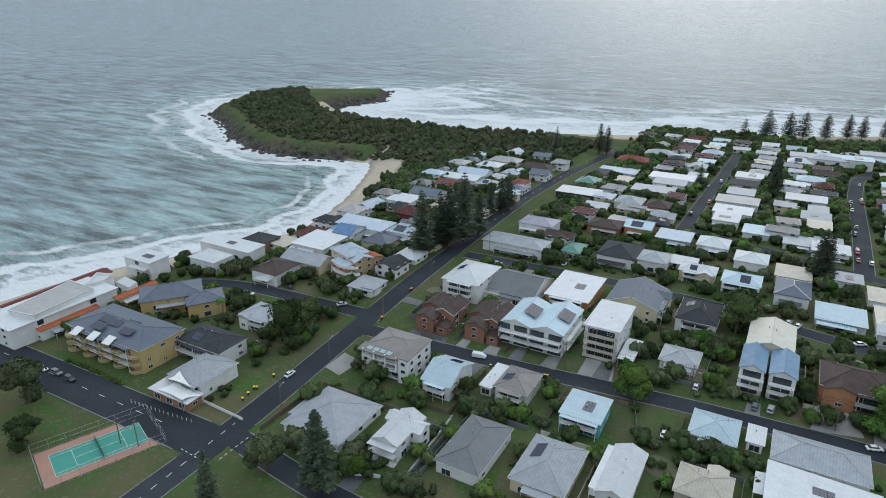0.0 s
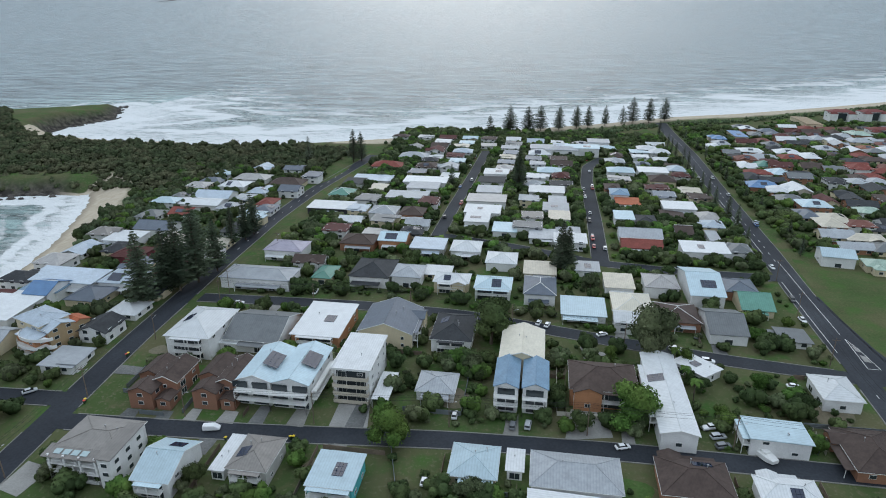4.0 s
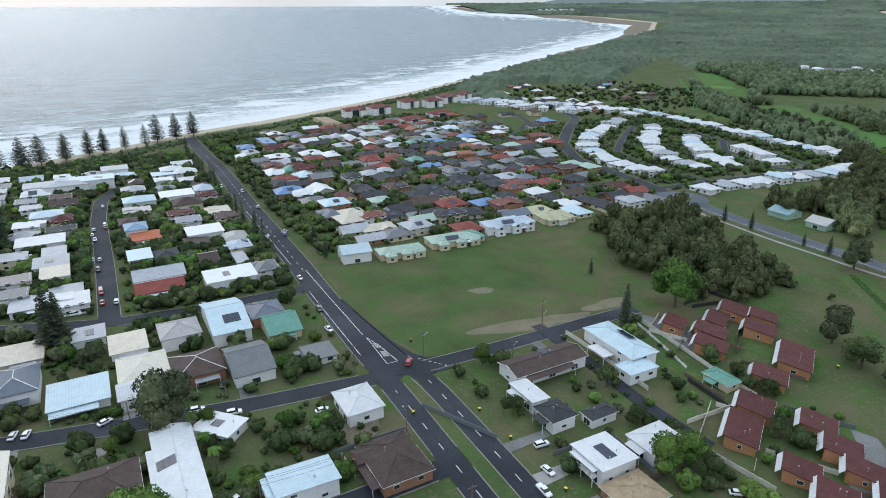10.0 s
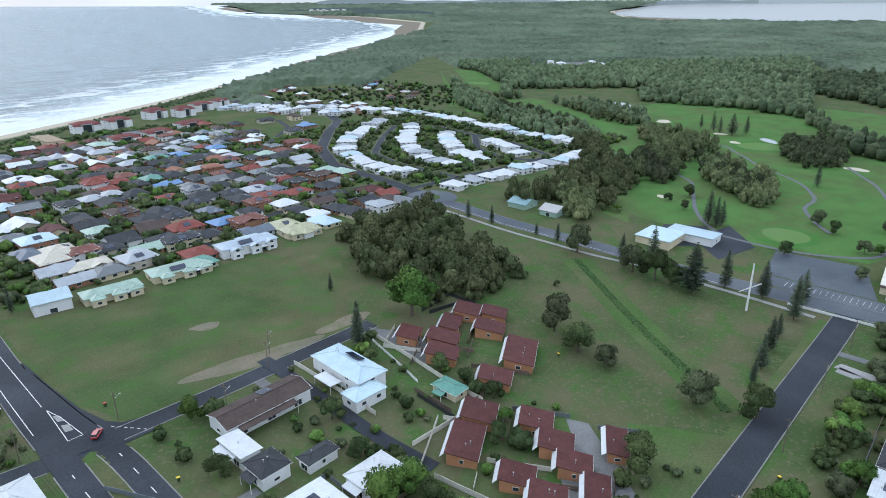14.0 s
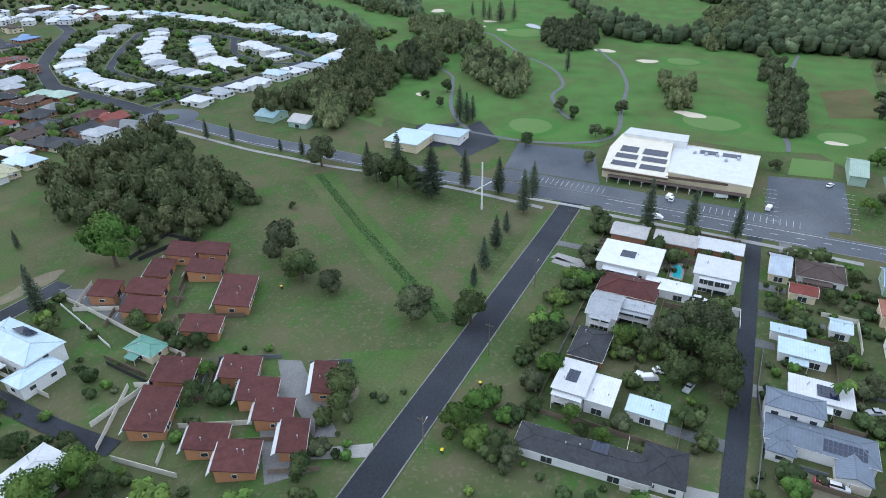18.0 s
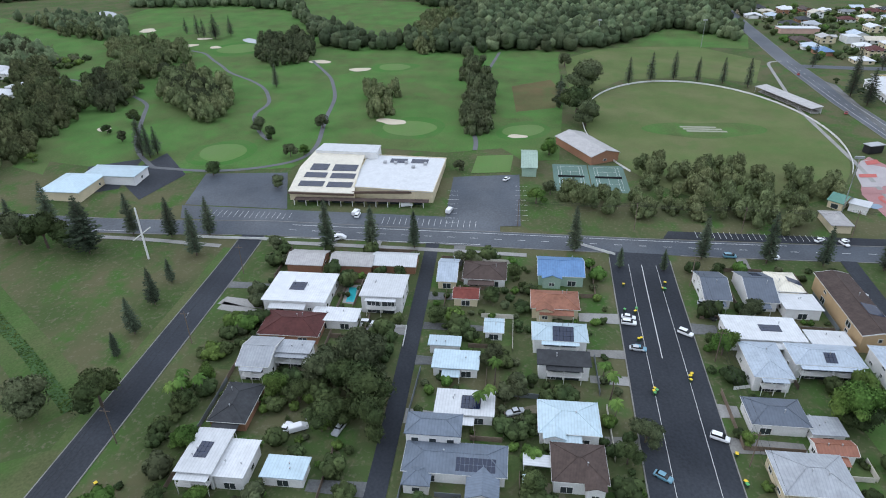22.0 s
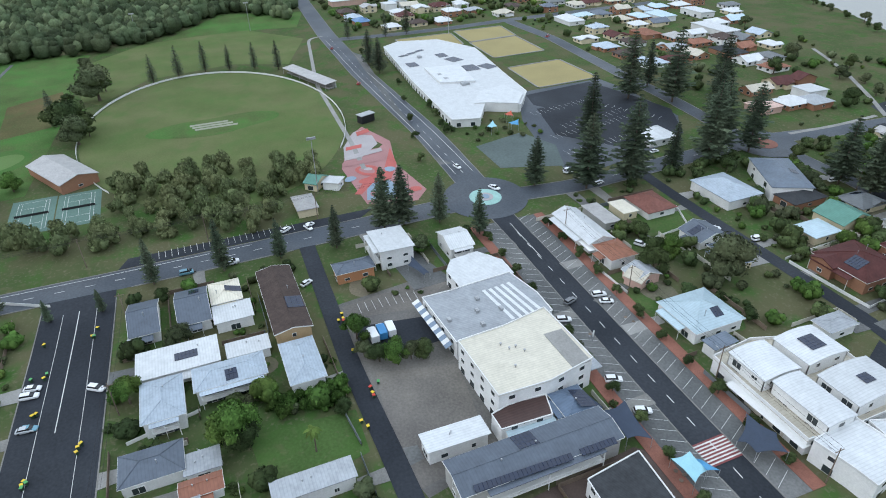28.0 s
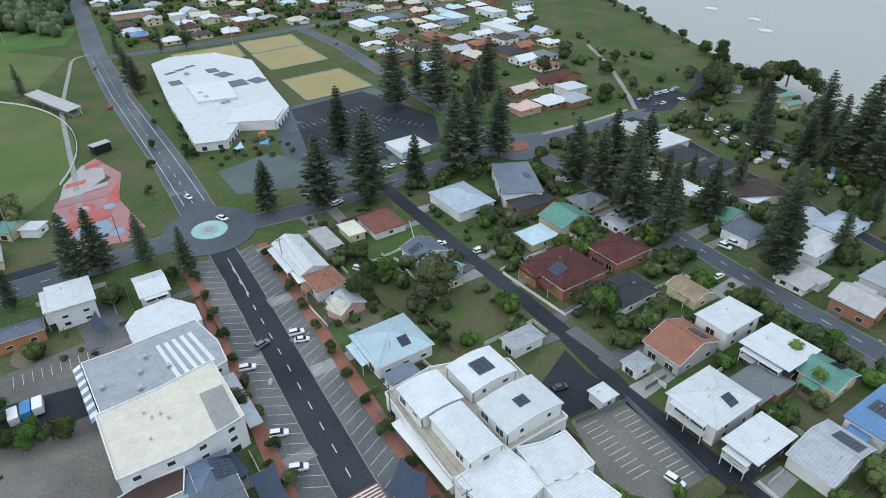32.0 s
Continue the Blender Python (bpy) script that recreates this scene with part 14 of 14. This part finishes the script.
# pines, one by one
for args in [(-91.7, 98, 26), (-111.9, 80.1, 18.6), (-148.2, 243.4, 33.7), (-142.9, 260.8, 33.9), (-139.8, 270.4, 37.4), (-137.8, 283.6, 26.1), (-146.1, 257.4, 30.1), (-146.3, 315.9, 21.8), (-142.8, 333.8, 23.4), (-143.4, 324.8, 22.4),
             (-172.6, 499.4, 20.9), (-138.3, 504.6, 26.1), (-133.2, 509.3, 23.7)]:
    pine(*args)
for k in range(12):
    pine(-42 + 15.5 * k + (k % 3) * 2, 628 + 9.3 * k + (k % 2) * 4, 20 + (k * 7) % 8, 1.35)
for args in [(-6.7, 445.3, 27.8), (19, 306.7, 25), (21.8, 308.5, 22), (-51.7, 445.6, 15.6), (234.9, 265.1, 8.2), (210.7, 218.3, 18.8), (353.5, 286.6, 11.5), (353.8, 269.5, 11.2), (354.3, 239.3, 7.5), (353.9, 225.7, 10.2),
             (356.7, 190, 13.5), (360, 175.9, 20.2), (343.1, 149.7, 24.5), (358.3, 140.6, 18.9), (358.1, 124.7, 17.9), (345.7, 108.8, 19.9), (360.3, 109.9, 17.3), (297.7, 106.5, 13.8), (313.5, 108.3, 14.4), (327, 109.2, 10.2), (286.7, 105.8, 9.2)]:
    pine(*args)
for args in [(353.3, 60.6, 21.6), (358.8, 45.1, 17.5), (357.4, 28.5, 16), (359.7, -30.9, 18.8), (349.6, -46, 8.7), (348.7, -60.8, 9), (357.9, -75.9, 18), (356.8, -98, 20.5), (356.5, -117.1, 16.1), (355.1, -136.6, 17.5), (360.4, -163.7, 24.9),
             (584.5, -82.4, 18.2), (591, -97.4, 20.2), (596.1, -113.7, 20), (592.3, -128.3, 16.9), (588.5, -143.7, 17.5), (580.5, -157.4, 19)]:
    pine(*args)
for args in [(368.1, -224.1, 22.4), (357.5, -242.4, 33), (397.4, -270.3, 32.5), (354, -261.3, 38.6), (355.4, -283.5, 23), (356.9, -304.7, 38), (357.6, -329.3, 33.1), (434.8, -320.5, 37.9), (420.7, -338.2, 39.8), (446.9, -342.3, 26.5), (421, -371.1, 33.5), (396, -344.1, 30),
             (305.6, -340.1, 30.3), (296.6, -348.3, 33), (284.6, -352.5, 23.9), (267.1, -356.8, 25.1), (231.6, -343.8, 32.1), (291.7, -425.9, 28.6), (276.4, -436.1, 23), (274.1, -457.3, 26.6), (256.5, -440.5, 43.9), (245.4, -437.4, 34.9), (225.5, -369.9, 21.2), (310.2, -372.2, 27.6),
             (356.4, -176.7, 21.5), (359.7, -156.1, 25.8), (342.7, -186.8, 19.1), (638.7, -219.6, 18.4), (562.6, -212.7, 23.3), (542.4, -213.4, 22.6), (632.1, -246.9, 17.6), (632.3, -263.7, 20.9)]:
    pine(*args)
for k in range(14):
    pine(111.5 + (k % 3) * 0.8, 352 + 22 * k, 12 + (k * 5) % 6, 0.9)
    if k % 3 != 2:
        pine(135 + (k % 2) * 2, 345 + 24 * k, 11 + (k * 7) % 7, 0.9)
for args in [(271.6, 174.1, 7.9), (264.5, 159.3, 8.2), (263.1, 148, 5.3), (261.9, 115.8, 7), (266.6, 98.2, 6.5), (220.6, 114.6, 6.8), (347.1, 209.6, 8.2), (345.1, 178.7, 7.7), (344.5, 167.1, 8), (346.1, 159.7, 6.2), (306, 195.3, 1.9), (281.4, 41, 6.8), (285.9, 32.7, 7.8), (272.6, 28.8, 8.1), (264.2, 25.7, 6), (264.8, 36.7, 6), (278.2, 34.9, 5.8),
             (47.9, 237.5, 11), (-6.8, 235.9, 10.5), (-152, 151.7, 9.1), (-154.3, 167, 6.8), (-197.4, 83, 8.7), (-176.8, 70.7, 6), (-109, 97, 6.3), (285.9, -246.8, 8.8), (249.8, -282.5, 6.9), (267.3, -41.3, 4.5), (495, -46.4, 8.9), (563.6, -53.1, 13.6), (510.1, -42.4, 11.6), (296.1, -227.3, 5.3), (345.9, -471.1, 11)]:
    tree(*args, "grey" if int(args[0]) % 2 else "dark")
for args in [(241.3, 221.3, 11.4), (224, 83.4, 5.1), (232, 82, 4.3), (302.9, -239.2, 4.6), (278.1, -92.5, 6.8), (278.7, -94.1, 5.8), (163.3, 154.4, 7), (274.9, 53.4, 4.5), (275.3, 53.7, 4.2), (248.9, -281.5, 6.2), (-30.6, 178.1, 6.7), (39.8, 195.7, 9), (59.8, 232, 3.7), (303.3, -68.6, 4.6), (174, 154.6, 5.4)]:
    tree(*args, "light")
for k in range(26):
    t = k / 25
    tree(262 + 330 * t + (k * 7) % 5, -478 - 150 * t + (k * 5) % 9, 2.2 + (k * 3 % 5) * 0.5, "dark" if k % 3 else "grey")
for k, pts in enumerate(([(288, -102.8), (290.1, -124), (282.6, -120.7), (282.7, -102.7)], [(287.4, -101.7), (287.7, -121), (281.1, -120.7), (282, -102.2)])):
    woods("hedge", pts, 2.6, 1.5, 2.3, LEAF_LIGHT, "thick bright green hedge beside the lawn", 1.0, 160, 60 + k)
for args in [(57, 219.3), (58.4, 210.6), (55.5, 229), (266.6, 477.6), (273.4, 73.7), (269.4, 76.7), (284.9, -4.2), (276.2, -3.2), (288.3, -33.7), (281.8, -34.7), (273.9, -34.7), (273.9, -0.8), (274.1, 78.4), (268.5, 78.9), (-188.7, 155.3), (-210.2, 146.7), (148.5, 341.9), (150.8, 336.3), (268.5, -109), (195.6, -304), (204.9, -309.3)]:
    palm(*args, 6.5 + (int(args[0]) % 3))

for k, (x, y) in enumerate([(345.8, -362.9), (322.4, -355.6), (328.6, -378.1), (291.6, -369.7), (282.1, -369.8), (267, -370.4), (289.5, -410.2), (264.2, -407.3), (254.8, -407.4), (239.8, -400.3), (239.6, -416.1), (289.8, -447.2), (287, -468.4), (276, -483.1), (341.2, -339.7), (329.2, -318.3), (279.7, -334.1), (267, -334.4)]):
    tree(x, y, 2.6 + (k * 5 % 6) * 0.45, ("dark", "grey", "dark", "light")[k % 4])
for k, (x, y) in enumerate([(288.3, -374.3), (272.9, -382.4), (265.6, -432.8), (253.3, -389.3), (229.5, -400.1)]):
    pine(x, y, 16 + (k * 5) % 9)

for x, y, r in [(376, -485, 5), (373, -503, 6), (402, -536, 5.5), (394, -540, 6), (386, -528, 5), (351, -470, 6.5), (352, -482, 7), (349, -459, 5), (349, -505, 7), (344, -514, 8), (338, -524, 8), (328, -530, 7.5), (352, -528, 7), (318, -520, 6), (400, -458, 4), (384, -446, 4), (379, -420, 5.5), (412, -452, 5), (319, -424, 5), (334, -426, 3.5), (292, -473, 6), (242, -421, 6.5), (234, -396, 6), (433, -423, 6), (452, -458, 6), (423, -474, 4.5), (532, -499, 5), (300, -488, 6), (278, -492, 6)]:
    tree(x, y, r, "grey" if int(x) % 4 == 0 else "dark")
for args in [(318, -338, 30), (311, -352, 32), (282, -330, 34), (267, -333, 30), (240, -360, 28), (362, -316, 36), (302, -441, 32), (284, -461, 34), (262, -447, 36), (246, -430, 32), (270, -424, 26)]:
    pine(*args)

# gardens: trees and shrubs between houses, kept off roads and roofs


CLEAR = [[(244.9, -262.4), (233.4, -262.9), (220.7, -263.1), (193.9, -259.6), (194.9, -246.8), (203.7, -239.1), (223.7, -245.6), (236.4, -245.8)], [(320.9, -128.3), (324.6, -154.9), (319.8, -163.8), (286.2, -157.3), (251.4, -147.6), (246.1, -128.5), (261.5, -124.7), (294.4, -127.6)], [(-236.3, 113.4), (-188.2, 117.2), (-156.5, 111.3), (-167.7, 97.9), (-214, 98.2)], [(-247.5, 107), (-255.1, 155.5), (-238.3, 151.8), (-229.5, 107.3)], [(279.4, -95), (277.7, -121.2), (263.4, -120.5), (260.7, -107.2), (263.8, -96.4)], [(316.8, -127.2), (323.6, -155.5), (310.5, -161.8), (272.4, -150.1), (253.4, -147.1), (248.7, -126.9), (266.4, -126.4), (298.9, -129)], [(335.7, -246.7), (340.5, -266.8), (315.9, -264.9), (311.4, -245.6)], [(288.1, -84.2), (288, -94.6), (266.5, -91.5), (264.8, -79)]]
CLEAR += [[(-231.5, 92.5), (-157.3, 110.9), (-120, 79.6), (-161.5, 56)], [(130.4, 231.3), (135, 161.3), (118.9, 163.6), (117.5, 210.9)]]


def free(x, y, r):
    if any(inside(np.array([x]), np.array([y]), q)[0] for q in CLEAR):
        return False
    if on_road(x, y, r * 0.8 + 0.5):
        return False
    for hx, hy, w, d, t in HOUSES:
        if abs(x - hx) + abs(y - hy) > 60:
            continue
        c, s = math.cos(t), math.sin(t)
        u, v = (x - hx) * c + (y - hy) * s, -(x - hx) * s + (y - hy) * c
        if abs(u) < w / 2 + r * 0.55 and abs(v) < d / 2 + r * 0.55:
            return False
    return True


def gardens(x0, x1, y0, y1, per, seed, objects, big=0.4):
    """Scatter plants over a block; the first ones are things of their own, the others one stand."""
    rg = random.Random(seed)
    count = int((x1 - x0) * (y1 - y0) / per)
    protos = [round_crown(300 + i, 55 if objects == 0 else 170) for i in range(6)]
    stand = {"dark": ([], []), "light": ([], []), "grey": ([], [])}
    made = 0
    for i in range(count):
        x, y = rg.uniform(x0, x1), rg.uniform(y0, y1)
        r = rg.uniform(2.4, 4.4) if rg.random() < big else rg.uniform(1.0, 2.1)
        if not free(x, y, r) or (x < -200 and land_depth(np.array([x]), np.array([y]))[0] < 24):
            continue
        key = rg.choices(["dark", "light", "grey"], [6, 2.2, 2])[0]
        if made < objects:
            made += 1
            tree(x, y, r, key) if r > 2.2 else shrub(x, y, r * 1.1, key)
            continue
        v, f = rg.choice(protos)
        vs, fs = stand[key]
        n = sum(len(q) for q in vs)
        t = rg.uniform(0, 6.28)
        c, s = math.cos(t), math.sin(t)
        hh = r * rg.uniform(0.75, 1.15)
        vs.append(np.stack([x + r * (v[:, 0] * c - v[:, 1] * s), y + r * (v[:, 0] * s + v[:, 1] * c), gz(x, y) + hh * v[:, 2] * 1.35 - 0.1], -1))
        fs.append(f + n)
    for key, (vs, fs) in stand.items():
        if vs:
            ob = new("garden_plants", fast_mesh("garden_plants", np.concatenate(vs), np.concatenate(fs), [dict(dark=LEAF, light=LEAF_LIGHT, grey=LEAF_GREY)[key]], None, True))
            tagged(ob, "%s garden trees and shrubs between the houses" % LEAFY[key], "garden plants", kind="stuff")


gardens(-250, -146, 105, 470, 22, 1, 25, 0.5)
gardens(-122, 110, 106, 172, 24, 2, 40, 0.5)
gardens(-122, 110, 188, 232, 20, 3, 45, 0.5)
gardens(-122, 112, 236, 312, 21, 4, 35, 0.5)
gardens(-122, 112, 318, 640, 9, 5, 0, 0.6)
gardens(138, 232, 98, 224, 55, 6, 40)
gardens(134, 232, 348, 700, 15, 7, 0)
gardens(232, 420, 350, 740, 14, 8, 0, 0.3)
gardens(392, 640, 330, 600, 22, 14, 0, 0.35)
gardens(205, 352, 27, 80, 24, 9, 40)
gardens(195, 352, -38, 18, 24, 10, 40)
gardens(195, 352, -122, -64, 28, 11, 40)
gardens(195, 352, -182, -130, 80, 12, 15)
gardens(150, 355, -264, -214, 42, 13, 45, 0.35)
gardens(150, 355, -330, -275, 22, 15, 35, 0.5)
gardens(150, 355, -400, -350, 26, 16, 15, 0.5)
gardens(370, 640, -500, -356, 200, 17, 0)
gardens(545, 860, 610, 890, 150, 20, 0, 0.7)
gardens(650, 900, -480, -230, 70, 18, 0)
gardens(230, 350, -480, -415, 75, 19, 0, 0.7)


# drives and yards round the nearer houses
YARD_SURFACES = [(YARD, "small green back lawn", "lawn"), (DIRT, "worn bare ground in a back yard", "yard"), (YARD, "small green back lawn", "lawn"), (LAWN, "dry mown yard lawn", "lawn")]


def covered(x, y, margin, skip):
    for k, (hx, hy, w, d, t) in enumerate(HOUSES):
        if k == skip or abs(x - hx) + abs(y - hy) > 60:
            continue
        c, s = math.cos(t), math.sin(t)
        if abs((x - hx) * c + (y - hy) * s) < w / 2 + margin and abs(-(x - hx) * s + (y - hy) * c) < d / 2 + margin:
            return True
    return False


yard_rng = random.Random(8)
for k, (hx, hy, w, d, t) in enumerate(HOUSES):
    if not (-140 < hx < 355 and -400 < hy < 262) or (hy > 240 and hx > 100) or max(w, d) > 30:
        continue
    c, s = math.cos(t), math.sin(t)
    best = None
    for ux, uy, half, wide in ((c, s, w / 2, d), (-c, -s, w / 2, d), (-s, c, d / 2, w), (s, -c, d / 2, w)):
        for off in (-0.3, 0.3):
            qx, qy = hx - uy * wide * off, hy + ux * wide * off
            run = half
            while run < half + 20 and not on_road(qx + ux * run, qy + uy * run, 0.2) and not covered(qx + ux * (run + 0.5), qy + uy * (run + 0.5), 1.4, k):
                run += 0.7
            if half + 2.5 < run < half + 20 and on_road(qx + ux * run, qy + uy * run, 0.4) and (best is None or run - half < best[0]):
                best = (run - half, qx, qy, ux, uy, half, run)
    if best and yard_rng.random() < 0.85:
        _, qx, qy, ux, uy, a, b = best
        e = yard_rng.uniform(1.4, 2.2)
        patch("driveway", [(qx + ux * a - uy * e, qy + uy * a + ux * e), (qx + ux * a + uy * e, qy + uy * a - ux * e), (qx + ux * b + uy * e * 1.3, qy + uy * b - ux * e * 1.3), (qx + ux * b - uy * e * 1.3, qy + uy * b + ux * e * 1.3)],
              yard_rng.choice((CONCRETE, OLD_ASPHALT, KERB)), 0.13 + 0.004 * (k % 6), "concrete driveway running from the house to the street", "driveway", 60)
    for n in range(1):
        px, py, r = hx + yard_rng.uniform(-0.9, 0.9) * w, hy + yard_rng.uniform(-0.9, 0.9) * d, yard_rng.uniform(4, 8)
        if on_road(px, py, r + 0.5):
            continue
        m, text, cat = yard_rng.choice(YARD_SURFACES)
        if any(inside(np.array([px]), np.array([py]), q)[0] for q in CLEAR):
            continue
        patch("yard", ellipse(px, py, r, r * yard_rng.uniform(0.6, 0.9), 18, math.degrees(t), 0.1, k), m, 0.02 + 0.004 * (k % 20), text, cat, 60)

# fences between the lots
FENCES = [(TIMBER, "weathered timber paling fence between yards"), (surface("metal_fence", (0.14, 0.16, 0.17), 0.6, 3, 0.4, 0.15, 0.2), "grey sheet-metal fence between yards"), (WHITEWALL, "pale rendered garden wall between yards"), (TIMBER, "weathered timber paling fence between yards")]
for k, (hx, hy, w, d, t) in enumerate(HOUSES):
    if not (-125 < hx < 352 and -330 < hy < 262) or (hy > 240 and hx > 100) or max(w, d) > 26 or yard_rng.random() < 0.3:
        continue
    c, s = math.cos(t), math.sin(t)
    a, b = w / 2 + yard_rng.uniform(2.0, 3.5), d / 2 + yard_rng.uniform(3.5, 6)
    mat, text = yard_rng.choice(FENCES)
    corners = [(-a, -b), (a, -b), (a, b), (-a, b)]
    first = yard_rng.randrange(4)
    for i in (first, (first + 1) % 4):
        (ax, ay), (bx, by) = corners[i], corners[(i + 1) % 4]
        run = []
        for n in range(int(math.hypot(bx - ax, by - ay) / 2) + 1):
            u = n * 2 / math.hypot(bx - ax, by - ay)
            px, py = ax + (bx - ax) * u, ay + (by - ay) * u
            q = (hx + px * c - py * s, hy + px * s + py * c)
            if on_road(*q, 1.5) or covered(*q, 0.4, -1) or any(inside(np.array([q[0]]), np.array([q[1]]), z)[0] for z in CLEAR):
                if len(run) > 2:
                    break
                run = []
            else:
                run.append(q)
        if len(run) > 2:
            wall_line([run[0], run[-1]], 1.6, mat, text, "fence", 0.1)
